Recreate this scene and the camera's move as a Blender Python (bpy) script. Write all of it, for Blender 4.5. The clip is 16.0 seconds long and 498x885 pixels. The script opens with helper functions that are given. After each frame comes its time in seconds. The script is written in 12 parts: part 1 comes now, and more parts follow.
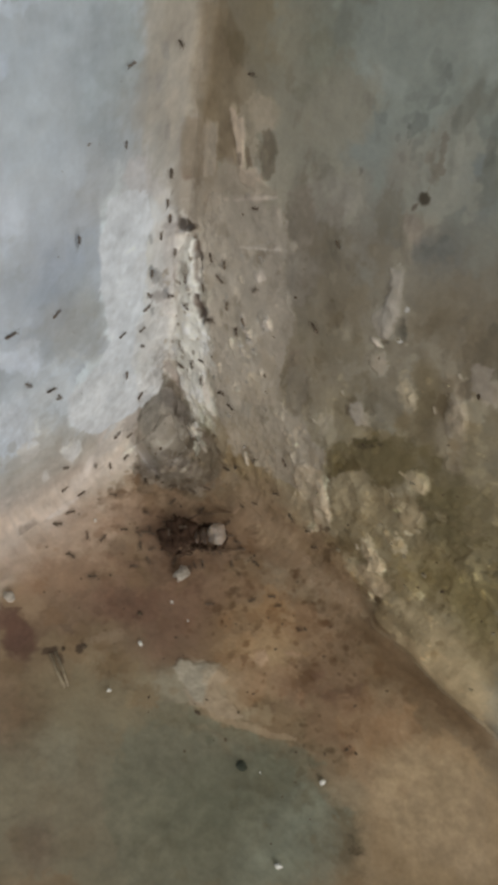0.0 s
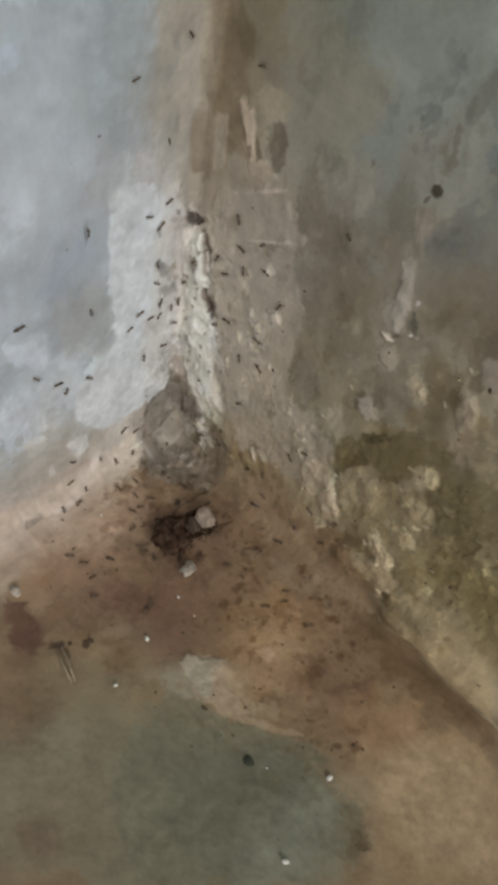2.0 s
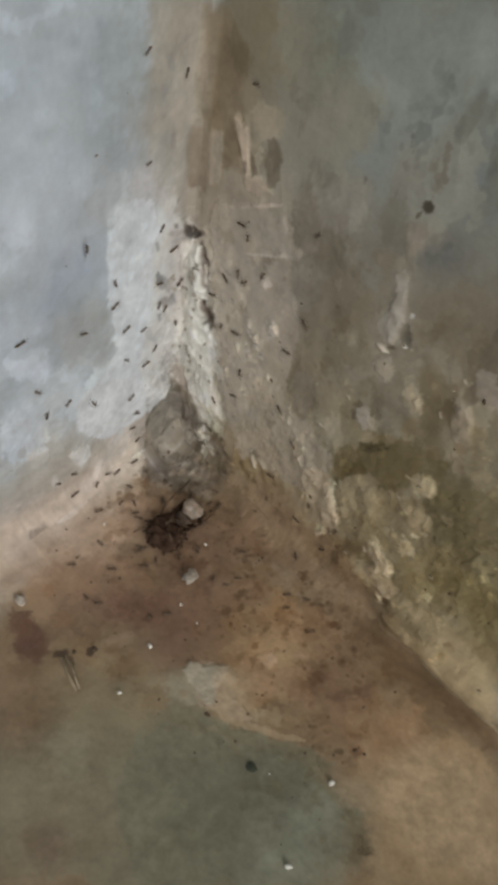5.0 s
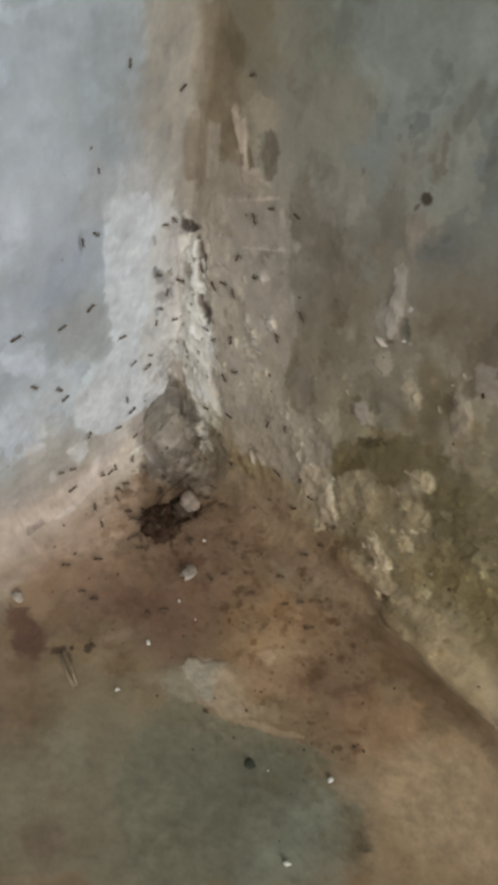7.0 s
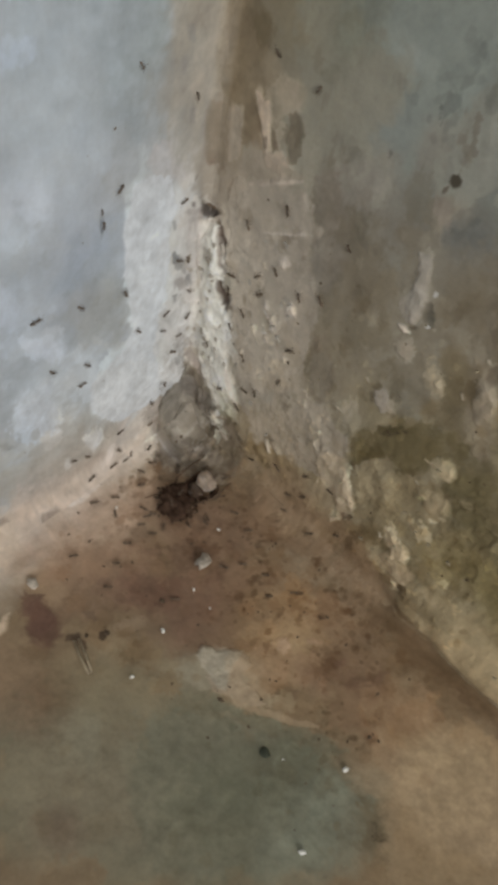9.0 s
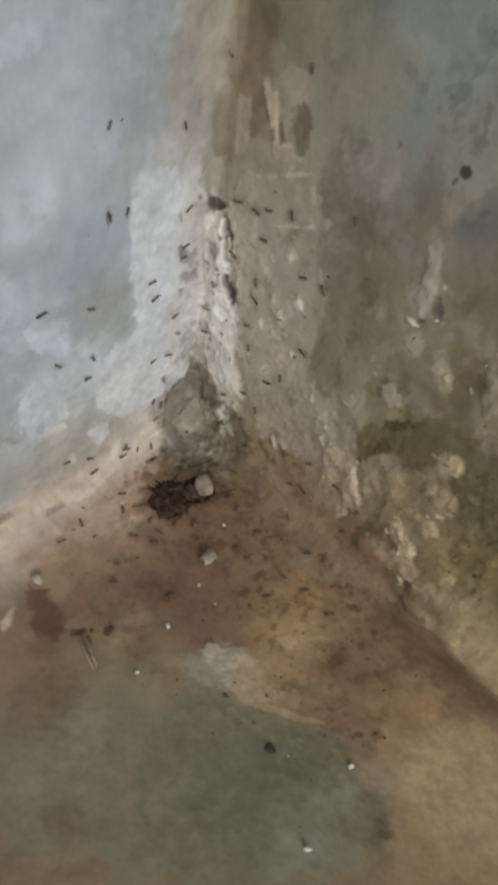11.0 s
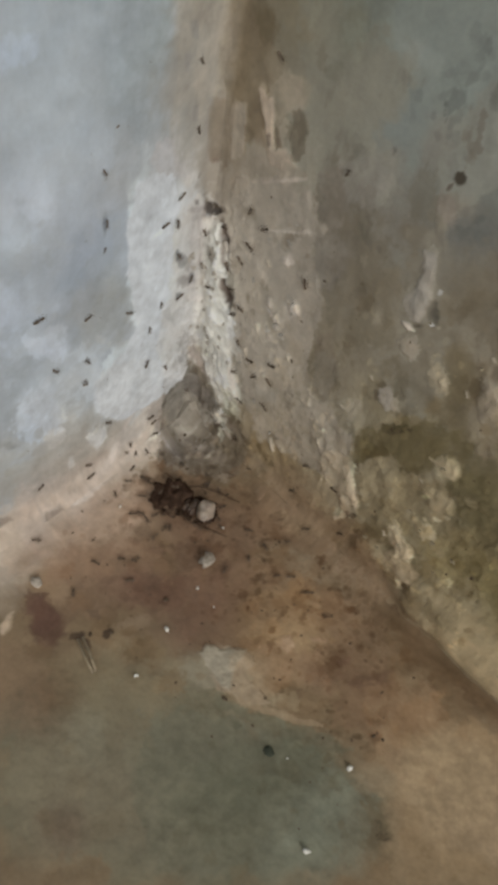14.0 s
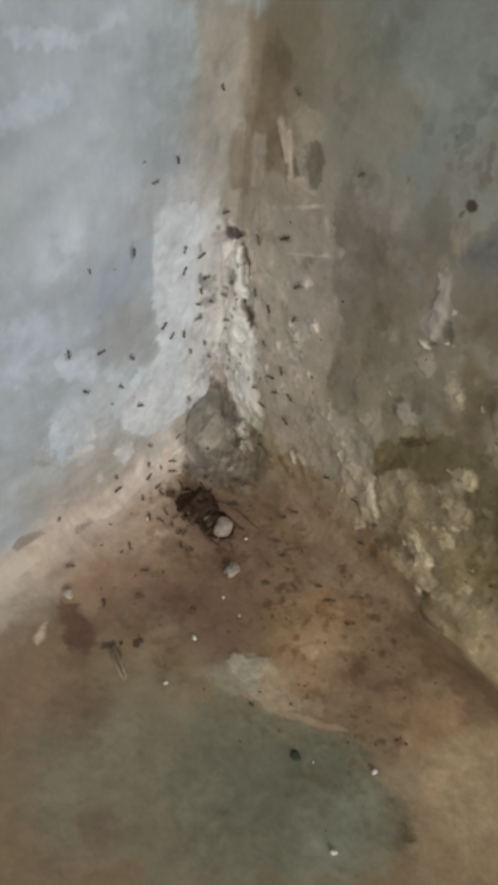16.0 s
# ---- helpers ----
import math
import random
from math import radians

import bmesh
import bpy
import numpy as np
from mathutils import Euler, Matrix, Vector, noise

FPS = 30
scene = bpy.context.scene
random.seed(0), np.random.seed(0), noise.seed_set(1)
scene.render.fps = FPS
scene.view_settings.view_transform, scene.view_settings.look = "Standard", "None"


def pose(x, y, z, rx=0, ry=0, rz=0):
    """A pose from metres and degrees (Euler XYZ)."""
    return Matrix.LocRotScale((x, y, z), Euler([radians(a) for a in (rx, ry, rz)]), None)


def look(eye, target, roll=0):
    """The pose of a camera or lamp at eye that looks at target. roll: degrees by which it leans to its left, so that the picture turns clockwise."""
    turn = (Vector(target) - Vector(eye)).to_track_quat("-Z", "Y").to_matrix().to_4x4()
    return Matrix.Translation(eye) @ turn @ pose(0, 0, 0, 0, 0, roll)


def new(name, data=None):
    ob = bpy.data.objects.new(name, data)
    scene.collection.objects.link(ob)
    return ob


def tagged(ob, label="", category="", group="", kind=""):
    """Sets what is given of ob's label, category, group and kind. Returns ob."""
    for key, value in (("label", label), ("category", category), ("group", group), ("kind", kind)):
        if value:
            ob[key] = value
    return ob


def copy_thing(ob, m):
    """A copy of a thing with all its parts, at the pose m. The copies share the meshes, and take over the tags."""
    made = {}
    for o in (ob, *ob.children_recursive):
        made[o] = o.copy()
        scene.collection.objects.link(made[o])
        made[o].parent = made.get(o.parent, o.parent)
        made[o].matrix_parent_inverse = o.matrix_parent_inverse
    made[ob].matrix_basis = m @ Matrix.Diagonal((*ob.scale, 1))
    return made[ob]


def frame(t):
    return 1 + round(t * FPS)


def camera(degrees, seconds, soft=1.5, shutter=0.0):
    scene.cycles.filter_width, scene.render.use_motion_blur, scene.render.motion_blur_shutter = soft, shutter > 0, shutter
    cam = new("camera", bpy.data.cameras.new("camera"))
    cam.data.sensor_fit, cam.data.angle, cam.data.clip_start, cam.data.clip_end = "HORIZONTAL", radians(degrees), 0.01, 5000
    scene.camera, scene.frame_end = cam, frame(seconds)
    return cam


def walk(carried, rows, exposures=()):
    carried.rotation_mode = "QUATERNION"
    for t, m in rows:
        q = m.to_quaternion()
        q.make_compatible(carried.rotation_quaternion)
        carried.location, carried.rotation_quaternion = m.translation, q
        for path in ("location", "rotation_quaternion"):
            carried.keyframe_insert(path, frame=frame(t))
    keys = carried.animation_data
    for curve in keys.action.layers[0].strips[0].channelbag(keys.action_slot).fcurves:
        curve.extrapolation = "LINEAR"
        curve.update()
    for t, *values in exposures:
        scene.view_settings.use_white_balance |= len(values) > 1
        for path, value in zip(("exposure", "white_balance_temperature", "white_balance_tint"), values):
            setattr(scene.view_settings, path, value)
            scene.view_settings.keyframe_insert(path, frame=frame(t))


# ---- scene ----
# ---------------------------------------------------------------- camera
cam = camera(38.04, 16.0, soft=4.8)
PATH = (
    (0.0, 0.10958, -0.11561, 0.21204, 35.969, -8.878, 44.031),
    (0.5, 0.10948, -0.11584, 0.21229, 36.034, -8.912, 43.950),
    (1.0, 0.10931, -0.11583, 0.21178, 35.955, -8.966, 43.933),
    (1.5, 0.10909, -0.11592, 0.21140, 35.807, -8.848, 44.238),
    (2.0, 0.10859, -0.11700, 0.21076, 35.771, -8.898, 44.208),
    (2.5, 0.10875, -0.11697, 0.21018, 35.707, -8.821, 44.301),
    (3.0, 0.10846, -0.11703, 0.20962, 35.652, -8.877, 44.345),
    (3.5, 0.10833, -0.11760, 0.21185, 35.744, -8.720, 44.392),
    (3.7, 0.10922, -0.11563, 0.21522, 36.135, -8.151, 43.937),
    (6.0, 0.10876, -0.11532, 0.21326, 35.496, -8.159, 44.120),
    (6.5, 0.10946, -0.11429, 0.21289, 35.506, -8.030, 44.123),
    (7.0, 0.10938, -0.11454, 0.21330, 35.545, -8.063, 44.012),
    (7.5, 0.10939, -0.11428, 0.21366, 35.546, -8.001, 43.930),
    (8.0, 0.10751, -0.11732, 0.21183, 35.287, -8.217, 44.254),
    (8.5, 0.10766, -0.11745, 0.21143, 35.246, -8.140, 44.423),
    (9.0, 0.10765, -0.11773, 0.21055, 35.106, -8.104, 44.607),
    (11.5, 0.10707, -0.11841, 0.20901, 34.884, -7.945, 44.903),
    (12.0, 0.10668, -0.11864, 0.20892, 34.825, -8.000, 44.898),
    (12.5, 0.10705, -0.11813, 0.20985, 34.856, -7.890, 44.764),
    (13.0, 0.10690, -0.11798, 0.20962, 34.816, -7.921, 44.871),
    (13.5, 0.10716, -0.11808, 0.21032, 34.933, -7.836, 44.831),
    (14.0, 0.10731, -0.11745, 0.21032, 34.902, -7.835, 44.694),
    (14.5, 0.10783, -0.11732, 0.21168, 35.087, -7.575, 44.608),
    (15.0, 0.10750, -0.11761, 0.21016, 34.904, -7.576, 44.679),
    (15.5, 0.10871, -0.11889, 0.21969, 35.587, -5.905, 44.743),
    (16.0, 0.10698, -0.12046, 0.21745, 35.285, -6.197, 44.796),
)
walk(cam, [(r[0], pose(*r[1:])) for r in PATH])

# ---------------------------------------------------------------- world and light
world = bpy.data.worlds.new("sky")
world.use_nodes = True
scene.world = world
wn = world.node_tree.nodes
sky = wn.new("ShaderNodeTexSky")
sky.sky_type, sky.sun_disc = "NISHITA", False
sky.sun_elevation, sky.sun_rotation = radians(40), radians(200)
wn["Background"].inputs["Strength"].default_value = 0.1
world.node_tree.links.new(sky.outputs["Color"], wn["Background"].inputs["Color"])

# area lamp for daylight through an assumed, unseen window opening of the far wall
win = bpy.data.lights.new("assumed_daylight", "AREA")
win.shape, win.size, win.size_y, win.energy = "RECTANGLE", 1.5, 1.3, 70
win.color = (1.0, 0.975, 0.92)
lamp = new("assumed_daylight", win)
lamp.matrix_world = look((2.98, -1.15, 1.6), (0.0, -1.15, 1.35))
scene.view_settings.exposure = 0.0


# ---------------------------------------------------------------- materials
def material(name, rough=0.7, spec=0.3):
    m = bpy.data.materials.new(name)
    m.use_nodes = True
    b = m.node_tree.nodes["Principled BSDF"]
    b.inputs["Roughness"].default_value = rough
    b.inputs["Specular IOR Level"].default_value = spec
    return m, m.node_tree.nodes, m.node_tree.links, b


def noise_node(n, l, scale, detail=4.0, rough=0.55):
    co = n.get("co") or n.new("ShaderNodeTexCoord")
    co.name = "co"
    t = n.new("ShaderNodeTexNoise")
    t.inputs["Scale"].default_value, t.inputs["Detail"].default_value, t.inputs["Roughness"].default_value = scale, detail, rough
    l.new(co.outputs["Object"], t.inputs["Vector"])
    return t


def ramp(n, l, src, lo, hi, a, b):
    r = n.new("ShaderNodeMapRange")
    for k, v in zip(("From Min", "From Max", "To Min", "To Max"), (lo, hi, a, b)):
        r.inputs[k].default_value = v
    l.new(src, r.inputs["Value"])
    return r.outputs["Result"]


def times(n, l, a, f):
    x = n.new("ShaderNodeVectorMath")
    x.operation = "SCALE"
    l.new(a, x.inputs[0])
    l.new(f, x.inputs["Scale"])
    return x.outputs["Vector"]


def plaster(name, rough, grain, relief):
    """Old lime plaster: stains held in the mesh's colour layer, with fine grain and pitting at real size."""
    m, n, l, b = material(name, rough, 0.25)
    at = n.new("ShaderNodeAttribute")
    at.attribute_name = "paint"
    fine, mid = noise_node(n, l, 900, 5), noise_node(n, l, 140, 5)
    c = times(n, l, at.outputs["Color"], ramp(n, l, fine.outputs["Fac"], 0.3, 0.7, 1 - grain, 1 + grain))
    c = times(n, l, c, ramp(n, l, mid.outputs["Fac"], 0.3, 0.7, 1 - grain, 1 + grain))
    l.new(c, b.inputs["Base Color"])
    l.new(ramp(n, l, mid.outputs["Fac"], 0.35, 0.65, rough - 0.15, rough + 0.15), b.inputs["Roughness"])
    bump = n.new("ShaderNodeBump")
    bump.inputs["Strength"].default_value, bump.inputs["Distance"].default_value = relief, 0.0004
    l.new(fine.outputs["Fac"], bump.inputs["Height"])
    l.new(bump.outputs["Normal"], b.inputs["Normal"])
    return m


def plain(name, rgb, rough=0.6, spec=0.35, var=0.25, scale=600, trans=0.0, rnd=0.0):
    m, n, l, b = material(name, rough, spec)
    col = n.new("ShaderNodeRGB")
    col.outputs[0].default_value = (*rgb, 1)
    t = noise_node(n, l, scale, 4)
    c = times(n, l, col.outputs[0], ramp(n, l, t.outputs["Fac"], 0.3, 0.7, 1 - var, 1 + var))
    if rnd:
        o = n.new("ShaderNodeObjectInfo")
        c = times(n, l, c, ramp(n, l, o.outputs["Random"], 0, 1, 1 - rnd, 1 + rnd))
    l.new(c, b.inputs["Base Color"])
    bump = n.new("ShaderNodeBump")
    bump.inputs["Strength"].default_value, bump.inputs["Distance"].default_value = 0.4, 0.0003
    l.new(t.outputs["Fac"], bump.inputs["Height"])
    l.new(bump.outputs["Normal"], b.inputs["Normal"])
    if trans:
        b.inputs["Subsurface Weight"].default_value = trans
        b.inputs["Subsurface Radius"].default_value = (1.0, 0.6, 0.35)
        b.inputs["Subsurface Scale"].default_value = 0.002
    return m


WALL_L = plaster("limewash_plaster", 0.72, 0.03, 0.07)
WALL_R = plaster("damp_plaster", 0.68, 0.05, 0.2)
FLOOR = plaster("stained_cement", 0.6, 0.05, 0.15)
ROOM = plain("room_limewash", (0.55, 0.55, 0.52), 0.8, 0.2, 0.1, 8)
SASH = plain("window_paint", (0.6, 0.6, 0.58), 0.5, 0.4, 0.1, 30)
ANT = plain("ant_cuticle", (0.138, 0.104, 0.079), 0.7, 0.1, 0.2, 3000, rnd=0.4)
LEG = plain("ant_leg_cuticle", (0.12, 0.09, 0.068), 0.7, 0.08, 0.2, 3000)
SHELL = plain("dark_brown_chitin", (0.060, 0.036, 0.025), 0.9, 0.08, 0.5, 500)
HUSK = plain("torn_brown_chitin", (0.135, 0.09, 0.062), 0.85, 0.08, 0.5, 700, rnd=0.4)
BAND = plain("translucent_brown_chitin", (0.085, 0.055, 0.038), 0.35, 0.5, 0.3, 700, 0.2)
PALE = plain("pale_wet_flesh", (0.36, 0.295, 0.245), 0.14, 0.6, 0.2, 420, 0.3)
CRUMB = plain("white_plaster_crumb", (0.47, 0.41, 0.35), 0.8, 0.25, 0.35, 700, rnd=0.1)
GRIT = plain("bright_grit", (0.85, 0.83, 0.78), 0.4, 0.5, 0.1, 1500)
DROP = plain("dark_dropping", (0.15, 0.11, 0.078), 0.95, 0.05, 0.4, 900, rnd=0.3)
MOSS = plain("dark_green_pellet", (0.06, 0.066, 0.048), 0.8, 0.2, 0.35, 900)
STRAW = plain("pale_straw", (0.31, 0.25, 0.17), 0.5, 0.4, 0.3, 800)
FLAKE = plain("peeled_limewash", (0.475, 0.437, 0.39), 0.85, 0.2, 0.12, 500, rnd=0.15)
CLOD = plain("ochre_plaster_lump", (0.36, 0.31, 0.22), 0.85, 0.25, 0.2, 500, rnd=0.2)


# ---------------------------------------------------------------- surfaces of the corner
def lattice(u, v, seed):
    """Smooth value noise on a lattice of step 1, about -1 to 1."""
    rng = np.random.RandomState(seed)
    tab = rng.rand(257, 257) * 2 - 1
    i, j = np.floor(u).astype(int), np.floor(v).astype(int)
    a, b = u - i, v - j
    a, b = a * a * (3 - 2 * a), b * b * (3 - 2 * b)
    i, j = i % 256, j % 256
    return (tab[i, j] * (1 - a) + tab[i + 1, j] * a) * (1 - b) + (tab[i, j + 1] * (1 - a) + tab[i + 1, j + 1] * a) * b


def fbm(u, v, size, seed, octaves=4, gain=0.5):
    out, amp, tot = 0, 1.0, 0
    for o in range(octaves):
        k = 2.0**o / size
        out, tot, amp = out + amp * lattice(u * k + 7.3 * o + 60, v * k + 3.1 * o + 60, seed + o), tot + amp, amp * gain
    return out / tot * 1.6


class Surface:
    """One face of the corner, in millimetres along it (u) and out or up from the corner (v), with colour and relief."""

    def __init__(self, kind, width, height, base, seed):
        step, lo = 0.33, -3.0
        far = np.array([6, 18, 45, 100, 220, 480, 1000, 1800.0])
        self.kind, self.step, self.lo = kind, step, lo
        cu = np.arange(lo, width, step)
        cv = np.arange(lo, height, step)
        self.nu, self.nv = len(cu), len(cv)
        self.cu = np.concatenate([cu, cu[-1] + far * (3000 - cu[-1]) / 1800])
        self.cv = np.concatenate([cv, cv[-1] + far * ((2500 if kind != "F" else 3000) - cv[-1]) / 1800])
        self.u, self.v = np.meshgrid(self.cu, self.cv, indexing="ij")
        self.c = np.ones(self.u.shape + (3,)) * np.array(base)
        self.h = np.zeros(self.u.shape)
        self.big, self.mid, self.small = (fbm(self.u, self.v, s, seed + 20 * n) for n, s in enumerate((24, 7, 2.2)))
        self.torn = fbm(self.u, self.v * (0.9 if kind == "F" else 0.5), 4.2, seed + 110, 5, 0.78)
        self.tiny = fbm(self.u, self.v * (0.9 if kind == "F" else 0.6), 1.7, seed + 130, 3, 0.75)
        self.du = 1.0 * fbm(self.u, self.v, 11, seed + 70, 5, 0.62)
        self.dv = 1.0 * fbm(self.u, self.v, 11, seed + 90, 5, 0.62)

    def blot(self, u, v, a, b, rgb, k=0.9, soft=0.4, rough=0.4, power=2.0, h=0.0, torn=False):
        """A patch with half axes a and b round (u, v): colour towards rgb by k, relief by h millimetres, ragged by rough."""
        ext = (1 + soft + rough) * 1.15
        ru, rv = ext * (abs(a[0]) + abs(b[0])), ext * (abs(a[1]) + abs(b[1]))
        i0, i1 = np.searchsorted(self.cu, (u - ru, u + ru))
        j0, j1 = np.searchsorted(self.cv, (v - rv, v + rv))
        s = np.s_[i0:i1, j0:j1]
        det = a[0] * b[1] - a[1] * b[0]
        du, dv = self.u[s] + self.du[s] - u, self.v[s] + self.dv[s] - v
        p, q = (du * b[1] - dv * b[0]) / det, (dv * a[0] - du * a[1]) / det
        r = (np.abs(p) ** power + np.abs(q) ** power) ** (1 / power)
        size = math.sqrt(abs(det))
        w = self.big[s] * 0.4 + self.mid[s] * 0.4 + self.small[s] * 0.2 if size > 12 else self.mid[s] * 0.55 + self.small[s] * 0.45
        if torn:
            w, soft = self.mid[s] * 0.45 + self.torn[s] * 0.75, (0.08 if torn is True else torn)
            if size < 3.5:
                w = self.torn[s] * 0.5 + self.tiny[s] * 0.7
        m = np.clip((1 + soft - r - rough * w) / (2 * soft), 0, 1)
        m = m * m * (3 - 2 * m)
        if k:
            self.c[s] += (np.array(rgb) - self.c[s]) * (k * m)[..., None]
        if h:
            # relief rises softly, so that a coat of paint shows no rim
            m = np.clip((1.3 - r - 0.7 * rough * w) / 0.8, 0, 1)
            self.h[s] += h * (0.5 if abs(h) < 1 else 1.0) * m * m * (3 - 2 * m)

    def patch(self, points, rgb, k=0.8, soft=0.5, rag=0.8, h=0.0):
        """A coat or stain with the given outline in millimetres: edge softened by soft and torn by rag, relief h."""
        p = np.array(points)
        pad = 1.5 * soft + 2 * rag + 1
        i0, i1 = np.searchsorted(self.cu, (p[:, 0].min() - pad, p[:, 0].max() + pad))
        j0, j1 = np.searchsorted(self.cv, (p[:, 1].min() - pad, p[:, 1].max() + pad))
        s = np.s_[i0:i1, j0:j1]
        if i1 <= i0 or j1 <= j0:
            return
        x, y = self.u[s] + 0.5 * rag * self.torn[s], self.v[s] + 0.5 * rag * self.small[s]
        far, inside = np.full(x.shape, 1e9), np.zeros(x.shape, bool)
        for (ax, ay), (bx, by) in zip(p, np.roll(p, -1, 0)):
            ex, ey = bx - ax, by - ay
            f = np.clip(((x - ax) * ex + (y - ay) * ey) / (ex * ex + ey * ey + 1e-9), 0, 1)
            far = np.minimum(far, (x - ax - f * ex) ** 2 + (y - ay - f * ey) ** 2)
            inside ^= ((ay > y) != (by > y)) & (x < ax + ex * (y - ay) / (ey if ey else 1e-9))
        d = np.where(inside, 1, -1) * np.sqrt(far)
        rag = min(rag, 0.45 * d.max())
        d = d + rag * (0.75 * self.torn[s] + 0.55 * self.tiny[s] + 0.5 * self.mid[s])
        # the edge is crisp in places and fades in others, and the coat is worn through in spots
        edge = soft * np.clip(0.9 + 1.1 * self.mid[s] + 0.9 * self.big[s], 0.35, 2.6)
        m = np.clip(0.5 + d / (2 * edge), 0, 1)
        m = m * m * (3 - 2 * m) * (1 - (0.5 if k < 0.8 else 0.1) * np.clip(1.6 * self.torn[s] - 0.5 * self.small[s] - 0.35, 0, 1))
        grain = 1 + 0.08 * self.small[s] + 0.10 * self.tiny[s] + 0.06 * self.mid[s]
        self.c[s] += (np.array(rgb) * grain[..., None] - self.c[s]) * (k * m)[..., None]
        if h:
            r = np.clip(0.5 + d / 1.1, 0, 1)
            self.h[s] += h * r * r * (3 - 2 * r) * np.clip(0.7 + 0.8 * self.mid[s] + 0.6 * self.torn[s], 0, 1.6)

    def splash(self, centre, radii, rgb, k=0.9, soft=0.1, rough=0.4, h=0.0):
        """A patch that runs over all three faces, inside an ellipsoid given in millimetres."""
        x, y, z = (np.asarray(w) * 1000 for w in self.place(self.u, self.v, np.minimum(self.h, 6)))
        r = np.sqrt(sum(((w - c) / q) ** 2 for w, c, q in zip((x, y, z), centre, radii)))
        m = np.clip((1 + soft - r - rough * (0.45 * self.mid + 0.7 * self.torn)) / (2 * soft), 0, 1)
        self.c += (np.array(rgb) - self.c) * (k * m)[..., None]
        self.h += h * m

    def mottle(self, count, box, size, gain, seed, tint=(1, 1, 1), h=0.0, stretch=1.0, bias=0.0):
        """Many small ragged stains, each a little lighter or darker than what lies under it."""
        rng = random.Random(seed)
        for _ in range(count):
            u, v = rng.uniform(box[0], box[1]), rng.uniform(box[2], box[3])
            r = size * math.exp(rng.gauss(0, 0.45))
            i, j = np.searchsorted(self.cu, u), np.searchsorted(self.cv, v)
            g = 1 + gain * rng.uniform(-1, 1) - bias
            a = rng.uniform(-0.5, 0.5)
            rgb = self.c[i, j] * g * (np.array(tint) if g < 1 else 1)
            self.blot(u, v, (r * math.cos(a), r * math.sin(a)), (-r * stretch * math.sin(a), r * stretch * math.cos(a)), rgb, rng.uniform(0.3, 0.8), rng.uniform(0.15, 0.6), rng.uniform(0.7, 1.3), 2.0, torn=rng.uniform(0.12, 0.4) if size < 3 and rng.random() < 0.8 else False, h=h * rng.uniform(-0.4, 1) * (g > 1))

    def flecks(self, count, box, lo, hi, seed, tint=(1, 1, 1), spread=3.0, size=0.5, tall=2.2, h=0.0):
        """Clusters of crisp slivers, each cluster paler or darker than its ground by a factor from lo to hi."""
        rng = random.Random(seed)
        for _ in range(count):
            cu, cv = rng.uniform(box[0], box[1]), rng.uniform(box[2], box[3])
            g = rng.uniform(lo, hi)
            lean = rng.gauss(0, 0.25)
            for _ in range(rng.randint(4, 12)):
                u, v = cu + rng.gauss(0, 0.6 * spread), cv + rng.gauss(0, spread)
                if not (self.lo < u < self.cu[self.nu - 1] and self.lo < v < self.cv[self.nv - 1]):
                    continue
                i, j = np.searchsorted(self.cu, u), np.searchsorted(self.cv, v)
                r, a = size * math.exp(rng.gauss(0, 0.4)), lean + rng.gauss(0, 0.3)
                q = r * rng.uniform(1, tall)
                rgb = self.c[i, j] * (1 + (g - 1) * rng.uniform(0.5, 1.2)) * np.array(tint)
                self.blot(u, v, (r * math.cos(a), r * math.sin(a)), (-q * math.sin(a), q * math.cos(a)), np.minimum(rgb, 0.8), rng.uniform(0.6, 0.95), 0.3, rng.uniform(0.5, 1.1), torn=rng.uniform(0.15, 0.4), h=h)

    def height(self, u, v):
        i = (min(max(u, self.lo), self.cu[self.nu - 2]) - self.lo) / self.step
        j = (min(max(v, self.lo), self.cv[self.nv - 2]) - self.lo) / self.step
        i0, j0 = int(i), int(j)
        return float(self.h[i0 : i0 + 2, j0 : j0 + 2].max())

    def place(self, u, v, h):
        u, v, h = u / 1000, v / 1000, h / 1000
        return {"L": (h, -u, v), "R": (u, -h, v), "F": (u, -v, h)}[self.kind]

    def stand(self, u, v, heading=0.0, lift=0.0, tip=0.0):
        """A pose on the surface: z out of it, x turned by heading degrees from u towards v."""
        o = {"L": ((0, -1, 0), (0, 0, 1), (1, 0, 0)), "R": ((1, 0, 0), (0, 0, 1), (0, -1, 0)), "F": ((1, 0, 0), (0, -1, 0), (0, 0, 1))}[self.kind]
        eu, ev, en = (Vector(x) for x in o)
        ca, sa = math.cos(radians(heading)), math.sin(radians(heading))
        ex = eu * ca + ev * sa
        ey = en.cross(ex)
        m = Matrix((ex, ey, en)).transposed().to_4x4()
        m.translation = Vector(self.place(u, v, self.height(u, v) + lift))
        return m @ pose(0, 0, 0, 0, tip, 0) if tip else m

    def build(self, name, mat, label):
        x, y, z = self.place(self.u, self.v, self.h)
        co = np.stack([x, y, z], -1).reshape(-1, 3)
        ni, nj = self.u.shape
        k = np.arange(ni * nj).reshape(ni, nj)
        q = np.stack([k[:-1, :-1], k[1:, :-1], k[1:, 1:], k[:-1, 1:]], -1).reshape(-1, 4)
        if self.kind != "R":
            q = q[:, ::-1] if self.kind == "F" else q[:, ::-1]
        back = np.array([(u, v, h) for h in (-6.0, -120.0) for u, v in ((-120, -120), (3000, -120), (3000, 3000), (-120, 3000))])
        bx, by, bz = self.place(back[:, 0], back[:, 1], back[:, 2])
        n = len(co)
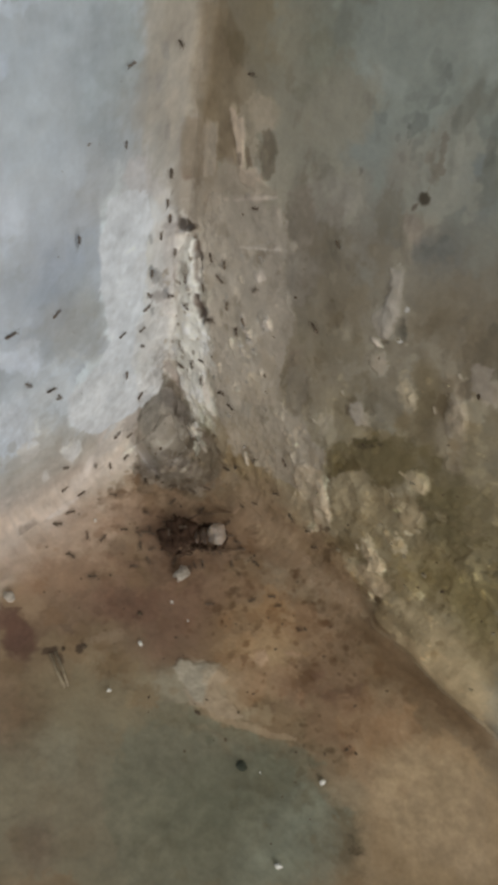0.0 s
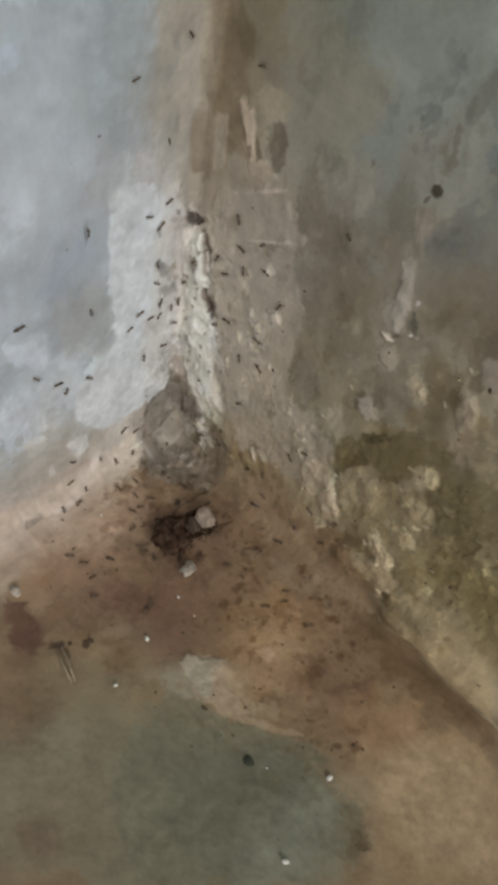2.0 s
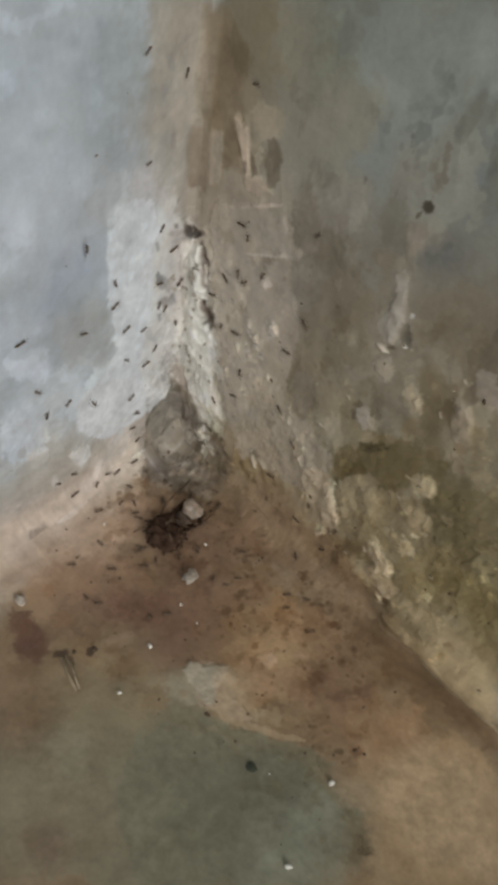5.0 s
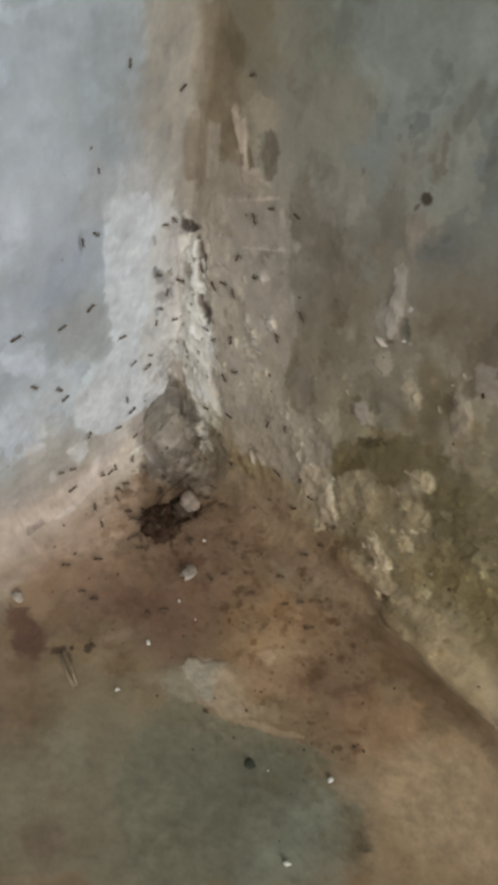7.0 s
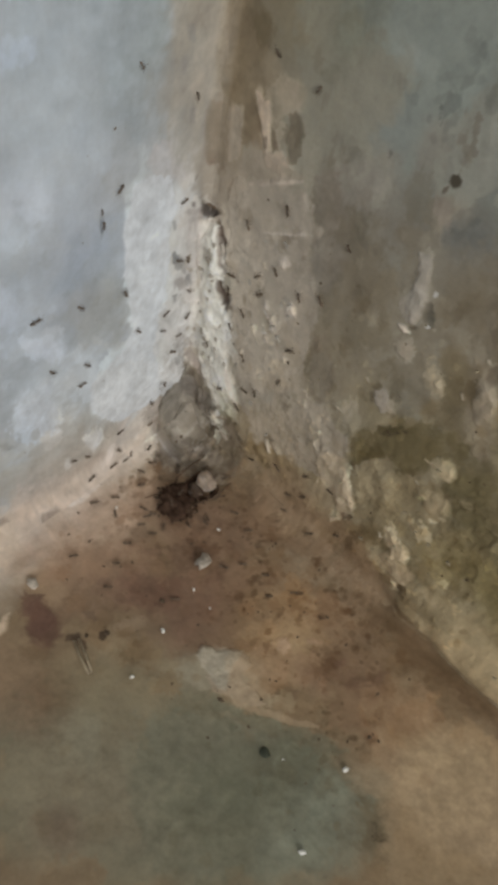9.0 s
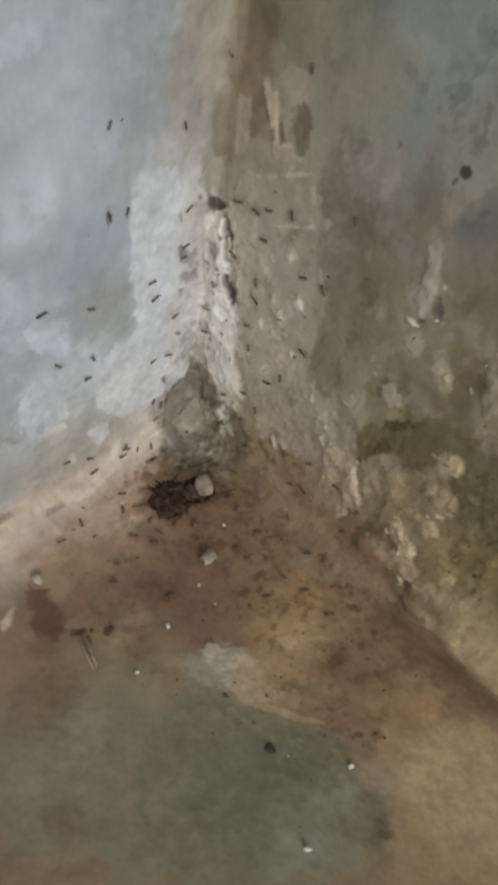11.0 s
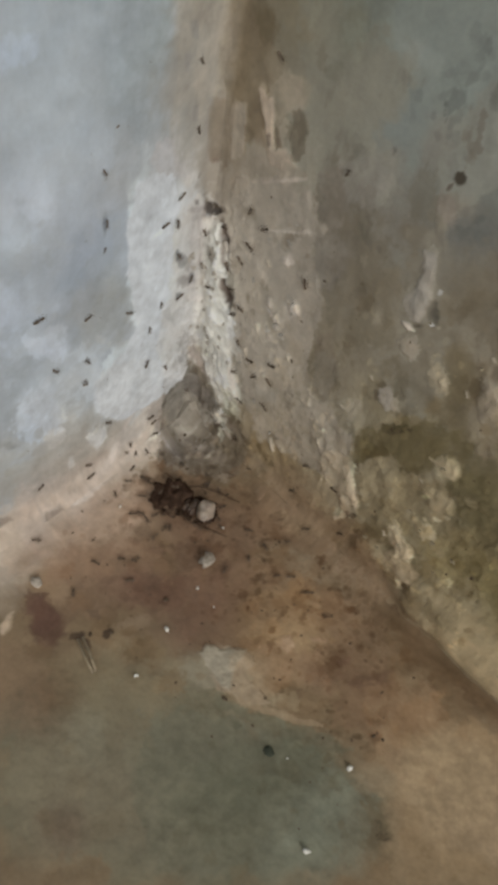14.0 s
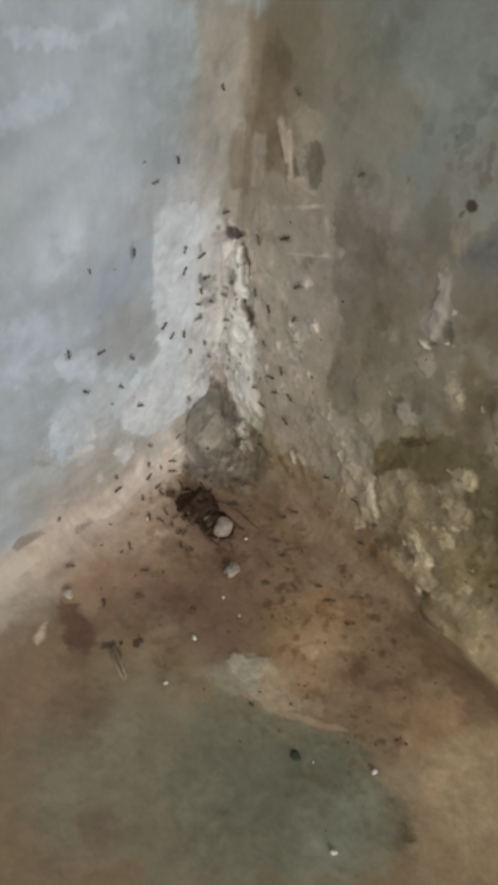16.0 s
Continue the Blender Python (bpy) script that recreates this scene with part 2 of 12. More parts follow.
        co = np.concatenate([co, np.stack([bx, by, bz], -1)])
        box = np.array([(0, 1, 2, 3), (7, 6, 5, 4), (0, 4, 5, 1), (1, 5, 6, 2), (2, 6, 7, 3), (3, 7, 4, 0)]) + n
        q = np.concatenate([q, box])
        me = bpy.data.meshes.new(name)
        me.vertices.add(len(co))
        me.vertices.foreach_set("co", co.ravel())
        me.loops.add(q.size)
        me.loops.foreach_set("vertex_index", q.ravel().astype(np.int32))
        me.polygons.add(len(q))
        me.polygons.foreach_set("loop_start", np.arange(0, q.size, 4, dtype=np.int32))
        me.update(calc_edges=True)
        me.polygons.foreach_set("use_smooth", np.arange(len(q)) < len(q) - 6)
        layer = me.color_attributes.new("paint", "FLOAT_COLOR", "POINT")
        rgba = np.ones((len(co), 4), np.float32)
        rgba[:n, :3] = np.clip(self.c, 0.005, 0.92).reshape(-1, 3)
        rgba[n:, :3] = 0.4
        layer.data.foreach_set("color", rgba.ravel())
        me.materials.append(mat)
        return tagged(new(name, me), label, kind="structure")


L = Surface("L", 115, 190, (0.447, 0.502, 0.572), 11)
R = Surface("R", 170, 195, (0.3, 0.318, 0.289), 47)
F = Surface("F", 195, 170, (0.268, 0.192, 0.119), 83)

# rounded mortar in the angles, and the general unevenness of the faces
def fillet(d, radius):
    """Height of a rounded inner angle at distance d from it; the two faces meet in one smooth curve."""
    d = np.clip(d, 0.2 * radius, radius)
    return radius - np.sqrt(np.maximum(radius**2 - (radius - d) ** 2, 0))


R.h += fillet(R.u, 3.6 + 0.5 * fbm(R.v, 0 * R.v, 18, 700))
L.h += fillet(L.u, 3.6 + 0.5 * fbm(L.v, 0 * L.v, 18, 700))
L.h += fillet(L.v, 12.0 + 2.0 * fbm(L.u, 0 * L.u, 22, 710) - 0.04 * L.u.clip(0, 150))
F.h += fillet(F.u, 12.0 + 2.0 * fbm(F.v, 0 * F.v, 22, 710) - 0.04 * F.v.clip(0, 150))
R.h += fillet(R.v, 3.6 + (7.1 + 1.5 * fbm(R.u, 0 * R.u, 22, 720)) * np.exp(-((R.u / 92) ** 4)))
F.h += fillet(F.v, 3.6 + (7.1 + 1.5 * fbm(F.u, 0 * F.u, 22, 720)) * np.exp(-((F.u / 92) ** 4)))
L.h += 0.30 * L.big + 0.10 * L.mid + 0.03 * L.small
near = np.clip((115 - R.v) / 60, 0.15, 1)
streak = fbm(R.u * 1.0, R.v * 0.3, 3.2, 400, 4, 0.6)
R.h += 0.40 * R.big + near * (0.10 * R.mid + 0.05 * R.small + 0.16 * streak)
F.h += 0.40 * F.big + 0.20 * F.mid + 0.07 * F.small
# thick lip of plaster that hangs over the floor farther along the damp wall
rise = np.clip((R.u - 90) / 28, 0, 1)
foot = np.clip((R.v - 0.5) / 5.5, 0, 1)
R.h += 2.6 * rise * rise * (3 - 2 * rise) * foot * foot * (3 - 2 * foot) * np.exp(-((np.clip(R.v - 8, 0, None)) / 16) ** 2) * (1 + 0.15 * R.big)
# crusty, blistered limewash beside the vertical angle
crust = np.exp(-((np.clip(R.u, 0, None) - 7) / 6.5) ** 2) * np.clip((112 - R.v) / 25, 0, 1)
R.h += crust * (0.5 * np.clip(R.mid, -0.3, 0.8) + 0.14 * R.small + 0.2 * R.tiny + 0.25 * streak)
crust = np.exp(-((np.clip(L.u, 0, None) - 1) / 5) ** 2) * np.clip((100 - L.v) / 25, 0, 1)
L.h += crust * (0.5 * np.clip(L.mid, -0.2, 0.8) + 0.16 * L.small + 0.2 * L.tiny)
# lumpy render low on the damp wall
low = np.clip((75 - R.v) / 30, 0, 1) * np.clip((R.v + 105 - R.u) / 25, 0.15, 1) * np.clip((R.u - 30) / 25, 0, 1) * np.clip((R.v - 3) / 12, 0, 1)
R.h += low * (0.30 * np.clip(R.mid + 0.4 * R.big, -0.35, 0.7) + 0.05 * R.small + 0.08 * streak)

# stains, bare patches and coats of paint, from the large to the small

L.blot(42.2, 141.4, (-10.5, -2.8), (1.7, -16.9), (0.51, 0.578, 0.664), .7, .8)
L.blot(52.0, 112.6, (-7.6, -3.4), (1.2, -9.2), (0.62, 0.683, 0.799), .7, .7)
L.blot(39.1, 94.0, (-12.4, -6.4), (1.1, -16.5), (0.368, 0.421, 0.515), .85, .7)
L.blot(48.1, 82.9, (-16.7, -10.1), (1.2, -12.5), (0.368, 0.415, 0.488), .8, .7)
L.blot(26.3, 140.4, (-9.5, -2.3), (0.1, -13.9), (0.307, 0.353, 0.365), .7, .8)
L.blot(33.5, 111.8, (-12.0, -4.9), (0.5, -11.3), (0.51, 0.564, 0.648), .6, .8)
L.blot(53.7, 88.1, (-5.6, -3.4), (1.3, -10.0), (0.497, 0.557, 0.648), .6, .8)
L.blot(20.7, 140.2, (-5.0, -1.2), (-0.3, -10.9), (0.316, 0.353, 0.343), .6, .6)
L.blot(33.2, 75.9, (-6.4, -3.8), (0.5, -13.8), (0.401, 0.433, 0.449), .8, .5)
L.blot(8.6, 141.8, (-7.9, -1.7), (-1.0, -10.1), (0.368, 0.337, 0.291), .9, .15, .15, 4)
L.blot(8.3, 125.0, (-7.6, -2.2), (-1.1, -12.8), (0.368, 0.342, 0.301), .9, .15, .15, 4)
L.blot(3.2, 109.4, (-4.6, -1.7), (-1.0, -9.6), (0.368, 0.342, 0.306), .9, .5, .6)
L.blot(9.0, 21.1, (-7.4, -0.7), (-6.6, -17.0), (0.68, 0.652, 0.602), .85, .4)
L.blot(8.2, 103.2, (-7.6, -3.0), (-0.6, -7.5), (0.46, 0.445, 0.418), .7, .4)
L.blot(8.6, 145.0, (-4.6, -0.9), (-0.3, -3.2), (0.412, 0.386, 0.332), .6, .5)
L.blot(55.7, 26.8, (-22.7, -5.5), (-3.4, -22.6), (0.497, 0.496, 0.475), .8, .6)
L.blot(37.2, 4.0, (-21.1, 0.6), (-5.4, -18.3), (0.577, 0.536, 0.488), .7, .6)
L.blot(52.6, 70.9, (-8.2, -10.0), (1.6, -3.2), (0.62, 0.691, 0.808), .8, .3, .6, h=.2, torn=True)
L.blot(43.4, 56.4, (-5.2, -1.4), (-2.0, -11.6), (0.606, 0.667, 0.747), .8, .3, .6, h=.2, torn=True)
L.blot(58.1, 47.1, (-7.3, -6.3), (1.2, -9.4), (0.65, 0.723, 0.835), .85, .35, .5, h=.2, torn=True)
L.blot(48.4, 41.5, (-5.4, -4.6), (0.5, -6.3), (0.635, 0.652, 0.648), .7, .4, .5)
L.blot(17.6, 79.0, (-10.3, -5.5), (-1.0, -33.1), (0.688, 0.773, 0.85), .95, .08, .2, 4, h=.35, torn=True)
L.blot(13.5, 107.6, (-4.7, -1.8), (-0.4, -6.3), (0.65, 0.691, 0.713), .6, .3)
L.blot(3.6, 56.2, (-8.6, -5.2), (-4.0, -47.5), (0.743, 0.723, 0.68), .75, .35, .4)
L.blot(20.4, 39.5, (-15.2, -2.7), (-6.0, -19.0), (0.703, 0.781, 0.85), .95, .08, .25, h=.35, torn=True)
L.blot(32.5, 33.8, (-8.0, -2.7), (-2.0, -9.5), (0.696, 0.773, 0.844), .95, .1, .3, h=.3, torn=True)
L.blot(23.0, 12.8, (-12.6, -1.4), (-4.3, -13.7), (0.711, 0.691, 0.648), .9, .25, .3, h=.25, torn=True)
L.blot(39.6, 21.8, (-2.9, -2.7), (0.3, -5.3), (0.735, 0.748, 0.713), .8, .3, .4, h=.5, torn=True)
L.blot(44.4, 16.2, (-11.6, -3.1), (-1.4, -7.2), (0.453, 0.445, 0.424), .5, .5)

R.blot(4.0, 102.4, (7.5, 4.5), (1.5, -10.6), (0.406, 0.348, 0.273), .9, .4)
R.blot(5.0, 60.1, (8.9, 7.1), (4.7, -38.0), (0.731, 0.657, 0.555), .8, .5)
R.blot(15.2, 135.1, (14.2, 6.8), (4.8, -21.8), (0.306, 0.252, 0.177), .85, .55)
R.blot(32.9, 121.1, (8.5, 5.1), (7.9, -27.7), (0.273, 0.232, 0.169), .7, .6)
R.blot(3.8, 134.6, (2.3, 1.0), (2.0, -12.3), (0.204, 0.157, 0.099), .8, .5, .3)
R.blot(3.9, 119.1, (4.5, 2.4), (1.2, -7.8), (0.242, 0.169, 0.099), .7, .4)
R.blot(12.4, 124.1, (2.9, 1.5), (1.3, -6.7), (0.195, 0.139, 0.077), .7, .4, .4)
R.blot(16.7, 146.0, (5.6, 2.4), (1.6, -6.8), (0.318, 0.247, 0.131), .6, .6)
R.blot(25.2, 80.2, (13.7, 10.9), (8.7, -37.1), (0.555, 0.507, 0.433), .92, .14, .12, 4, h=.35)
R.blot(21.3, 54.5, (8.2, 7.3), (5.8, -32.2), (0.523, 0.469, 0.392), .6, .5)
R.blot(26.1, 114.1, (4.0, 2.4), (1.0, -3.9), (0.588, 0.515, 0.42), .5, .5)
R.blot(19.0, 130.8, (4.2, 2.1), (0.9, -3.8), (0.523, 0.441, 0.329), .7, .25, h=.2, torn=True)
R.blot(7.3, 112.8, (2.5, 1.4), (0.9, -5.2), (0.462, 0.392, 0.3), .8, .3)
R.blot(14.7, 124.0, (0.9, 0.6), (1.4, -4.6), (0.571, 0.492, 0.392), .7, .3, .9, h=.1, torn=True)
R.blot(21.1, 116.6, (3.8, 1.0), (-0.3, -2.0), (0.77, 0.684, 0.555), .8, .3, .6, h=.25, torn=True)
R.blot(24.1, 122.3, (2.1, 1.2), (1.0, -3.9), (0.161, 0.135, 0.099), .8, .4, .7, torn=True)
R.blot(11.3, 126.9, (1.3, 0.7), (0.3, -1.7), (0.789, 0.666, 0.523), .7, .4)
R.blot(2.8, 84.0, (6.6, 4.5), (1.6, -12.4), (0.809, 0.731, 0.639), .8, .4)
R.blot(4.6, 73.1, (5.1, 3.4), (0.7, -15.1), (0.85, 0.85, 0.85), .9, .2, .4, h=.6, torn=True)
R.blot(7.1, 52.2, (6.5, 6.8), (4.0, -11.2), (0.85, 0.85, 0.85), .9, .2, .4, h=.6, torn=True)
R.blot(13.0, 36.4, (5.1, 6.5), (4.2, -8.2), (0.85, 0.85, 0.85), .9, .25, .4, h=.5, torn=True)
R.blot(16.5, 14.8, (3.9, 4.1), (1.2, -8.5), (0.85, 0.806, 0.665), .6, .3, 1.0, h=.4, torn=True)
R.blot(-1.8, 74.6, (1.3, 0.9), (1.2, -11.5), (0.555, 0.441, 0.341), .7, .4, .4)
R.blot(1.5, 90.4, (2.6, 1.7), (0.2, -1.8), (0.111, 0.077, 0.054), .95, .25, .4, h=-.5, torn=True)
R.blot(7.8, 81.4, (0.8, 0.6), (2.1, -7.3), (0.208, 0.153, 0.111), .85, .3, .5, h=-.4, torn=True)
R.blot(10.1, 66.8, (1.9, 1.5), (0.5, -3.6), (0.082, 0.058, 0.042), .95, .25, .4, h=-.6, torn=True)
R.blot(12.1, 24.1, (9.2, 11.6), (7.7, -19.1), (0.85, 0.85, 0.75), .6, .4, .9, torn=True, h=.4)
R.blot(2.0, 58.1, (6.8, 5.4), (1.4, -12.9), (0.85, 0.85, 0.85), .8, .3, .9, torn=True, h=.4)
L.blot(34.4, 101.0, (-0.6, -0.3), (0.2, -3.5), (0.141, 0.158, 0.187), .8, .5, .3)
L.blot(23.2, 52.1, (-1.1, -0.7), (-0.0, -1.0), (0.138, 0.135, 0.131), .9, .3, .3)
R.blot(-1.5, 34.3, (2.3, 3.0), (4.4, -6.5), (0.341, 0.273, 0.208), .7, .4, h=-.3)
R.blot(27.8, 99.9, (6.5, 4.5), (0.2, -0.9), (0.693, 0.622, 0.515), .7, .3, .3, h=.25)
R.blot(28.3, 112.4, (0.8, 0.5), (1.7, -6.6), (0.657, 0.579, 0.477), .6, .3, .4, h=.2)
R.blot(28.4, 93.2, (2.3, 1.7), (0.5, -2.2), (0.85, 0.83, 0.731), .7, .4, h=.3)
R.blot(33.4, 80.6, (1.7, 1.4), (0.8, -3.4), (0.85, 0.85, 0.85), .8, .3, .5, h=.4, torn=True)
R.blot(29.8, 68.9, (1.7, 2.8), (3.2, -2.2), (0.85, 0.85, 0.731), .7, .3, .5, h=.3, torn=True)
R.blot(42.1, 58.6, (10.6, 10.1), (4.6, -18.1), (0.555, 0.492, 0.392), .7, .6)
R.blot(35.4, 26.6, (14.5, 15.9), (2.7, -12.7), (0.527, 0.451, 0.328), .8, .5)

R.blot(73.0, 103.8, (29.6, 25.4), (9.7, -22.3), (0.323, 0.284, 0.227), .9, .5)
R.blot(100.9, 84.7, (8.8, 10.5), (9.0, -17.7), (0.309, 0.26, 0.176), .9, .5)
R.blot(49.4, 83.5, (13.6, 11.7), (10.1, -32.7), (0.323, 0.278, 0.208), .7, .5)
R.blot(51.0, 15.2, (26.7, 17.8), (-0.3, -30.2), (0.463, 0.377, 0.262), .9, .5)
R.blot(84.4, 16.6, (22.3, 0.1), (-2.0, -20.6), (0.329, 0.25, 0.162), .9, .5)
R.blot(47.5, 147.5, (20.9, 10.4), (6.4, -15.9), (0.366, 0.406, 0.379), .6, .7)
R.blot(41.3, 149.7, (2.6, 3.9), (5.9, -2.0), (0.462, 0.492, 0.448), .5, .6)
R.blot(43.6, 151.3, (0.8, 0.9), (1.0, -0.6), (0.492, 0.477, 0.406), .5, .9)
R.blot(61.4, 161.9, (2.7, 1.2), (3.3, -6.5), (0.477, 0.523, 0.492), .5, .6)
R.blot(63.7, 155.1, (3.0, 0.0), (-0.1, -1.1), (0.433, 0.392, 0.306), .5, .9)
R.blot(29.4, 148.4, (7.5, 3.4), (2.5, -8.2), (0.295, 0.295, 0.222), .5, .6)
R.blot(33.9, 138.4, (9.0, 4.6), (1.9, -6.1), (0.366, 0.318, 0.242), .5, .6)
R.blot(43.6, 127.5, (6.4, 3.8), (1.9, -5.5), (0.406, 0.392, 0.354), .5, .6)
R.blot(44.7, 137.0, (8.4, 4.6), (1.8, -5.0), (0.318, 0.341, 0.329), .5, .6)
R.blot(56.5, 138.8, (5.4, 3.1), (2.5, -5.7), (0.379, 0.329, 0.273), .5, .6)
R.blot(62.8, 144.7, (1.6, 0.9), (2.5, -5.3), (0.477, 0.448, 0.379), .6, .4, h=.2)
R.blot(60.9, 144.8, (0.8, 0.4), (1.6, -3.5), (0.252, 0.213, 0.161), .6, .4)
R.blot(69.4, 144.0, (4.7, 2.8), (3.1, -6.1), (0.252, 0.284, 0.295), .6, .6)
R.blot(67.9, 125.3, (5.0, 6.4), (5.7, -5.3), (0.195, 0.204, 0.204), .7, .7)
R.blot(62.1, 129.0, (3.0, 3.6), (1.8, -1.6), (0.555, 0.477, 0.379), .7, .5, h=.2)
R.blot(61.5, 123.7, (1.0, 0.9), (2.6, -3.8), (0.523, 0.462, 0.366), .6, .4, h=.2)
R.blot(47.1, 107.6, (8.2, 5.9), (6.2, -18.6), (0.252, 0.222, 0.177), .65, .6)
R.blot(51.5, 118.4, (7.5, 5.1), (4.4, -11.9), (0.329, 0.295, 0.252), .5, .6)
R.blot(48.9, 85.1, (6.0, 5.1), (3.0, -9.7), (0.273, 0.232, 0.161), .6, .6)
R.blot(81.5, 114.4, (9.0, 7.5), (5.1, -10.5), (0.318, 0.262, 0.186), .5, .8)
R.blot(71.9, 113.2, (5.5, 4.3), (2.7, -6.0), (0.284, 0.252, 0.195), .5, .6)
R.blot(62.4, 115.4, (1.3, 0.9), (1.2, -3.8), (0.555, 0.515, 0.441), .6, .35, 1.0, torn=True)
R.blot(64.1, 105.3, (1.7, 1.0), (0.9, -4.1), (0.555, 0.523, 0.462), .65, .35, 1.0, torn=True)
R.blot(64.7, 93.8, (1.9, 1.0), (0.6, -4.8), (0.507, 0.462, 0.379), .6, .35, 1.0, torn=True)
R.blot(67.1, 105.1, (0.7, 0.6), (0.9, -2.1), (0.146, 0.139, 0.125), .7, .4)
R.blot(66.8, 76.7, (2.6, 3.0), (2.3, -5.0), (0.492, 0.469, 0.42), .65, .35, 1.0, torn=True)
R.blot(71.4, 79.1, (1.6, 1.6), (1.9, -4.9), (0.262, 0.252, 0.222), .7, .4)
R.blot(59.1, 77.2, (8.7, 8.2), (2.3, -6.8), (0.284, 0.242, 0.161), .5, .6)
R.blot(88.9, 105.3, (2.9, 2.8), (1.8, -3.5), (0.523, 0.462, 0.366), .65, .4, .7, h=.2)
R.blot(87.3, 93.0, (3.0, 2.1), (2.2, -7.2), (0.492, 0.433, 0.318), .65, .35, .7, h=.2)
R.blot(80.2, 91.1, (3.4, 3.4), (3.8, -8.7), (0.222, 0.186, 0.111), .6, .5)
R.blot(97.5, 94.3, (2.9, 3.1), (4.2, -8.2), (0.246, 0.192, 0.107), .6, .5)
R.blot(86.9, 54.1, (32.2, 19.4), (4.6, -35.7), (0.358, 0.308, 0.212), .85, .6)
R.blot(112.6, 31.3, (28.4, -1.5), (-0.0, -22.0), (0.343, 0.285, 0.178), .9, .5)
R.blot(112.2, 59.1, (11.1, 7.2), (3.6, -15.3), (0.234, 0.2, 0.118), .7, .6)
R.blot(128.1, 31.4, (7.5, 6.3), (4.3, -16.0), (0.339, 0.268, 0.142), .7, .6)
R.blot(96.3, 74.2, (7.4, 5.1), (1.9, -7.6), (0.162, 0.129, 0.064), .75, .4, .5, torn=True)
R.blot(105.6, 68.8, (7.5, 8.5), (1.9, -4.6), (0.17, 0.136, 0.068), .75, .4, .5, torn=True)
R.blot(97.2, 64.6, (2.1, 1.2), (1.5, -8.6), (0.154, 0.122, 0.063), .7, .4)
R.blot(65.7, 51.5, (2.3, 1.9), (1.2, -7.0), (0.261, 0.204, 0.105), .6, .5, h=-.3)
R.blot(105.7, 42.2, (8.6, 3.1), (1.0, -10.7), (0.315, 0.256, 0.122), .6, .6)
R.blot(119.8, 44.0, (4.8, 8.6), (6.0, -11.9), (0.316, 0.266, 0.129), .6, .6)
# bulging foot of the wall, its lit tone put into the colour
R.blot(126.2, 11.1, (17.1, -2.4), (0.3, -11.4), (0.52, 0.409, 0.26), .9, .7, .2, h=1.2)
R.blot(105.0, 5.3, (6.7, 0.6), (-0.0, -4.3), (0.548, 0.428, 0.239), .7, .4, .3, h=1.0)
R.blot(59.6, 5.5, (10.1, 4.2), (-0.7, -9.4), (0.417, 0.326, 0.198), .7, .5, h=.4)
R.blot(56.9, 29.0, (7.1, 8.6), (2.7, -9.7), (0.459, 0.367, 0.209), .6, .5)
R.blot(4.0, 25.4, (2.8, 3.6), (2.8, -5.9), (0.222, 0.177, 0.139), .8, .4, .4, h=-.5)
R.blot(21.9, -5.9, (14.5, 5.8), (-3.4, -16.9), (0.38, 0.303, 0.196), .7, .6)
R.blot(31.3, 4.0, (12.4, 0.3), (-3.5, -12.2), (0.365, 0.281, 0.172), .75, .6)
R.blot(39.1, 11.6, (11.9, 0.1), (-3.0, -11.4), (0.459, 0.362, 0.217), .6, .6)
R.blot(77.7, 3.8, (20.1, 0.5), (-1.5, -12.9), (0.301, 0.207, 0.114), .85, .6)
R.blot(50.3, 3.5, (17.7, 0.4), (-2.4, -11.1), (0.302, 0.211, 0.121), .85, .6)
R.blot(96.0, 5.1, (10.4, 0.2), (-0.4, -7.3), (0.268, 0.184, 0.096), .8, .6)
L.blot(18.4, -6.0, (-12.3, 1.6), (-2.7, -7.2), (0.635, 0.592, 0.529), .7, .5)
L.blot(50.9, 2.6, (-16.8, -1.4), (-1.2, -5.6), (0.55, 0.496, 0.424), .7, .5)

R.blot(4.4, 78.1, (4.0, 2.8), (1.1, -8.5), (0.85, 0.85, 0.85), .95, .2, .3, h=.7, torn=True)
R.blot(8.2, 53.1, (3.8, 3.4), (1.7, -7.9), (0.85, 0.85, 0.85), .95, .2, .35, h=.7, torn=True)
R.blot(13.0, 39.7, (2.6, 3.1), (3.2, -7.7), (0.85, 0.85, 0.83), .9, .2, .5, h=.6, torn=True)
R.blot(6.0, 66.6, (3.2, 2.5), (0.3, -2.4), (0.85, 0.85, 0.85), .9, .2, .4, h=.6, torn=True)
R.blot(1.8, 90.9, (3.2, 1.6), (-0.2, -2.1), (0.118, 0.082, 0.058), .95, .2, .4, h=-.5, torn=True)
R.blot(6.0, 86.7, (0.9, 0.9), (1.6, -2.9), (0.161, 0.118, 0.088), .95, .25, .4, h=-.4)
R.blot(8.7, 79.1, (0.8, 0.6), (1.1, -5.6), (0.213, 0.161, 0.118), .9, .3, .4, h=-.3)
R.blot(10.1, 66.8, (1.6, 1.5), (1.3, -3.8), (0.082, 0.058, 0.042), .97, .2, .4, h=-.6, torn=True)
R.blot(1.6, 77.4, (0.6, 0.5), (0.9, -7.5), (0.555, 0.448, 0.354), .8, .4, .4, h=-.3)
R.blot(13.3, 66.7, (2.9, 1.8), (-0.0, -0.9), (0.232, 0.186, 0.146), .7, .4, .5)
R.blot(16.4, 15.5, (2.9, 3.1), (0.8, -5.6), (0.85, 0.85, 0.776), .6, .2, 1.2, h=.5, torn=True)
R.blot(14.7, 13.0, (1.2, 1.3), (0.3, -2.3), (0.398, 0.34, 0.258), .9, .3, .4, h=-.5)
R.blot(16.6, 29.9, (2.5, 4.5), (3.0, -2.2), (0.85, 0.85, 0.712), .75, .3, .6, h=.5, torn=True)
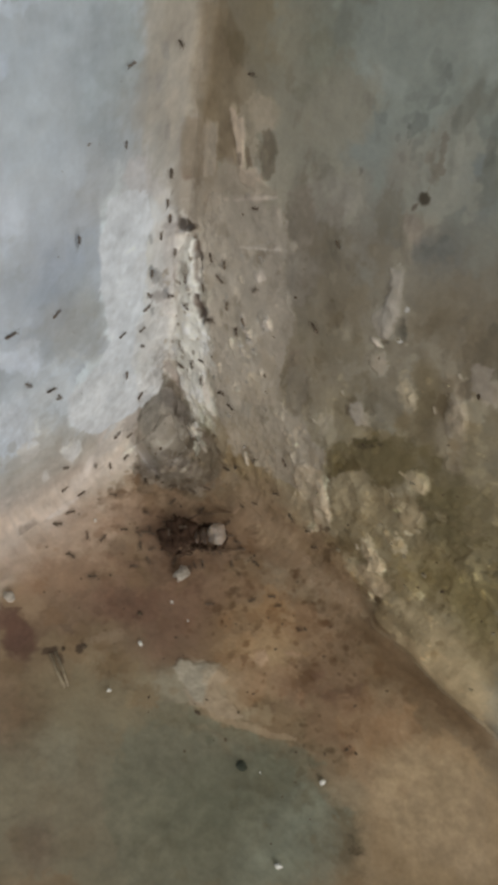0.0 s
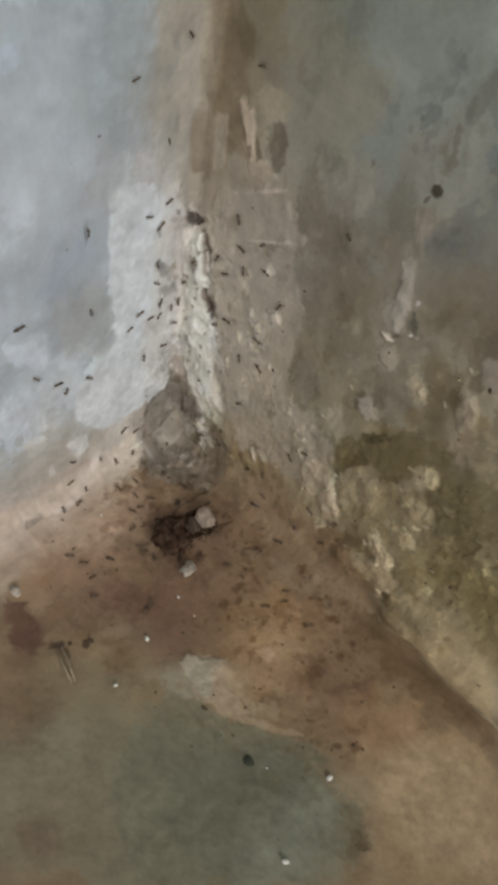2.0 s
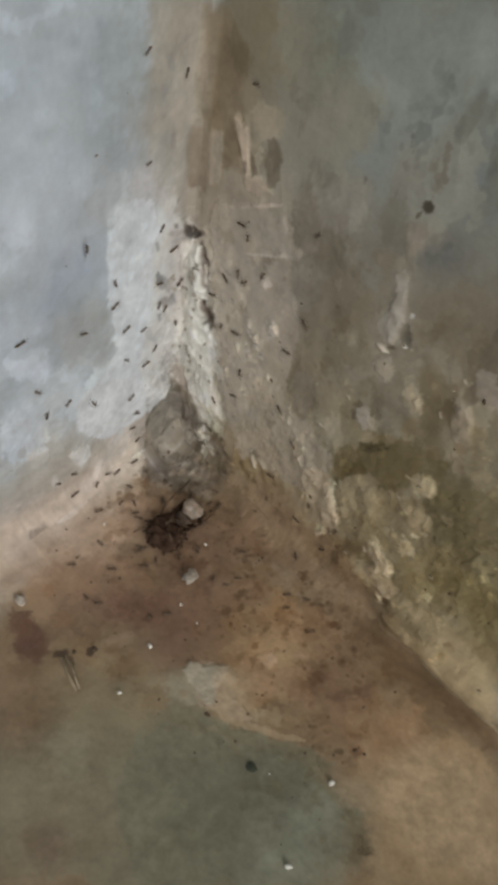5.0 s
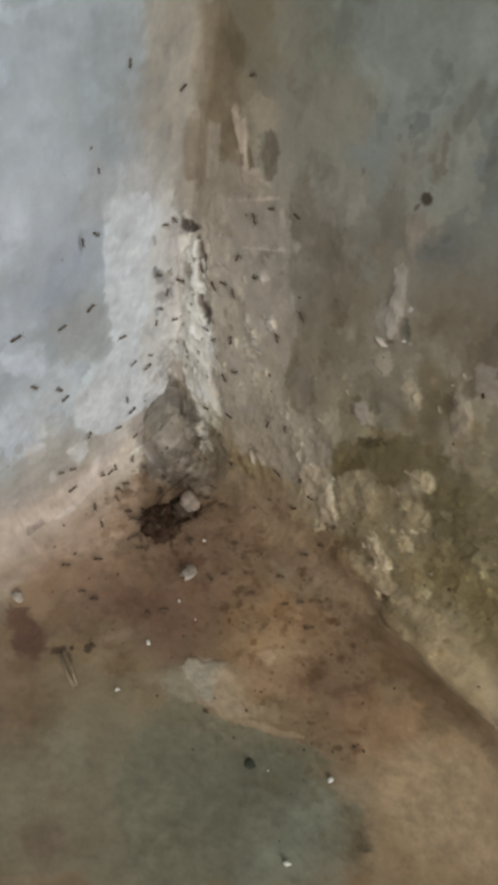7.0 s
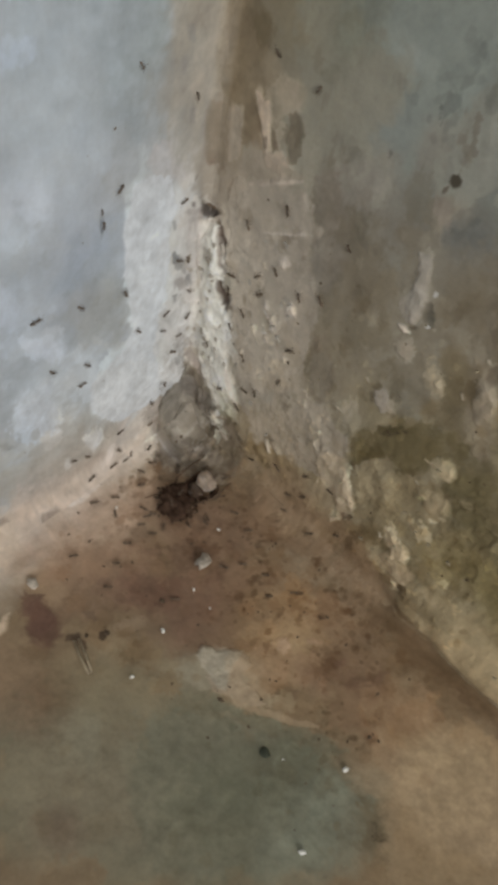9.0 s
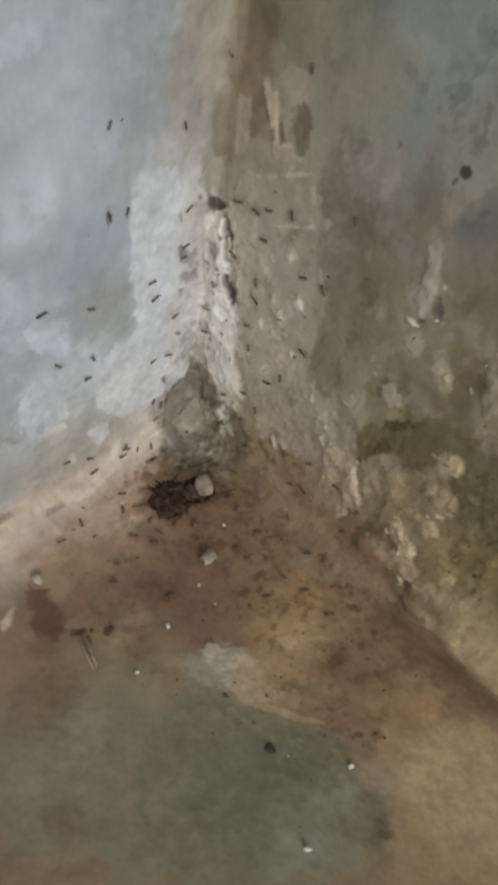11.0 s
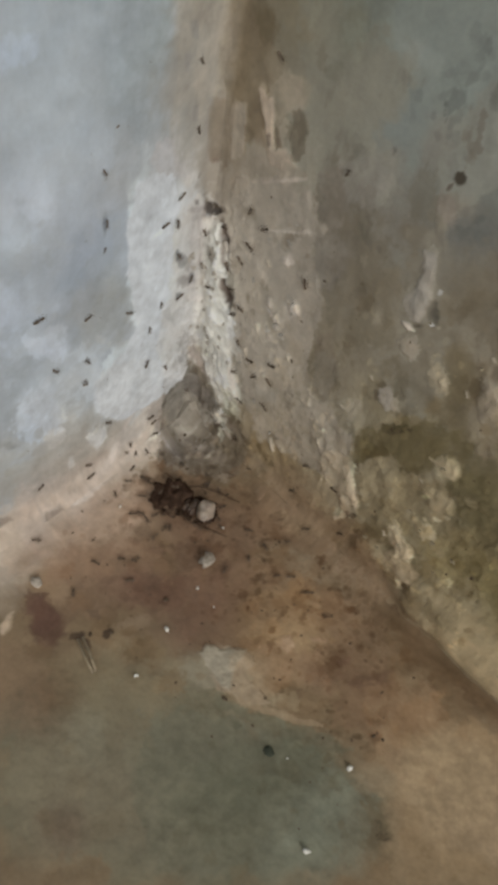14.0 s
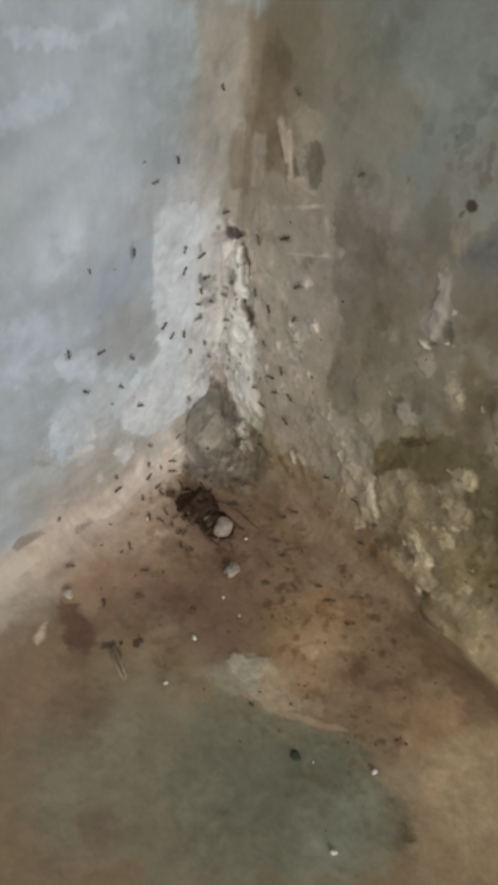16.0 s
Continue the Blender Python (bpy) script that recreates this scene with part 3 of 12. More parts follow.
R.blot(29.9, 71.3, (1.0, 2.9), (1.3, -0.0), (0.85, 0.85, 0.85), .8, .3, .6, h=.6, torn=True)
R.blot(33.7, 80.4, (1.2, 1.0), (0.6, -2.4), (0.85, 0.85, 0.85), .8, .3, .6, h=.6, torn=True)
R.blot(39.1, 92.8, (0.8, 0.6), (2.6, -9.2), (0.295, 0.252, 0.195), .7, .4, .5)
R.blot(42.8, 73.5, (2.2, 2.3), (4.0, -9.8), (0.284, 0.242, 0.169), .7, .4, .5, torn=True)
R.blot(42.8, 22.2, (0.7, 1.1), (1.4, -2.9), (0.85, 0.802, 0.573), .7, .3, .5, h=.5)
L.blot(11.9, 78.0, (-0.6, 1.6), (-3.2, -2.8), (0.227, 0.246, 0.263), .6, .5, .5)
L.blot(8.8, 47.0, (-2.1, -0.9), (-1.7, -7.6), (0.368, 0.342, 0.311), .6, .4, .6, torn=True)
R.blot(46.1, 132.4, (0.6, 0.3), (0.3, -0.9), (0.177, 0.169, 0.146), .8, .4, .4)
R.blot(59.8, 132.6, (1.0, 1.2), (0.3, -0.3), (0.146, 0.118, 0.088), .7, .5, .5)
R.blot(60.6, 144.1, (0.8, 0.4), (1.6, -3.6), (0.222, 0.195, 0.153), .7, .4, .5)
R.blot(63.8, 144.2, (0.7, 0.3), (1.6, -4.2), (0.448, 0.42, 0.354), .6, .3, 1.0, h=.1, torn=True)
R.blot(61.0, 126.2, (1.1, 0.5), (0.7, -4.1), (0.492, 0.433, 0.348), .55, .4, 1.0, h=.1, torn=True)
R.blot(67.2, 102.5, (2.2, 1.8), (0.3, -0.7), (0.75, 0.666, 0.538), .6, .3, .6, h=.25, torn=True)
R.blot(66.7, 106.0, (0.6, 0.5), (0.9, -2.1), (0.139, 0.131, 0.118), .8, .4, .4, h=-.2)
R.blot(72.0, 78.5, (1.3, 1.3), (1.7, -4.3), (0.222, 0.213, 0.186), .7, .4, .5, torn=True)
R.blot(77.1, 100.1, (1.4, 1.0), (2.4, -7.2), (0.195, 0.161, 0.099), .7, .4, .5, torn=True)

F.blot(14.9, 45.3, (7.2, -26.2), (12.1, 4.4), (0.57, 0.421, 0.311), .9, .45, .35)
F.blot(5.9, 66.9, (2.7, -13.2), (8.7, 2.3), (0.774, 0.628, 0.492), .85, .6)
F.blot(13.0, 24.5, (3.4, -11.2), (8.1, 3.6), (0.55, 0.405, 0.274), .7, .6)
F.blot(19.0, 70.3, (2.6, -11.2), (6.6, 1.7), (0.453, 0.309, 0.188), .7, .6)
F.blot(5.3, 24.2, (-0.9, -15.5), (6.0, 0.8), (0.85, 0.713, 0.564), .85, .6)
F.blot(3.2, 51.9, (1.0, -20.0), (4.9, 0.9), (0.836, 0.688, 0.549), .85, .6)
F.blot(45.3, 4.9, (11.8, -0.2), (0.9, 6.5), (0.316, 0.217, 0.122), .7, .6)
F.blot(78.6, 4.4, (18.2, -0.3), (0.4, 6.2), (0.325, 0.217, 0.118), .7, .6)
F.blot(13.8, 20.2, (7.7, -15.7), (8.2, 4.9), (0.609, 0.48, 0.359), .85, .5)
F.blot(32.5, 4.6, (12.1, -0.7), (1.1, 5.7), (0.423, 0.328, 0.208), .8, .5)
F.blot(17.3, 5.1, (5.1, -6.1), (3.5, 3.3), (0.174, 0.138, 0.097), .75, .5, .5)
F.blot(19.8, 10.0, (7.6, -9.0), (4.3, 4.0), (0.295, 0.235, 0.157), .6, .6)
F.blot(37.6, 59.2, (13.1, -23.6), (5.5, 3.0), (0.199, 0.124, 0.084), .9, .5, .6)
F.blot(32.3, 67.8, (4.4, -8.8), (2.3, 1.1), (0.104, 0.051, 0.035), .7, .3, .8, torn=True)
F.blot(42.9, 52.5, (3.9, -7.7), (2.0, 1.0), (0.11, 0.055, 0.038), .7, .3, .8, torn=True)
F.blot(54.4, 48.9, (4.6, -5.1), (2.2, 1.9), (0.123, 0.067, 0.045), .6, .3, .8, torn=True)
F.blot(28.0, 83.8, (2.3, -4.7), (7.2, 2.9), (0.143, 0.077, 0.056), .8, .5, 1.0)
F.blot(57.7, 51.9, (9.2, -10.0), (7.9, 7.1), (0.2, 0.13, 0.086), .8, .6)
# dark wet floor round the carcass, with some of its shadow painted in
F.blot(36.5, 20.2, (18.6, -21.4), (9.4, 8.8), (0.201, 0.136, 0.089), .7, .7)
F.blot(51.1, 13.4, (16.3, -18.6), (10.3, 10.5), (0.245, 0.164, 0.099), .6, .7)
F.blot(69.8, 16.5, (14.9, -16.5), (8.0, 8.6), (0.295, 0.197, 0.118), .6, .7)
F.blot(89.8, 16.9, (24.3, -9.4), (4.6, 14.6), (0.411, 0.272, 0.161), .7, .7)
F.blot(84.7, 35.0, (3.3, -3.6), (1.9, 2.0), (0.563, 0.415, 0.258), .6, .5, .6, h=.3, torn=True)
F.blot(80.2, 40.3, (7.0, -7.6), (4.8, 4.9), (0.462, 0.307, 0.168), .6, .6)
F.blot(83.8, 47.6, (7.7, -3.1), (1.4, 3.8), (0.476, 0.358, 0.227), .7, .35, .6, h=.3, torn=True)
F.blot(100.2, 44.3, (10.3, -4.8), (1.1, 3.1), (0.436, 0.334, 0.213), .7, .4, .6, h=.3, torn=True)
F.blot(106.5, 28.3, (10.0, -6.2), (2.9, 6.2), (0.223, 0.134, 0.085), .7, .6, .6)
F.blot(115.7, 31.4, (4.7, -4.9), (3.0, 3.7), (0.25, 0.148, 0.092), .6, .6)
F.blot(133.8, 21.7, (21.1, -1.8), (-0.6, 15.9), (0.467, 0.319, 0.189), .85, .6)
F.blot(148.1, 30.3, (18.4, -5.6), (1.3, 16.1), (0.58, 0.409, 0.243), .8, .6)
F.blot(128.5, 42.0, (5.7, -5.8), (3.6, 4.5), (0.488, 0.363, 0.221), .6, .6)
F.blot(147.0, 50.5, (16.5, -16.4), (4.7, 6.2), (0.281, 0.186, 0.095), .6, .6)
F.blot(110.6, 5.3, (15.0, -0.0), (-0.3, 11.9), (0.188, 0.119, 0.063), .7, .6)
F.blot(89.1, 88.1, (39.6, -31.2), (16.4, 19.4), (0.239, 0.214, 0.147), .95, .2, .25, h=-.3)
F.blot(62.2, 75.2, (14.6, -18.5), (7.8, 5.4), (0.285, 0.233, 0.15), .8, .5)
F.blot(52.0, 98.2, (6.2, -6.5), (7.2, 5.2), (0.185, 0.131, 0.079), .6, .6)
F.blot(76.4, 81.1, (14.8, -15.4), (7.8, 6.6), (0.29, 0.257, 0.18), .6, .6)
F.blot(97.5, 79.7, (32.6, -24.1), (11.9, 16.4), (0.232, 0.214, 0.152), .8, .1, .15, torn=True, h=-.2)
F.blot(104.2, 64.9, (19.6, -12.2), (5.7, 10.8), (0.208, 0.209, 0.153), .85, .35, .3)
F.blot(102.4, 58.5, (11.4, -8.5), (4.9, 7.5), (0.198, 0.196, 0.14), .7, .5)
F.blot(122.6, 61.9, (9.8, -9.8), (7.1, 8.0), (0.288, 0.287, 0.22), .8, .6)
F.blot(102.4, 82.3, (10.4, -10.5), (5.7, 5.4), (0.156, 0.149, 0.096), .6, .6)
F.blot(134.5, 55.6, (0.7, -3.3), (4.0, 0.2), (0.144, 0.12, 0.077), .7, .5)
F.blot(75.0, 106.2, (10.9, -11.1), (8.4, 6.3), (0.267, 0.225, 0.155), .7, .7)
F.blot(77.2, 113.0, (3.9, -3.9), (4.1, 3.0), (0.193, 0.127, 0.088), .5, .6)
F.blot(67.9, 62.1, (3.9, -4.2), (2.9, 2.6), (0.383, 0.338, 0.237), .7, .5)
F.blot(46.6, 78.9, (3.4, -8.6), (3.2, 1.1), (0.347, 0.264, 0.167), .5, .5)

# brown soil that has crept over the joint of wall and floor
for s in (R, F):
    s.splash((20, -5, 5), (17, 15, 13), [0.37, 0.31, 0.225], 0.75, 0.5, 0.5)
    s.splash((46, -3, 3), (26, 15, 13), [0.33, 0.255, 0.175], 0.92, 0.5, 0.5)
    s.splash((80, -1, 1), (28, 16, 12), [0.29, 0.225, 0.155], 0.92, 0.5, 0.5)
    s.splash((122, 0, 0), (34, 16, 10), [0.31, 0.245, 0.165], 0.9, 0.5, 0.5)
# pinkish dust on both sides of the left joint
for s in (L, F):
    s.splash((4, -48, 4), (11, 55, 8), [0.62, 0.54, 0.46], 0.7, 0.6, 0.4)
    s.splash((5, -100, 3), (12, 40, 9), [0.58, 0.50, 0.42], 0.6, 0.6, 0.4)
L.mottle(90, (0, 80, 0, 160), 5.0, 0.10, 1)
L.mottle(120, (0, 70, 0, 90), 2.0, 0.13, 2, h=0.15)
R.mottle(110, (0, 120, 40, 175), 5.0, 0.16, 3, (1.0, 0.97, 0.92), stretch=1.6)
R.mottle(170, (20, 140, 2, 80), 3.2, 0.22, 4, (1.0, 0.97, 0.9), h=0.22)
R.mottle(130, (35, 125, 40, 130), 2.4, 0.24, 14, (1.0, 0.97, 0.92), h=0.25, stretch=1.9)
R.mottle(220, (10, 130, 2, 100), 1.5, 0.26, 5, (1.0, 0.95, 0.86), h=0.18)
R.mottle(120, (0, 32, 10, 120), 1.6, 0.16, 6, h=0.25, stretch=1.8)
F.mottle(140, (0, 170, 0, 140), 6.0, 0.12, 7, (1.0, 0.95, 0.9))
F.mottle(300, (0, 135, 0, 75), 2.6, 0.22, 8, (1.0, 0.92, 0.84), h=0.15)
F.mottle(200, (20, 150, 0, 60), 1.2, 0.28, 9, (1.0, 0.9, 0.82), h=0.12)
F.mottle(230, (10, 130, 2, 72), 0.9, 0.25, 10, (1.0, 0.9, 0.82), bias=0.3)
# small flecks where the paint has come off in slivers
R.mottle(420, (8, 125, 6, 82), 0.75, 0.30, 21, (1.0, 0.97, 0.92), stretch=2.0)
R.mottle(160, (30, 110, 8, 60), 1.3, 0.34, 22, (1.0, 0.96, 0.88), stretch=1.7)
R.mottle(200, (10, 130, 60, 170), 0.8, 0.16, 23, (1.0, 0.97, 0.94), stretch=2.4)
R.mottle(140, (2, 34, 8, 80), 0.6, 0.24, 24, stretch=2.2)
L.mottle(160, (0, 14, 14, 105), 0.9, 0.14, 25, (1.0, 0.98, 0.95), stretch=1.8)
L.mottle(90, (10, 75, 0, 40), 1.2, 0.14, 26, (1.0, 0.97, 0.93), stretch=0.8)
F.mottle(260, (6, 130, 4, 70), 0.6, 0.26, 27, (1.0, 0.92, 0.85), bias=0.16)
R.flecks(30, (12, 118, 10, 74), 1.25, 1.7, 31, (1.01, 0.99, 0.94), h=0.12)
R.flecks(30, (12, 122, 8, 80), 0.55, 0.82, 32, (1, 0.97, 0.9), size=0.6)
R.flecks(10, (3, 34, 12, 90), 1.12, 1.35, 33, h=0.15)
R.flecks(16, (3, 40, 6, 60), 0.6, 0.85, 34, (1, 0.97, 0.92))
R.flecks(26, (30, 125, 80, 165), 0.78, 0.92, 35, size=0.6, tall=3.0)
R.flecks(14, (40, 125, 78, 150), 1.06, 1.16, 36, size=0.5)
L.flecks(18, (0, 9, 30, 100), 0.72, 0.88, 37, (1, 0.97, 0.94))
L.flecks(16, (4, 60, 2, 30), 0.78, 0.92, 38, (1, 0.97, 0.92), tall=1.2)
F.flecks(34, (8, 120, 5, 62), 0.55, 0.8, 39, (1, 0.92, 0.85), spread=4.0, size=0.5, tall=1.4)
F.flecks(12, (60, 120, 20, 70), 1.15, 1.4, 40, spread=3.0, size=0.5, tall=1.4)
# dirt gathered round the bare cement and the ants' hole
F.mottle(90, (6, 40, 4, 38), 1.5, 0.25, 11, (1.0, 0.95, 0.9), bias=0.28)
R.mottle(60, (4, 40, 1, 22), 1.5, 0.25, 12, (1.0, 0.95, 0.88), bias=0.22)
L.mottle(25, (0, 12, 0, 22), 1.3, 0.25, 13, (1.0, 0.97, 0.93), bias=0.15)

# bare cement, torn limewash, cracks and small bright chips

# bands over the angle, painted to offset the light its edge catches
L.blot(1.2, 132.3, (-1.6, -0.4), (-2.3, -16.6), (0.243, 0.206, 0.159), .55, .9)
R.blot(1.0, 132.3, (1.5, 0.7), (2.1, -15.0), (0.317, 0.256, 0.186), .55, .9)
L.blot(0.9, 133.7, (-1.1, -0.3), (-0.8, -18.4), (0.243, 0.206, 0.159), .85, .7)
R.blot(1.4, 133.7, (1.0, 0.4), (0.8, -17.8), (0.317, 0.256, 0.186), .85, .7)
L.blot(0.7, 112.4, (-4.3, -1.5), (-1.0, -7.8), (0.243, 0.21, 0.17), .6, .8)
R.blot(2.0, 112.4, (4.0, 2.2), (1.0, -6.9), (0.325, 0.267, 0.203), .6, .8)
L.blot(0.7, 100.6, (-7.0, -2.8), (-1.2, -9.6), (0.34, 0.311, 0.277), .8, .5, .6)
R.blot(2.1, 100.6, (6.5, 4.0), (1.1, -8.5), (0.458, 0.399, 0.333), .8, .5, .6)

# grey cement, toned per face to even out how each is lit
F.blot(2.2, 3.5, (4.1, -7.4), (10.9, 7.8), (0.327, 0.274, 0.22), .93, .08, .3, torn=True)
L.blot(3.5, 8.0, (-11.7, -7.8), (-3.6, -20.6), (0.286, 0.255, 0.224), .93, .08, .3, torn=True)
R.blot(2.2, 8.0, (11.2, 13.4), (3.4, -14.1), (0.377, 0.32, 0.264), .93, .08, .3, torn=True)
F.blot(10.1, 15.9, (3.4, -5.7), (4.2, 2.9), (0.286, 0.236, 0.18), .9, .08, .45, torn=True)
R.blot(6.5, 18.1, (4.9, 5.9), (2.4, -7.4), (0.231, 0.186, 0.143), .85, .5, .5)
F.blot(10.1, 2.0, (1.3, -2.0), (5.0, 4.0), (0.19, 0.151, 0.109), .7, .4, .7, torn=True)
R.blot(10.1, 6.0, (3.1, 3.6), (1.5, -7.2), (0.222, 0.18, 0.133), .7, .4, .7, torn=True)
L.blot(3.6, 35.9, (-2.2, -1.0), (-3.6, -15.4), (0.299, 0.271, 0.238), .9, .3, .6, torn=True)
R.blot(0.4, 35.9, (2.2, 2.5), (3.5, -9.7), (0.386, 0.333, 0.275), .9, .3, .6, torn=True)
L.blot(0.2, 31.5, (-3.0, -0.7), (-4.4, -11.0), (0.268, 0.242, 0.207), .8, .3, .7, torn=True)
R.blot(6.3, 31.5, (2.7, 4.1), (3.9, -4.1), (0.406, 0.349, 0.28), .8, .3, .7, torn=True)
L.blot(1.4, 24.1, (-3.0, -2.3), (-0.4, -5.1), (0.13, 0.11, 0.088), .9, .5, .7)
R.blot(1.2, 24.1, (2.8, 2.7), (0.4, -4.4), (0.169, 0.137, 0.103), .9, .5, .7)
L.blot(3.4, 13.5, (-3.3, -2.7), (-0.2, -2.7), (0.118, 0.102, 0.083), .6, .8)
R.blot(1.3, 13.5, (3.2, 3.2), (0.2, -2.3), (0.151, 0.125, 0.096), .6, .8)
F.blot(6.4, 8.1, (1.9, -4.5), (1.4, 0.8), (0.41, 0.351, 0.277), .6, .6, .7)
F.blot(8.3, 12.8, (1.0, -1.2), (1.4, 1.3), (0.138, 0.113, 0.082), .6, .8)
F.blot(19.4, 9.1, (3.0, -3.6), (3.1, 2.9), (0.224, 0.178, 0.123), .75, .5, .8, torn=True)
F.blot(16.4, 6.9, (3.1, -2.0), (1.1, 1.5), (0.069, 0.05, 0.033), .92, .3, .7, torn=True)
F.blot(22.4, 11.3, (0.9, -2.0), (1.0, 0.6), (0.103, 0.078, 0.051), .85, .3, .7, torn=True)
F.blot(30.1, 11.5, (3.0, -2.4), (1.4, 1.8), (0.209, 0.157, 0.095), .6, .4, .9, torn=True)
F.blot(7.9, 8.3, (6.1, -7.3), (5.1, 4.5), (0.302, 0.251, 0.196), .92, .08, .35, torn=True)
L.blot(8.3, 3.3, (-13.7, -12.4), (-0.8, -10.4), (0.243, 0.214, 0.181), .92, .08, .35, torn=True)
R.blot(7.9, 3.3, (13.0, 14.2), (0.8, -8.8), (0.336, 0.286, 0.232), .92, .08, .35, torn=True)
F.blot(10.4, 1.4, (1.8, -2.1), (5.4, 5.0), (0.192, 0.155, 0.117), .8, .3, .6, torn=True)
R.blot(10.4, 8.1, (3.6, 3.8), (1.0, -8.9), (0.228, 0.188, 0.146), .8, .3, .6, torn=True)
F.blot(3.7, 1.4, (3.0, -3.7), (6.6, 6.0), (0.264, 0.218, 0.172), .6, .4, .5)
L.blot(1.4, 10.4, (-6.9, -5.7), (-1.1, -12.6), (0.228, 0.199, 0.171), .6, .4, .5)
R.blot(3.7, 10.4, (6.4, 6.5), (1.0, -10.7), (0.321, 0.268, 0.216), .6, .4, .5)
F.blot(6.4, 8.1, (1.9, -4.5), (1.2, 0.7), (0.398, 0.34, 0.268), .6, .6, .7)
F.blot(16.4, 6.9, (3.5, -2.3), (1.4, 1.9), (0.069, 0.05, 0.033), .95, .3, .6, torn=True)
F.blot(22.4, 11.3, (1.0, -2.2), (1.2, 0.7), (0.103, 0.078, 0.051), .9, .3, .7, torn=True)
F.blot(29.3, 10.8, (4.6, -3.6), (1.1, 1.4), (0.193, 0.149, 0.094), .6, .4, .9, torn=True)

F.blot(1.6, 43.8, (1.5, -24.2), (4.1, 0.9), (0.628, 0.524, 0.424), .7, .9, .4)
L.blot(43.8, 4.9, (-25.1, -2.8), (-1.9, -8.0), (0.514, 0.456, 0.406), .7, .9, .4)
F.blot(1.9, 25.1, (-0.1, -6.1), (2.2, 0.4), (0.77, 0.687, 0.588), .8, .3, .9, torn=True)
L.blot(25.1, 5.4, (-6.0, 0.2), (-1.4, -4.1), (0.633, 0.614, 0.588), .8, .3, .9, torn=True)
L.blot(36.8, 6.0, (-2.8, -0.4), (-0.8, -3.2), (0.353, 0.309, 0.27), .6, .3, 1.0, torn=True)
L.blot(47.7, 7.6, (-3.8, -0.5), (-0.7, -3.1), (0.645, 0.617, 0.584), .7, .3, 1.0, torn=True)
L.blot(56.7, 5.7, (-4.7, -0.7), (-0.5, -2.7), (0.398, 0.341, 0.291), .6, .3, 1.0, torn=True)
L.blot(65.1, 5.2, (-4.6, -0.7), (-0.4, -3.0), (0.6, 0.559, 0.512), .7, .3, 1.0, torn=True)
L.blot(29.9, 12.5, (-2.8, -2.6), (0.1, -3.9), (0.36, 0.335, 0.31), .6, .3, 1.0, torn=True)
L.blot(39.6, 22.4, (-2.0, -2.4), (0.8, -4.1), (0.74, 0.752, 0.743), .8, .3, .9, torn=True)
L.blot(43.9, 27.7, (-1.2, -1.1), (0.2, -3.4), (0.423, 0.403, 0.388), .7, .3, .9, torn=True)

# limewash crossing the angle, paler on the north face to offset its shade
L.blot(1.3, 47.9, (-4.0, -2.6), (-1.6, -17.7), (0.673, 0.645, 0.612), .8, .3, .7, torn=True)
R.blot(1.0, 47.9, (3.8, 3.2), (1.6, -15.3), (0.85, 0.801, 0.711), .8, .3, .7, torn=True)
L.blot(1.6, 71.1, (-3.2, -1.7), (-1.3, -13.4), (0.68, 0.661, 0.635), .7, .3, .7, torn=True)
R.blot(0.9, 71.1, (3.1, 2.3), (1.3, -11.8), (0.85, 0.82, 0.737), .7, .3, .7, torn=True)
L.blot(4.2, 76.2, (-2.6, -1.4), (-1.9, -21.3), (0.667, 0.654, 0.636), .85, .3, .8, torn=True)
R.blot(0.3, 76.2, (2.6, 1.9), (1.9, -19.0), (0.85, 0.801, 0.728), .85, .3, .8, torn=True)
L.blot(0.5, 76.3, (-5.3, -2.7), (-1.2, -10.4), (0.727, 0.691, 0.635), .95, .06, .22, 4, h=.5, torn=True)
R.blot(3.2, 76.3, (4.9, 3.5), (1.1, -9.0), (0.85, 0.85, 0.797), .95, .06, .22, 4, h=.5, torn=True)
L.blot(0.3, 63.3, (-4.7, -1.9), (-1.8, -6.8), (0.673, 0.653, 0.619), .92, .06, .4, h=.4, torn=True)
R.blot(4.6, 63.3, (4.3, 4.1), (1.7, -4.5), (0.85, 0.85, 0.811), .92, .06, .4, h=.4, torn=True)
R.blot(9.6, 51.4, (4.0, 4.4), (3.5, -8.2), (0.85, 0.85, 0.836), .9, .06, .4, h=.4, torn=True)
R.blot(13.0, 39.7, (3.0, 3.7), (3.2, -6.6), (0.85, 0.85, 0.821), .88, .06, .5, h=.4, torn=True)
L.blot(3.1, 80.7, (-0.7, -0.3), (-1.1, -11.3), (0.401, 0.365, 0.329), .8, .4, .7)
L.blot(5.4, 66.2, (-3.2, -1.8), (-0.2, -2.8), (0.466, 0.415, 0.389), .7, .4, .9, torn=True)
L.blot(0.9, 90.0, (-3.0, -1.9), (0.2, -1.5), (0.094, 0.075, 0.059), .95, .3, .5, torn=True)
R.blot(1.5, 90.0, (2.8, 1.3), (-0.2, -1.7), (0.122, 0.093, 0.069), .95, .3, .5, torn=True)
L.blot(1.8, 92.0, (-1.5, -0.6), (-0.2, -1.7), (0.08, 0.063, 0.048), .95, .3, .4, torn=True)
R.blot(0.8, 92.0, (1.4, 0.9), (0.2, -1.5), (0.104, 0.078, 0.056), .95, .3, .4, torn=True)
R.blot(4.9, 86.8, (1.1, 1.1), (0.7, -0.9), (0.202, 0.161, 0.125), .85, .3, .6, torn=True)
R.blot(7.4, 82.7, (0.6, 0.5), (1.0, -4.3), (0.247, 0.191, 0.147), .9, .3, .7, h=-.4, torn=True)
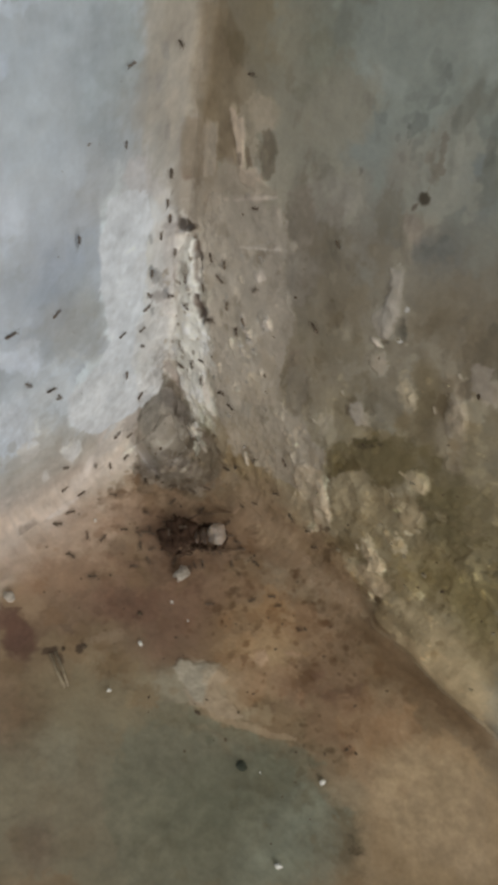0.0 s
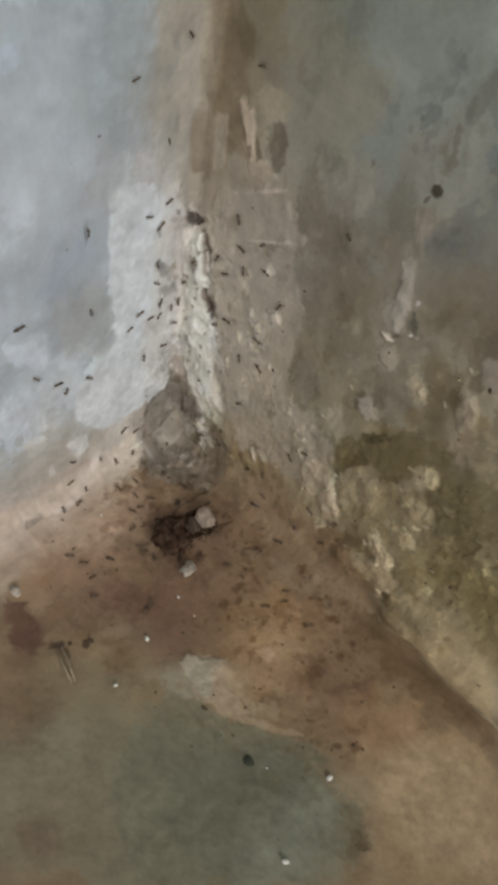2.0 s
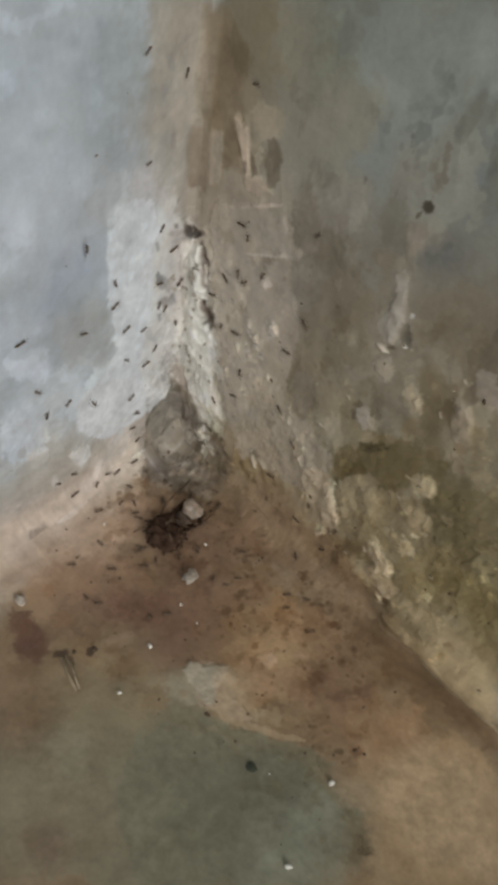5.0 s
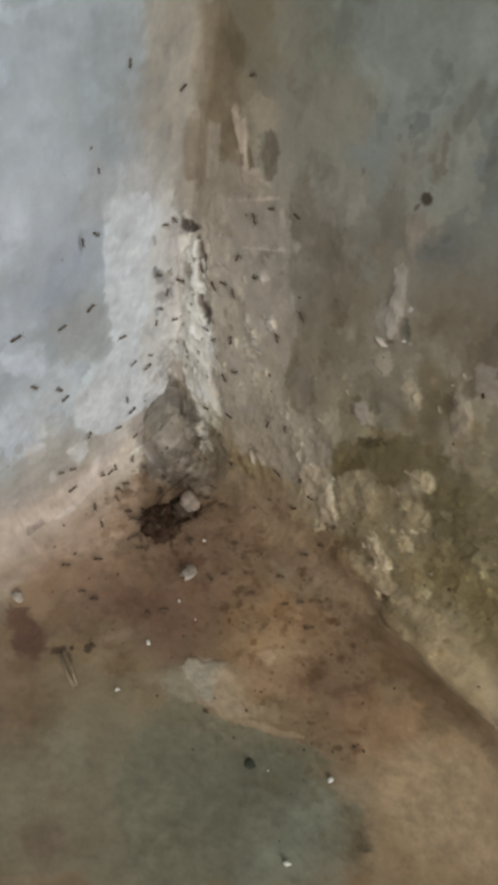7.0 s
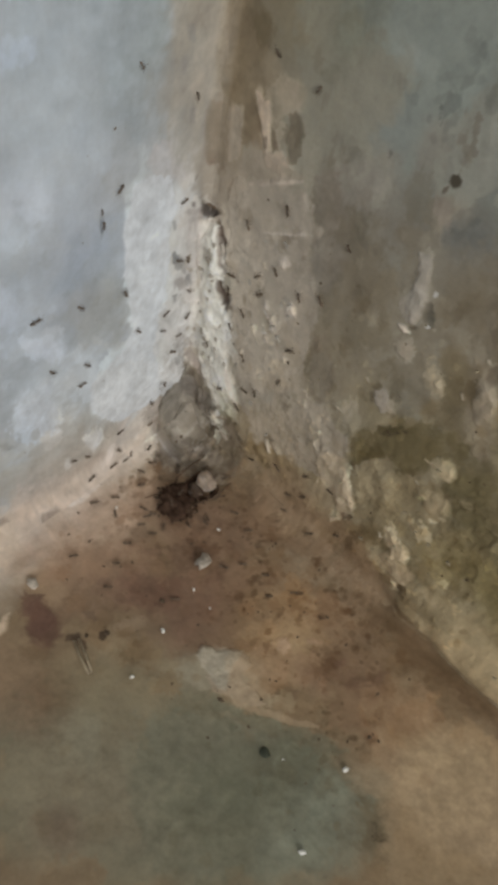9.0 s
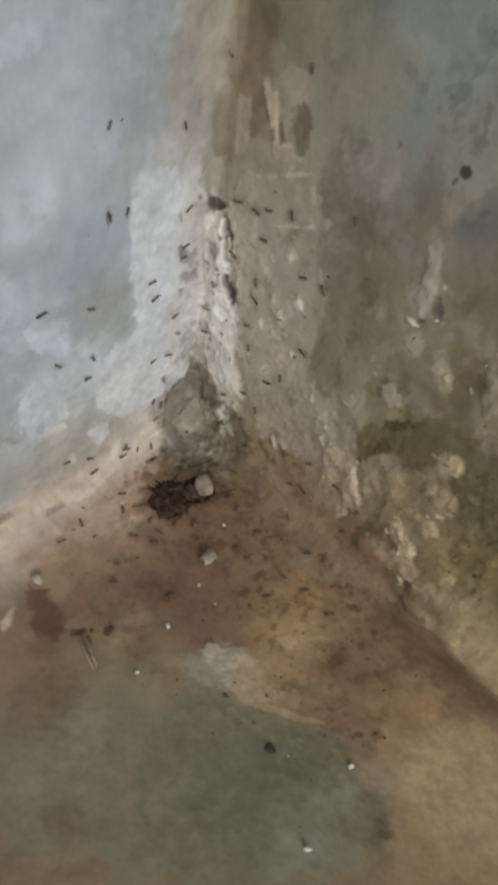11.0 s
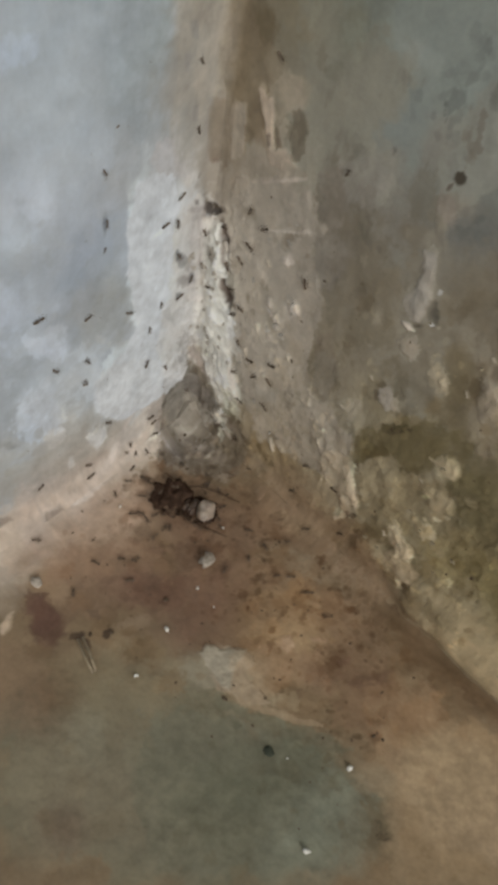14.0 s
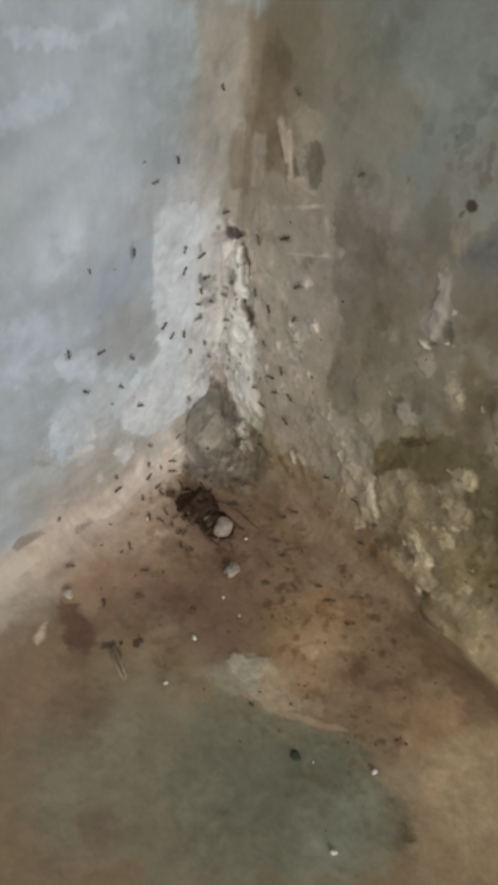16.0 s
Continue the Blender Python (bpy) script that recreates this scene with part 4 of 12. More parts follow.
R.blot(8.1, 69.6, (0.5, 0.7), (1.9, -1.7), (0.183, 0.14, 0.107), .92, .3, .6, h=-.5, torn=True)
R.blot(10.5, 65.1, (1.8, 1.7), (0.8, -2.3), (0.099, 0.072, 0.052), .97, .3, .4, torn=True)
R.blot(7.1, 64.7, (2.6, 2.0), (0.1, -0.8), (0.289, 0.232, 0.182), .7, .3, .8, torn=True)
R.blot(14.4, 65.7, (2.5, 1.4), (-0.0, -0.9), (0.253, 0.204, 0.158), .7, .3, .8, torn=True)
R.blot(8.7, 58.3, (2.6, 2.1), (0.1, -0.8), (0.472, 0.395, 0.32), .7, .4, .8, torn=True)
R.blot(12.2, 71.0, (0.5, 0.6), (0.9, -1.1), (0.85, 0.85, 0.831), .6, .3, .6, torn=True)
R.blot(5.1, 33.5, (0.8, 1.3), (2.4, -1.7), (0.85, 0.85, 0.85), .85, .3, .7, torn=True)
R.blot(9.6, 29.9, (0.8, 1.3), (2.7, -2.0), (0.85, 0.85, 0.85), .85, .3, .7, torn=True)
R.blot(16.5, 30.6, (1.4, 2.6), (0.9, -0.6), (0.555, 0.478, 0.386), .7, .3, .8, torn=True)
R.blot(19.4, 22.8, (1.2, 1.9), (1.2, -1.7), (0.85, 0.85, 0.7), .8, .3, .8, h=.4, torn=True)
R.blot(19.7, 30.3, (1.2, 1.8), (1.2, -1.6), (0.85, 0.85, 0.695), .8, .3, .8, h=.4, torn=True)
L.blot(5.8, 34.4, (-1.8, -1.3), (-0.1, -2.0), (0.128, 0.111, 0.091), .85, .3, .6, torn=True)
L.blot(9.2, 28.4, (-4.0, -2.2), (-0.3, -1.6), (0.839, 0.85, 0.85), .8, .4, .6, torn=True)
R.blot(4.0, 52.3, (0.8, 1.0), (1.4, -2.0), (0.593, 0.515, 0.436), .7, .3, 1.1, torn=0.25)
R.blot(8.4, 43.2, (0.8, 1.1), (2.2, -2.4), (0.548, 0.472, 0.388), .65, .3, 1.1, torn=0.25)
L.blot(3.1, 62.9, (-1.2, -0.9), (0.2, -2.5), (0.402, 0.376, 0.356), .6, .3, 1.1, torn=0.25)
L.blot(0.8, 67.0, (-1.4, -0.8), (-0.1, -1.2), (0.356, 0.326, 0.296), .6, .3, 1.1, torn=0.25)
R.blot(1.8, 67.0, (1.3, 1.0), (0.1, -1.0), (0.472, 0.412, 0.351), .6, .3, 1.1, torn=0.25)
R.blot(7.9, 55.3, (1.4, 1.7), (0.4, -0.6), (0.531, 0.456, 0.374), .7, .3, 1.1, torn=0.2)
R.blot(6.2, 45.2, (0.6, 0.9), (2.0, -2.0), (0.85, 0.85, 0.85), .8, .3, 1.1, torn=0.2)
R.blot(11.2, 41.6, (0.6, 0.8), (1.5, -2.1), (0.85, 0.85, 0.85), .8, .3, 1.1, torn=0.2)
R.blot(2.7, 38.5, (0.6, 0.9), (1.5, -1.7), (0.85, 0.85, 0.81), .75, .3, 1.1, torn=0.2)
L.blot(1.7, 42.9, (-1.0, -0.5), (-0.6, -2.7), (0.366, 0.336, 0.306), .65, .3, 1.1, torn=0.25)
R.blot(0.9, 42.9, (0.9, 1.0), (0.6, -1.8), (0.477, 0.417, 0.356), .65, .3, 1.1, torn=0.25)
L.blot(7.5, 60.6, (-0.9, -0.5), (-0.1, -1.9), (0.469, 0.467, 0.473), .6, .3, 1.1, torn=0.25)
L.blot(8.8, 54.4, (-1.4, -0.9), (-0.0, -0.7), (0.496, 0.494, 0.5), .6, .3, 1.1, torn=0.25)
L.blot(6.6, 72.2, (-1.3, 0.0), (-0.6, -1.2), (0.42, 0.418, 0.421), .6, .3, 1.1, torn=0.25)
L.blot(5.7, 47.6, (-1.0, -0.0), (-0.8, -1.9), (0.419, 0.399, 0.384), .6, .3, 1.1, torn=0.25)
R.blot(14.3, 48.3, (0.9, 0.8), (0.6, -3.6), (0.752, 0.668, 0.564), .6, .3, 1.1, torn=0.25)
R.blot(18.3, 38.6, (0.8, 1.0), (0.9, -2.4), (0.812, 0.724, 0.607), .6, .3, 1.1, torn=0.25)
R.blot(18.3, 56.7, (0.6, 0.5), (0.4, -2.5), (0.678, 0.607, 0.509), .5, .3, 1.1, torn=0.3)
R.blot(23.9, 35.6, (0.8, 1.1), (1.3, -2.6), (0.696, 0.615, 0.501), .5, .3, 1.1, torn=0.3)
R.blot(26.0, 48.5, (0.6, 0.7), (1.2, -3.0), (0.625, 0.557, 0.457), .5, .3, 1.1, torn=0.3)
R.blot(4.4, 83.1, (1.6, 1.1), (0.4, -2.8), (0.85, 0.85, 0.85), .7, .3, 1.1, torn=0.2)
R.blot(4.4, 73.0, (1.9, 1.4), (0.3, -2.7), (0.85, 0.85, 0.85), .7, .3, 1.1, torn=0.2)
R.blot(10.7, 52.7, (1.3, 1.3), (1.1, -3.5), (0.85, 0.85, 0.85), .7, .3, 1.1, torn=0.2)
R.blot(3.3, 60.1, (1.3, 1.3), (0.6, -1.8), (0.85, 0.85, 0.85), .7, .3, 1.1, torn=0.2)
L.blot(11.3, 67.2, (-3.0, -1.8), (-0.4, -6.7), (0.76, 0.825, 0.85), .6, .4, 1.0, torn=0.3)
L.blot(12.7, 44.5, (-5.6, -1.6), (-1.5, -4.9), (0.776, 0.834, 0.85), .6, .4, 1.0, torn=0.3)
R.blot(6.8, 83.7, (0.6, 0.5), (0.9, -4.0), (0.19, 0.146, 0.109), .8, .3, .9, torn=0.2)
R.blot(15.8, 44.5, (0.6, 0.7), (1.1, -3.8), (0.394, 0.331, 0.263), .6, .3, 1.0, torn=0.25)
R.blot(15.0, 58.8, (0.6, 0.5), (0.7, -4.2), (0.368, 0.313, 0.247), .5, .3, 1.0, torn=0.3)

R.blot(4.1, 131.1, (2.8, 1.3), (2.4, -12.0), (0.224, 0.181, 0.116), .6, .8, .5)
R.blot(9.2, 135.7, (2.7, 1.2), (1.3, -5.7), (0.221, 0.176, 0.111), .75, .3, .7, torn=0.3)
R.blot(9.7, 121.2, (2.2, 1.2), (1.3, -6.0), (0.24, 0.189, 0.124), .7, .3, .7, torn=0.25)
R.blot(4.9, 117.4, (1.3, 0.7), (1.2, -6.3), (0.279, 0.224, 0.16), .6, .3, .8, torn=0.3)
R.blot(18.9, 131.5, (4.0, 1.9), (0.8, -3.0), (0.464, 0.401, 0.307), .7, .3, .7, torn=0.3)
R.blot(11.5, 126.6, (1.2, 0.1), (-0.4, -1.1), (0.555, 0.469, 0.354), .7, .3, .8, torn=0.2)
R.blot(14.3, 123.5, (1.0, 0.7), (1.3, -2.1), (0.624, 0.54, 0.414), .85, .3, .6, torn=0.15)
R.blot(15.6, 118.2, (1.6, 0.8), (0.5, -3.3), (0.573, 0.494, 0.381), .8, .3, .7, torn=0.2)
R.blot(20.0, 116.1, (2.7, -0.3), (-0.9, -1.8), (0.607, 0.533, 0.421), .85, .3, .6, torn=0.15)
R.blot(16.9, 120.7, (0.6, 0.3), (0.6, -2.6), (0.214, 0.17, 0.118), .8, .3, .8, torn=0.2)
R.blot(22.9, 123.1, (2.2, 1.2), (1.2, -4.3), (0.196, 0.174, 0.129), .85, .3, .6, torn=0.2)
R.blot(6.2, 111.7, (2.1, 1.1), (0.8, -3.9), (0.538, 0.462, 0.374), .65, .3, .8, torn=0.3)
R.blot(1.9, 109.5, (0.9, 0.5), (0.9, -5.4), (0.251, 0.197, 0.144), .6, .3, .8, torn=0.3)
R.blot(20.4, 111.7, (7.9, 4.1), (0.1, -0.4), (0.642, 0.565, 0.464), .5, .4, .9, torn=0.2)
R.blot(18.5, 104.5, (9.8, 6.0), (2.3, -9.6), (0.464, 0.408, 0.331), .5, .6, .5)
R.blot(33.4, 104.5, (0.9, 0.6), (1.6, -5.3), (0.541, 0.479, 0.394), .5, .3, .9, torn=0.2)
R.blot(37.0, 102.0, (1.4, 1.1), (2.6, -6.4), (0.233, 0.209, 0.166), .6, .3, .9, torn=0.3)
R.blot(29.4, 101.8, (5.6, 3.4), (0.1, -0.4), (0.754, 0.687, 0.582), .75, .4, .7, torn=0.2)
L.blot(2.7, 79.2, (-0.9, -0.4), (-1.2, -9.5), (0.412, 0.375, 0.339), .7, .3, .8, torn=0.3)
L.blot(1.7, 49.5, (-3.6, -2.2), (-0.4, -3.1), (0.366, 0.331, 0.296), .6, .3, .9, torn=0.2)
R.blot(0.9, 49.5, (3.2, 2.6), (0.3, -2.6), (0.477, 0.411, 0.345), .6, .3, .9, torn=0.2)
R.blot(5.8, 32.0, (2.1, 2.9), (3.4, -4.7), (0.533, 0.459, 0.377), .6, .3, .9, torn=0.2)

F.blot(7.5, 2.9, (5.5, -6.8), (10.1, 9.4), (0.316, 0.263, 0.21), .6, .3, .6, torn=0.3)
L.blot(2.9, 5.3, (-13.2, -11.3), (-2.4, -20.8), (0.257, 0.227, 0.198), .6, .3, .6, torn=0.3)
R.blot(7.5, 5.3, (11.3, 11.9), (2.1, -16.5), (0.373, 0.314, 0.257), .6, .3, .6, torn=0.3)
F.blot(15.1, 12.2, (6.2, -7.5), (4.1, 3.8), (0.293, 0.242, 0.188), .6, .3, .6, torn=True)
R.blot(15.1, 1.6, (12.7, 14.7), (0.9, -7.4), (0.3, 0.254, 0.204), .6, .3, .6, torn=True)
R.blot(6.9, 15.1, (5.2, 6.6), (3.0, -7.4), (0.202, 0.165, 0.125), .85, .5, .6)
L.blot(2.5, 20.0, (-3.2, -1.8), (-1.3, -5.7), (0.124, 0.105, 0.084), .8, .5, .7)
R.blot(1.0, 20.0, (3.0, 3.4), (1.2, -3.6), (0.161, 0.13, 0.097), .8, .5, .7)
F.blot(16.6, 5.8, (2.7, -2.3), (1.2, 1.5), (0.073, 0.054, 0.035), .92, .3, .8, torn=True)
F.blot(7.5, 16.8, (1.2, -1.5), (1.8, 1.6), (0.152, 0.12, 0.088), .7, .3, .9, torn=0.3)
F.blot(6.5, 6.0, (2.0, -4.0), (1.2, 0.8), (0.395, 0.337, 0.266), .6, .5, .9)
R.blot(6.5, 4.3, (5.5, 7.2), (0.5, -1.5), (0.455, 0.396, 0.319), .6, .5, .9)
F.blot(22.5, 4.6, (2.5, -3.0), (3.4, 3.3), (0.219, 0.172, 0.116), .6, .5, .9, torn=0.3)
R.blot(22.5, 2.8, (4.8, 5.5), (1.0, -5.9), (0.232, 0.185, 0.127), .6, .5, .9, torn=0.3)
F.blot(19.2, 14.7, (3.7, -4.5), (1.7, 1.6), (0.176, 0.135, 0.087), .7, .4, .9, torn=0.3)
F.blot(12.3, 11.6, (5.7, -6.9), (3.9, 3.5), (0.187, 0.153, 0.117), .85, .3, .6, torn=0.2)
R.blot(11.2, 7.5, (5.0, 5.3), (1.7, -12.1), (0.223, 0.184, 0.142), .85, .3, .6, torn=0.2)
F.blot(5.5, 6.8, (5.5, -6.7), (4.8, 4.3), (0.219, 0.182, 0.141), .9, .3, .5, torn=0.2)
F.blot(6.2, 8.4, (1.9, -4.0), (1.0, 0.6), (0.34, 0.288, 0.228), .5, .5, .9)
F.blot(15.7, 6.8, (3.2, -2.3), (1.3, 1.7), (0.078, 0.058, 0.038), .85, .3, .9, torn=0.2)
F.blot(9.5, 15.9, (2.6, -4.4), (3.1, 2.1), (0.237, 0.197, 0.15), .7, .3, .8, torn=0.2)
F.blot(20.2, 11.6, (4.8, -5.7), (1.9, 1.7), (0.133, 0.104, 0.071), .7, .3, .9, torn=0.3)
F.blot(10.1, 18.2, (2.2, -2.7), (2.1, 1.9), (0.239, 0.195, 0.149), .7, .3, .9, torn=0.2)
F.blot(17.0, 5.9, (2.4, -2.0), (1.1, 1.3), (0.069, 0.05, 0.034), .9, .3, .9, torn=0.15)
R.blot(13.8, 11.5, (0.9, 0.5), (-0.4, -3.1), (0.85, 0.85, 0.835), .75, .3, 1.4, h=.4, torn=True)
R.blot(15.2, 17.0, (1.1, 1.1), (0.2, -1.2), (0.85, 0.85, 0.85), .75, .3, 1.4, h=.4, torn=True)
R.blot(18.1, 12.1, (0.7, 1.3), (1.5, -1.5), (0.85, 0.85, 0.75), .75, .3, 1.4, h=.3, torn=True)
R.blot(16.6, 6.7, (0.8, 1.3), (0.9, -1.2), (0.85, 0.85, 0.741), .75, .3, 1.4, h=.3, torn=True)
R.blot(17.8, 20.2, (0.4, 0.7), (1.3, -1.7), (0.85, 0.85, 0.725), .75, .3, 1.4, torn=True)
R.blot(10.9, 19.4, (0.8, 1.3), (2.8, -2.8), (0.85, 0.85, 0.767), .8, .3, 1.1, torn=True)

R.blot(61.2, 134.8, (1.4, 0.8), (0.6, -1.3), (0.088, 0.072, 0.052), .95, .3, .5, torn=0.3)
R.blot(59.7, 132.6, (0.6, 0.9), (0.4, -0.2), (0.162, 0.129, 0.1), .8, .4, .7, torn=True)
R.blot(61.8, 144.2, (0.6, 0.3), (1.4, -3.0), (0.253, 0.218, 0.174), .6, .5, .8, torn=True)
R.blot(62.6, 115.9, (1.1, 0.7), (1.0, -3.3), (0.625, 0.582, 0.502), .75, .3, .8, torn=True)
R.blot(64.2, 106.0, (1.4, 0.8), (0.5, -2.3), (0.642, 0.607, 0.541), .75, .3, .8, torn=True)
R.blot(62.0, 105.9, (0.8, 0.3), (0.0, -0.5), (0.85, 0.834, 0.715), .7, .3, 1.0, torn=True)
R.blot(66.5, 110.2, (0.6, 0.5), (0.2, -0.5), (0.85, 0.85, 0.85), .8, .3, .8, torn=True)
R.blot(67.3, 106.1, (0.6, 0.5), (0.8, -1.8), (0.178, 0.17, 0.147), .7, .4, .8, torn=True)
R.blot(33.7, 80.4, (0.7, 0.6), (0.4, -1.6), (0.85, 0.85, 0.85), .85, .3, .8, torn=True)
R.blot(33.5, 76.0, (0.9, 0.7), (0.2, -0.9), (0.85, 0.85, 0.824), .8, .3, .8, torn=True)
R.blot(25.5, 73.7, (0.4, 0.7), (1.0, -0.7), (0.85, 0.85, 0.85), .8, .3, .8, torn=True)
R.blot(29.3, 69.9, (0.3, 1.0), (1.5, -0.0), (0.85, 0.85, 0.85), .8, .3, .8, torn=True)
R.blot(31.6, 67.7, (1.2, -0.0), (-0.3, -0.7), (0.85, 0.85, 0.783), .75, .3, .8, torn=True)
R.blot(27.8, 93.0, (1.2, 0.8), (0.3, -1.4), (0.85, 0.793, 0.706), .7, .4, .8)
R.blot(27.7, 100.0, (5.9, 4.0), (0.1, -0.4), (0.715, 0.651, 0.549), .7, .4, .6)
R.blot(30.9, 109.4, (0.4, 0.3), (2.3, -6.4), (0.479, 0.422, 0.343), .4, .4, .8, torn=True)
R.blot(38.4, 108.0, (4.7, 3.2), (4.8, -16.2), (0.253, 0.218, 0.174), .6, .3, .8, torn=0.3)
R.blot(33.1, 107.7, (0.7, 0.6), (2.4, -6.5), (0.223, 0.191, 0.15), .5, .5, 1.0, torn=True)
R.blot(53.3, 46.0, (7.7, 8.4), (6.1, -21.7), (0.4, 0.347, 0.265), .5, .8)
R.blot(48.1, 78.2, (7.0, 6.2), (6.6, -22.3), (0.381, 0.331, 0.258), .6, .8)
R.blot(62.9, 97.4, (7.3, 6.1), (6.2, -14.8), (0.238, 0.209, 0.158), .4, .9)
R.blot(35.2, 27.6, (0.4, 0.6), (0.9, -1.4), (0.85, 0.775, 0.608), .65, .3, .8, torn=True)
R.blot(41.9, 22.5, (0.5, 0.7), (0.8, -1.6), (0.85, 0.761, 0.574), .75, .3, .8, torn=True)
R.blot(88.8, 99.6, (2.3, 3.2), (3.3, -4.5), (0.494, 0.436, 0.331), .6, .3, .9, h=.3, torn=True)
R.blot(91.6, 106.1, (1.3, 1.3), (1.4, -2.7), (0.642, 0.565, 0.464), .6, .5, .9)
# shade along the joint painted into the floor, below the paler lip
F.blot(120.2, 7.0, (20.7, -0.5), (-0.1, 5.4), (0.209, 0.135, 0.077), .7, .9, .3)
F.blot(120.8, 4.9, (18.4, -0.4), (-0.1, 2.5), (0.132, 0.082, 0.045), .7, .9, .3)
R.blot(124.3, 10.2, (12.3, 0.1), (0.6, -8.5), (0.502, 0.406, 0.258), .7, .7, .4)
F.blot(101.8, 3.7, (5.0, -0.5), (0.1, 1.6), (0.13, 0.085, 0.047), .6, .9, .6)
R.blot(126.5, 19.8, (16.6, -4.3), (0.0, -8.1), (0.537, 0.43, 0.272), .65, .9, .4)
R.blot(105.2, 20.2, (4.7, -1.0), (-0.2, -3.2), (0.587, 0.48, 0.315), .6, .6, .8)

R.blot(75.6, 62.2, (9.1, 6.8), (1.6, -7.3), (0.163, 0.13, 0.073), .85, .3, .6, torn=0.25)
R.blot(66.7, 52.2, (1.8, 3.5), (2.8, -3.0), (0.155, 0.123, 0.068), .8, .3, .9, torn=0.2)
R.blot(70.3, 66.0, (3.0, 2.9), (0.4, -1.3), (0.094, 0.07, 0.037), .88, .3, .9, torn=True)
R.blot(76.0, 71.1, (2.4, 2.0), (0.3, -0.9), (0.118, 0.091, 0.048), .7, .3, 1.0, torn=0.2)
R.blot(67.6, 45.8, (1.6, 0.5), (-0.1, -2.4), (0.101, 0.076, 0.044), .85, .3, 1.0, torn=True)
R.blot(95.0, 66.5, (6.5, 2.6), (0.6, -4.6), (0.156, 0.13, 0.07), .8, .3, .8, torn=0.3)
R.blot(92.4, 80.0, (4.1, 4.7), (3.0, -5.9), (0.217, 0.184, 0.118), .6, .8)
R.blot(101.2, 58.3, (4.7, 4.5), (1.1, -3.2), (0.188, 0.152, 0.088), .7, .3, 1.0, torn=0.3)
R.blot(73.4, 48.1, (5.0, 6.1), (2.0, -5.2), (0.469, 0.404, 0.289), 0.76, .3, 0.8, torn=0.22)
R.blot(79.9, 41.8, (8.1, 10.6), (4.1, -10.3), (0.311, 0.261, 0.177), .5, .8)
R.blot(64.5, 26.7, (4.6, 6.9), (4.3, -9.8), (0.584, 0.504, 0.36), 0.67, .3, 1.1, torn=0.22, h=.2)
R.blot(66.2, 37.5, (1.1, 1.8), (2.6, -4.7), (0.85, 0.828, 0.63), 0.76, .3, 1.2, torn=0.22, h=.2)
R.blot(67.6, 25.7, (1.4, 2.0), (2.5, -6.2), (0.85, 0.755, 0.562), 0.71, .3, 1.3, torn=0.22, h=.2)
R.blot(60.4, 27.9, (1.0, 1.8), (2.0, -3.2), (0.795, 0.689, 0.507), 0.71, .3, 1.3, torn=0.22)
R.blot(67.4, 18.0, (2.2, 1.5), (0.1, -1.9), (0.85, 0.849, 0.641), 0.67, .3, 1.4, torn=0.22)
R.blot(70.5, 21.3, (2.5, 1.7), (0.1, -1.2), (0.083, 0.058, 0.036), .8, .3, 1.1, torn=True)
R.blot(67.9, 15.4, (0.7, 0.9), (0.2, -0.5), (0.85, 0.85, 0.85), 0.80, .3, 1.2, torn=0.22)
R.blot(71.6, 34.8, (0.7, 1.0), (0.6, -1.8), (0.12, 0.09, 0.053), .8, .3, 1.0, torn=True)
R.blot(85.6, 62.8, (3.4, 2.9), (1.1, -3.9), (0.385, 0.328, 0.231), .75, .3, .7, torn=0.2, h=.2)
R.blot(88.4, 68.8, (2.1, 1.1), (0.5, -3.2), (0.62, 0.543, 0.375), 0.76, .3, 1.0, torn=0.22, h=.2)
R.blot(85.6, 68.0, (0.9, 1.1), (0.6, -1.3), (0.738, 0.637, 0.464), 0.71, .3, 1.2, torn=0.22)
R.blot(87.1, 55.8, (1.7, 0.2), (-0.0, -1.4), (0.757, 0.655, 0.472), 0.76, .3, 1.2, torn=0.22, h=.2)
R.blot(91.4, 54.0, (3.1, -0.5), (-0.4, -4.3), (0.52, 0.439, 0.302), 0.76, .3, 1.1, torn=0.22, h=.2)
R.blot(94.8, 53.6, (1.1, 2.9), (0.7, -0.7), (0.602, 0.513, 0.362), 0.67, .3, 1.3, torn=0.22)
R.blot(97.4, 63.1, (1.5, 2.0), (0.7, -1.5), (0.468, 0.403, 0.274), 0.67, .3, 1.2, torn=0.22)
R.blot(93.4, 49.3, (0.9, 0.9), (0.2, -0.6), (0.85, 0.777, 0.573), 0.71, .3, 1.3, torn=0.22)
R.blot(90.2, 40.4, (0.4, 2.4), (4.1, -1.5), (0.535, 0.453, 0.313), 0.76, .3, 1.1, torn=0.22, h=.2)
R.blot(94.0, 41.9, (0.4, 1.2), (1.8, -1.8), (0.655, 0.568, 0.401), 0.71, .3, 1.3, torn=0.22)
R.blot(89.1, 28.4, (0.8, 3.1), (4.9, -3.6), (0.718, 0.618, 0.442), 0.79, .3, 1.0, torn=0.22, h=.2)
R.blot(85.8, 29.3, (0.5, 0.8), (1.1, -2.7), (0.85, 0.756, 0.556), 0.71, .3, 1.3, torn=0.22)
R.blot(93.5, 26.4, (0.8, 1.2), (0.5, -1.1), (0.85, 0.836, 0.622), 0.76, .3, 1.2, torn=0.22, h=.2)
R.blot(88.0, 17.2, (4.0, 1.6), (0.2, -3.8), (0.546, 0.463, 0.317), 0.71, .3, 1.2, torn=0.22, h=.2)
R.blot(93.4, 17.0, (1.4, 3.1), (2.4, -4.0), (0.546, 0.456, 0.311), 0.67, .3, 1.2, torn=0.22)
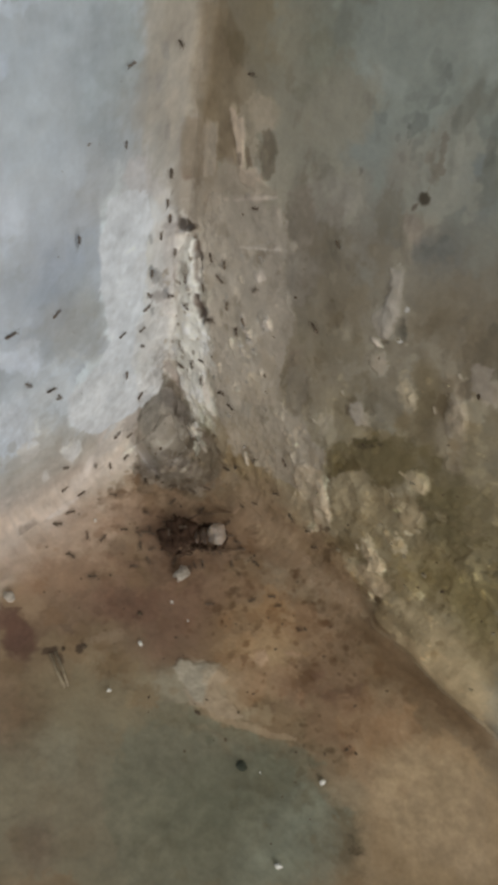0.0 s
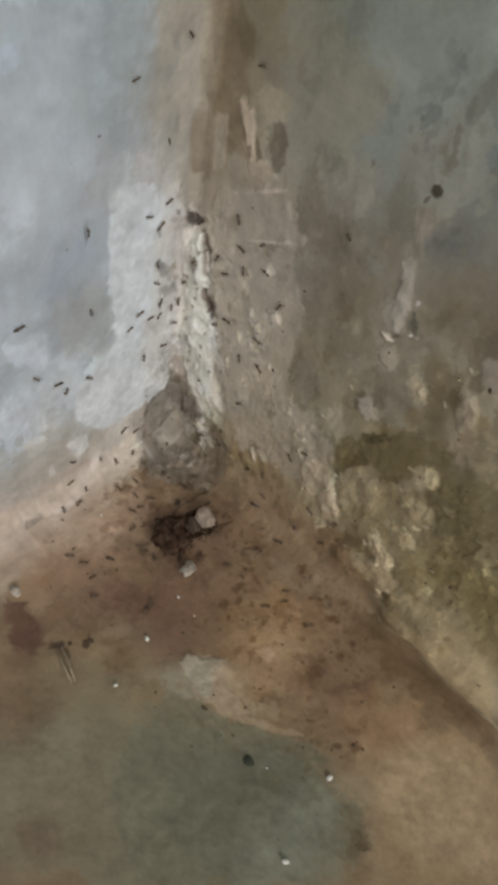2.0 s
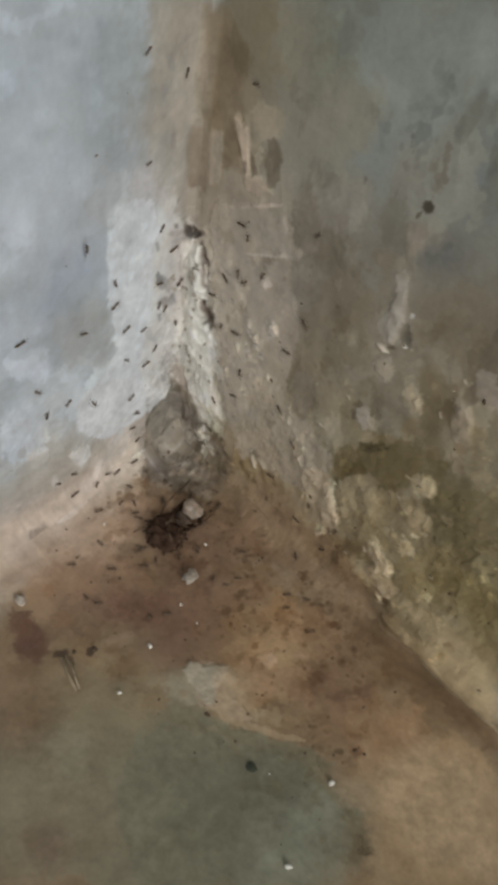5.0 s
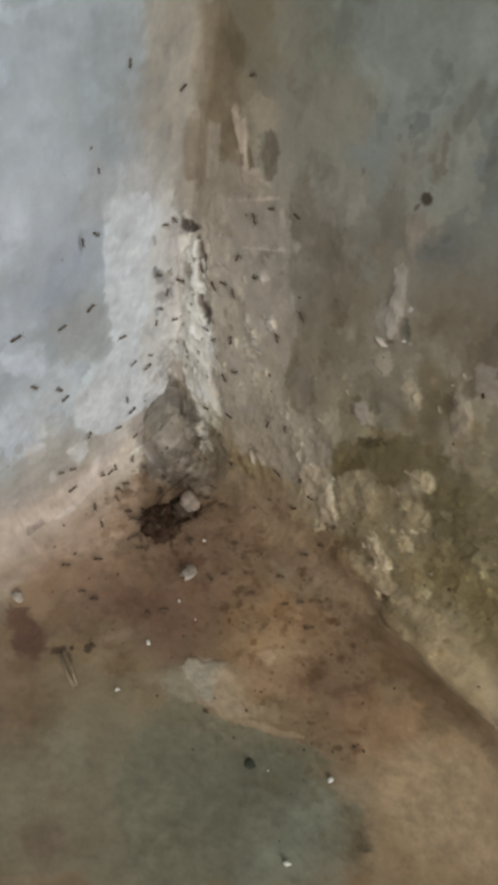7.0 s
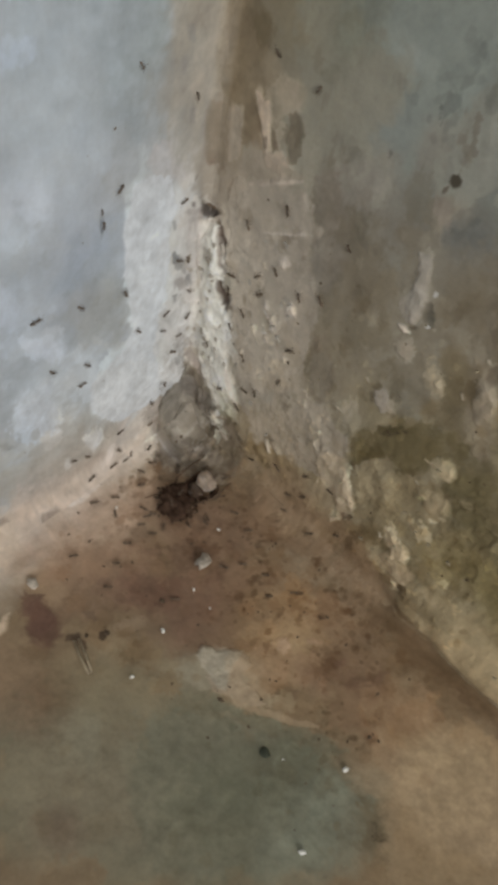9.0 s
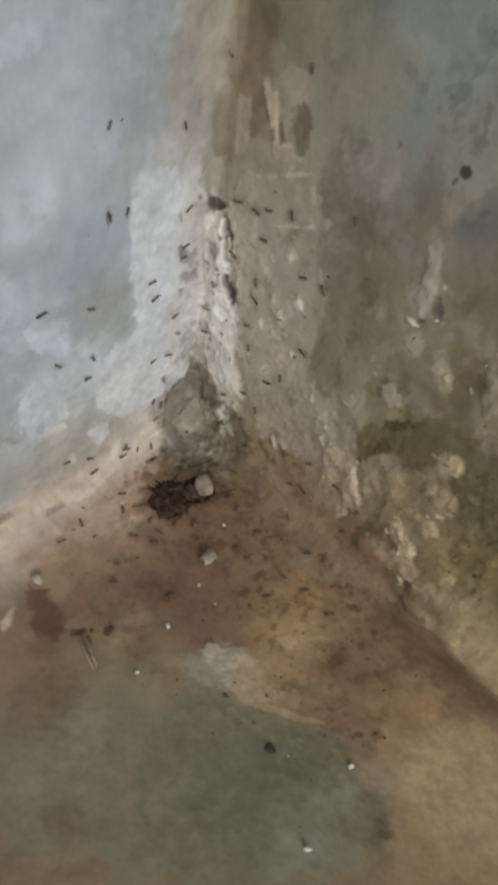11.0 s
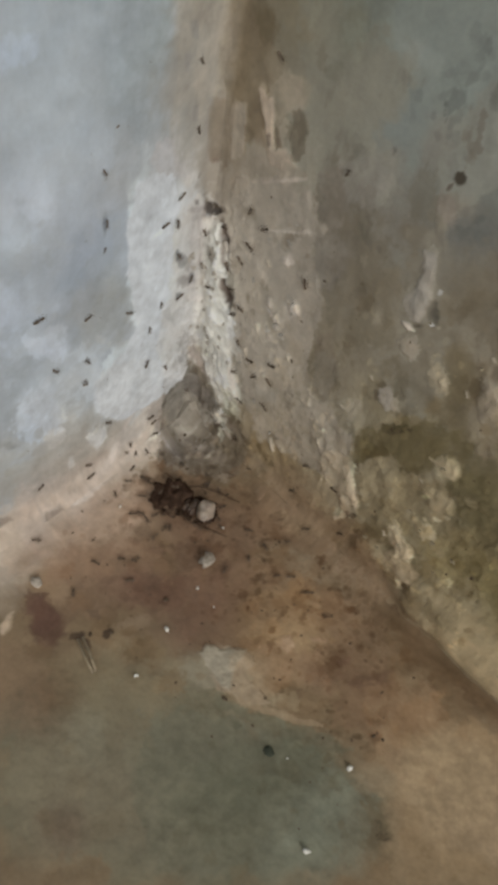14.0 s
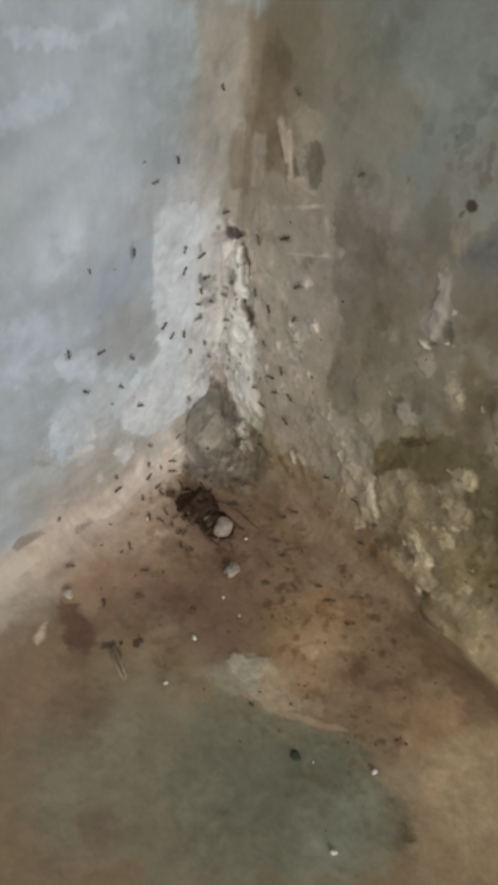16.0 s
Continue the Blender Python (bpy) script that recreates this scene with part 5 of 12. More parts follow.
R.blot(85.4, 10.3, (1.2, 0.9), (0.2, -1.3), (0.129, 0.093, 0.052), .8, .3, 1.0, torn=True)
R.blot(97.1, 12.6, (2.3, 0.6), (0.1, -2.6), (0.099, 0.071, 0.04), .85, .3, 1.0, torn=0.25)
R.blot(95.1, 11.0, (0.7, 1.1), (0.6, -1.5), (0.778, 0.667, 0.47), 0.71, .3, 1.2, torn=0.22)
R.blot(106.7, 29.6, (0.4, 0.9), (0.8, -1.3), (0.85, 0.85, 0.633), 0.80, .3, 1.2, torn=0.22)
R.blot(74.6, 12.0, (3.2, 6.9), (1.2, -1.9), (0.135, 0.088, 0.051), .7, .3, 1.0, torn=0.2)
R.blot(111.4, 33.8, (0.6, 3.7), (3.4, -2.1), (0.383, 0.321, 0.205), .5, .4, 1.0, torn=0.3)
R.blot(105.7, 15.7, (4.8, -0.5), (-0.1, -3.8), (0.366, 0.296, 0.187), .5, .4, 1.0, torn=0.3)
R.blot(80.6, 79.8, (1.4, 1.4), (1.5, -3.3), (0.223, 0.183, 0.112), .6, .3, 1.0, torn=0.3)
R.blot(87.1, 86.6, (3.1, 3.3), (1.8, -3.7), (0.422, 0.368, 0.279), .6, .3, .9, torn=0.2)
R.blot(59.8, 63.0, (2.0, 2.1), (1.0, -2.9), (0.533, 0.479, 0.394), 0.54, .3, 1.3, torn=0.22)
R.blot(56.7, 40.8, (6.5, 7.4), (2.7, -8.6), (0.374, 0.323, 0.244), .5, .7, .8)
R.blot(35.9, 114.5, (2.1, 1.3), (2.2, -6.6), (0.238, 0.209, 0.15), .55, .4, .9, torn=0.35)
R.blot(60.3, 142.0, (1.0, 0.5), (1.7, -3.4), (0.253, 0.218, 0.17), .55, .4, .9, torn=0.35)
R.blot(45.5, 151.0, (3.1, -0.5), (-0.9, -2.0), (0.464, 0.502, 0.472), .5, .9)
R.blot(63.7, 128.6, (3.1, 2.0), (1.1, -2.4), (0.408, 0.368, 0.307), .5, .7, .8)
R.blot(67.6, 125.9, (3.4, 2.3), (1.5, -3.0), (0.214, 0.214, 0.196), .5, .8)
R.blot(33.5, 87.1, (5.4, 4.1), (4.6, -16.3), (0.45, 0.401, 0.337), .5, .3, .6, torn=0.2)
R.blot(40.3, 99.4, (3.7, 2.7), (3.6, -11.0), (0.2, 0.178, 0.139), .5, .3, .8, torn=0.3)
R.blot(47.8, 67.9, (4.1, 3.8), (2.2, -7.1), (0.196, 0.162, 0.106), .65, .3, .9, torn=0.25)
R.blot(54.9, 87.0, (8.2, 7.0), (2.4, -6.6), (0.228, 0.196, 0.136), .5, .5, .9, torn=0.4)
R.blot(61.8, 117.7, (1.2, 0.9), (0.4, -1.0), (0.45, 0.408, 0.337), .65, .3, .9, torn=0.25)
R.blot(63.6, 112.3, (0.6, 0.5), (2.8, -5.1), (0.422, 0.381, 0.313), .6, .3, 1.0, torn=0.25)
R.blot(63.5, 105.3, (1.7, 1.4), (1.6, -3.7), (0.422, 0.381, 0.319), .7, .3, .9, torn=0.3)
R.blot(67.4, 105.5, (0.8, 0.6), (1.2, -2.7), (0.154, 0.143, 0.115), .7, .3, .9, torn=0.3)
R.blot(66.4, 92.2, (1.7, 1.1), (0.7, -3.0), (0.51, 0.457, 0.381), .8, .3, .9, torn=0.25)
R.blot(63.9, 98.0, (0.8, -0.1), (-0.1, -0.3), (0.85, 0.85, 0.715), .85, .3, .8, torn=0.2)
R.blot(67.8, 102.6, (0.5, 0.4), (0.2, -0.4), (0.85, 0.85, 0.85), .85, .3, .8, torn=0.2)
R.blot(69.4, 102.9, (0.2, 0.6), (0.7, -0.2), (0.557, 0.494, 0.394), .7, .3, .9, torn=0.2)
R.blot(65.8, 75.5, (1.7, 1.7), (1.3, -3.2), (0.408, 0.368, 0.302), .65, .3, .9, torn=0.3)
R.blot(63.3, 73.5, (0.5, 0.5), (0.8, -2.0), (0.154, 0.132, 0.091), .75, .3, .9, torn=0.2)
R.blot(67.4, 80.6, (1.5, 1.5), (0.8, -1.9), (0.178, 0.162, 0.112), .65, .3, .9, torn=0.3)
R.blot(53.3, 77.3, (3.2, 2.9), (0.7, -2.0), (0.368, 0.325, 0.253), .6, .3, 1.0, torn=0.3)
R.blot(50.9, 73.0, (0.6, 0.5), (0.2, -0.5), (0.557, 0.494, 0.381), .75, .3, .9, torn=0.2)
R.blot(63.7, 63.2, (2.6, 2.7), (0.9, -2.5), (0.394, 0.343, 0.248), .6, .3, 1.0, torn=0.3)
R.blot(76.5, 90.5, (0.4, 0.5), (0.7, -1.1), (0.66, 0.574, 0.436), .8, .3, .9, torn=0.2)
R.blot(81.0, 88.8, (2.0, 1.9), (4.7, -9.8), (0.17, 0.132, 0.075), .6, .8, .5)
R.blot(85.6, 93.4, (2.0, 2.0), (4.0, -8.0), (0.368, 0.307, 0.233), .55, .7, .6)
R.blot(73.4, 114.3, (4.1, 3.2), (3.3, -6.7), (0.243, 0.196, 0.129), .5, .9)
R.blot(25.5, 76.1, (0.3, 0.5), (1.2, -0.8), (0.85, 0.85, 0.85), .9, .3, .7, torn=0.2)
R.blot(34.2, 78.9, (0.4, 0.5), (0.9, -1.0), (0.85, 0.85, 0.85), .9, .3, .7, torn=0.2)
R.blot(32.6, 80.3, (0.6, 0.7), (0.9, -1.0), (0.734, 0.669, 0.574), .7, .3, .9, torn=0.2)
R.blot(28.1, 70.7, (0.7, 0.3), (-0.1, -0.7), (0.85, 0.85, 0.85), .85, .3, .8, torn=0.2)
R.blot(26.7, 66.6, (0.9, 0.2), (-0.2, -0.7), (0.85, 0.85, 0.85), .85, .3, .8, torn=0.2)
R.blot(31.7, 73.7, (0.7, 0.6), (0.1, -0.5), (0.85, 0.824, 0.715), .75, .3, .8, torn=0.2)
R.blot(28.2, 91.6, (1.3, 0.9), (0.2, -0.9), (0.642, 0.582, 0.502), .7, .3, .9, torn=0.3)
F.blot(98.5, 69.1, (9.6, -10.1), (4.8, 4.9), (0.158, 0.154, 0.102), .6, .8, .4)
F.blot(119.9, 64.8, (3.6, -3.7), (5.2, 5.8), (0.3, 0.298, 0.23), .6, .8, .4)
F.blot(132.0, 55.3, (5.2, -5.4), (4.8, 5.9), (0.155, 0.122, 0.077), .6, .8, .5)
F.blot(136.8, 53.9, (2.3, -1.2), (0.3, 1.1), (0.066, 0.048, 0.028), .8, .3, 1.0, torn=0.3)
F.blot(124.1, 45.6, (5.6, -2.3), (0.7, 2.7), (0.406, 0.313, 0.211), .6, .5, .9)
F.blot(74.1, 112.2, (2.1, -2.2), (3.1, 2.3), (0.194, 0.144, 0.101), .4, .8, .6)
F.blot(48.3, 96.7, (5.2, -5.6), (6.2, 4.6), (0.207, 0.143, 0.088), .5, .8, .6)

L.blot(36.4, 70.5, (-9.0, -5.6), (0.3, -10.2), (0.401, 0.41, 0.407), .6, .7, .7)
L.blot(36.6, 64.2, (-2.4, -2.6), (0.5, -1.3), (0.565, 0.586, 0.595), .6, .3, 1.0, torn=0.2)
L.blot(45.8, 32.9, (-11.7, -7.2), (-0.7, -10.6), (0.379, 0.364, 0.343), .6, .7, .6)
L.blot(53.6, 14.8, (-19.2, -7.2), (-1.4, -9.9), (0.419, 0.387, 0.356), .65, .7, .6)
L.blot(59.2, 48.2, (-5.0, -4.2), (0.7, -6.0), (0.666, 0.741, 0.85), .75, .5, .8, torn=0.3)
L.blot(51.8, 44.1, (-2.1, -1.8), (0.3, -3.4), (0.744, 0.774, 0.791), .8, .3, 1.0, torn=True)
L.blot(54.6, 34.1, (-2.4, -0.2), (-1.4, -6.2), (0.65, 0.645, 0.625), .75, .3, 1.0, torn=True)
L.blot(42.9, 24.9, (-1.0, -1.2), (0.5, -2.5), (0.725, 0.737, 0.728), .85, .3, 1.0, torn=True)
L.blot(37.4, 21.9, (-0.9, -0.8), (0.1, -3.6), (0.739, 0.752, 0.751), .85, .3, 1.0, torn=True)
L.blot(39.6, 15.7, (-0.8, -1.2), (0.8, -2.2), (0.672, 0.674, 0.664), .8, .3, 1.0, torn=True)
L.blot(49.9, 17.5, (-1.0, -1.0), (0.2, -3.6), (0.63, 0.616, 0.589), .7, .3, 1.0, torn=True)
L.blot(68.6, 44.1, (-2.2, -2.0), (0.2, -1.6), (0.279, 0.274, 0.272), .5, .7, .9)
L.blot(50.4, 73.2, (-3.8, -4.3), (1.3, -2.6), (0.578, 0.623, 0.698), .6, .4, 1.0, torn=0.25)
L.blot(32.0, 22.0, (-3.2, -0.3), (-2.0, -6.4), (0.366, 0.335, 0.305), .7, .3, .9, torn=0.2)
F.blot(1.7, 41.8, (-1.7, -11.7), (2.9, 0.1), (0.627, 0.523, 0.424), .6, .5, .8, torn=0.3)
L.blot(41.8, 4.5, (-10.5, 3.3), (-2.0, -5.6), (0.513, 0.455, 0.405), .6, .5, .8, torn=0.3)
F.blot(7.6, 72.9, (2.1, -14.9), (6.5, 1.4), (0.65, 0.517, 0.411), .7, .9, .4)
F.blot(2.3, 73.2, (1.2, -13.4), (4.3, 0.8), (0.662, 0.557, 0.462), .7, .9, .4)
L.blot(73.2, 1.5, (-13.9, -2.4), (-1.1, -8.5), (0.513, 0.462, 0.424), .7, .9, .4)
F.blot(1.6, 57.6, (0.1, -12.6), (3.2, 0.5), (0.627, 0.527, 0.432), .6, .9, .5)
L.blot(57.6, 3.5, (-12.7, -0.1), (-1.4, -6.3), (0.501, 0.45, 0.406), .6, .9, .5)
F.blot(2.0, 66.6, (1.2, -6.8), (2.0, 0.5), (0.572, 0.474, 0.385), .5, .5, 1.0, torn=0.4)
L.blot(66.6, 1.7, (-7.3, -2.3), (-0.5, -3.9), (0.451, 0.396, 0.354), .5, .5, 1.0, torn=0.4)
F.blot(6.7, 52.8, (-0.0, -11.1), (4.8, 0.7), (0.618, 0.491, 0.39), .6, .9, .4)
F.blot(2.6, 62.8, (1.2, -4.0), (1.4, 0.5), (0.516, 0.429, 0.351), .6, .3, 1.0, torn=0.3)
L.blot(62.8, 1.7, (-4.6, -2.4), (-0.2, -2.7), (0.404, 0.357, 0.322), .6, .3, 1.0, torn=0.3)
F.blot(3.5, 48.0, (-0.3, -2.7), (1.2, 0.1), (0.471, 0.395, 0.321), .6, .3, 1.0, torn=0.3)
L.blot(48.0, 1.8, (-2.5, 0.5), (-0.8, -2.5), (0.369, 0.329, 0.295), .6, .3, 1.0, torn=0.3)
F.blot(3.0, 75.7, (1.5, -4.7), (1.5, 0.5), (0.508, 0.412, 0.328), .5, .3, 1.0, torn=0.4)
L.blot(75.7, 1.4, (-5.3, -2.9), (-0.1, -3.0), (0.395, 0.338, 0.293), .5, .3, 1.0, torn=0.4)
L.blot(33.1, 8.7, (-2.9, 0.7), (-1.8, -4.7), (0.587, 0.546, 0.513), .7, .3, 1.0, torn=0.3)
L.blot(27.2, 8.1, (-2.3, -1.0), (-0.5, -2.4), (0.432, 0.395, 0.363), .6, .3, 1.0, torn=0.3)
F.blot(1.8, 22.1, (4.1, -5.0), (5.3, 4.6), (0.677, 0.596, 0.503), .6, .5, .7, torn=0.3)
L.blot(22.1, 6.1, (-8.8, -7.9), (-0.3, -10.3), (0.564, 0.538, 0.505), .6, .5, .7, torn=0.3)

F.blot(12.2, 61.5, (9.3, -16.5), (8.1, 4.4), (0.556, 0.417, 0.314), .55, .8, .4)
F.blot(57.8, 52.6, (5.2, -5.8), (7.1, 6.5), (0.211, 0.142, 0.095), .6, .7, .6)
F.blot(31.8, 84.9, (3.0, -3.3), (3.6, 2.6), (0.127, 0.069, 0.049), .7, .5, .8)
F.blot(47.7, 66.0, (2.9, -4.8), (2.1, 1.2), (0.354, 0.263, 0.181), .6, .3, 1.0, torn=0.25)
F.blot(44.6, 72.4, (1.1, -1.2), (1.5, 1.2), (0.07, 0.045, 0.03), .85, .3, .9, torn=True)
F.blot(40.3, 79.3, (1.3, -2.0), (0.7, 0.4), (0.1, 0.063, 0.043), .75, .3, 1.0, torn=True)
F.blot(44.1, 78.6, (0.6, -0.7), (1.1, 0.8), (0.118, 0.074, 0.051), .7, .3, 1.0, torn=True)
F.blot(48.6, 53.5, (1.0, -1.1), (1.0, 0.8), (0.053, 0.035, 0.024), .9, .3, .8, torn=True)
F.blot(33.2, 61.7, (2.2, -1.1), (0.9, 1.4), (0.111, 0.07, 0.047), .75, .3, 1.0, torn=0.2)
F.blot(41.2, 52.0, (1.8, -2.1), (2.8, 2.5), (0.117, 0.074, 0.051), .7, .4, 1.0, torn=0.3)
F.blot(36.8, 58.7, (0.9, -1.0), (0.9, 0.7), (0.124, 0.079, 0.053), .7, .3, 1.0, torn=0.2)
F.blot(37.0, 72.6, (1.3, -1.5), (1.4, 1.1), (0.137, 0.089, 0.061), .6, .3, 1.0, torn=0.2)
F.blot(33.7, 43.9, (1.6, -2.8), (1.3, 0.8), (0.157, 0.1, 0.066), .6, .4, 1.0, torn=0.3)
F.blot(42.1, 35.8, (4.0, -4.6), (3.5, 3.2), (0.173, 0.115, 0.075), .5, .6, .8)
F.blot(85.4, 19.6, (1.2, -1.3), (0.6, 0.7), (0.067, 0.038, 0.022), .85, .3, .8, torn=True)
F.blot(75.1, 20.2, (0.6, -1.4), (0.8, 0.4), (0.077, 0.045, 0.027), .8, .3, .9, torn=True)
F.blot(81.7, 10.7, (1.3, -1.0), (0.3, 0.5), (0.108, 0.066, 0.04), .7, .3, 1.0, torn=True)
F.blot(60.6, 47.7, (3.4, -3.8), (5.2, 4.9), (0.223, 0.145, 0.094), .5, .7, .7)
F.blot(69.2, 42.1, (6.9, -7.7), (4.3, 4.3), (0.334, 0.224, 0.133), .5, .8, .5)
F.blot(67.8, 51.5, (4.5, -5.0), (3.7, 3.6), (0.272, 0.186, 0.12), .5, .8, .6)
F.blot(54.4, 58.6, (4.5, -5.0), (5.2, 4.6), (0.255, 0.182, 0.124), .4, .8, .6)
F.blot(29.5, 61.9, (6.0, -10.3), (8.2, 4.7), (0.386, 0.273, 0.189), .45, .9, .5)

F.blot(32.0, 17.3, (10.0, -11.6), (7.1, 6.6), (0.204, 0.141, 0.095), .45, .9, .5)
F.blot(47.1, 14.7, (7.5, -8.6), (4.5, 4.5), (0.185, 0.124, 0.077), .4, .9, .5)
F.blot(89.3, 69.9, (16.7, -11.6), (3.7, 5.5), (0.239, 0.22, 0.16), .75, .06, .4, torn=True)
F.blot(73.9, 58.5, (5.1, -5.6), (3.1, 2.9), (0.38, 0.334, 0.249), .8, .3, .5, torn=0.15)
F.blot(73.7, 52.5, (5.5, -3.7), (1.8, 2.9), (0.514, 0.435, 0.328), .85, .3, .5, torn=True)
F.blot(83.2, 53.2, (4.7, -1.0), (0.9, 4.9), (0.497, 0.42, 0.299), .8, .3, .6, torn=True)
F.blot(89.0, 51.6, (4.0, -1.2), (0.6, 2.2), (0.491, 0.395, 0.267), .65, .3, .9, torn=True)
F.blot(82.3, 45.7, (5.9, -3.0), (1.0, 2.2), (0.524, 0.384, 0.244), .55, .3, 1.0, torn=0.2)
F.blot(72.0, 62.5, (5.6, -5.9), (3.6, 3.2), (0.329, 0.284, 0.202), .6, .6)
F.blot(84.7, 35.0, (2.1, -2.3), (1.4, 1.5), (0.619, 0.462, 0.294), .75, .3, .9, torn=True)
F.blot(90.2, 33.3, (6.0, -3.0), (0.8, 1.9), (0.476, 0.336, 0.201), .6, .3, .9, torn=True)

# stains and drips above the limewash
R.patch(((-0.7, 145.4), (5.0, 147.6), (6.3, 141.6), (8.7, 136.9), (13.4, 136.7), (16.8, 132.3), (13.7, 128.2), (9.7, 124.9), (9.4, 120.7), (9.4, 111.9), (7.8, 106.3), (2.6, 103.4), (2.1, 111.0), (2.7, 118.6), (0.9, 121.9), (0.1, 128.1), (-0.6, 134.1), (-0.4, 140.0)), (0.409, 0.333, 0.241), 0.43, 2, 1.7, 0)
L.patch(((2.7, 146.3), (-0.6, 145.7), (-1.0, 139.0), (-0.8, 131.8), (-0.0, 123.0), (1.9, 123.4), (2.1, 132.5), (2.3, 139.7)), (0.320, 0.290, 0.257), 0.57, 1.2, 1.02, 0)
R.patch(((-1.2, 145.3), (2.1, 146.5), (2.6, 140.1), (2.6, 133.0), (2.4, 124.0), (0.1, 122.9), (-0.7, 131.6), (-0.8, 138.7)), (0.257, 0.214, 0.154), 0.66, 1.2, 1.02, 0)
L.patch(((2.5, 121.6), (-0.1, 121.7), (-1.3, 115.9), (-1.2, 108.5), (-0.1, 104.4), (2.0, 105.3), (3.1, 109.6), (3.4, 117.0)), (0.257, 0.211, 0.167), 0.71, 0.6, 1.02, 0)
R.patch(((-1.6, 120.2), (0.9, 121.9), (2.5, 117.1), (2.6, 109.7), (1.6, 104.8), (-0.4, 104.2), (-1.3, 107.9), (-2.0, 115.1)), (0.372, 0.294, 0.224), 0.71, 0.6, 1.02, 0)
L.patch(((2.4, 107.9), (0.5, 107.6), (0.0, 104.7), (1.6, 104.8)), (0.170, 0.129, 0.105), 0.66, 0.5, 1.02, 0)
R.patch(((-0.9, 106.5), (0.8, 107.6), (1.4, 105.0), (-0.1, 104.0)), (0.246, 0.180, 0.141), 0.66, 0.5, 1.02, 0)
R.patch(((4.5, 121.3), (7.3, 121.7), (8.8, 117.6), (8.6, 112.3), (7.6, 108.4), (4.4, 106.9), (3.2, 110.8), (3.0, 115.9)), (0.584, 0.501, 0.412), 0.74, 0.5, 0.85, 0.07)
R.patch(((9.0, 123.9), (11.7, 124.6), (13.4, 119.7), (14.8, 115.7), (12.4, 115.2), (9.9, 116.7), (9.1, 120.6)), (0.318, 0.241, 0.168), 0.76, 0.6, 1.02, 0)
R.patch(((13.6, 128.8), (15.2, 131.8), (17.6, 133.9), (20.5, 134.2), (22.5, 132.1), (22.9, 129.0), (20.8, 126.9), (18.7, 126.1), (17.5, 123.6), (15.8, 125.4)), (0.480, 0.412, 0.330), 0.62, 0.8, 1.36, 0.07)
R.patch(((9.8, 127.3), (11.4, 127.7), (12.8, 126.2), (14.4, 126.7), (15.6, 124.6), (15.4, 121.4), (16.3, 119.5), (16.7, 116.1), (18.8, 117.4), (20.6, 118.4), (22.6, 117.4), (24.4, 116.2), (20.2, 113.0), (17.3, 112.8), (15.6, 115.5), (14.2, 119.0), (12.8, 123.1), (11.0, 124.9)), (0.671, 0.553, 0.452), 0.81, 0.4, 0.68, 0.21)
R.patch(((14.5, 118.5), (15.6, 119.5), (16.4, 117.1), (15.5, 116.0)), (0.214, 0.162, 0.125), 0.76, 0.3, 0.51, 0)
R.patch(((17.1, 119.2), (18.3, 120.2), (19.5, 118.3), (18.3, 117.4)), (0.235, 0.180, 0.133), 0.76, 0.3, 0.51, 0)
# grey band of later cement beside the angle
R.patch(((31.0, 118.6), (36.4, 123.2), (39.9, 115.4), (39.8, 107.4), (43.7, 105.3), (43.2, 97.8), (41.8, 92.1), (38.3, 91.4), (35.6, 95.8), (35.2, 100.9), (35.6, 106.2), (32.5, 110.5)), (0.299, 0.264, 0.224), 0.66, 1.5, 1.7, 0)
R.patch(((7.1, 101.1), (11.9, 105.6), (20.5, 111.1), (26.3, 114.1), (29.4, 115.3), (31.6, 113.4), (31.9, 110.2), (35.0, 105.8), (34.7, 99.6), (35.4, 94.7), (38.4, 89.5), (41.2, 88.8), (42.5, 82.8), (41.1, 76.2), (41.3, 69.7), (44.0, 62.8), (44.3, 56.8), (48.8, 55.4), (52.4, 58.0), (56.5, 54.8), (62.5, 53.4), (63.5, 45.7), (58.7, 30.4), (50.7, 23.8), (43.6, 22.0), (33.7, 20.8), (25.2, 24.4), (20.7, 38.0), (17.6, 51.2), (14.3, 67.8), (10.4, 81.6), (7.1, 90.5)), (0.505, 0.443, 0.381), 0.57, 0.5, 2.04, 0.17)
R.patch(((41.8, 76.4), (45.7, 81.3), (48.5, 76.1), (51.2, 69.5), (51.6, 62.6), (50.4, 57.9), (47.9, 56.5), (45.3, 57.8), (44.0, 65.2), (42.0, 70.3)), (0.281, 0.230, 0.177), 0.71, 0.6, 1.36, -0.07)
R.patch(((42.1, 87.1), (43.8, 88.9), (45.8, 84.5), (44.6, 81.8), (43.0, 83.2)), (0.224, 0.194, 0.141), 0.71, 0.5, 0.85, 0)
R.patch(((25.4, 99.3), (31.5, 104.2), (32.5, 103.3), (26.9, 99.3)), (0.681, 0.599, 0.522), 0.76, 0.3, 0.51, 0.17)
R.patch(((11.9, 105.6), (18.8, 110.7), (27.3, 114.7), (27.2, 113.8), (18.9, 109.5), (12.5, 104.8)), (0.641, 0.553, 0.478), 0.57, 0.4, 0.68, 0.14)
R.patch(((28.2, 112.5), (29.5, 113.6), (31.2, 109.4), (30.3, 108.6)), (0.622, 0.553, 0.478), 0.66, 0.4, 0.68, 0.17)
R.patch(((25.7, 91.5), (28.1, 94.5), (30.5, 93.0), (28.5, 90.3)), (0.701, 0.619, 0.559), 0.66, 0.6, 0.85, 0.14)
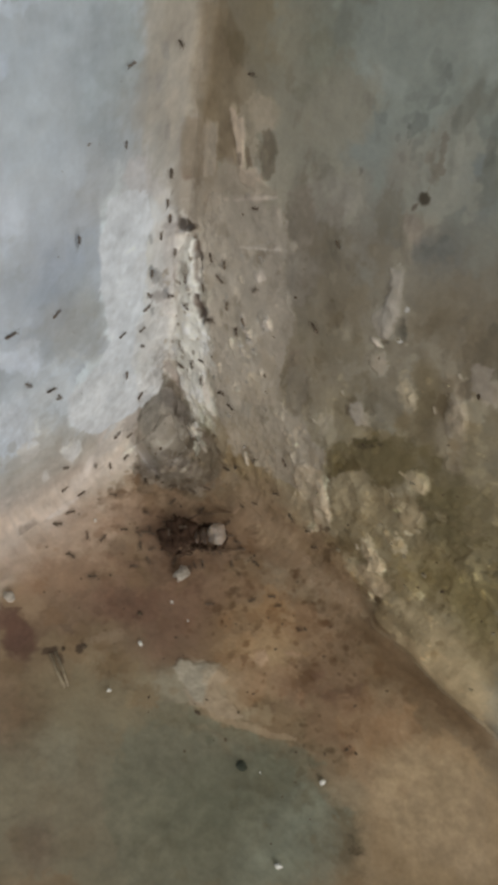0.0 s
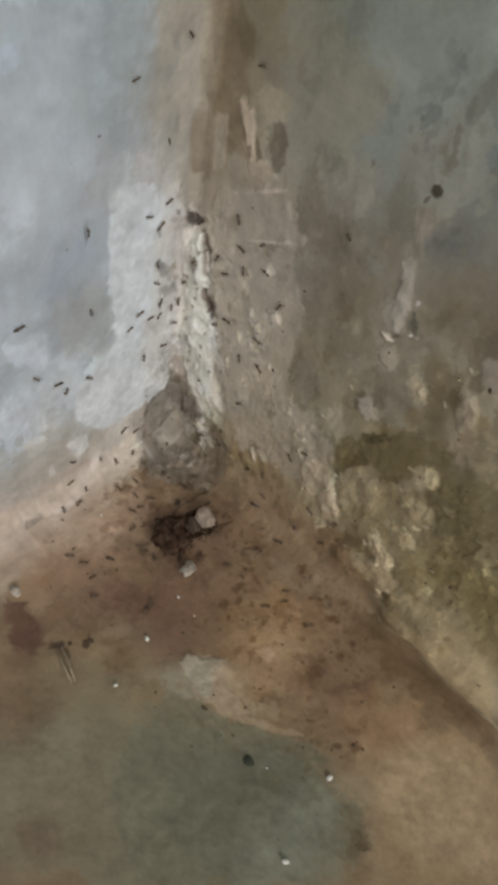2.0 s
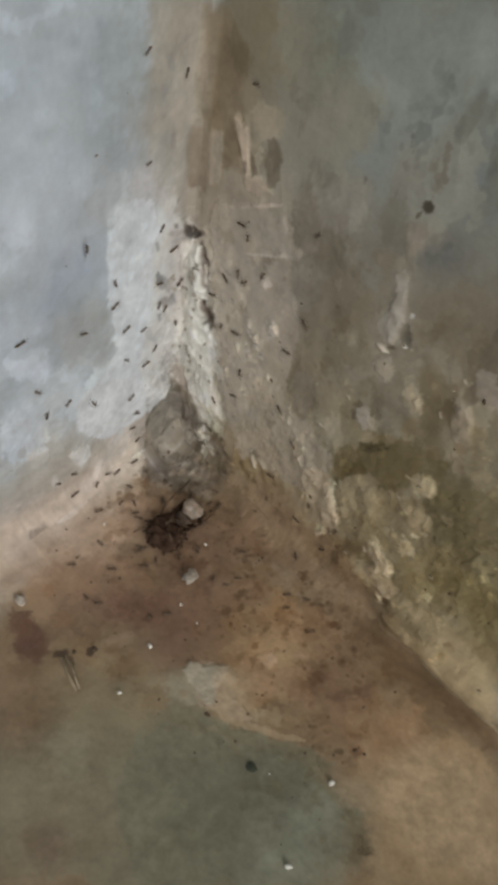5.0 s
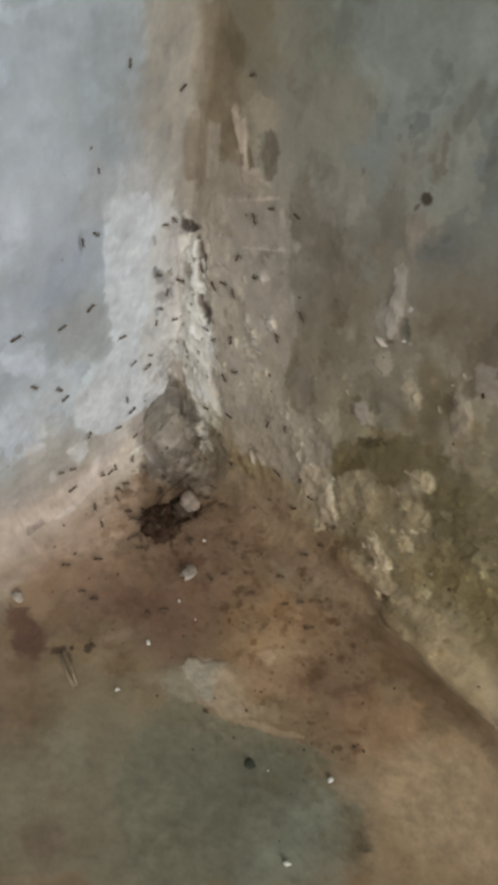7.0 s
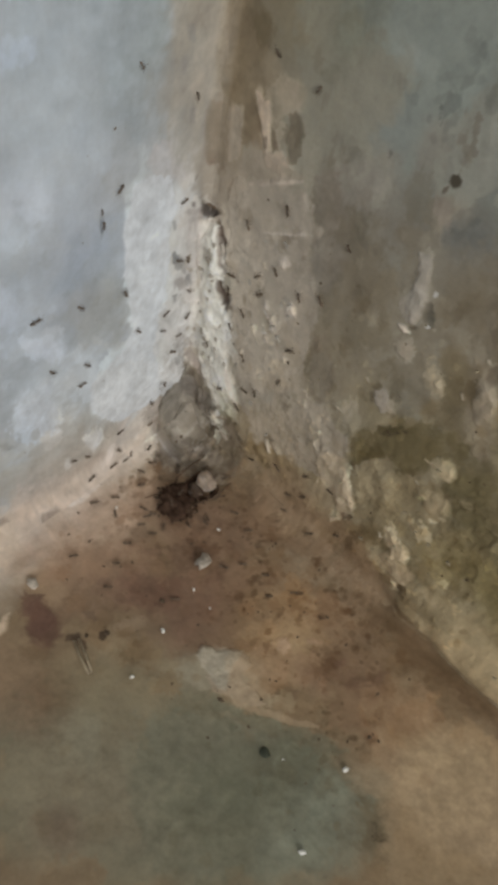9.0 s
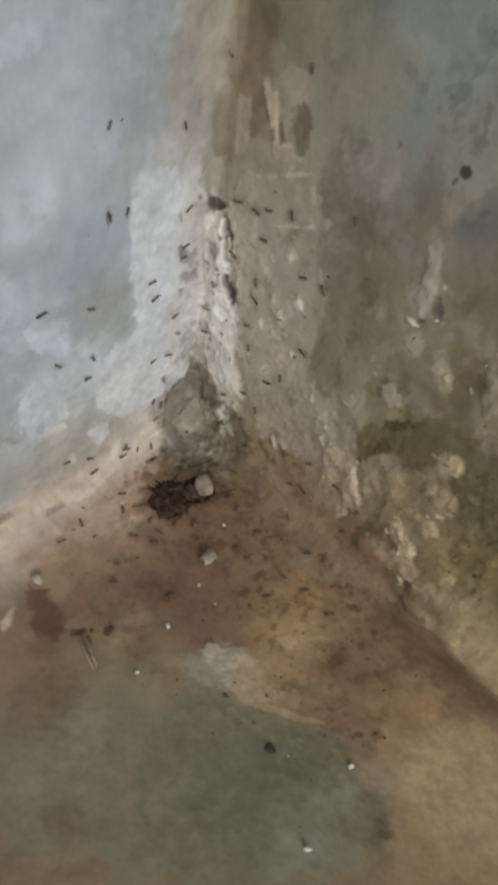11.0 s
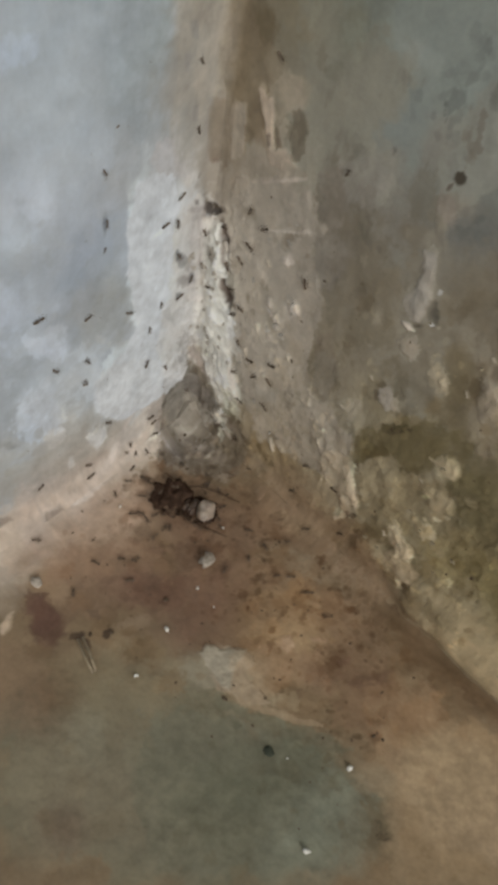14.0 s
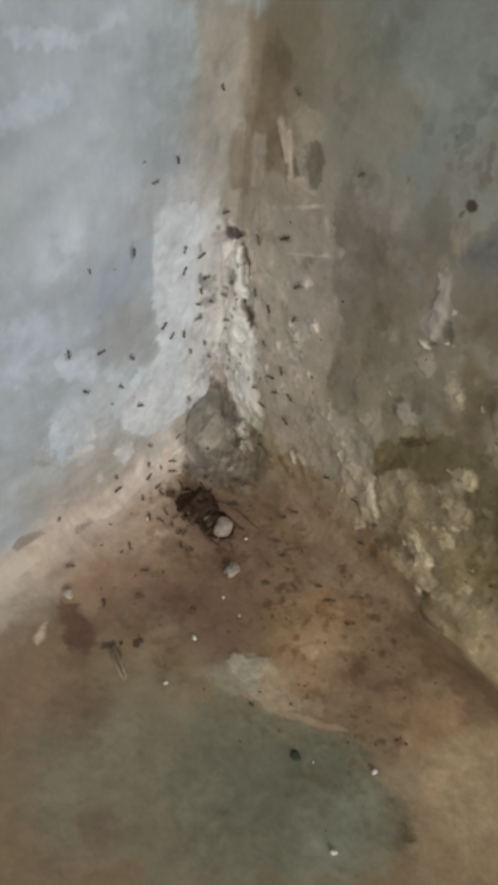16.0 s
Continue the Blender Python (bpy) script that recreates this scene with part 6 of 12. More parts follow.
# raised chips, their lit tone put into the colour
R.patch(((26.7, 72.6), (28.3, 73.3), (30.8, 72.4), (30.1, 70.6), (28.6, 71.1)), (0.808, 0.709, 0.638), 0.76, 0.3, 0.68, 0.35)
R.patch(((33.3, 80.9), (34.2, 82.3), (35.3, 80.1), (34.6, 78.8)), (0.786, 0.688, 0.618), 0.76, 0.3, 0.68, 0.35)
R.patch(((26.8, 64.6), (28.4, 65.6), (28.6, 63.4), (27.6, 62.6)), (0.722, 0.638, 0.578), 0.76, 0.3, 0.68, 0.28)
R.patch(((35.3, 22.4), (36.9, 24.8), (39.5, 20.1), (38.3, 18.9)), (0.701, 0.599, 0.469), 0.71, 0.3, 0.68, 0.35)
# pale scabs and dark hollows of the damp wall
R.patch(((73.6, 100.4), (79.6, 103.9), (83.1, 97.8), (85.2, 91.8), (87.4, 83.0), (85.8, 79.1), (82.0, 81.7), (78.2, 88.7), (75.4, 94.3)), (0.275, 0.225, 0.141), 0.52, 1.5, 1.7, 0)
R.patch(((60.4, 117.1), (62.5, 118.9), (63.5, 115.4), (64.3, 110.3), (65.7, 108.1), (65.9, 103.0), (65.1, 100.9), (63.5, 102.9), (62.6, 108.2), (61.6, 113.2)), (0.496, 0.443, 0.388), 0.76, 0.5, 1.36, 0.17)
R.patch(((61.1, 107.1), (63.3, 109.6), (65.0, 107.5), (65.6, 103.6), (65.4, 100.9), (62.9, 100.6), (60.9, 102.6)), (0.480, 0.435, 0.381), 0.71, 0.5, 1.36, 0.14)
R.patch(((65.3, 107.7), (67.1, 108.3), (68.3, 104.5), (67.3, 102.8), (65.8, 104.7)), (0.224, 0.199, 0.159), 0.76, 0.5, 0.85, -0.14)
R.patch(((62.1, 98.4), (63.9, 98.8), (65.1, 98.3), (63.9, 97.1)), (0.831, 0.730, 0.638), 0.81, 0.3, 0.51, 0.35)
R.patch(((64.2, 98.9), (66.4, 101.0), (66.2, 99.6), (65.0, 98.5)), (0.175, 0.144, 0.102), 0.81, 0.3, 0.51, -0.14)
R.patch(((63.3, 92.4), (65.3, 96.0), (67.6, 95.2), (68.2, 91.8), (67.3, 89.8), (65.1, 90.0)), (0.530, 0.459, 0.373), 0.76, 0.5, 1.19, 0.21)
R.patch(((65.0, 82.6), (71.5, 88.6), (77.0, 87.6), (78.6, 83.8), (75.9, 77.5), (70.3, 73.1)), (0.318, 0.288, 0.230), 0.47, 1, 1.7, 0)
R.patch(((62.3, 77.8), (64.5, 78.8), (67.1, 78.0), (69.2, 74.3), (67.3, 71.2), (64.6, 72.0), (62.6, 74.7)), (0.513, 0.459, 0.404), 0.76, 0.5, 1.19, 0.21)
R.patch(((67.2, 80.8), (68.9, 80.8), (70.4, 78.9), (69.3, 76.7)), (0.209, 0.180, 0.133), 0.76, 0.4, 0.85, -0.14)
R.patch(((62.0, 74.1), (63.0, 75.8), (64.4, 71.7), (63.5, 70.8)), (0.214, 0.170, 0.117), 0.76, 0.4, 0.68, -0.14)
R.patch(((75.6, 90.5), (76.4, 91.7), (77.5, 90.3), (77.0, 89.1)), (0.722, 0.638, 0.531), 0.81, 0.3, 0.51, 0.28)
R.patch(((80.4, 103.8), (82.8, 104.1), (85.0, 105.3), (86.4, 101.1), (89.8, 97.8), (91.6, 92.3), (93.3, 87.3), (95.2, 82.6), (94.0, 78.8), (91.2, 80.2), (88.7, 86.9), (85.6, 92.3), (83.5, 98.1)), (0.409, 0.340, 0.253), 0.66, 0.7, 1.7, 0.21)
R.patch(((85.2, 96.9), (87.0, 98.7), (89.8, 97.8), (91.0, 93.8), (90.1, 91.7), (87.9, 93.6)), (0.530, 0.443, 0.337), 0.66, 0.5, 1.36, 0.21)
R.patch(((87.6, 106.1), (88.8, 109.3), (92.6, 108.9), (93.9, 105.0), (90.9, 102.8), (88.8, 102.7)), (0.480, 0.397, 0.310), 0.71, 0.5, 1.19, 0.21)
R.patch(((84.3, 103.7), (86.0, 106.3), (88.5, 103.3), (87.4, 101.2), (85.5, 101.1)), (0.214, 0.170, 0.125), 0.71, 0.5, 1.02, -0.14)
R.patch(((58.0, 129.6), (60.4, 131.9), (62.7, 130.0), (63.2, 126.3), (61.4, 125.9), (59.1, 127.0)), (0.416, 0.354, 0.303), 0.57, 0.7, 1.36, 0.07)
# mould and crumbling render low on the damp wall
R.patch(((90.2, 69.5), (95.4, 73.0), (104.5, 81.7), (106.9, 77.0), (101.3, 71.0), (96.3, 67.4), (92.7, 65.4)), (0.204, 0.170, 0.089), 0.66, 1.2, 1.7, 0)
R.patch(((63.4, 59.5), (67.8, 65.5), (70.9, 71.0), (76.2, 76.6), (80.9, 78.2), (87.4, 83.0), (90.3, 84.0), (91.4, 78.1), (90.6, 72.3), (87.0, 70.5), (85.4, 69.7), (84.6, 64.8), (83.0, 59.8), (80.3, 57.0), (76.8, 55.8), (75.0, 57.6), (71.2, 53.9), (69.0, 49.5), (68.6, 46.3), (66.2, 44.5), (63.9, 46.1), (64.6, 52.8)), (0.199, 0.162, 0.086), 0.76, 0.6, 2.04, 0)
R.patch(((67.8, 65.3), (69.9, 68.7), (72.2, 71.7), (72.7, 68.0), (75.8, 72.6), (76.1, 69.9), (71.5, 64.2), (69.3, 63.2)), (0.118, 0.093, 0.055), 0.84, 0.4, 0.5, -0.21)
R.patch(((65.7, 52.5), (71.5, 59.0), (73.8, 58.0), (71.2, 53.9), (68.8, 50.0), (68.5, 46.7), (67.0, 48.3)), (0.141, 0.107, 0.050), 0.71, 0.4, 0.85, -0.14)
R.patch(((75.8, 55.9), (81.0, 60.2), (83.0, 59.8), (80.3, 57.0), (77.8, 55.1)), (0.157, 0.121, 0.060), 0.71, 0.4, 0.68, -0.14)
R.patch(((68.4, 46.9), (68.8, 50.0), (71.5, 54.2), (75.1, 57.4), (76.6, 55.5), (81.7, 58.2), (84.3, 56.2), (86.1, 45.9), (83.7, 36.2), (81.2, 30.9), (75.1, 29.7), (70.9, 36.2)), (0.372, 0.301, 0.187), 0.71, 0.5, 1.36, 0.24)
R.patch(((55.6, 34.7), (57.4, 40.2), (59.6, 44.1), (62.7, 44.7), (65.7, 42.2), (68.6, 36.5), (71.7, 31.9), (73.1, 25.3), (71.0, 20.2), (68.6, 20.6), (65.2, 28.6), (62.1, 31.3), (58.7, 30.4)), (0.557, 0.459, 0.344), 0.66, 0.5, 1.19, 0.21)
R.patch(((63.8, 43.0), (66.2, 39.9), (69.6, 34.3), (72.0, 30.7), (72.0, 26.7), (68.0, 32.5), (64.9, 36.6), (62.8, 39.9)), (0.808, 0.668, 0.495), 0.81, 0.35, 0.68, 0.35)
R.patch(((66.1, 26.5), (68.1, 27.4), (71.0, 20.2), (68.8, 16.3)), (0.612, 0.484, 0.337), 0.71, 0.4, 0.85, 0.21)
R.patch(((84.9, 67.8), (86.0, 70.5), (87.2, 72.8), (89.7, 72.3), (91.1, 70.4), (90.7, 67.1), (88.6, 66.9), (86.7, 67.0)), (0.603, 0.501, 0.316), 0.81, 0.4, 0.85, 0.28)
R.patch(((85.7, 56.4), (87.8, 58.2), (89.4, 56.7), (88.4, 54.5), (86.5, 54.3)), (0.584, 0.475, 0.310), 0.81, 0.35, 0.68, 0.28)
R.patch(((88.8, 54.3), (91.5, 59.3), (93.9, 58.2), (95.1, 53.6), (93.9, 48.6), (90.8, 49.3), (89.1, 51.4)), (0.424, 0.333, 0.208), 0.71, 0.5, 1.19, 0.21)
R.patch(((96.0, 64.0), (97.6, 66.0), (99.2, 64.3), (98.8, 61.5), (97.0, 61.5)), (0.432, 0.361, 0.230), 0.71, 0.4, 0.85, 0.21)
R.patch(((100.3, 67.7), (104.2, 72.0), (107.7, 72.8), (106.1, 67.9), (102.8, 65.9)), (0.331, 0.276, 0.168), 0.57, 0.5, 1.02, 0.14)
R.patch(((94.8, 62.5), (100.2, 62.3), (105.6, 65.4), (110.4, 69.0), (111.7, 66.5), (105.9, 61.4), (102.3, 57.8), (97.7, 55.9), (95.0, 56.7)), (0.184, 0.149, 0.077), 0.66, 0.7, 1.36, -0.14)
R.patch(((102.3, 55.7), (104.4, 60.9), (108.3, 61.8), (108.6, 57.4), (106.9, 53.3), (105.0, 53.4)), (0.141, 0.107, 0.055), 0.76, 0.5, 1.02, -0.21)
R.patch(((87.3, 42.6), (90.2, 43.8), (93.3, 43.2), (96.1, 38.3), (99.4, 39.6), (101.4, 37.8), (98.1, 36.1), (94.0, 39.1), (90.8, 39.5)), (0.447, 0.354, 0.219), 0.57, 0.5, 1.02, 0.14)
R.patch(((87.0, 20.3), (90.5, 23.4), (94.9, 24.4), (97.6, 23.1), (97.7, 17.2), (95.0, 12.7), (91.4, 12.4), (86.9, 15.3)), (0.496, 0.389, 0.265), 0.76, 0.5, 1.02, 0.24)
R.patch(((83.5, 32.5), (85.3, 31.7), (88.7, 31.4), (92.1, 31.0), (94.1, 28.9), (93.7, 24.6), (90.8, 23.8), (87.2, 25.2), (85.5, 28.3)), (0.722, 0.581, 0.396), 0.81, 0.3, 0.68, 0.42)
R.patch(((93.8, 12.3), (95.1, 13.7), (96.5, 12.4), (95.6, 9.2)), (0.831, 0.688, 0.461), 0.81, 0.3, 0.51, 0.35)
R.patch(((95.7, 14.0), (98.0, 15.8), (100.4, 12.5), (99.0, 9.0), (97.0, 9.5)), (0.125, 0.084, 0.044), 0.85, 0.4, 0.4, -0.35)
R.patch(((105.6, 30.2), (106.4, 30.7), (107.2, 29.2), (106.6, 28.2)), (0.701, 0.599, 0.366), 0.76, 0.3, 0.4, 0.28)
# plaster lip over the floor, its lit tone, joint shade and dirt painted in
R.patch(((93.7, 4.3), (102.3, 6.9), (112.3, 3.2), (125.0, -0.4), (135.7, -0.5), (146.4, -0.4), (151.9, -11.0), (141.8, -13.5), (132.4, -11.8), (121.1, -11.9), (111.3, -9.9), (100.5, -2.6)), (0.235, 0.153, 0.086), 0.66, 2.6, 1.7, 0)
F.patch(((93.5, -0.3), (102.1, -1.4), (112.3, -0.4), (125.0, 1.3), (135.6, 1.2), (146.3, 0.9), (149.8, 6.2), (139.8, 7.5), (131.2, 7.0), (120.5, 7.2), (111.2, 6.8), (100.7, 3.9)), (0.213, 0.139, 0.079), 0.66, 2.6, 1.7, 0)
R.patch(((101.2, 8.5), (107.2, 10.0), (114.1, 14.9), (120.7, 18.4), (129.8, 20.2), (136.8, 18.6), (145.7, 0.8), (140.7, 2.1), (132.1, 3.6), (123.7, 3.1), (116.9, 3.0), (108.7, 5.2), (103.4, 6.8)), (0.575, 0.451, 0.284), 0.66, 1.6, 1.7, 0)
# limewash of the west wall
L.patch(((68.6, 22.2), (54.0, 13.6), (36.5, 11.0), (36.6, 3.7), (62.5, -3.2), (76.3, -11.9)), (0.463, 0.403, 0.363), 0.71, 2.5, 2.55, 0)
F.patch(((-2.5, 69.9), (-0.3, 54.4), (1.6, 39.8), (6.2, 31.6), (11.8, 41.0), (8.0, 60.8), (9.1, 78.4)), (0.539, 0.411, 0.325), 0.62, 3, 2.55, 0)
L.patch(((68.1, 24.8), (58.0, 14.4), (45.6, 11.7), (34.7, 8.0), (34.2, -0.8), (48.4, 0.2), (61.8, -1.2), (75.2, -4.9)), (0.558, 0.509, 0.492), 0.47, 3, 1.7, 0)
L.patch(((62.2, 62.8), (54.1, 59.8), (50.8, 48.3), (54.9, 38.5), (60.2, 40.5), (64.6, 47.4)), (0.622, 0.680, 0.778), 0.57, 1.2, 1.7, 0.07)
L.patch(((56.6, 40.1), (52.8, 39.4), (51.6, 32.7), (55.5, 29.8), (57.0, 33.4)), (0.655, 0.663, 0.680), 0.71, 0.5, 1.19, 0.14)
L.patch(((54.0, 60.9), (45.5, 56.7), (40.3, 46.0), (41.2, 40.3), (45.3, 35.5), (50.5, 42.8), (53.3, 50.4)), (0.498, 0.539, 0.590), 0.57, 1, 1.7, 0)
L.patch(((19.8, 115.6), (14.5, 115.1), (13.0, 107.1), (7.5, 102.7), (7.9, 96.9), (14.2, 101.3), (22.3, 107.5), (20.5, 110.1)), (0.581, 0.603, 0.652), 0.47, 1.2, 1.7, 0)
L.patch(((28.7, 30.0), (11.7, 27.6), (13.7, 0.7), (18.0, -4.3), (30.0, -4.3), (34.7, 8.0), (31.5, 17.3)), (0.581, 0.539, 0.523), 0.57, 1.5, 1.36, 0)
L.patch(((38.5, 23.6), (36.4, 23.0), (36.7, 19.0), (39.0, 16.7), (40.8, 15.0), (41.0, 18.5), (39.4, 20.2)), (0.724, 0.735, 0.757), 0.84, 0.3, 0.4, 0.28)
L.patch(((65.9, 2.2), (63.2, 4.1), (58.5, 3.1), (57.5, 1.1), (61.3, 0.3), (64.9, 0.4)), (0.238, 0.207, 0.189), 0.81, 0.5, 0.85, -0.21)
F.patch(((1.7, 65.7), (0.5, 62.7), (1.6, 58.1), (3.2, 57.6), (3.3, 61.5), (2.8, 65.1)), (0.313, 0.263, 0.234), 0.81, 0.5, 0.85, -0.21)
L.patch(((84.7, 13.1), (81.3, 15.5), (74.7, 11.3), (72.6, 7.4), (77.4, 7.9), (83.0, 8.8)), (0.257, 0.225, 0.207), 0.76, 0.5, 0.85, -0.21)
F.patch(((-5.3, 83.1), (-6.8, 79.1), (-3.9, 73.0), (-1.6, 71.6), (-2.0, 76.4), (-2.6, 82.0)), (0.338, 0.286, 0.257), 0.76, 0.5, 0.85, -0.21)
# raised edge near the wall's foot, its lit line painted pale
L.patch(((56.2, 5.2), (49.9, 2.7), (42.5, 4.7), (36.1, 6.8), (33.8, 11.7), (31.0, 16.9), (26.6, 23.7), (25.2, 21.7), (29.3, 15.4), (32.3, 8.4), (35.2, 4.8), (41.8, 2.8), (49.4, 1.0), (55.4, 2.8)), (0.655, 0.603, 0.581), 0.38, 0.5, 1.02, 0.21)
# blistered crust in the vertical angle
# one crust in two tones, the shaded north face painted paler
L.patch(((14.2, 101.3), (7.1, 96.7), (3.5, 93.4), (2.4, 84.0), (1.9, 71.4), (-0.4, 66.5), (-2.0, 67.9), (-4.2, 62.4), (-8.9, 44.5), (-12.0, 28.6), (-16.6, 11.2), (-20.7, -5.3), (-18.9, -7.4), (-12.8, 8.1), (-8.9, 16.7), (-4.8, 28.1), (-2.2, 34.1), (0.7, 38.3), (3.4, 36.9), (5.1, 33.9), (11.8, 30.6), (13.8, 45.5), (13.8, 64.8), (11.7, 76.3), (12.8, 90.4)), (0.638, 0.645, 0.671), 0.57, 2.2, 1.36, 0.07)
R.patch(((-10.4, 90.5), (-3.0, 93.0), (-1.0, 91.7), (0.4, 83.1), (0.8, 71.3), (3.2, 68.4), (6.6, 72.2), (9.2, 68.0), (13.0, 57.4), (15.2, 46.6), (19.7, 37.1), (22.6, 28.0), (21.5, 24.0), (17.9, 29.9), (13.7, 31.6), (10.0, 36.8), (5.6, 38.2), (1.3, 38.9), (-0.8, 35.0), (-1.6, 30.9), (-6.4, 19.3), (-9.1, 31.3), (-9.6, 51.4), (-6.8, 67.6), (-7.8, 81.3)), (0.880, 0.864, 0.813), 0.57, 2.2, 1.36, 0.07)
L.patch(((3.6, 91.6), (2.6, 91.2), (1.1, 71.0), (2.1, 70.3)), (0.416, 0.378, 0.370), 0.71, 0.3, 0.51, -0.21)
R.patch(((-1.2, 89.8), (-0.4, 90.1), (1.6, 71.8), (0.5, 70.1)), (0.603, 0.526, 0.495), 0.71, 0.3, 0.51, -0.21)
L.patch(((6.4, 95.4), (4.7, 94.9), (4.5, 93.1), (5.9, 93.4)), (0.182, 0.165, 0.163), 0.81, 0.3, 0.51, -0.14)
L.patch(((7.5, 90.6), (4.1, 89.2), (3.7, 87.6), (6.4, 88.4)), (0.298, 0.274, 0.273), 0.66, 0.3, 0.68, 0)
L.patch(((3.5, 60.2), (-1.3, 59.8), (-2.2, 56.1), (0.7, 55.8)), (0.470, 0.423, 0.418), 0.81, 0.3, 0.51, -0.14)
R.patch(((-0.8, 58.5), (5.2, 63.5), (6.8, 60.2), (1.8, 56.3)), (0.681, 0.590, 0.559), 0.81, 0.3, 0.51, -0.14)
L.patch(((11.8, 79.4), (8.6, 78.6), (5.2, 74.7), (6.0, 73.0), (3.8, 68.8), (5.8, 70.5), (7.7, 74.0), (10.8, 76.8)), (0.343, 0.341, 0.350), 0.66, 0.3, 0.85, -0.14)
R.patch(((-7.1, 70.6), (-3.7, 74.0), (-1.9, 72.3), (-2.1, 70.3), (-0.9, 67.3), (-2.0, 67.8), (-2.8, 70.4), (-6.0, 69.2)), (0.496, 0.475, 0.469), 0.66, 0.3, 0.85, -0.14)
L.patch(((10.2, 70.2), (7.5, 70.7), (4.2, 68.1), (4.9, 66.2), (8.0, 67.4), (9.9, 66.7)), (0.378, 0.365, 0.376), 0.62, 0.3, 0.85, -0.14)
R.patch(((-5.3, 63.2), (-2.8, 67.1), (-1.1, 66.1), (-1.7, 63.5), (-2.8, 63.5), (-5.1, 59.8)), (0.548, 0.509, 0.504), 0.62, 0.3, 0.85, -0.14)
L.patch(((0.8, 52.9), (-2.0, 54.3), (-5.3, 46.9), (-9.7, 38.7), (-11.5, 26.3), (-8.8, 26.8), (-4.0, 37.1), (-1.7, 42.3), (0.8, 47.8)), (0.698, 0.663, 0.643), 0.81, 0.3, 0.68, 0.35)
R.patch(((1.6, 53.3), (6.3, 58.1), (10.4, 55.6), (13.4, 52.7), (15.2, 44.1), (13.4, 41.4), (8.6, 43.3), (5.0, 45.7), (1.6, 48.3)), (0.880, 0.829, 0.767), 0.81, 0.3, 0.68, 0.35)
L.patch(((4.4, 45.6), (2.0, 41.6), (0.9, 35.6), (-1.6, 29.9), (-5.1, 23.7), (-7.1, 15.2), (-3.2, 20.9), (-1.4, 25.5), (1.7, 31.9), (4.5, 39.1)), (0.343, 0.307, 0.290), 0.81, 0.3, 0.68, -0.21)
R.patch(((-1.5, 42.8), (0.2, 41.0), (1.2, 36.1), (4.6, 33.0), (10.1, 32.4), (12.4, 27.1), (9.0, 27.2), (4.4, 28.6), (0.4, 31.4), (-1.4, 36.3)), (0.496, 0.427, 0.388), 0.81, 0.3, 0.68, -0.21)
R.patch(((3.0, 38.7), (8.5, 36.7), (13.1, 31.0), (15.6, 24.3), (13.9, 20.9), (10.8, 25.7), (8.1, 29.3), (4.0, 33.4)), (0.880, 0.864, 0.813), 0.81, 0.25, 0.51, 0.28)
R.patch(((13.9, 41.9), (16.2, 41.1), (18.7, 36.3), (22.6, 28.0), (21.3, 25.2), (18.2, 31.7)), (0.880, 0.795, 0.723), 0.66, 0.3, 0.68, 0.21)
L.patch(((7.1, 36.7), (3.8, 34.5), (3.1, 27.2), (5.0, 25.6), (2.6, 21.2), (6.2, 23.6), (11.8, 29.1), (13.6, 34.8)), (0.716, 0.707, 0.718), 0.76, 0.3, 0.68, 0.21)
L.patch(((7.1, 35.9), (4.6, 34.2), (4.1, 31.1), (6.5, 32.1)), (0.155, 0.136, 0.132), 0.81, 0.25, 0.51, -0.28)
# bare cement at the foot of the angle, with darker patches
L.patch(((17.1, -1.0), (5.5, -12.7), (-9.1, -27.3), (-28.5, -48.7), (-33.3, -67.8), (-21.4, -59.9), (4.5, -27.8), (16.7, -12.9)), (0.238, 0.207, 0.171), 0.66, 0.8, 2.04, 0)
R.patch(((-6.9, -23.3), (8.4, -9.7), (18.6, -0.1), (28.6, 6.6), (32.2, 1.5), (28.3, -3.1), (9.3, -22.3), (-4.8, -35.2)), (0.345, 0.288, 0.230), 0.66, 0.8, 2.04, 0)
F.patch(((5.9, 18.8), (13.6, 12.6), (19.8, 6.3), (27.7, 0.5), (32.6, 3.7), (30.0, 9.2), (19.1, 17.5), (11.9, 22.7)), (0.313, 0.263, 0.213), 0.66, 0.8, 2.04, 0)
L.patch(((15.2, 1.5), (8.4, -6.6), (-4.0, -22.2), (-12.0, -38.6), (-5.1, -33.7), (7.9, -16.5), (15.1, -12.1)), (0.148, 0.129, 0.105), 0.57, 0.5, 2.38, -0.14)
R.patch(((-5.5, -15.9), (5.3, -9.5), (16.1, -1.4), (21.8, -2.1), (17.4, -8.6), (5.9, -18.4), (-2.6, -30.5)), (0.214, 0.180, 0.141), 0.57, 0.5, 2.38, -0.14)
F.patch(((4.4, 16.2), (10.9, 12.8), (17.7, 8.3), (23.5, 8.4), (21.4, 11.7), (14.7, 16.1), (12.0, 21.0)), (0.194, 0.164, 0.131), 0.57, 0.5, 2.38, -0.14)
R.patch(((18.9, 1.2), (26.2, 9.7), (31.9, 8.2), (30.3, 2.5), (23.6, -1.0)), (0.184, 0.144, 0.099), 0.62, 0.7, 2.04, 0)
F.patch(((19.7, 4.9), (24.6, -1.0), (30.7, -0.6), (30.5, 3.0), (24.9, 7.0)), (0.167, 0.132, 0.092), 0.62, 0.7, 2.04, 0)
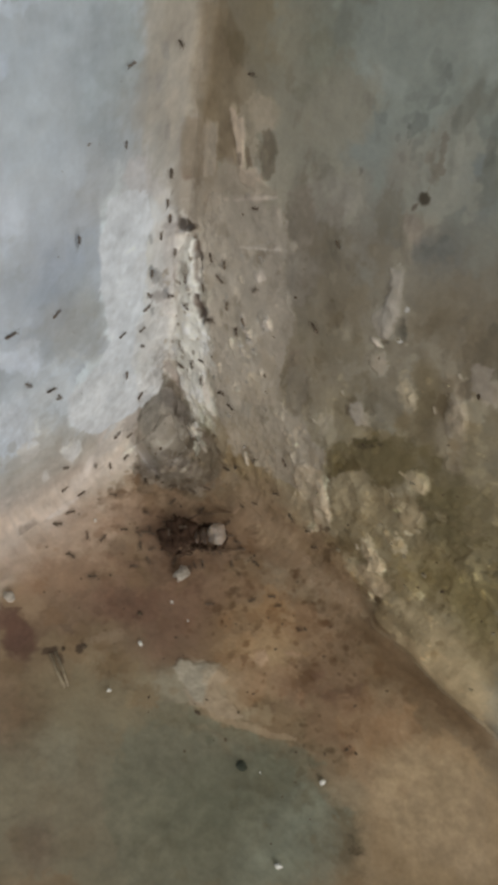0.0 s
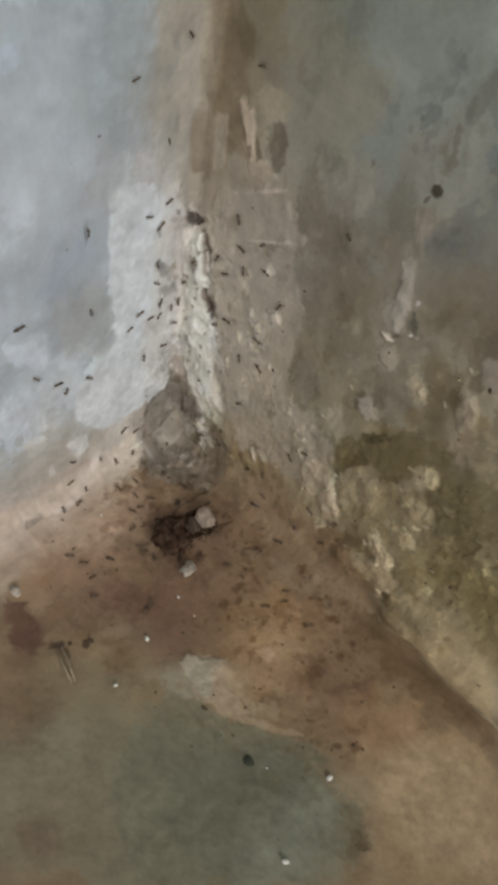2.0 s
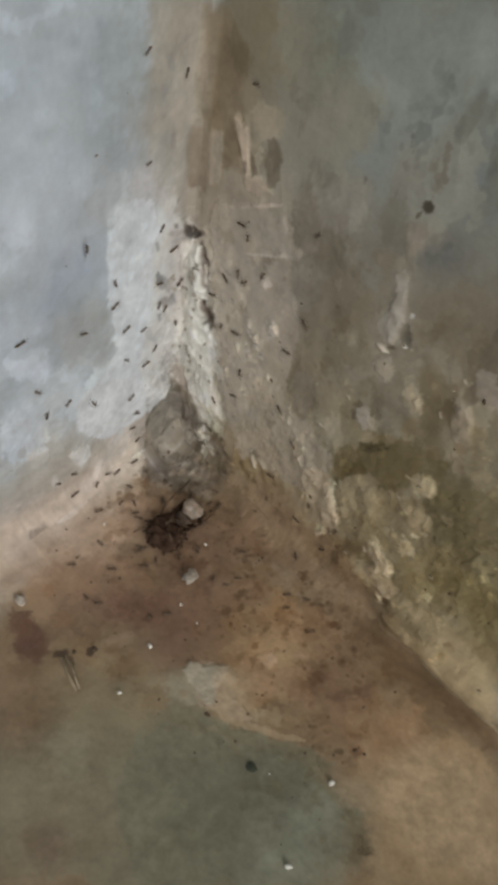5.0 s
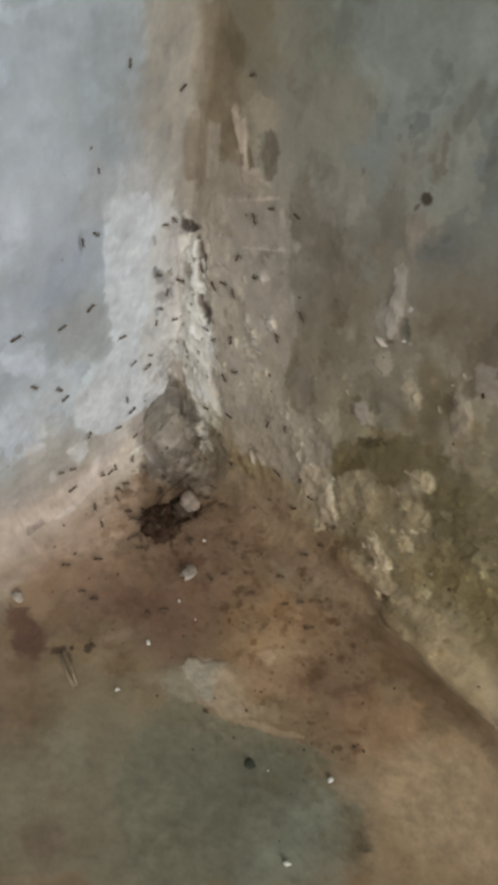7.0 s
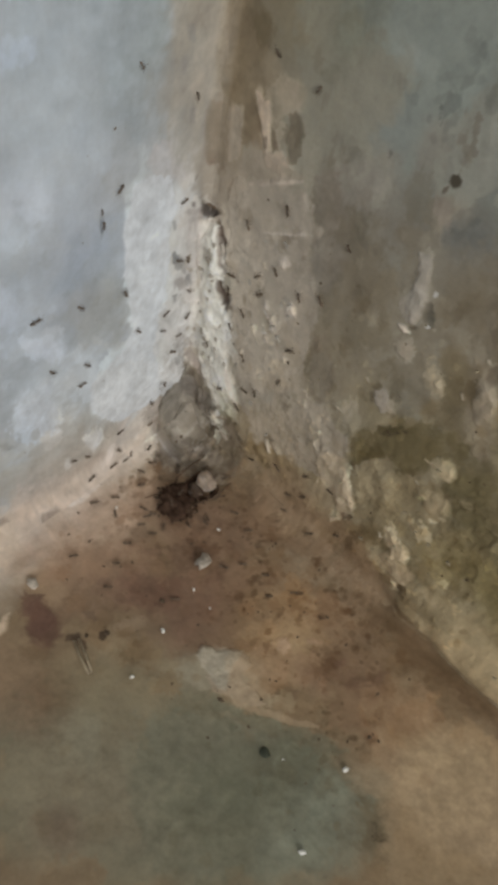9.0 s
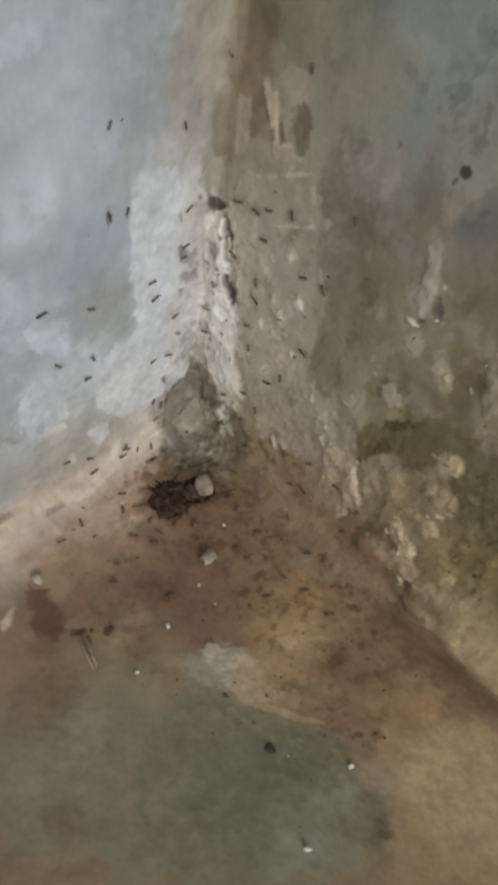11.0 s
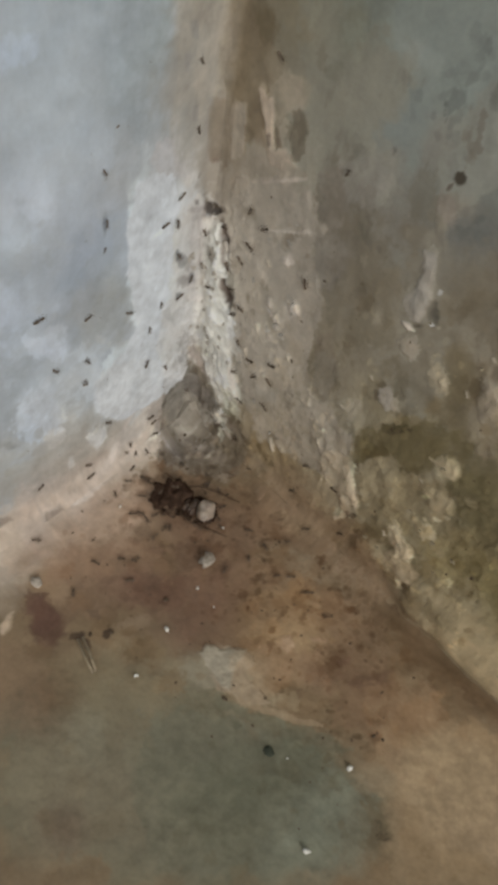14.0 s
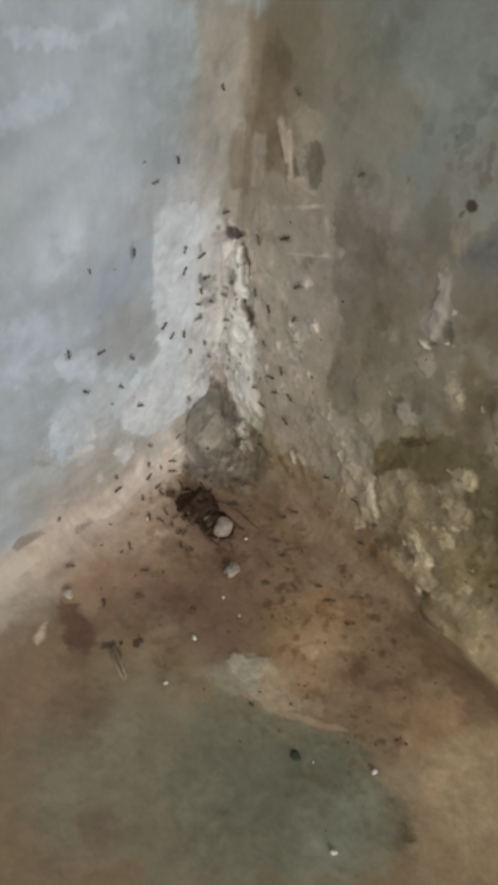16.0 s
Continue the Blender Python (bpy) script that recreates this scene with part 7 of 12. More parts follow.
L.patch(((2.3, 25.4), (-1.2, 20.3), (-3.9, 14.6), (-5.8, 5.6), (-6.5, -3.7), (-5.6, -14.0), (-3.6, -17.8), (2.6, -13.7), (8.2, -10.6), (14.5, -8.8), (17.6, -1.8), (14.6, 1.3), (12.1, 7.3), (12.7, 15.2), (10.2, 22.1), (6.2, 23.6)), (0.257, 0.244, 0.221), 0.88, 0.3, 0.7, -0.35)
R.patch(((0.4, 24.1), (4.9, 23.2), (10.0, 21.9), (12.5, 16.7), (13.7, 10.4), (14.5, 2.7), (14.7, -0.4), (11.0, -4.8), (5.5, -13.0), (-1.8, -25.5), (-6.8, -25.2), (-4.5, -14.9), (-3.7, -3.0), (-5.2, 4.0), (-4.2, 13.8), (-1.9, 18.9)), (0.372, 0.340, 0.296), 0.88, 0.3, 0.7, -0.35)
L.patch(((2.8, 24.4), (-1.2, 19.7), (-3.9, 14.0), (-2.9, 6.4), (-0.9, 7.1), (2.5, 15.2)), (0.148, 0.132, 0.125), 0.76, 0.8, 1.02, -0.14)
R.patch(((0.1, 22.5), (5.0, 22.6), (10.0, 21.3), (10.2, 12.8), (6.3, 10.9), (0.8, 14.0)), (0.214, 0.184, 0.168), 0.76, 0.8, 1.02, -0.14)
L.patch(((9.7, 3.1), (4.3, 1.6), (4.5, -1.4), (9.7, -0.3)), (0.403, 0.365, 0.338), 0.57, 0.6, 1.02, 0.07)
R.patch(((0.2, -2.3), (4.3, 1.1), (7.0, -0.3), (2.0, -5.8)), (0.584, 0.509, 0.452), 0.57, 0.6, 1.02, 0.07)
R.patch(((12.2, 16.4), (14.3, 15.5), (16.7, 13.3), (15.4, 9.7), (12.0, 10.0), (10.7, 12.7)), (0.880, 0.806, 0.734), 0.81, 0.25, 0.68, 0.42)
R.patch(((19.9, 27.1), (22.3, 30.8), (23.6, 28.4), (22.1, 25.1)), (0.808, 0.719, 0.638), 0.66, 0.3, 0.68, 0.28)
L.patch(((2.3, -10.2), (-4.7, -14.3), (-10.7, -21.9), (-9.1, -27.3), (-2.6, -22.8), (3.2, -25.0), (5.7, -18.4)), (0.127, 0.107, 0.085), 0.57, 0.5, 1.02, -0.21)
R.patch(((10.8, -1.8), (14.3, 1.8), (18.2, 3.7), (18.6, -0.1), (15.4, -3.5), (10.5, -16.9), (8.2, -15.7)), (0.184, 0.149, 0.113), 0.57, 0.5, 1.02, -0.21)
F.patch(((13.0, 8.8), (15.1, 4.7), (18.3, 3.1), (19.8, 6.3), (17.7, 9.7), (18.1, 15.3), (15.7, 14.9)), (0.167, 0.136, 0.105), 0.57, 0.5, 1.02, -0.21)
R.patch(((32.5, -0.5), (41.6, 10.0), (58.0, 16.1), (57.0, 5.2), (47.5, -7.0), (37.1, -7.9)), (0.331, 0.230, 0.141), 0.47, 1.2, 1.53, 0)
F.patch(((33.3, 5.6), (40.2, -2.0), (55.2, -6.1), (56.5, 0.5), (49.7, 9.7), (40.0, 10.7)), (0.301, 0.210, 0.131), 0.47, 1.2, 1.53, 0)
# soil and stains of the floor
F.patch(((6.1, 76.3), (6.6, 64.1), (6.3, 46.0), (8.5, 33.5), (16.2, 27.7), (22.5, 33.2), (22.8, 45.4), (18.1, 59.8), (16.0, 71.0), (12.2, 80.6)), (0.565, 0.404, 0.306), 0.47, 4, 1.7, 0)
F.patch(((14.4, 69.8), (24.3, 46.7), (36.0, 42.6), (39.5, 50.3), (28.5, 67.9), (19.5, 77.8)), (0.378, 0.235, 0.160), 0.38, 3, 1.7, 0)
F.patch(((19.4, 30.5), (44.2, 9.5), (53.8, 8.4), (55.6, 21.0), (64.1, 34.7), (69.6, 47.4), (67.4, 54.7), (64.1, 60.7), (56.7, 58.5), (52.1, 47.5), (37.2, 41.2)), (0.260, 0.164, 0.116), 0.47, 4, 1.7, 0)
F.patch(((35.2, 58.0), (45.4, 43.8), (52.1, 47.5), (53.9, 53.7), (43.3, 62.5)), (0.194, 0.110, 0.076), 0.47, 2, 1.7, 0)
F.patch(((18.8, 81.3), (22.9, 78.1), (28.6, 78.3), (33.0, 81.3), (33.4, 85.9), (29.3, 87.8), (24.1, 86.0)), (0.167, 0.094, 0.068), 0.81, 0.8, 2.04, 0)
F.patch(((88.5, 34.8), (93.4, 24.4), (107.8, 16.9), (113.2, 21.0), (113.9, 27.4), (105.5, 38.4), (98.7, 40.8), (92.5, 39.1)), (0.239, 0.147, 0.095), 0.43, 2, 1.7, 0)
F.patch(((103.7, 28.5), (109.9, 19.6), (112.4, 21.3), (106.5, 29.2)), (0.159, 0.100, 0.066), 0.57, 0.8, 1.7, 0)
F.patch(((120.8, 36.1), (127.4, 22.6), (139.8, 16.5), (155.6, 15.5), (168.3, 35.5), (151.0, 43.8), (138.6, 42.8), (128.5, 43.0)), (0.451, 0.329, 0.213), 0.81, 4, 1.7, 0)
F.patch(((47.3, 105.2), (68.4, 83.5), (81.5, 90.6), (106.1, 96.7), (76.7, 125.7)), (0.266, 0.220, 0.155), 0.38, 6, 1.7, 0)
# worn green-grey patch with its pale rim
F.patch(((78.1, 61.3), (85.4, 59.4), (93.2, 54.5), (101.7, 49.1), (108.4, 45.5), (114.4, 43.8), (120.0, 45.5), (123.8, 49.9), (125.1, 56.4), (133.0, 70.3), (101.1, 101.7), (84.6, 97.0), (75.1, 87.1), (71.5, 73.8), (73.0, 64.4)), (0.204, 0.195, 0.139), 0.57, 1.4, 1.7, 0)
F.patch(((91.3, 68.4), (107.0, 50.1), (118.3, 53.4), (121.6, 61.9), (111.1, 68.6), (107.5, 77.9), (99.3, 80.4)), (0.159, 0.160, 0.112), 0.47, 4, 1.7, 0)
F.patch(((116.1, 55.7), (124.6, 45.9), (131.2, 46.3), (132.2, 55.1), (137.3, 66.1), (121.5, 81.6), (115.2, 79.3), (115.1, 68.4)), (0.250, 0.263, 0.207), 0.47, 4, 1.7, 0)
F.patch(((77.4, 49.1), (84.9, 43.4), (86.1, 39.7), (90.7, 39.7), (91.2, 45.2), (90.6, 49.4), (89.9, 53.4), (85.4, 52.4), (81.4, 50.8)), (0.451, 0.292, 0.173), 0.47, 1, 1.36, 0.07)
F.patch(((121.0, 46.5), (127.2, 41.3), (130.5, 43.0), (130.9, 48.6), (125.4, 48.1)), (0.406, 0.310, 0.202), 0.57, 1, 1.36, 0)
F.patch(((132.4, 52.9), (137.4, 51.7), (139.7, 53.2), (136.9, 55.9)), (0.107, 0.085, 0.051), 0.66, 1.2, 1.36, 0)
F.patch(((86.1, 29.5), (88.1, 26.4), (89.5, 26.4), (87.7, 29.1)), (0.498, 0.335, 0.213), 0.66, 0.4, 0.68, 0.14)
F.patch(((64.7, 61.3), (68.7, 55.9), (76.3, 59.7), (74.7, 63.7), (69.0, 64.0)), (0.295, 0.257, 0.192), 0.57, 1.2, 1.36, 0)
F.patch(((87.6, 63.7), (89.0, 61.8), (91.1, 62.7), (90.3, 64.8)), (0.143, 0.139, 0.095), 0.57, 0.8, 0.85, 0)
F.patch(((94.1, 43.3), (95.9, 41.8), (97.7, 43.8), (96.7, 45.3)), (0.213, 0.139, 0.088), 0.66, 0.5, 0.68, 0)
F.patch(((99.9, 44.7), (102.4, 43.0), (103.0, 44.7), (101.4, 45.8)), (0.234, 0.155, 0.101), 0.66, 0.5, 0.68, 0)
F.patch(((116.2, 36.9), (119.4, 35.4), (120.8, 36.1), (118.8, 37.7)), (0.185, 0.117, 0.071), 0.66, 0.5, 0.68, 0)
F.patch(((57.8, 94.5), (64.4, 91.9), (67.8, 96.6), (64.8, 101.7), (59.3, 101.2)), (0.313, 0.280, 0.202), 0.47, 3, 1.7, 0)
F.patch(((71.5, 112.0), (75.5, 106.2), (82.6, 110.0), (81.7, 116.1), (75.8, 116.8)), (0.204, 0.151, 0.108), 0.43, 3, 1.7, 0)
F.patch(((47.0, 9.7), (55.0, 4.4), (65.8, 4.8), (65.9, 10.3), (56.7, 14.1), (50.0, 15.3)), (0.185, 0.121, 0.076), 0.47, 1.5, 2.04, 0)
F.patch(((67.4, -4.1), (76.4, -11.5), (85.5, -9.8), (87.9, -1.1), (79.0, -0.0), (71.2, -0.2)), (0.204, 0.139, 0.082), 0.47, 1.5, 2.04, 0)
F.patch(((53.5, 29.3), (59.6, 19.7), (67.4, 19.9), (66.5, 29.4), (60.3, 33.4)), (0.255, 0.164, 0.108), 0.43, 2, 2.04, 0)
F.patch(((81.3, 16.1), (87.7, 6.8), (97.6, 4.4), (103.2, 14.2), (98.2, 21.9), (88.6, 21.6)), (0.289, 0.186, 0.116), 0.47, 3, 2.04, 0)
F.patch(((91.0, 21.7), (97.3, 12.4), (108.6, 12.2), (110.4, 20.2), (102.0, 29.1), (94.5, 28.3)), (0.244, 0.168, 0.108), 0.52, 2, 2.04, 0)
L.patch(((36.4, 153.3), (16.9, 149.2), (17.0, 132.9), (18.2, 119.2), (24.6, 116.0), (34.3, 132.4)), (0.391, 0.444, 0.499), 0.57, 6, 1.7, 0)
R.patch(((35.1, -2.0), (50.6, 7.3), (68.0, 14.5), (83.0, 13.9), (94.6, 7.6), (96.2, -2.6), (81.8, -5.3), (62.9, -6.7), (43.8, -16.0)), (0.281, 0.184, 0.113), 0.62, 2.5, 2.55, 0)
F.patch(((36.3, 7.1), (49.7, -0.9), (66.0, -5.7), (81.7, -5.2), (94.2, -2.1), (96.4, 4.4), (82.7, 6.7), (64.5, 8.8), (48.6, 13.9)), (0.255, 0.168, 0.105), 0.62, 2.5, 2.55, 0)
F.patch(((99.4, 51.4), (116.2, 40.8), (128.8, 30.1), (139.5, 27.7), (136.0, 39.5), (123.3, 44.2), (110.3, 49.0)), (0.338, 0.225, 0.139), 0.47, 3, 1.7, 0)
F.patch(((22.8, 104.6), (27.3, 94.9), (39.0, 91.9), (48.7, 95.2), (52.9, 103.8), (48.0, 112.7), (38.2, 114.7)), (0.313, 0.210, 0.139), 0.38, 4, 1.7, 0)
F.patch(((23.7, 95.2), (21.1, 90.6), (21.4, 88.9), (24.8, 92.8), (25.1, 94.9)), (0.786, 0.618, 0.467), 0.81, 0.4, 0.68, 0.21)
# brush marks high on the limewash
L.patch(((59.5, 157.6), (53.2, 157.3), (44.5, 154.1), (35.4, 156.2), (34.9, 154.2), (43.5, 151.5), (53.7, 153.8), (59.8, 156.3)), (0.655, 0.744, 0.880), 0.47, 1, 2.55, 0)
L.patch(((61.8, 146.1), (54.9, 146.9), (46.6, 145.3), (48.2, 142.6), (55.8, 141.5), (63.0, 140.2)), (0.613, 0.698, 0.861), 0.43, 1.5, 2.55, 0)
L.patch(((71.9, 96.4), (61.6, 96.8), (59.7, 88.2), (66.3, 76.7), (75.0, 81.4)), (0.605, 0.689, 0.861), 0.38, 2, 2.55, 0)
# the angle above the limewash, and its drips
# beige coat on both faces, lighter in colour on the north against its shade
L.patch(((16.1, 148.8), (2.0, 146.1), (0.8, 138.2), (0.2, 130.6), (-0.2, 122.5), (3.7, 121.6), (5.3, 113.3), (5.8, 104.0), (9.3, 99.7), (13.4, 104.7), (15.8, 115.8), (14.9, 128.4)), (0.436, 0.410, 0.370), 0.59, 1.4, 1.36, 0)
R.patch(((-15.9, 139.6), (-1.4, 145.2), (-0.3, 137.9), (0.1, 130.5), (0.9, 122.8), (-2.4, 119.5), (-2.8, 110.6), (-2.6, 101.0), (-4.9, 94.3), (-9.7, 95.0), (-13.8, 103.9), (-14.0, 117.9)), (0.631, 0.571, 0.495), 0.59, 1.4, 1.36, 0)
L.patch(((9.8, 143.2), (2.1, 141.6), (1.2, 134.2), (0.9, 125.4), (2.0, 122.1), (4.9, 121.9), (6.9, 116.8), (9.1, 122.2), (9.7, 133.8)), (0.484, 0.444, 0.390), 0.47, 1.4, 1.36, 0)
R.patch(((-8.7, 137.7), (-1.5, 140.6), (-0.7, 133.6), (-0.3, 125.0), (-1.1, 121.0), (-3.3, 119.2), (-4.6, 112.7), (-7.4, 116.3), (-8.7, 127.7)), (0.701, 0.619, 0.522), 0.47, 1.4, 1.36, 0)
L.patch(((0.6, 139.8), (-1.1, 139.5), (-2.2, 133.2), (-1.3, 132.9), (-0.1, 135.6)), (0.141, 0.110, 0.082), 0.66, 0.4, 0.68, 0)
R.patch(((-0.1, 139.5), (1.5, 140.1), (2.7, 134.6), (1.6, 133.7), (0.5, 135.7)), (0.204, 0.153, 0.110), 0.66, 0.4, 0.68, 0)
L.patch(((2.6, 107.5), (0.6, 107.6), (0.4, 105.0), (1.3, 104.5), (2.4, 105.6)), (0.170, 0.129, 0.105), 0.76, 0.3, 0.51, 0)
R.patch(((-0.8, 106.2), (0.8, 107.5), (1.0, 105.1), (0.1, 103.9), (-0.8, 104.3)), (0.246, 0.180, 0.141), 0.76, 0.3, 0.51, 0)
L.patch(((12.0, 139.6), (9.5, 139.5), (9.1, 135.7), (11.0, 136.6)), (0.309, 0.307, 0.302), 0.57, 0.5, 0.68, 0)
L.patch(((12.9, 133.4), (11.5, 133.4), (10.9, 129.0), (12.1, 129.2)), (0.343, 0.335, 0.332), 0.57, 0.5, 0.68, 0)
L.patch(((9.4, 121.2), (7.4, 121.0), (7.3, 116.9), (8.9, 116.9)), (0.309, 0.301, 0.296), 0.57, 0.5, 0.68, 0)
L.patch(((19.9, 116.8), (14.0, 114.8), (11.9, 110.4), (9.7, 104.4), (13.3, 102.9), (18.4, 106.5), (20.4, 111.6)), (0.543, 0.531, 0.556), 0.52, 1, 1.53, 0)
# crumbling edge of the limewash beside the angle
R.patch(((42.1, 69.6), (46.0, 76.1), (50.9, 69.4), (51.6, 58.4), (46.8, 58.9), (43.5, 62.8)), (0.318, 0.282, 0.224), 0.66, 0.7, 2.04, -0.07)
# west wall blotches and its foot
L.patch(((39.9, 80.0), (30.2, 76.9), (27.7, 65.6), (30.3, 58.0), (37.1, 60.5), (40.5, 69.5)), (0.436, 0.479, 0.531), 0.47, 2, 1.7, 0)
L.patch(((57.1, 38.2), (43.3, 21.7), (36.3, 13.5), (40.6, 5.2), (50.0, 5.6), (60.9, 9.2), (68.2, 14.2), (63.4, 28.4)), (0.391, 0.365, 0.344), 0.47, 2, 2.04, 0)
# bare cement in the pit
L.patch(((16.2, 0.8), (5.4, -5.1), (-7.9, -24.9), (-19.2, -46.7), (-10.5, -44.9), (7.3, -22.7), (16.7, -8.7)), (0.238, 0.207, 0.167), 0.57, 1, 2.04, 0)
R.patch(((-6.1, -18.1), (8.4, -2.1), (17.5, -0.2), (24.9, -0.8), (20.7, -10.0), (6.6, -23.4), (-4.4, -29.9)), (0.345, 0.288, 0.224), 0.57, 1, 2.04, 0)
F.patch(((4.6, 17.4), (10.8, 9.6), (18.8, 6.8), (26.1, 6.8), (25.0, 12.5), (17.0, 18.4), (10.2, 21.4)), (0.313, 0.263, 0.207), 0.57, 1, 2.04, 0)
# joint under the damp wall
F.patch(((74.5, 44.0), (81.5, 36.5), (91.2, 31.6), (99.7, 35.5), (94.4, 42.8), (85.1, 47.5)), (0.421, 0.274, 0.173), 0.43, 2, 2.04, 0)
F.patch(((100.5, 36.4), (109.0, 32.7), (115.4, 34.5), (114.3, 39.1), (107.7, 40.9)), (0.289, 0.173, 0.108), 0.43, 2, 2.04, 0)
F.patch(((120.6, 48.6), (125.5, 41.2), (129.3, 41.2), (129.9, 46.7), (124.2, 51.0)), (0.406, 0.322, 0.218), 0.47, 1.5, 1.7, 0)
F.patch(((121.5, 28.1), (133.1, 22.7), (147.6, 14.0), (156.0, 26.9), (144.6, 38.6), (129.9, 39.0)), (0.466, 0.335, 0.213), 0.47, 3, 2.04, 0)
# slivers, pits and dust over the coats
L.c *= (1 + 0.05 * L.big + 0.05 * L.mid)[..., None] * (1 + 0.03 * fbm(L.u, L.v, 9, 640, 4, 0.6)[..., None] * np.array((-0.6, 0.0, 0.6)))
F.flecks(16, (2, 26, 1, 20), 0.45, 0.75, 64, (1, 0.96, 0.92), spread=3.0, size=0.8, tall=1.5)
R.flecks(12, (2, 30, 0, 22), 0.5, 0.78, 65, (1, 0.96, 0.9), spread=3.0, size=0.8, tall=1.6)
L.flecks(16, (0, 9, 30, 95), 0.6, 0.82, 71, (1, 0.97, 0.94), spread=2.5, size=0.55, tall=1.8, h=-0.15)
R.flecks(16, (0, 12, 34, 92), 0.62, 0.84, 72, (1, 0.97, 0.93), spread=2.5, size=0.5, tall=2.0, h=-0.15)
R.flecks(14, (1, 14, 32, 90), 1.05, 1.2, 73, spread=2.5, size=0.6, tall=1.8, h=0.25)
L.flecks(10, (0, 14, 2, 24), 0.5, 0.78, 66, (1, 0.98, 0.94), spread=3.0, size=0.7, tall=1.6)
F.flecks(16, (50, 104, 0, 16), 0.55, 0.8, 68, (1, 0.94, 0.88), spread=3.0, size=0.7, tall=1.5)
R.flecks(14, (40, 104, 0, 14), 0.6, 0.82, 69, (1, 0.95, 0.88), spread=3.0, size=0.7, tall=1.6)
R.flecks(26, (20, 120, 8, 70), 1.2, 1.5, 70, (1.0, 0.99, 0.95), spread=2.5, size=0.4, tall=2.6, h=0.2)
F.flecks(6, (2, 24, 2, 20), 1.15, 1.4, 67, spread=3.0, size=0.7)
R.mottle(200, (5, 135, 6, 120), 1.6, 0.16, 51, (1.0, 0.97, 0.92), h=0.12, stretch=1.7)
R.mottle(420, (5, 135, 6, 110), 0.7, 0.22, 52, (1.0, 0.97, 0.92), stretch=1.9)
R.flecks(34, (40, 130, 8, 100), 1.12, 1.4, 53, (1.01, 0.99, 0.95), size=0.5, h=0.1)
R.flecks(34, (10, 130, 6, 100), 0.68, 0.88, 54, (1, 0.97, 0.92), size=0.55)
R.flecks(12, (3, 38, 14, 100), 1.08, 1.25, 55, size=0.45, h=0.12)
L.mottle(150, (0, 60, 4, 110), 1.3, 0.09, 56, (1.0, 0.985, 0.96), stretch=1.5)
L.flecks(14, (0, 12, 28, 96), 0.72, 0.9, 57, (1, 0.98, 0.95), size=0.45)
F.mottle(160, (4, 150, 2, 120), 2.2, 0.12, 59, (1.0, 0.95, 0.9))
F.mottle(170, (6, 140, 4, 72), 1.4, 0.2, 63, (1.0, 0.93, 0.87))
F.flecks(50, (8, 118, 5, 44), 0.6, 0.82, 60, (1, 0.94, 0.88), spread=4.0, size=0.5, tall=1.5)
# coats and gaps with clean edges
R.patch(((20.4, 127.1), (22.1, 128.4), (24.5, 126.0), (24.7, 122.8), (25.8, 120.6), (25.1, 117.8), (23.3, 117.3), (21.6, 119.0), (20.4, 121.8), (20.7, 124.7)), (0.224, 0.189, 0.141), 0.81, 0.6, 1.02, 0)
L.patch(((25.6, 108.0), (22.3, 107.9), (18.1, 107.6), (14.4, 106.9), (13.2, 104.1), (12.3, 95.5), (13.9, 89.1), (12.2, 80.6), (14.5, 69.6), (15.1, 56.2), (14.4, 46.0), (14.8, 32.9), (12.1, 22.0), (18.3, 21.3), (25.5, 21.9), (30.1, 20.8), (34.3, 25.9), (38.3, 32.3), (40.9, 38.7), (40.5, 50.1), (36.1, 49.2), (30.8, 53.8), (27.7, 55.3), (24.6, 61.4), (26.5, 72.6), (27.9, 81.4), (27.3, 90.4), (27.9, 95.9), (26.3, 101.8)), (0.663, 0.707, 0.778), 0.81, 0.3, 1.19, 0.14)
R.patch(((1.7, 84.8), (4.6, 85.6), (6.0, 83.6), (8.0, 81.8), (8.8, 77.3), (11.2, 77.2), (7.5, 74.2), (6.6, 72.2), (3.2, 68.4), (1.5, 70.6), (0.9, 81.4)), (0.880, 0.864, 0.813), 0.85, 0.2, 0.35, 0.49)
L.patch(((2.0, 92.5), (0.9, 92.6), (0.2, 90.6), (-1.1, 90.5), (-1.2, 89.2), (-0.3, 88.4), (1.8, 89.2)), (0.097, 0.087, 0.082), 0.91, 0.2, 0.25, -0.35)
R.patch(((-0.0, 91.6), (1.0, 92.4), (1.5, 90.7), (3.4, 91.6), (3.5, 90.4), (2.4, 89.1), (0.0, 88.2)), (0.141, 0.121, 0.110), 0.91, 0.2, 0.25, -0.35)
R.patch(((3.6, 87.1), (5.7, 88.2), (5.5, 86.3), (6.7, 84.7), (8.1, 84.8), (9.2, 80.7), (8.4, 79.8), (7.4, 82.9), (5.8, 84.4), (5.0, 85.8)), (0.204, 0.162, 0.141), 0.85, 0.2, 0.2, -0.35)
R.patch(((7.4, 71.5), (9.3, 71.7), (9.6, 68.3), (11.7, 67.1), (12.3, 65.4), (12.0, 62.4), (10.7, 62.4), (8.9, 63.5), (9.1, 67.0), (7.9, 70.1)), (0.175, 0.136, 0.117), 0.9, 0.2, 0.25, -0.42)
F.patch(((67.2, 55.0), (67.1, 53.3), (70.6, 50.8), (75.2, 46.9), (79.1, 46.0), (81.4, 47.2), (80.3, 50.8), (82.6, 52.0), (86.0, 51.8), (91.6, 51.7), (89.6, 55.4), (86.3, 57.9), (83.7, 57.7), (81.1, 58.1), (78.6, 60.7), (76.3, 59.7), (71.1, 58.2)), (0.436, 0.342, 0.251), 0.76, 0.3, 1.02, 0.21)
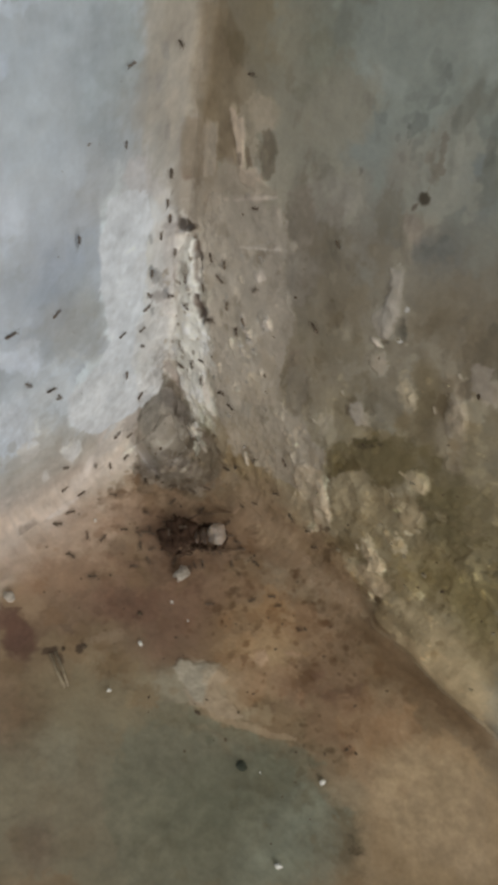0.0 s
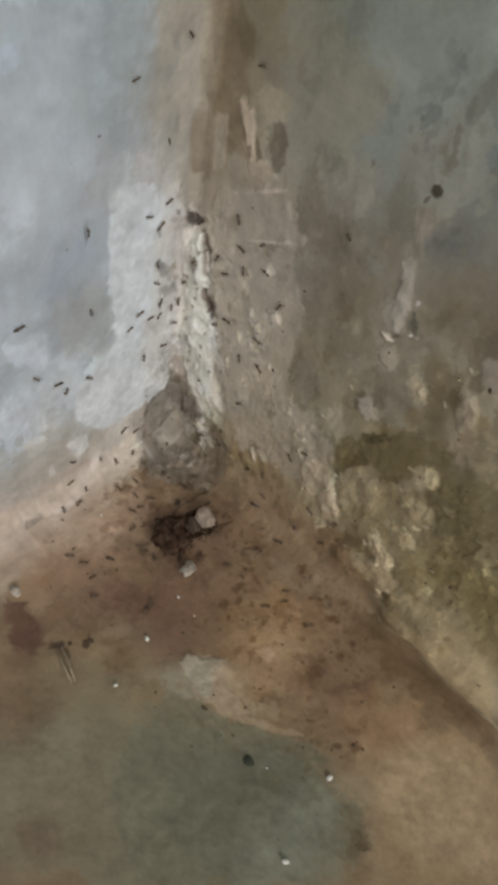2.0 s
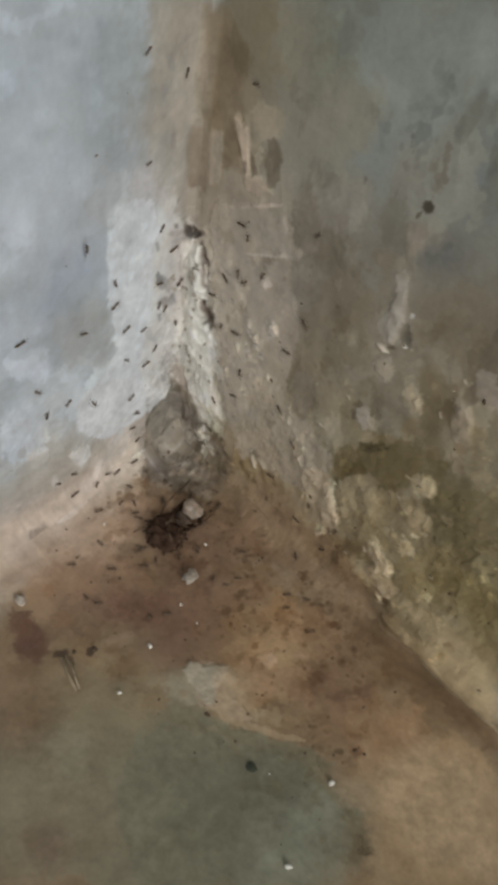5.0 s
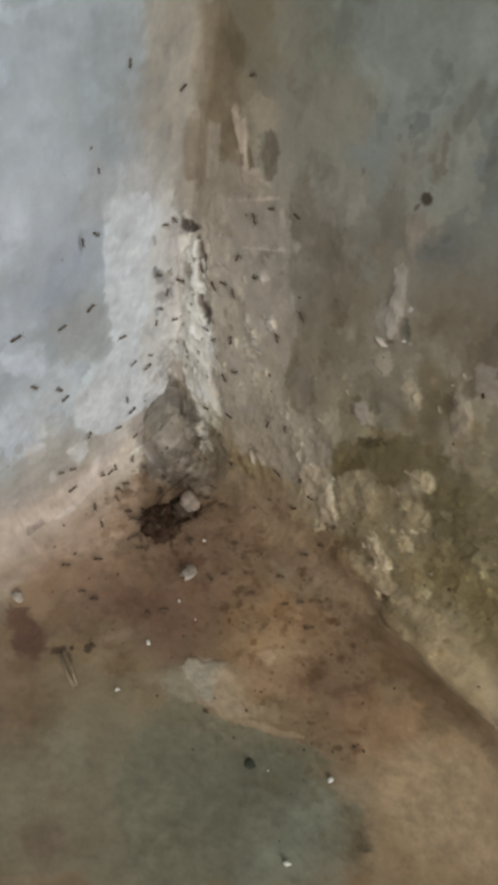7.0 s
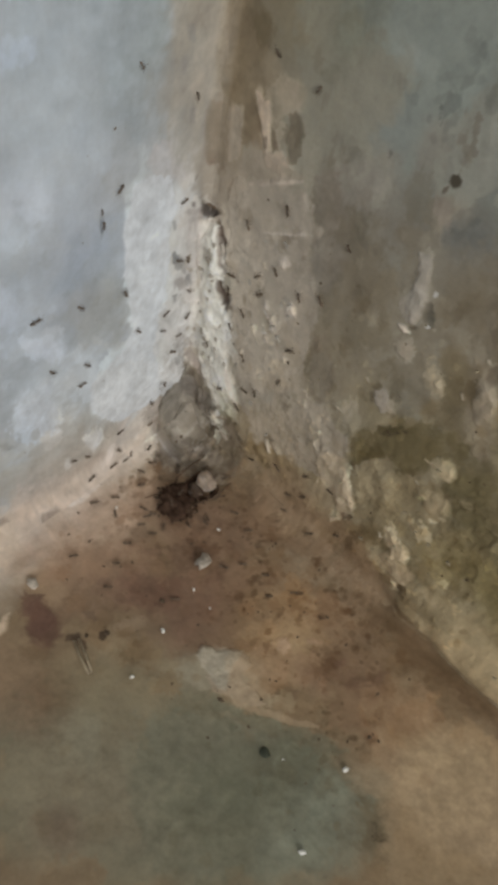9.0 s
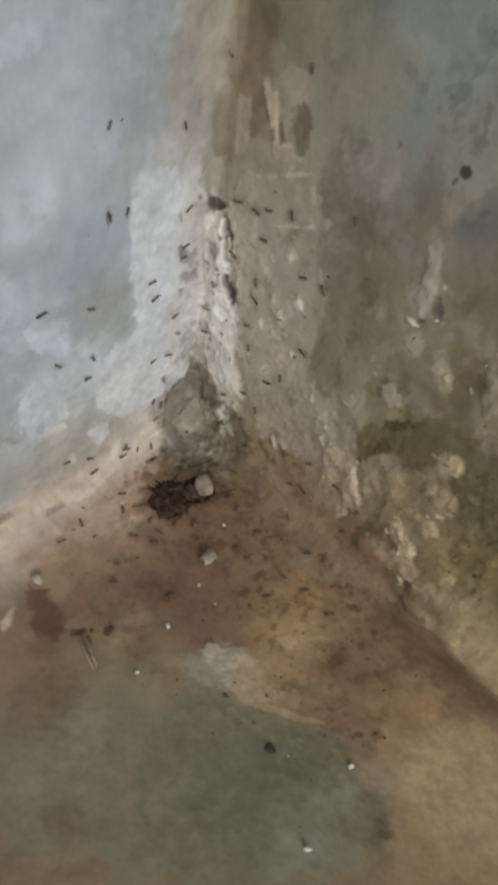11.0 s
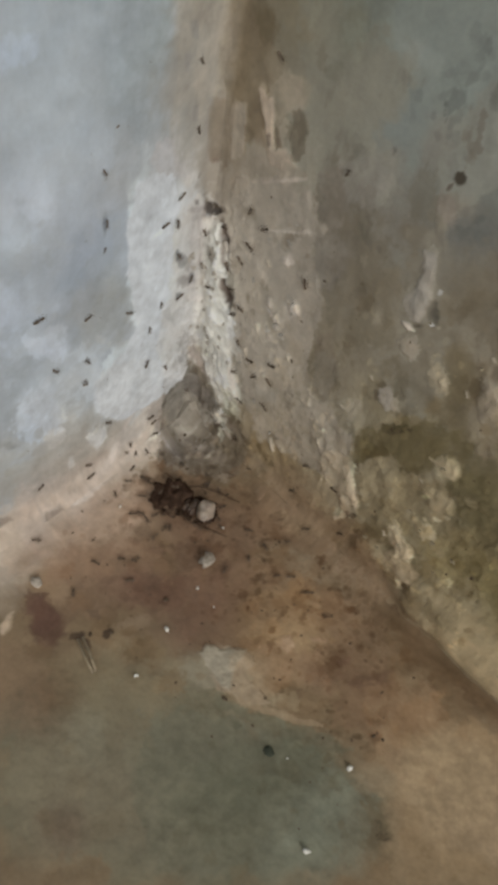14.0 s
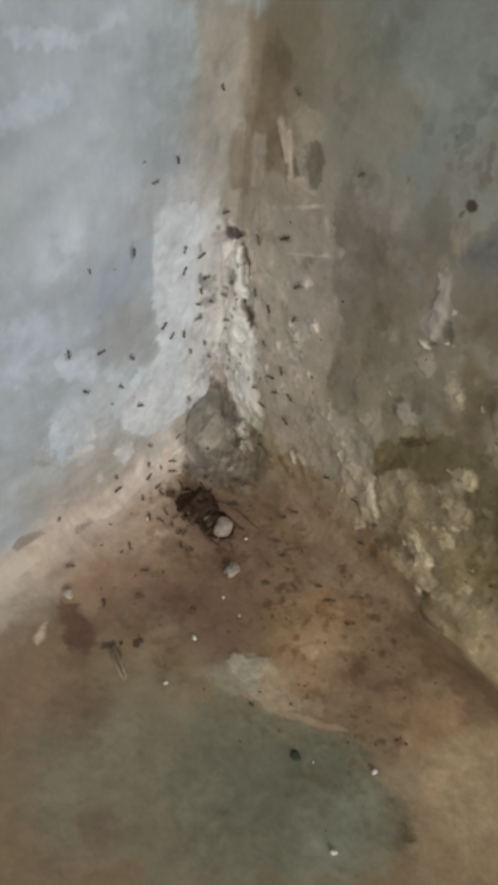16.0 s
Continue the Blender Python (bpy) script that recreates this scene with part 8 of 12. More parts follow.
F.patch(((83.2, 58.3), (86.3, 56.8), (90.8, 54.3), (96.5, 50.8), (100.9, 48.3), (106.6, 44.7), (107.2, 45.9), (102.4, 49.9), (96.6, 53.3), (90.7, 56.5), (85.4, 59.4)), (0.443, 0.329, 0.218), 0.66, 0.4, 1.02, 0)
F.patch(((79.2, 61.3), (85.9, 59.8), (93.8, 55.0), (102.3, 49.8), (109.7, 45.8), (117.0, 44.4), (114.5, 49.0), (102.5, 54.8), (90.4, 60.8), (82.0, 63.9)), (0.218, 0.205, 0.143), 0.66, 0.5, 1.02, 0)
F.patch(((80.4, 35.8), (82.0, 32.8), (85.5, 34.1), (84.9, 36.5), (82.6, 37.3)), (0.531, 0.355, 0.229), 0.76, 0.4, 0.85, 0.14)
# raised pale slivers of limewash, painted with the brightness of lit edges
R.patch(((21.6, 87.9), (22.5, 88.4), (23.4, 86.4), (22.6, 86.2)), (0.701, 0.619, 0.504), 0.81, 0.22, 0.51, 0.35)
R.patch(((28.1, 73.5), (29.1, 74.2), (31.0, 72.2), (30.2, 72.0)), (0.701, 0.619, 0.504), 0.81, 0.22, 0.51, 0.35)
R.patch(((29.4, 70.0), (30.1, 70.4), (30.7, 69.3), (30.0, 69.3)), (0.701, 0.619, 0.504), 0.81, 0.22, 0.51, 0.35)
R.patch(((27.1, 65.0), (27.9, 65.4), (28.9, 64.1), (28.0, 63.8)), (0.701, 0.619, 0.504), 0.81, 0.22, 0.51, 0.35)
R.patch(((33.8, 81.9), (34.7, 82.3), (35.5, 79.8), (34.6, 79.6)), (0.701, 0.619, 0.504), 0.81, 0.22, 0.51, 0.35)
R.patch(((29.8, 80.8), (30.9, 81.5), (32.1, 80.8), (31.1, 80.3)), (0.701, 0.619, 0.504), 0.81, 0.22, 0.51, 0.35)
R.patch(((35.8, 23.9), (37.1, 25.0), (39.3, 19.9), (38.0, 19.2)), (0.701, 0.619, 0.504), 0.81, 0.22, 0.51, 0.35)
R.patch(((12.3, 15.6), (14.1, 17.2), (17.1, 13.2), (15.4, 12.0)), (0.701, 0.619, 0.504), 0.81, 0.22, 0.51, 0.35)
R.patch(((43.9, 57.2), (44.9, 57.9), (45.9, 56.2), (45.0, 55.8)), (0.701, 0.619, 0.504), 0.81, 0.22, 0.51, 0.35)
R.patch(((19.8, 53.4), (20.7, 53.9), (21.7, 49.7), (20.8, 49.5)), (0.701, 0.619, 0.504), 0.81, 0.22, 0.51, 0.35)
R.patch(((22.5, 65.3), (23.3, 65.7), (24.3, 62.5), (23.5, 62.5)), (0.701, 0.619, 0.504), 0.81, 0.22, 0.51, 0.35)
R.patch(((54.8, 60.9), (55.7, 61.6), (56.8, 61.0), (56.1, 60.8)), (0.701, 0.619, 0.504), 0.81, 0.22, 0.51, 0.35)
R.patch(((52.4, 41.9), (53.2, 42.7), (54.4, 39.9), (53.5, 39.2)), (0.701, 0.619, 0.504), 0.81, 0.22, 0.51, 0.35)
R.patch(((35.1, 63.2), (35.8, 63.5), (36.5, 61.3), (35.7, 61.1)), (0.701, 0.619, 0.504), 0.81, 0.22, 0.51, 0.35)
R.patch(((59.7, 77.5), (60.4, 77.9), (61.1, 76.7), (60.5, 76.4)), (0.701, 0.619, 0.504), 0.81, 0.22, 0.51, 0.35)
R.patch(((83.3, 105.5), (83.9, 105.9), (84.7, 104.7), (84.1, 104.5)), (0.701, 0.619, 0.504), 0.81, 0.22, 0.51, 0.35)
R.patch(((83.6, 58.2), (84.3, 58.8), (85.4, 57.4), (84.7, 57.2)), (0.701, 0.619, 0.504), 0.81, 0.22, 0.51, 0.35)
R.patch(((82.4, 27.2), (83.1, 27.9), (84.4, 25.8), (83.7, 25.6)), (0.701, 0.619, 0.504), 0.81, 0.22, 0.51, 0.35)
R.patch(((82.2, 92.9), (82.7, 93.2), (83.7, 91.9), (83.1, 91.6)), (0.701, 0.619, 0.504), 0.81, 0.22, 0.51, 0.35)
L.patch(((1.7, 146.0), (-1.6, 145.5), (-3.7, 140.8), (-6.7, 135.2), (-9.8, 127.5), (-9.9, 121.0), (-11.0, 117.9), (-12.8, 112.4), (-11.3, 108.9), (-8.6, 107.2), (-6.6, 108.4), (-7.1, 113.2), (-5.1, 118.7), (-2.4, 120.3), (-1.4, 120.4), (-0.4, 126.0), (0.4, 134.1)), (0.211, 0.177, 0.129), 0.76, 0.9, 1.02, 0)
R.patch(((-1.1, 145.2), (1.9, 146.3), (4.1, 142.7), (6.6, 139.0), (9.1, 133.6), (9.6, 127.8), (10.7, 125.7), (12.6, 122.0), (11.9, 117.8), (9.9, 114.1), (8.3, 113.8), (8.4, 118.9), (6.2, 122.6), (3.5, 122.2), (2.3, 121.6), (0.9, 126.4), (0.1, 133.9)), (0.305, 0.247, 0.173), 0.76, 0.9, 1.02, 0)
L.patch(((3.1, 121.0), (-0.4, 120.4), (-2.2, 118.0), (-2.8, 111.6), (-2.5, 104.9), (-0.7, 104.5), (2.3, 106.7), (3.4, 113.7), (3.7, 118.7)), (0.238, 0.211, 0.171), 0.66, 1, 1.02, 0)
R.patch(((-1.9, 119.2), (1.2, 120.9), (3.4, 119.7), (4.7, 113.9), (4.8, 107.1), (2.2, 105.3), (-0.6, 105.4), (-1.7, 111.9), (-2.1, 116.8)), (0.345, 0.294, 0.230), 0.66, 1, 1.02, 0)
L.patch(((-2.8, 117.9), (-5.9, 117.3), (-7.2, 112.2), (-6.6, 108.4), (-5.5, 104.1), (-2.8, 104.5), (-2.7, 111.7), (-2.8, 115.5)), (0.378, 0.353, 0.313), 0.62, 0.8, 0.85, 0.07)
R.patch(((4.2, 120.1), (6.9, 121.8), (8.5, 118.0), (8.3, 113.8), (7.7, 108.7), (5.2, 106.9), (4.6, 113.9), (4.3, 117.7)), (0.548, 0.492, 0.420), 0.62, 0.8, 0.85, 0.07)
L.patch(((-3.0, 101.1), (-10.9, 105.9), (-20.5, 100.4), (-28.1, 93.1), (-34.2, 88.3), (-21.6, 92.5), (-10.2, 96.3), (-3.6, 96.6)), (0.303, 0.264, 0.221), 0.52, 1, 1.36, 0)
R.patch(((5.7, 103.7), (11.8, 114.7), (19.2, 116.8), (24.3, 115.6), (28.0, 115.8), (20.4, 110.7), (12.3, 105.3), (7.1, 99.9)), (0.440, 0.368, 0.296), 0.52, 1, 1.36, 0)
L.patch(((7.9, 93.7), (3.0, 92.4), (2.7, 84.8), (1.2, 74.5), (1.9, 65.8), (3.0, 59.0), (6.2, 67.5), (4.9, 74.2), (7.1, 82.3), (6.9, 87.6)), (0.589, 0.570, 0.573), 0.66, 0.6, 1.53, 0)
# crust plates over the angle, toned per face to even out their light
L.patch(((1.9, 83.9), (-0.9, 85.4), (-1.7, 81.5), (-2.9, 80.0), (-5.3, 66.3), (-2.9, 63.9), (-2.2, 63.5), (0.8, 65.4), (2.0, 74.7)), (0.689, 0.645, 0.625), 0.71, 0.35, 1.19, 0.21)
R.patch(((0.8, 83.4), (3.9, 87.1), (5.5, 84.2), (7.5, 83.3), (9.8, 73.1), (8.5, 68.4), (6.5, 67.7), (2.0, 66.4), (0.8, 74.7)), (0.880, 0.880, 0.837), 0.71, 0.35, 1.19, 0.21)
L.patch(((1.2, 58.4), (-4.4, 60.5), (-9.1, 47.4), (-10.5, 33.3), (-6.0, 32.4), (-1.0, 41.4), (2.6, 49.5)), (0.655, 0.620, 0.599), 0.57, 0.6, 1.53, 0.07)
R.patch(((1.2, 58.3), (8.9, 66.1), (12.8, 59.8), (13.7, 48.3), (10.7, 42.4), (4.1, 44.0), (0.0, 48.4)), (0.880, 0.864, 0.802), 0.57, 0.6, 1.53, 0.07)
L.patch(((12.0, 81.0), (10.9, 81.8), (9.9, 79.9), (8.7, 79.5), (9.1, 77.0), (10.9, 77.4)), (0.220, 0.234, 0.246), 0.81, 0.25, 0.68, -0.14)
L.patch(((13.0, 92.4), (11.6, 92.3), (10.8, 88.8), (11.8, 88.7)), (0.288, 0.307, 0.325), 0.66, 0.3, 0.68, -0.07)
L.patch(((5.4, 69.7), (4.0, 69.4), (3.3, 65.4), (4.6, 65.6), (5.6, 67.5)), (0.238, 0.244, 0.252), 0.76, 0.25, 0.68, -0.14)
L.patch(((3.7, 62.7), (0.9, 63.1), (0.9, 60.0), (2.5, 59.3)), (0.309, 0.296, 0.302), 0.71, 0.3, 0.68, -0.14)
L.patch(((10.5, 65.3), (8.5, 64.4), (8.3, 61.6), (9.8, 61.4)), (0.257, 0.264, 0.279), 0.71, 0.25, 0.68, -0.14)
L.patch(((15.5, 61.3), (13.0, 60.5), (11.5, 56.5), (9.1, 58.4), (7.1, 56.8), (8.4, 52.7), (10.2, 51.7), (12.2, 55.0), (14.3, 57.7)), (0.343, 0.353, 0.363), 0.66, 0.3, 0.85, -0.14)
L.patch(((9.1, 43.9), (5.4, 43.6), (3.9, 41.0), (6.8, 40.5)), (0.298, 0.274, 0.262), 0.76, 0.25, 0.68, -0.21)
R.patch(((-4.0, 37.6), (-2.0, 40.2), (-1.2, 38.5), (-2.7, 36.1)), (0.432, 0.382, 0.351), 0.76, 0.25, 0.68, -0.21)
L.patch(((7.6, 36.8), (4.8, 35.1), (3.9, 31.4), (5.8, 31.2), (7.4, 34.1)), (0.202, 0.181, 0.171), 0.81, 0.25, 0.68, -0.21)
R.patch(((-2.7, 32.1), (-1.6, 31.9), (-0.8, 29.3), (-1.7, 27.6), (-2.6, 29.5)), (0.293, 0.252, 0.230), 0.81, 0.25, 0.68, -0.21)
L.patch(((-1.6, 85.4), (-2.6, 85.6), (-2.8, 83.2), (-3.3, 81.9), (-3.3, 80.3), (-2.7, 80.2), (-1.9, 83.0)), (0.186, 0.150, 0.132), 0.85, 0.2, 0.3, -0.35)
R.patch(((4.5, 87.3), (6.3, 88.4), (7.1, 86.4), (8.2, 85.8), (8.2, 84.2), (6.8, 83.6), (5.6, 85.4)), (0.269, 0.209, 0.177), 0.85, 0.2, 0.3, -0.35)
L.patch(((-2.5, 67.3), (-4.3, 66.2), (-5.4, 61.7), (-8.5, 56.7), (-8.2, 54.5), (-5.1, 56.7), (-3.7, 59.2), (-3.9, 62.3)), (0.155, 0.126, 0.109), 0.9, 0.2, 0.3, -0.42)
R.patch(((7.7, 71.5), (9.1, 72.0), (9.7, 68.1), (11.7, 66.8), (11.4, 64.3), (9.5, 63.5), (8.6, 64.5), (9.2, 67.8)), (0.224, 0.175, 0.145), 0.9, 0.2, 0.3, -0.42)
L.patch(((-4.2, 72.3), (-5.7, 71.3), (-5.8, 68.8), (-4.6, 69.8)), (0.220, 0.189, 0.180), 0.81, 0.2, 0.51, -0.21)
R.patch(((8.9, 77.3), (10.3, 78.4), (10.3, 76.1), (9.3, 75.5)), (0.318, 0.264, 0.241), 0.81, 0.2, 0.51, -0.21)
L.patch(((9.0, 93.9), (3.2, 92.2), (3.2, 89.9), (7.0, 90.8)), (0.403, 0.378, 0.376), 0.57, 0.4, 1.02, 0)
R.patch(((-4.0, 89.2), (-0.8, 90.7), (-0.9, 88.3), (-2.6, 87.7)), (0.584, 0.526, 0.504), 0.57, 0.4, 1.02, 0)
R.patch(((18.8, 95.4), (23.5, 98.3), (28.2, 101.2), (32.2, 104.2), (32.4, 103.4), (28.4, 100.4), (22.6, 97.0)), (0.661, 0.599, 0.541), 0.66, 0.25, 0.51, 0.14)
R.patch(((14.9, 106.9), (22.6, 112.3), (27.8, 115.5), (28.2, 114.9), (22.8, 111.4), (15.3, 106.2)), (0.622, 0.544, 0.478), 0.62, 0.3, 0.68, 0.14)
R.patch(((27.3, 92.5), (29.5, 92.1), (28.6, 90.3), (27.7, 90.8)), (0.722, 0.648, 0.578), 0.66, 0.3, 0.68, 0.21)
R.patch(((33.0, 81.9), (34.1, 82.1), (35.6, 78.8), (34.4, 79.2)), (0.764, 0.678, 0.598), 0.81, 0.22, 0.68, 0.28)
R.patch(((27.1, 72.1), (28.8, 72.8), (30.4, 69.2), (29.1, 69.4)), (0.701, 0.628, 0.559), 0.76, 0.22, 0.68, 0.28)
R.patch(((24.5, 76.8), (25.8, 77.5), (26.8, 75.0), (25.7, 74.5)), (0.661, 0.590, 0.522), 0.76, 0.22, 0.68, 0.28)
R.patch(((31.8, 105.3), (37.0, 104.1), (38.8, 95.6), (39.7, 88.5), (37.4, 89.4), (34.6, 97.6)), (0.345, 0.313, 0.271), 0.47, 1.5, 1.7, 0)
L.patch(((57.4, 76.9), (48.7, 72.5), (48.0, 68.2), (51.7, 67.2), (55.7, 72.2)), (0.589, 0.645, 0.757), 0.47, 1, 1.7, 0)
L.patch(((40.1, 48.1), (36.1, 51.0), (29.2, 50.1), (20.3, 44.6), (12.4, 35.5), (6.1, 24.4), (10.0, 20.2), (18.5, 21.0), (29.7, 25.2), (35.6, 28.1), (39.0, 35.7)), (0.655, 0.689, 0.738), 0.71, 0.5, 1.7, 0.07)
L.patch(((62.3, 56.8), (55.2, 54.9), (51.6, 47.8), (50.4, 39.8), (54.5, 38.6), (58.9, 44.2), (61.9, 49.6)), (0.574, 0.620, 0.699), 0.57, 0.6, 2.04, 0.07)
L.patch(((43.8, 26.2), (41.1, 25.1), (37.1, 24.2), (35.9, 20.3), (38.6, 18.0), (40.8, 17.6), (43.2, 22.6)), (0.622, 0.628, 0.652), 0.66, 0.4, 1.36, 0.14)
L.patch(((50.9, 20.4), (49.6, 20.2), (49.5, 15.1), (51.4, 13.6), (51.9, 17.2)), (0.655, 0.645, 0.643), 0.71, 0.3, 0.85, 0.21)
L.patch(((54.6, 0.8), (48.5, -0.1), (41.5, 2.4), (30.7, 4.4), (20.3, 8.1), (13.4, 12.9), (12.9, 11.4), (19.7, 4.7), (30.4, 1.4), (41.7, -0.8), (48.6, -1.9), (54.3, -0.4)), (0.605, 0.539, 0.492), 0.52, 0.5, 1.02, 0.14)
F.patch(((3.7, 54.7), (4.3, 49.0), (2.5, 41.2), (1.3, 30.4), (-0.3, 18.9), (-2.2, 10.3), (-1.1, 10.5), (1.6, 19.6), (3.1, 31.1), (5.0, 42.5), (6.0, 49.6), (4.8, 54.8)), (0.796, 0.685, 0.609), 0.52, 0.5, 1.02, 0.14)
L.patch(((5.2, 21.7), (1.4, 20.4), (-0.6, 18.1), (-2.8, 16.5), (-8.6, 4.7), (-5.4, 2.0), (-2.5, 7.2), (-0.5, 11.1), (2.3, 14.4)), (0.170, 0.157, 0.144), 0.71, 0.5, 1.19, -0.14)
R.patch(((-1.2, 18.1), (1.3, 20.0), (3.8, 20.1), (8.7, 21.8), (14.2, 19.4), (12.1, 12.6), (9.3, 12.7), (4.9, 13.5), (1.1, 13.3)), (0.246, 0.219, 0.192), 0.71, 0.5, 1.19, -0.14)
L.patch(((10.6, 17.2), (5.4, 20.9), (1.7, 13.3), (-0.7, 5.9), (-3.0, -0.3), (1.7, 0.9), (6.7, 1.7), (11.1, 2.6), (13.3, 11.0)), (0.288, 0.269, 0.241), 0.66, 0.6, 1.36, 0)
R.patch(((-3.7, 9.2), (-1.4, 16.9), (1.7, 12.7), (6.7, 9.5), (10.8, 7.6), (6.4, 3.2), (3.0, -0.3), (-0.9, -5.4), (-5.1, -1.0)), (0.416, 0.375, 0.323), 0.66, 0.6, 1.36, 0)
L.patch(((9.5, 2.5), (3.2, 0.8), (0.5, -0.5), (4.9, -1.0), (9.0, -0.2)), (0.320, 0.296, 0.268), 0.47, 0.5, 1.02, 0.14)
R.patch(((0.9, -2.5), (5.4, 1.6), (9.1, 3.9), (6.3, -0.5), (2.9, -4.0)), (0.463, 0.412, 0.359), 0.47, 0.5, 1.02, 0.14)
# darker patches at the foot of the bare cement
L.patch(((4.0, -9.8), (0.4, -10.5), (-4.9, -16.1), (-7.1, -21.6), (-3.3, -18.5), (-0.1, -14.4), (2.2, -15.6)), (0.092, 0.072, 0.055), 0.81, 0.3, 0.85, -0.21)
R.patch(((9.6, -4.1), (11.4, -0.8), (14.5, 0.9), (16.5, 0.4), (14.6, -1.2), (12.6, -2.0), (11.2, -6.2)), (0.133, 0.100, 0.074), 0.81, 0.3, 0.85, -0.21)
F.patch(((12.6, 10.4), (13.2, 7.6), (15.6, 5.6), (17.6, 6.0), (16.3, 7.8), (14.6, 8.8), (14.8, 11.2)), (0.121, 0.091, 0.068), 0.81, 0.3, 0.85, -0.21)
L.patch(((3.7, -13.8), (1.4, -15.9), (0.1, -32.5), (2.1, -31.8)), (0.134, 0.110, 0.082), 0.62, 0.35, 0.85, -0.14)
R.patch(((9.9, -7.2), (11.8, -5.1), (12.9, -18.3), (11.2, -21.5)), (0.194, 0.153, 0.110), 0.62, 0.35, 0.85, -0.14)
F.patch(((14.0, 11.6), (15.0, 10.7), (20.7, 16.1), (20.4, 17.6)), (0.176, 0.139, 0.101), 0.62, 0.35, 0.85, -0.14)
L.patch(((14.6, -1.0), (11.4, -2.3), (11.5, -2.9), (14.8, -1.7)), (0.121, 0.104, 0.082), 0.66, 0.3, 0.68, -0.14)
R.patch(((-3.1, -16.7), (1.5, -11.1), (2.0, -12.0), (-2.8, -17.9)), (0.175, 0.144, 0.110), 0.66, 0.3, 0.68, -0.14)
F.patch(((6.4, 16.5), (8.2, 13.9), (8.8, 14.2), (7.1, 17.0)), (0.159, 0.132, 0.101), 0.66, 0.3, 0.68, -0.14)
R.patch(((11.7, 11.2), (13.0, 15.6), (15.4, 14.0), (18.5, 16.2), (18.8, 13.6), (16.1, 12.0), (14.9, 9.9), (13.1, 10.0)), (0.880, 0.852, 0.756), 0.76, 0.25, 0.68, 0.35)
R.patch(((16.5, 10.5), (19.1, 11.2), (22.1, 7.9), (21.1, 6.0), (18.6, 7.8)), (0.701, 0.628, 0.541), 0.66, 0.3, 0.85, 0.21)
R.patch(((28.2, 1.5), (35.2, 4.0), (41.6, 4.4), (40.4, -1.2), (34.7, -2.4), (29.3, -1.8)), (0.214, 0.153, 0.092), 0.52, 0.8, 2.04, 0)
F.patch(((28.6, 4.2), (35.0, 1.8), (41.3, 1.3), (41.2, 6.0), (35.9, 7.7), (30.6, 7.7)), (0.194, 0.139, 0.085), 0.52, 0.8, 2.04, 0)
R.patch(((38.8, -0.3), (41.1, 2.3), (43.4, 1.1), (42.4, -1.7)), (0.496, 0.347, 0.241), 0.57, 0.5, 1.02, 0.07)
F.patch(((39.4, 5.2), (41.2, 2.8), (43.7, 3.9), (43.3, 6.8)), (0.451, 0.316, 0.223), 0.57, 0.5, 1.02, 0.07)
R.patch(((50.8, -0.2), (61.6, 8.4), (71.8, 14.4), (76.6, 16.0), (73.4, 6.4), (64.8, 1.6), (54.9, -3.1)), (0.318, 0.225, 0.137), 0.47, 0.8, 2.04, 0)
F.patch(((51.4, 4.8), (60.6, -1.6), (69.9, -5.8), (74.8, -6.8), (72.9, -0.7), (64.9, 2.8), (56.0, 7.6)), (0.289, 0.205, 0.127), 0.47, 0.8, 2.04, 0)
R.patch(((33.0, -2.4), (37.2, 2.4), (43.1, 2.5), (41.5, -2.6), (36.1, -10.8)), (0.194, 0.128, 0.077), 0.57, 0.6, 2.04, -0.07)
F.patch(((34.2, 7.8), (37.3, 2.9), (43.1, 2.7), (42.7, 8.1), (39.8, 12.3)), (0.176, 0.117, 0.071), 0.57, 0.6, 2.04, -0.07)
R.patch(((72.2, 5.0), (74.2, 8.7), (74.4, 12.9), (76.3, 15.1), (77.9, 9.8), (76.2, 6.0), (76.5, 2.7), (74.0, 2.4)), (0.157, 0.107, 0.060), 0.76, 0.4, 1.19, -0.21)
R.patch(((66.8, 14.7), (68.3, 17.3), (69.4, 16.1), (67.7, 13.1)), (0.764, 0.638, 0.469), 0.81, 0.25, 0.51, 0.28)
R.patch(((69.0, 21.3), (70.3, 23.5), (71.5, 18.8), (70.3, 17.8)), (0.184, 0.121, 0.077), 0.71, 0.3, 0.68, -0.14)
R.patch(((59.6, 34.2), (62.1, 40.7), (67.1, 39.1), (70.2, 30.8), (68.8, 23.3), (65.0, 23.6), (60.9, 28.8)), (0.513, 0.427, 0.323), 0.57, 0.5, 1.36, 0.14)
R.patch(((67.5, 45.2), (71.3, 53.1), (75.7, 56.0), (78.9, 53.5), (79.5, 44.3), (74.4, 36.1), (69.4, 37.2)), (0.416, 0.347, 0.235), 0.52, 0.6, 1.7, 0.14)
R.patch(((83.5, 67.3), (86.4, 71.5), (90.7, 71.0), (91.4, 67.9), (90.3, 65.9), (86.0, 65.2)), (0.603, 0.501, 0.344), 0.71, 0.3, 1.19, 0.21)
R.patch(((85.8, 55.7), (88.6, 59.1), (93.7, 58.2), (95.8, 56.6), (94.3, 51.8), (89.3, 52.1)), (0.496, 0.404, 0.271), 0.62, 0.4, 1.36, 0.14)
R.patch(((84.2, 29.1), (85.9, 33.1), (89.1, 31.5), (92.2, 30.7), (94.5, 26.2), (91.9, 25.2), (88.1, 25.9)), (0.603, 0.492, 0.330), 0.66, 0.4, 1.19, 0.21)
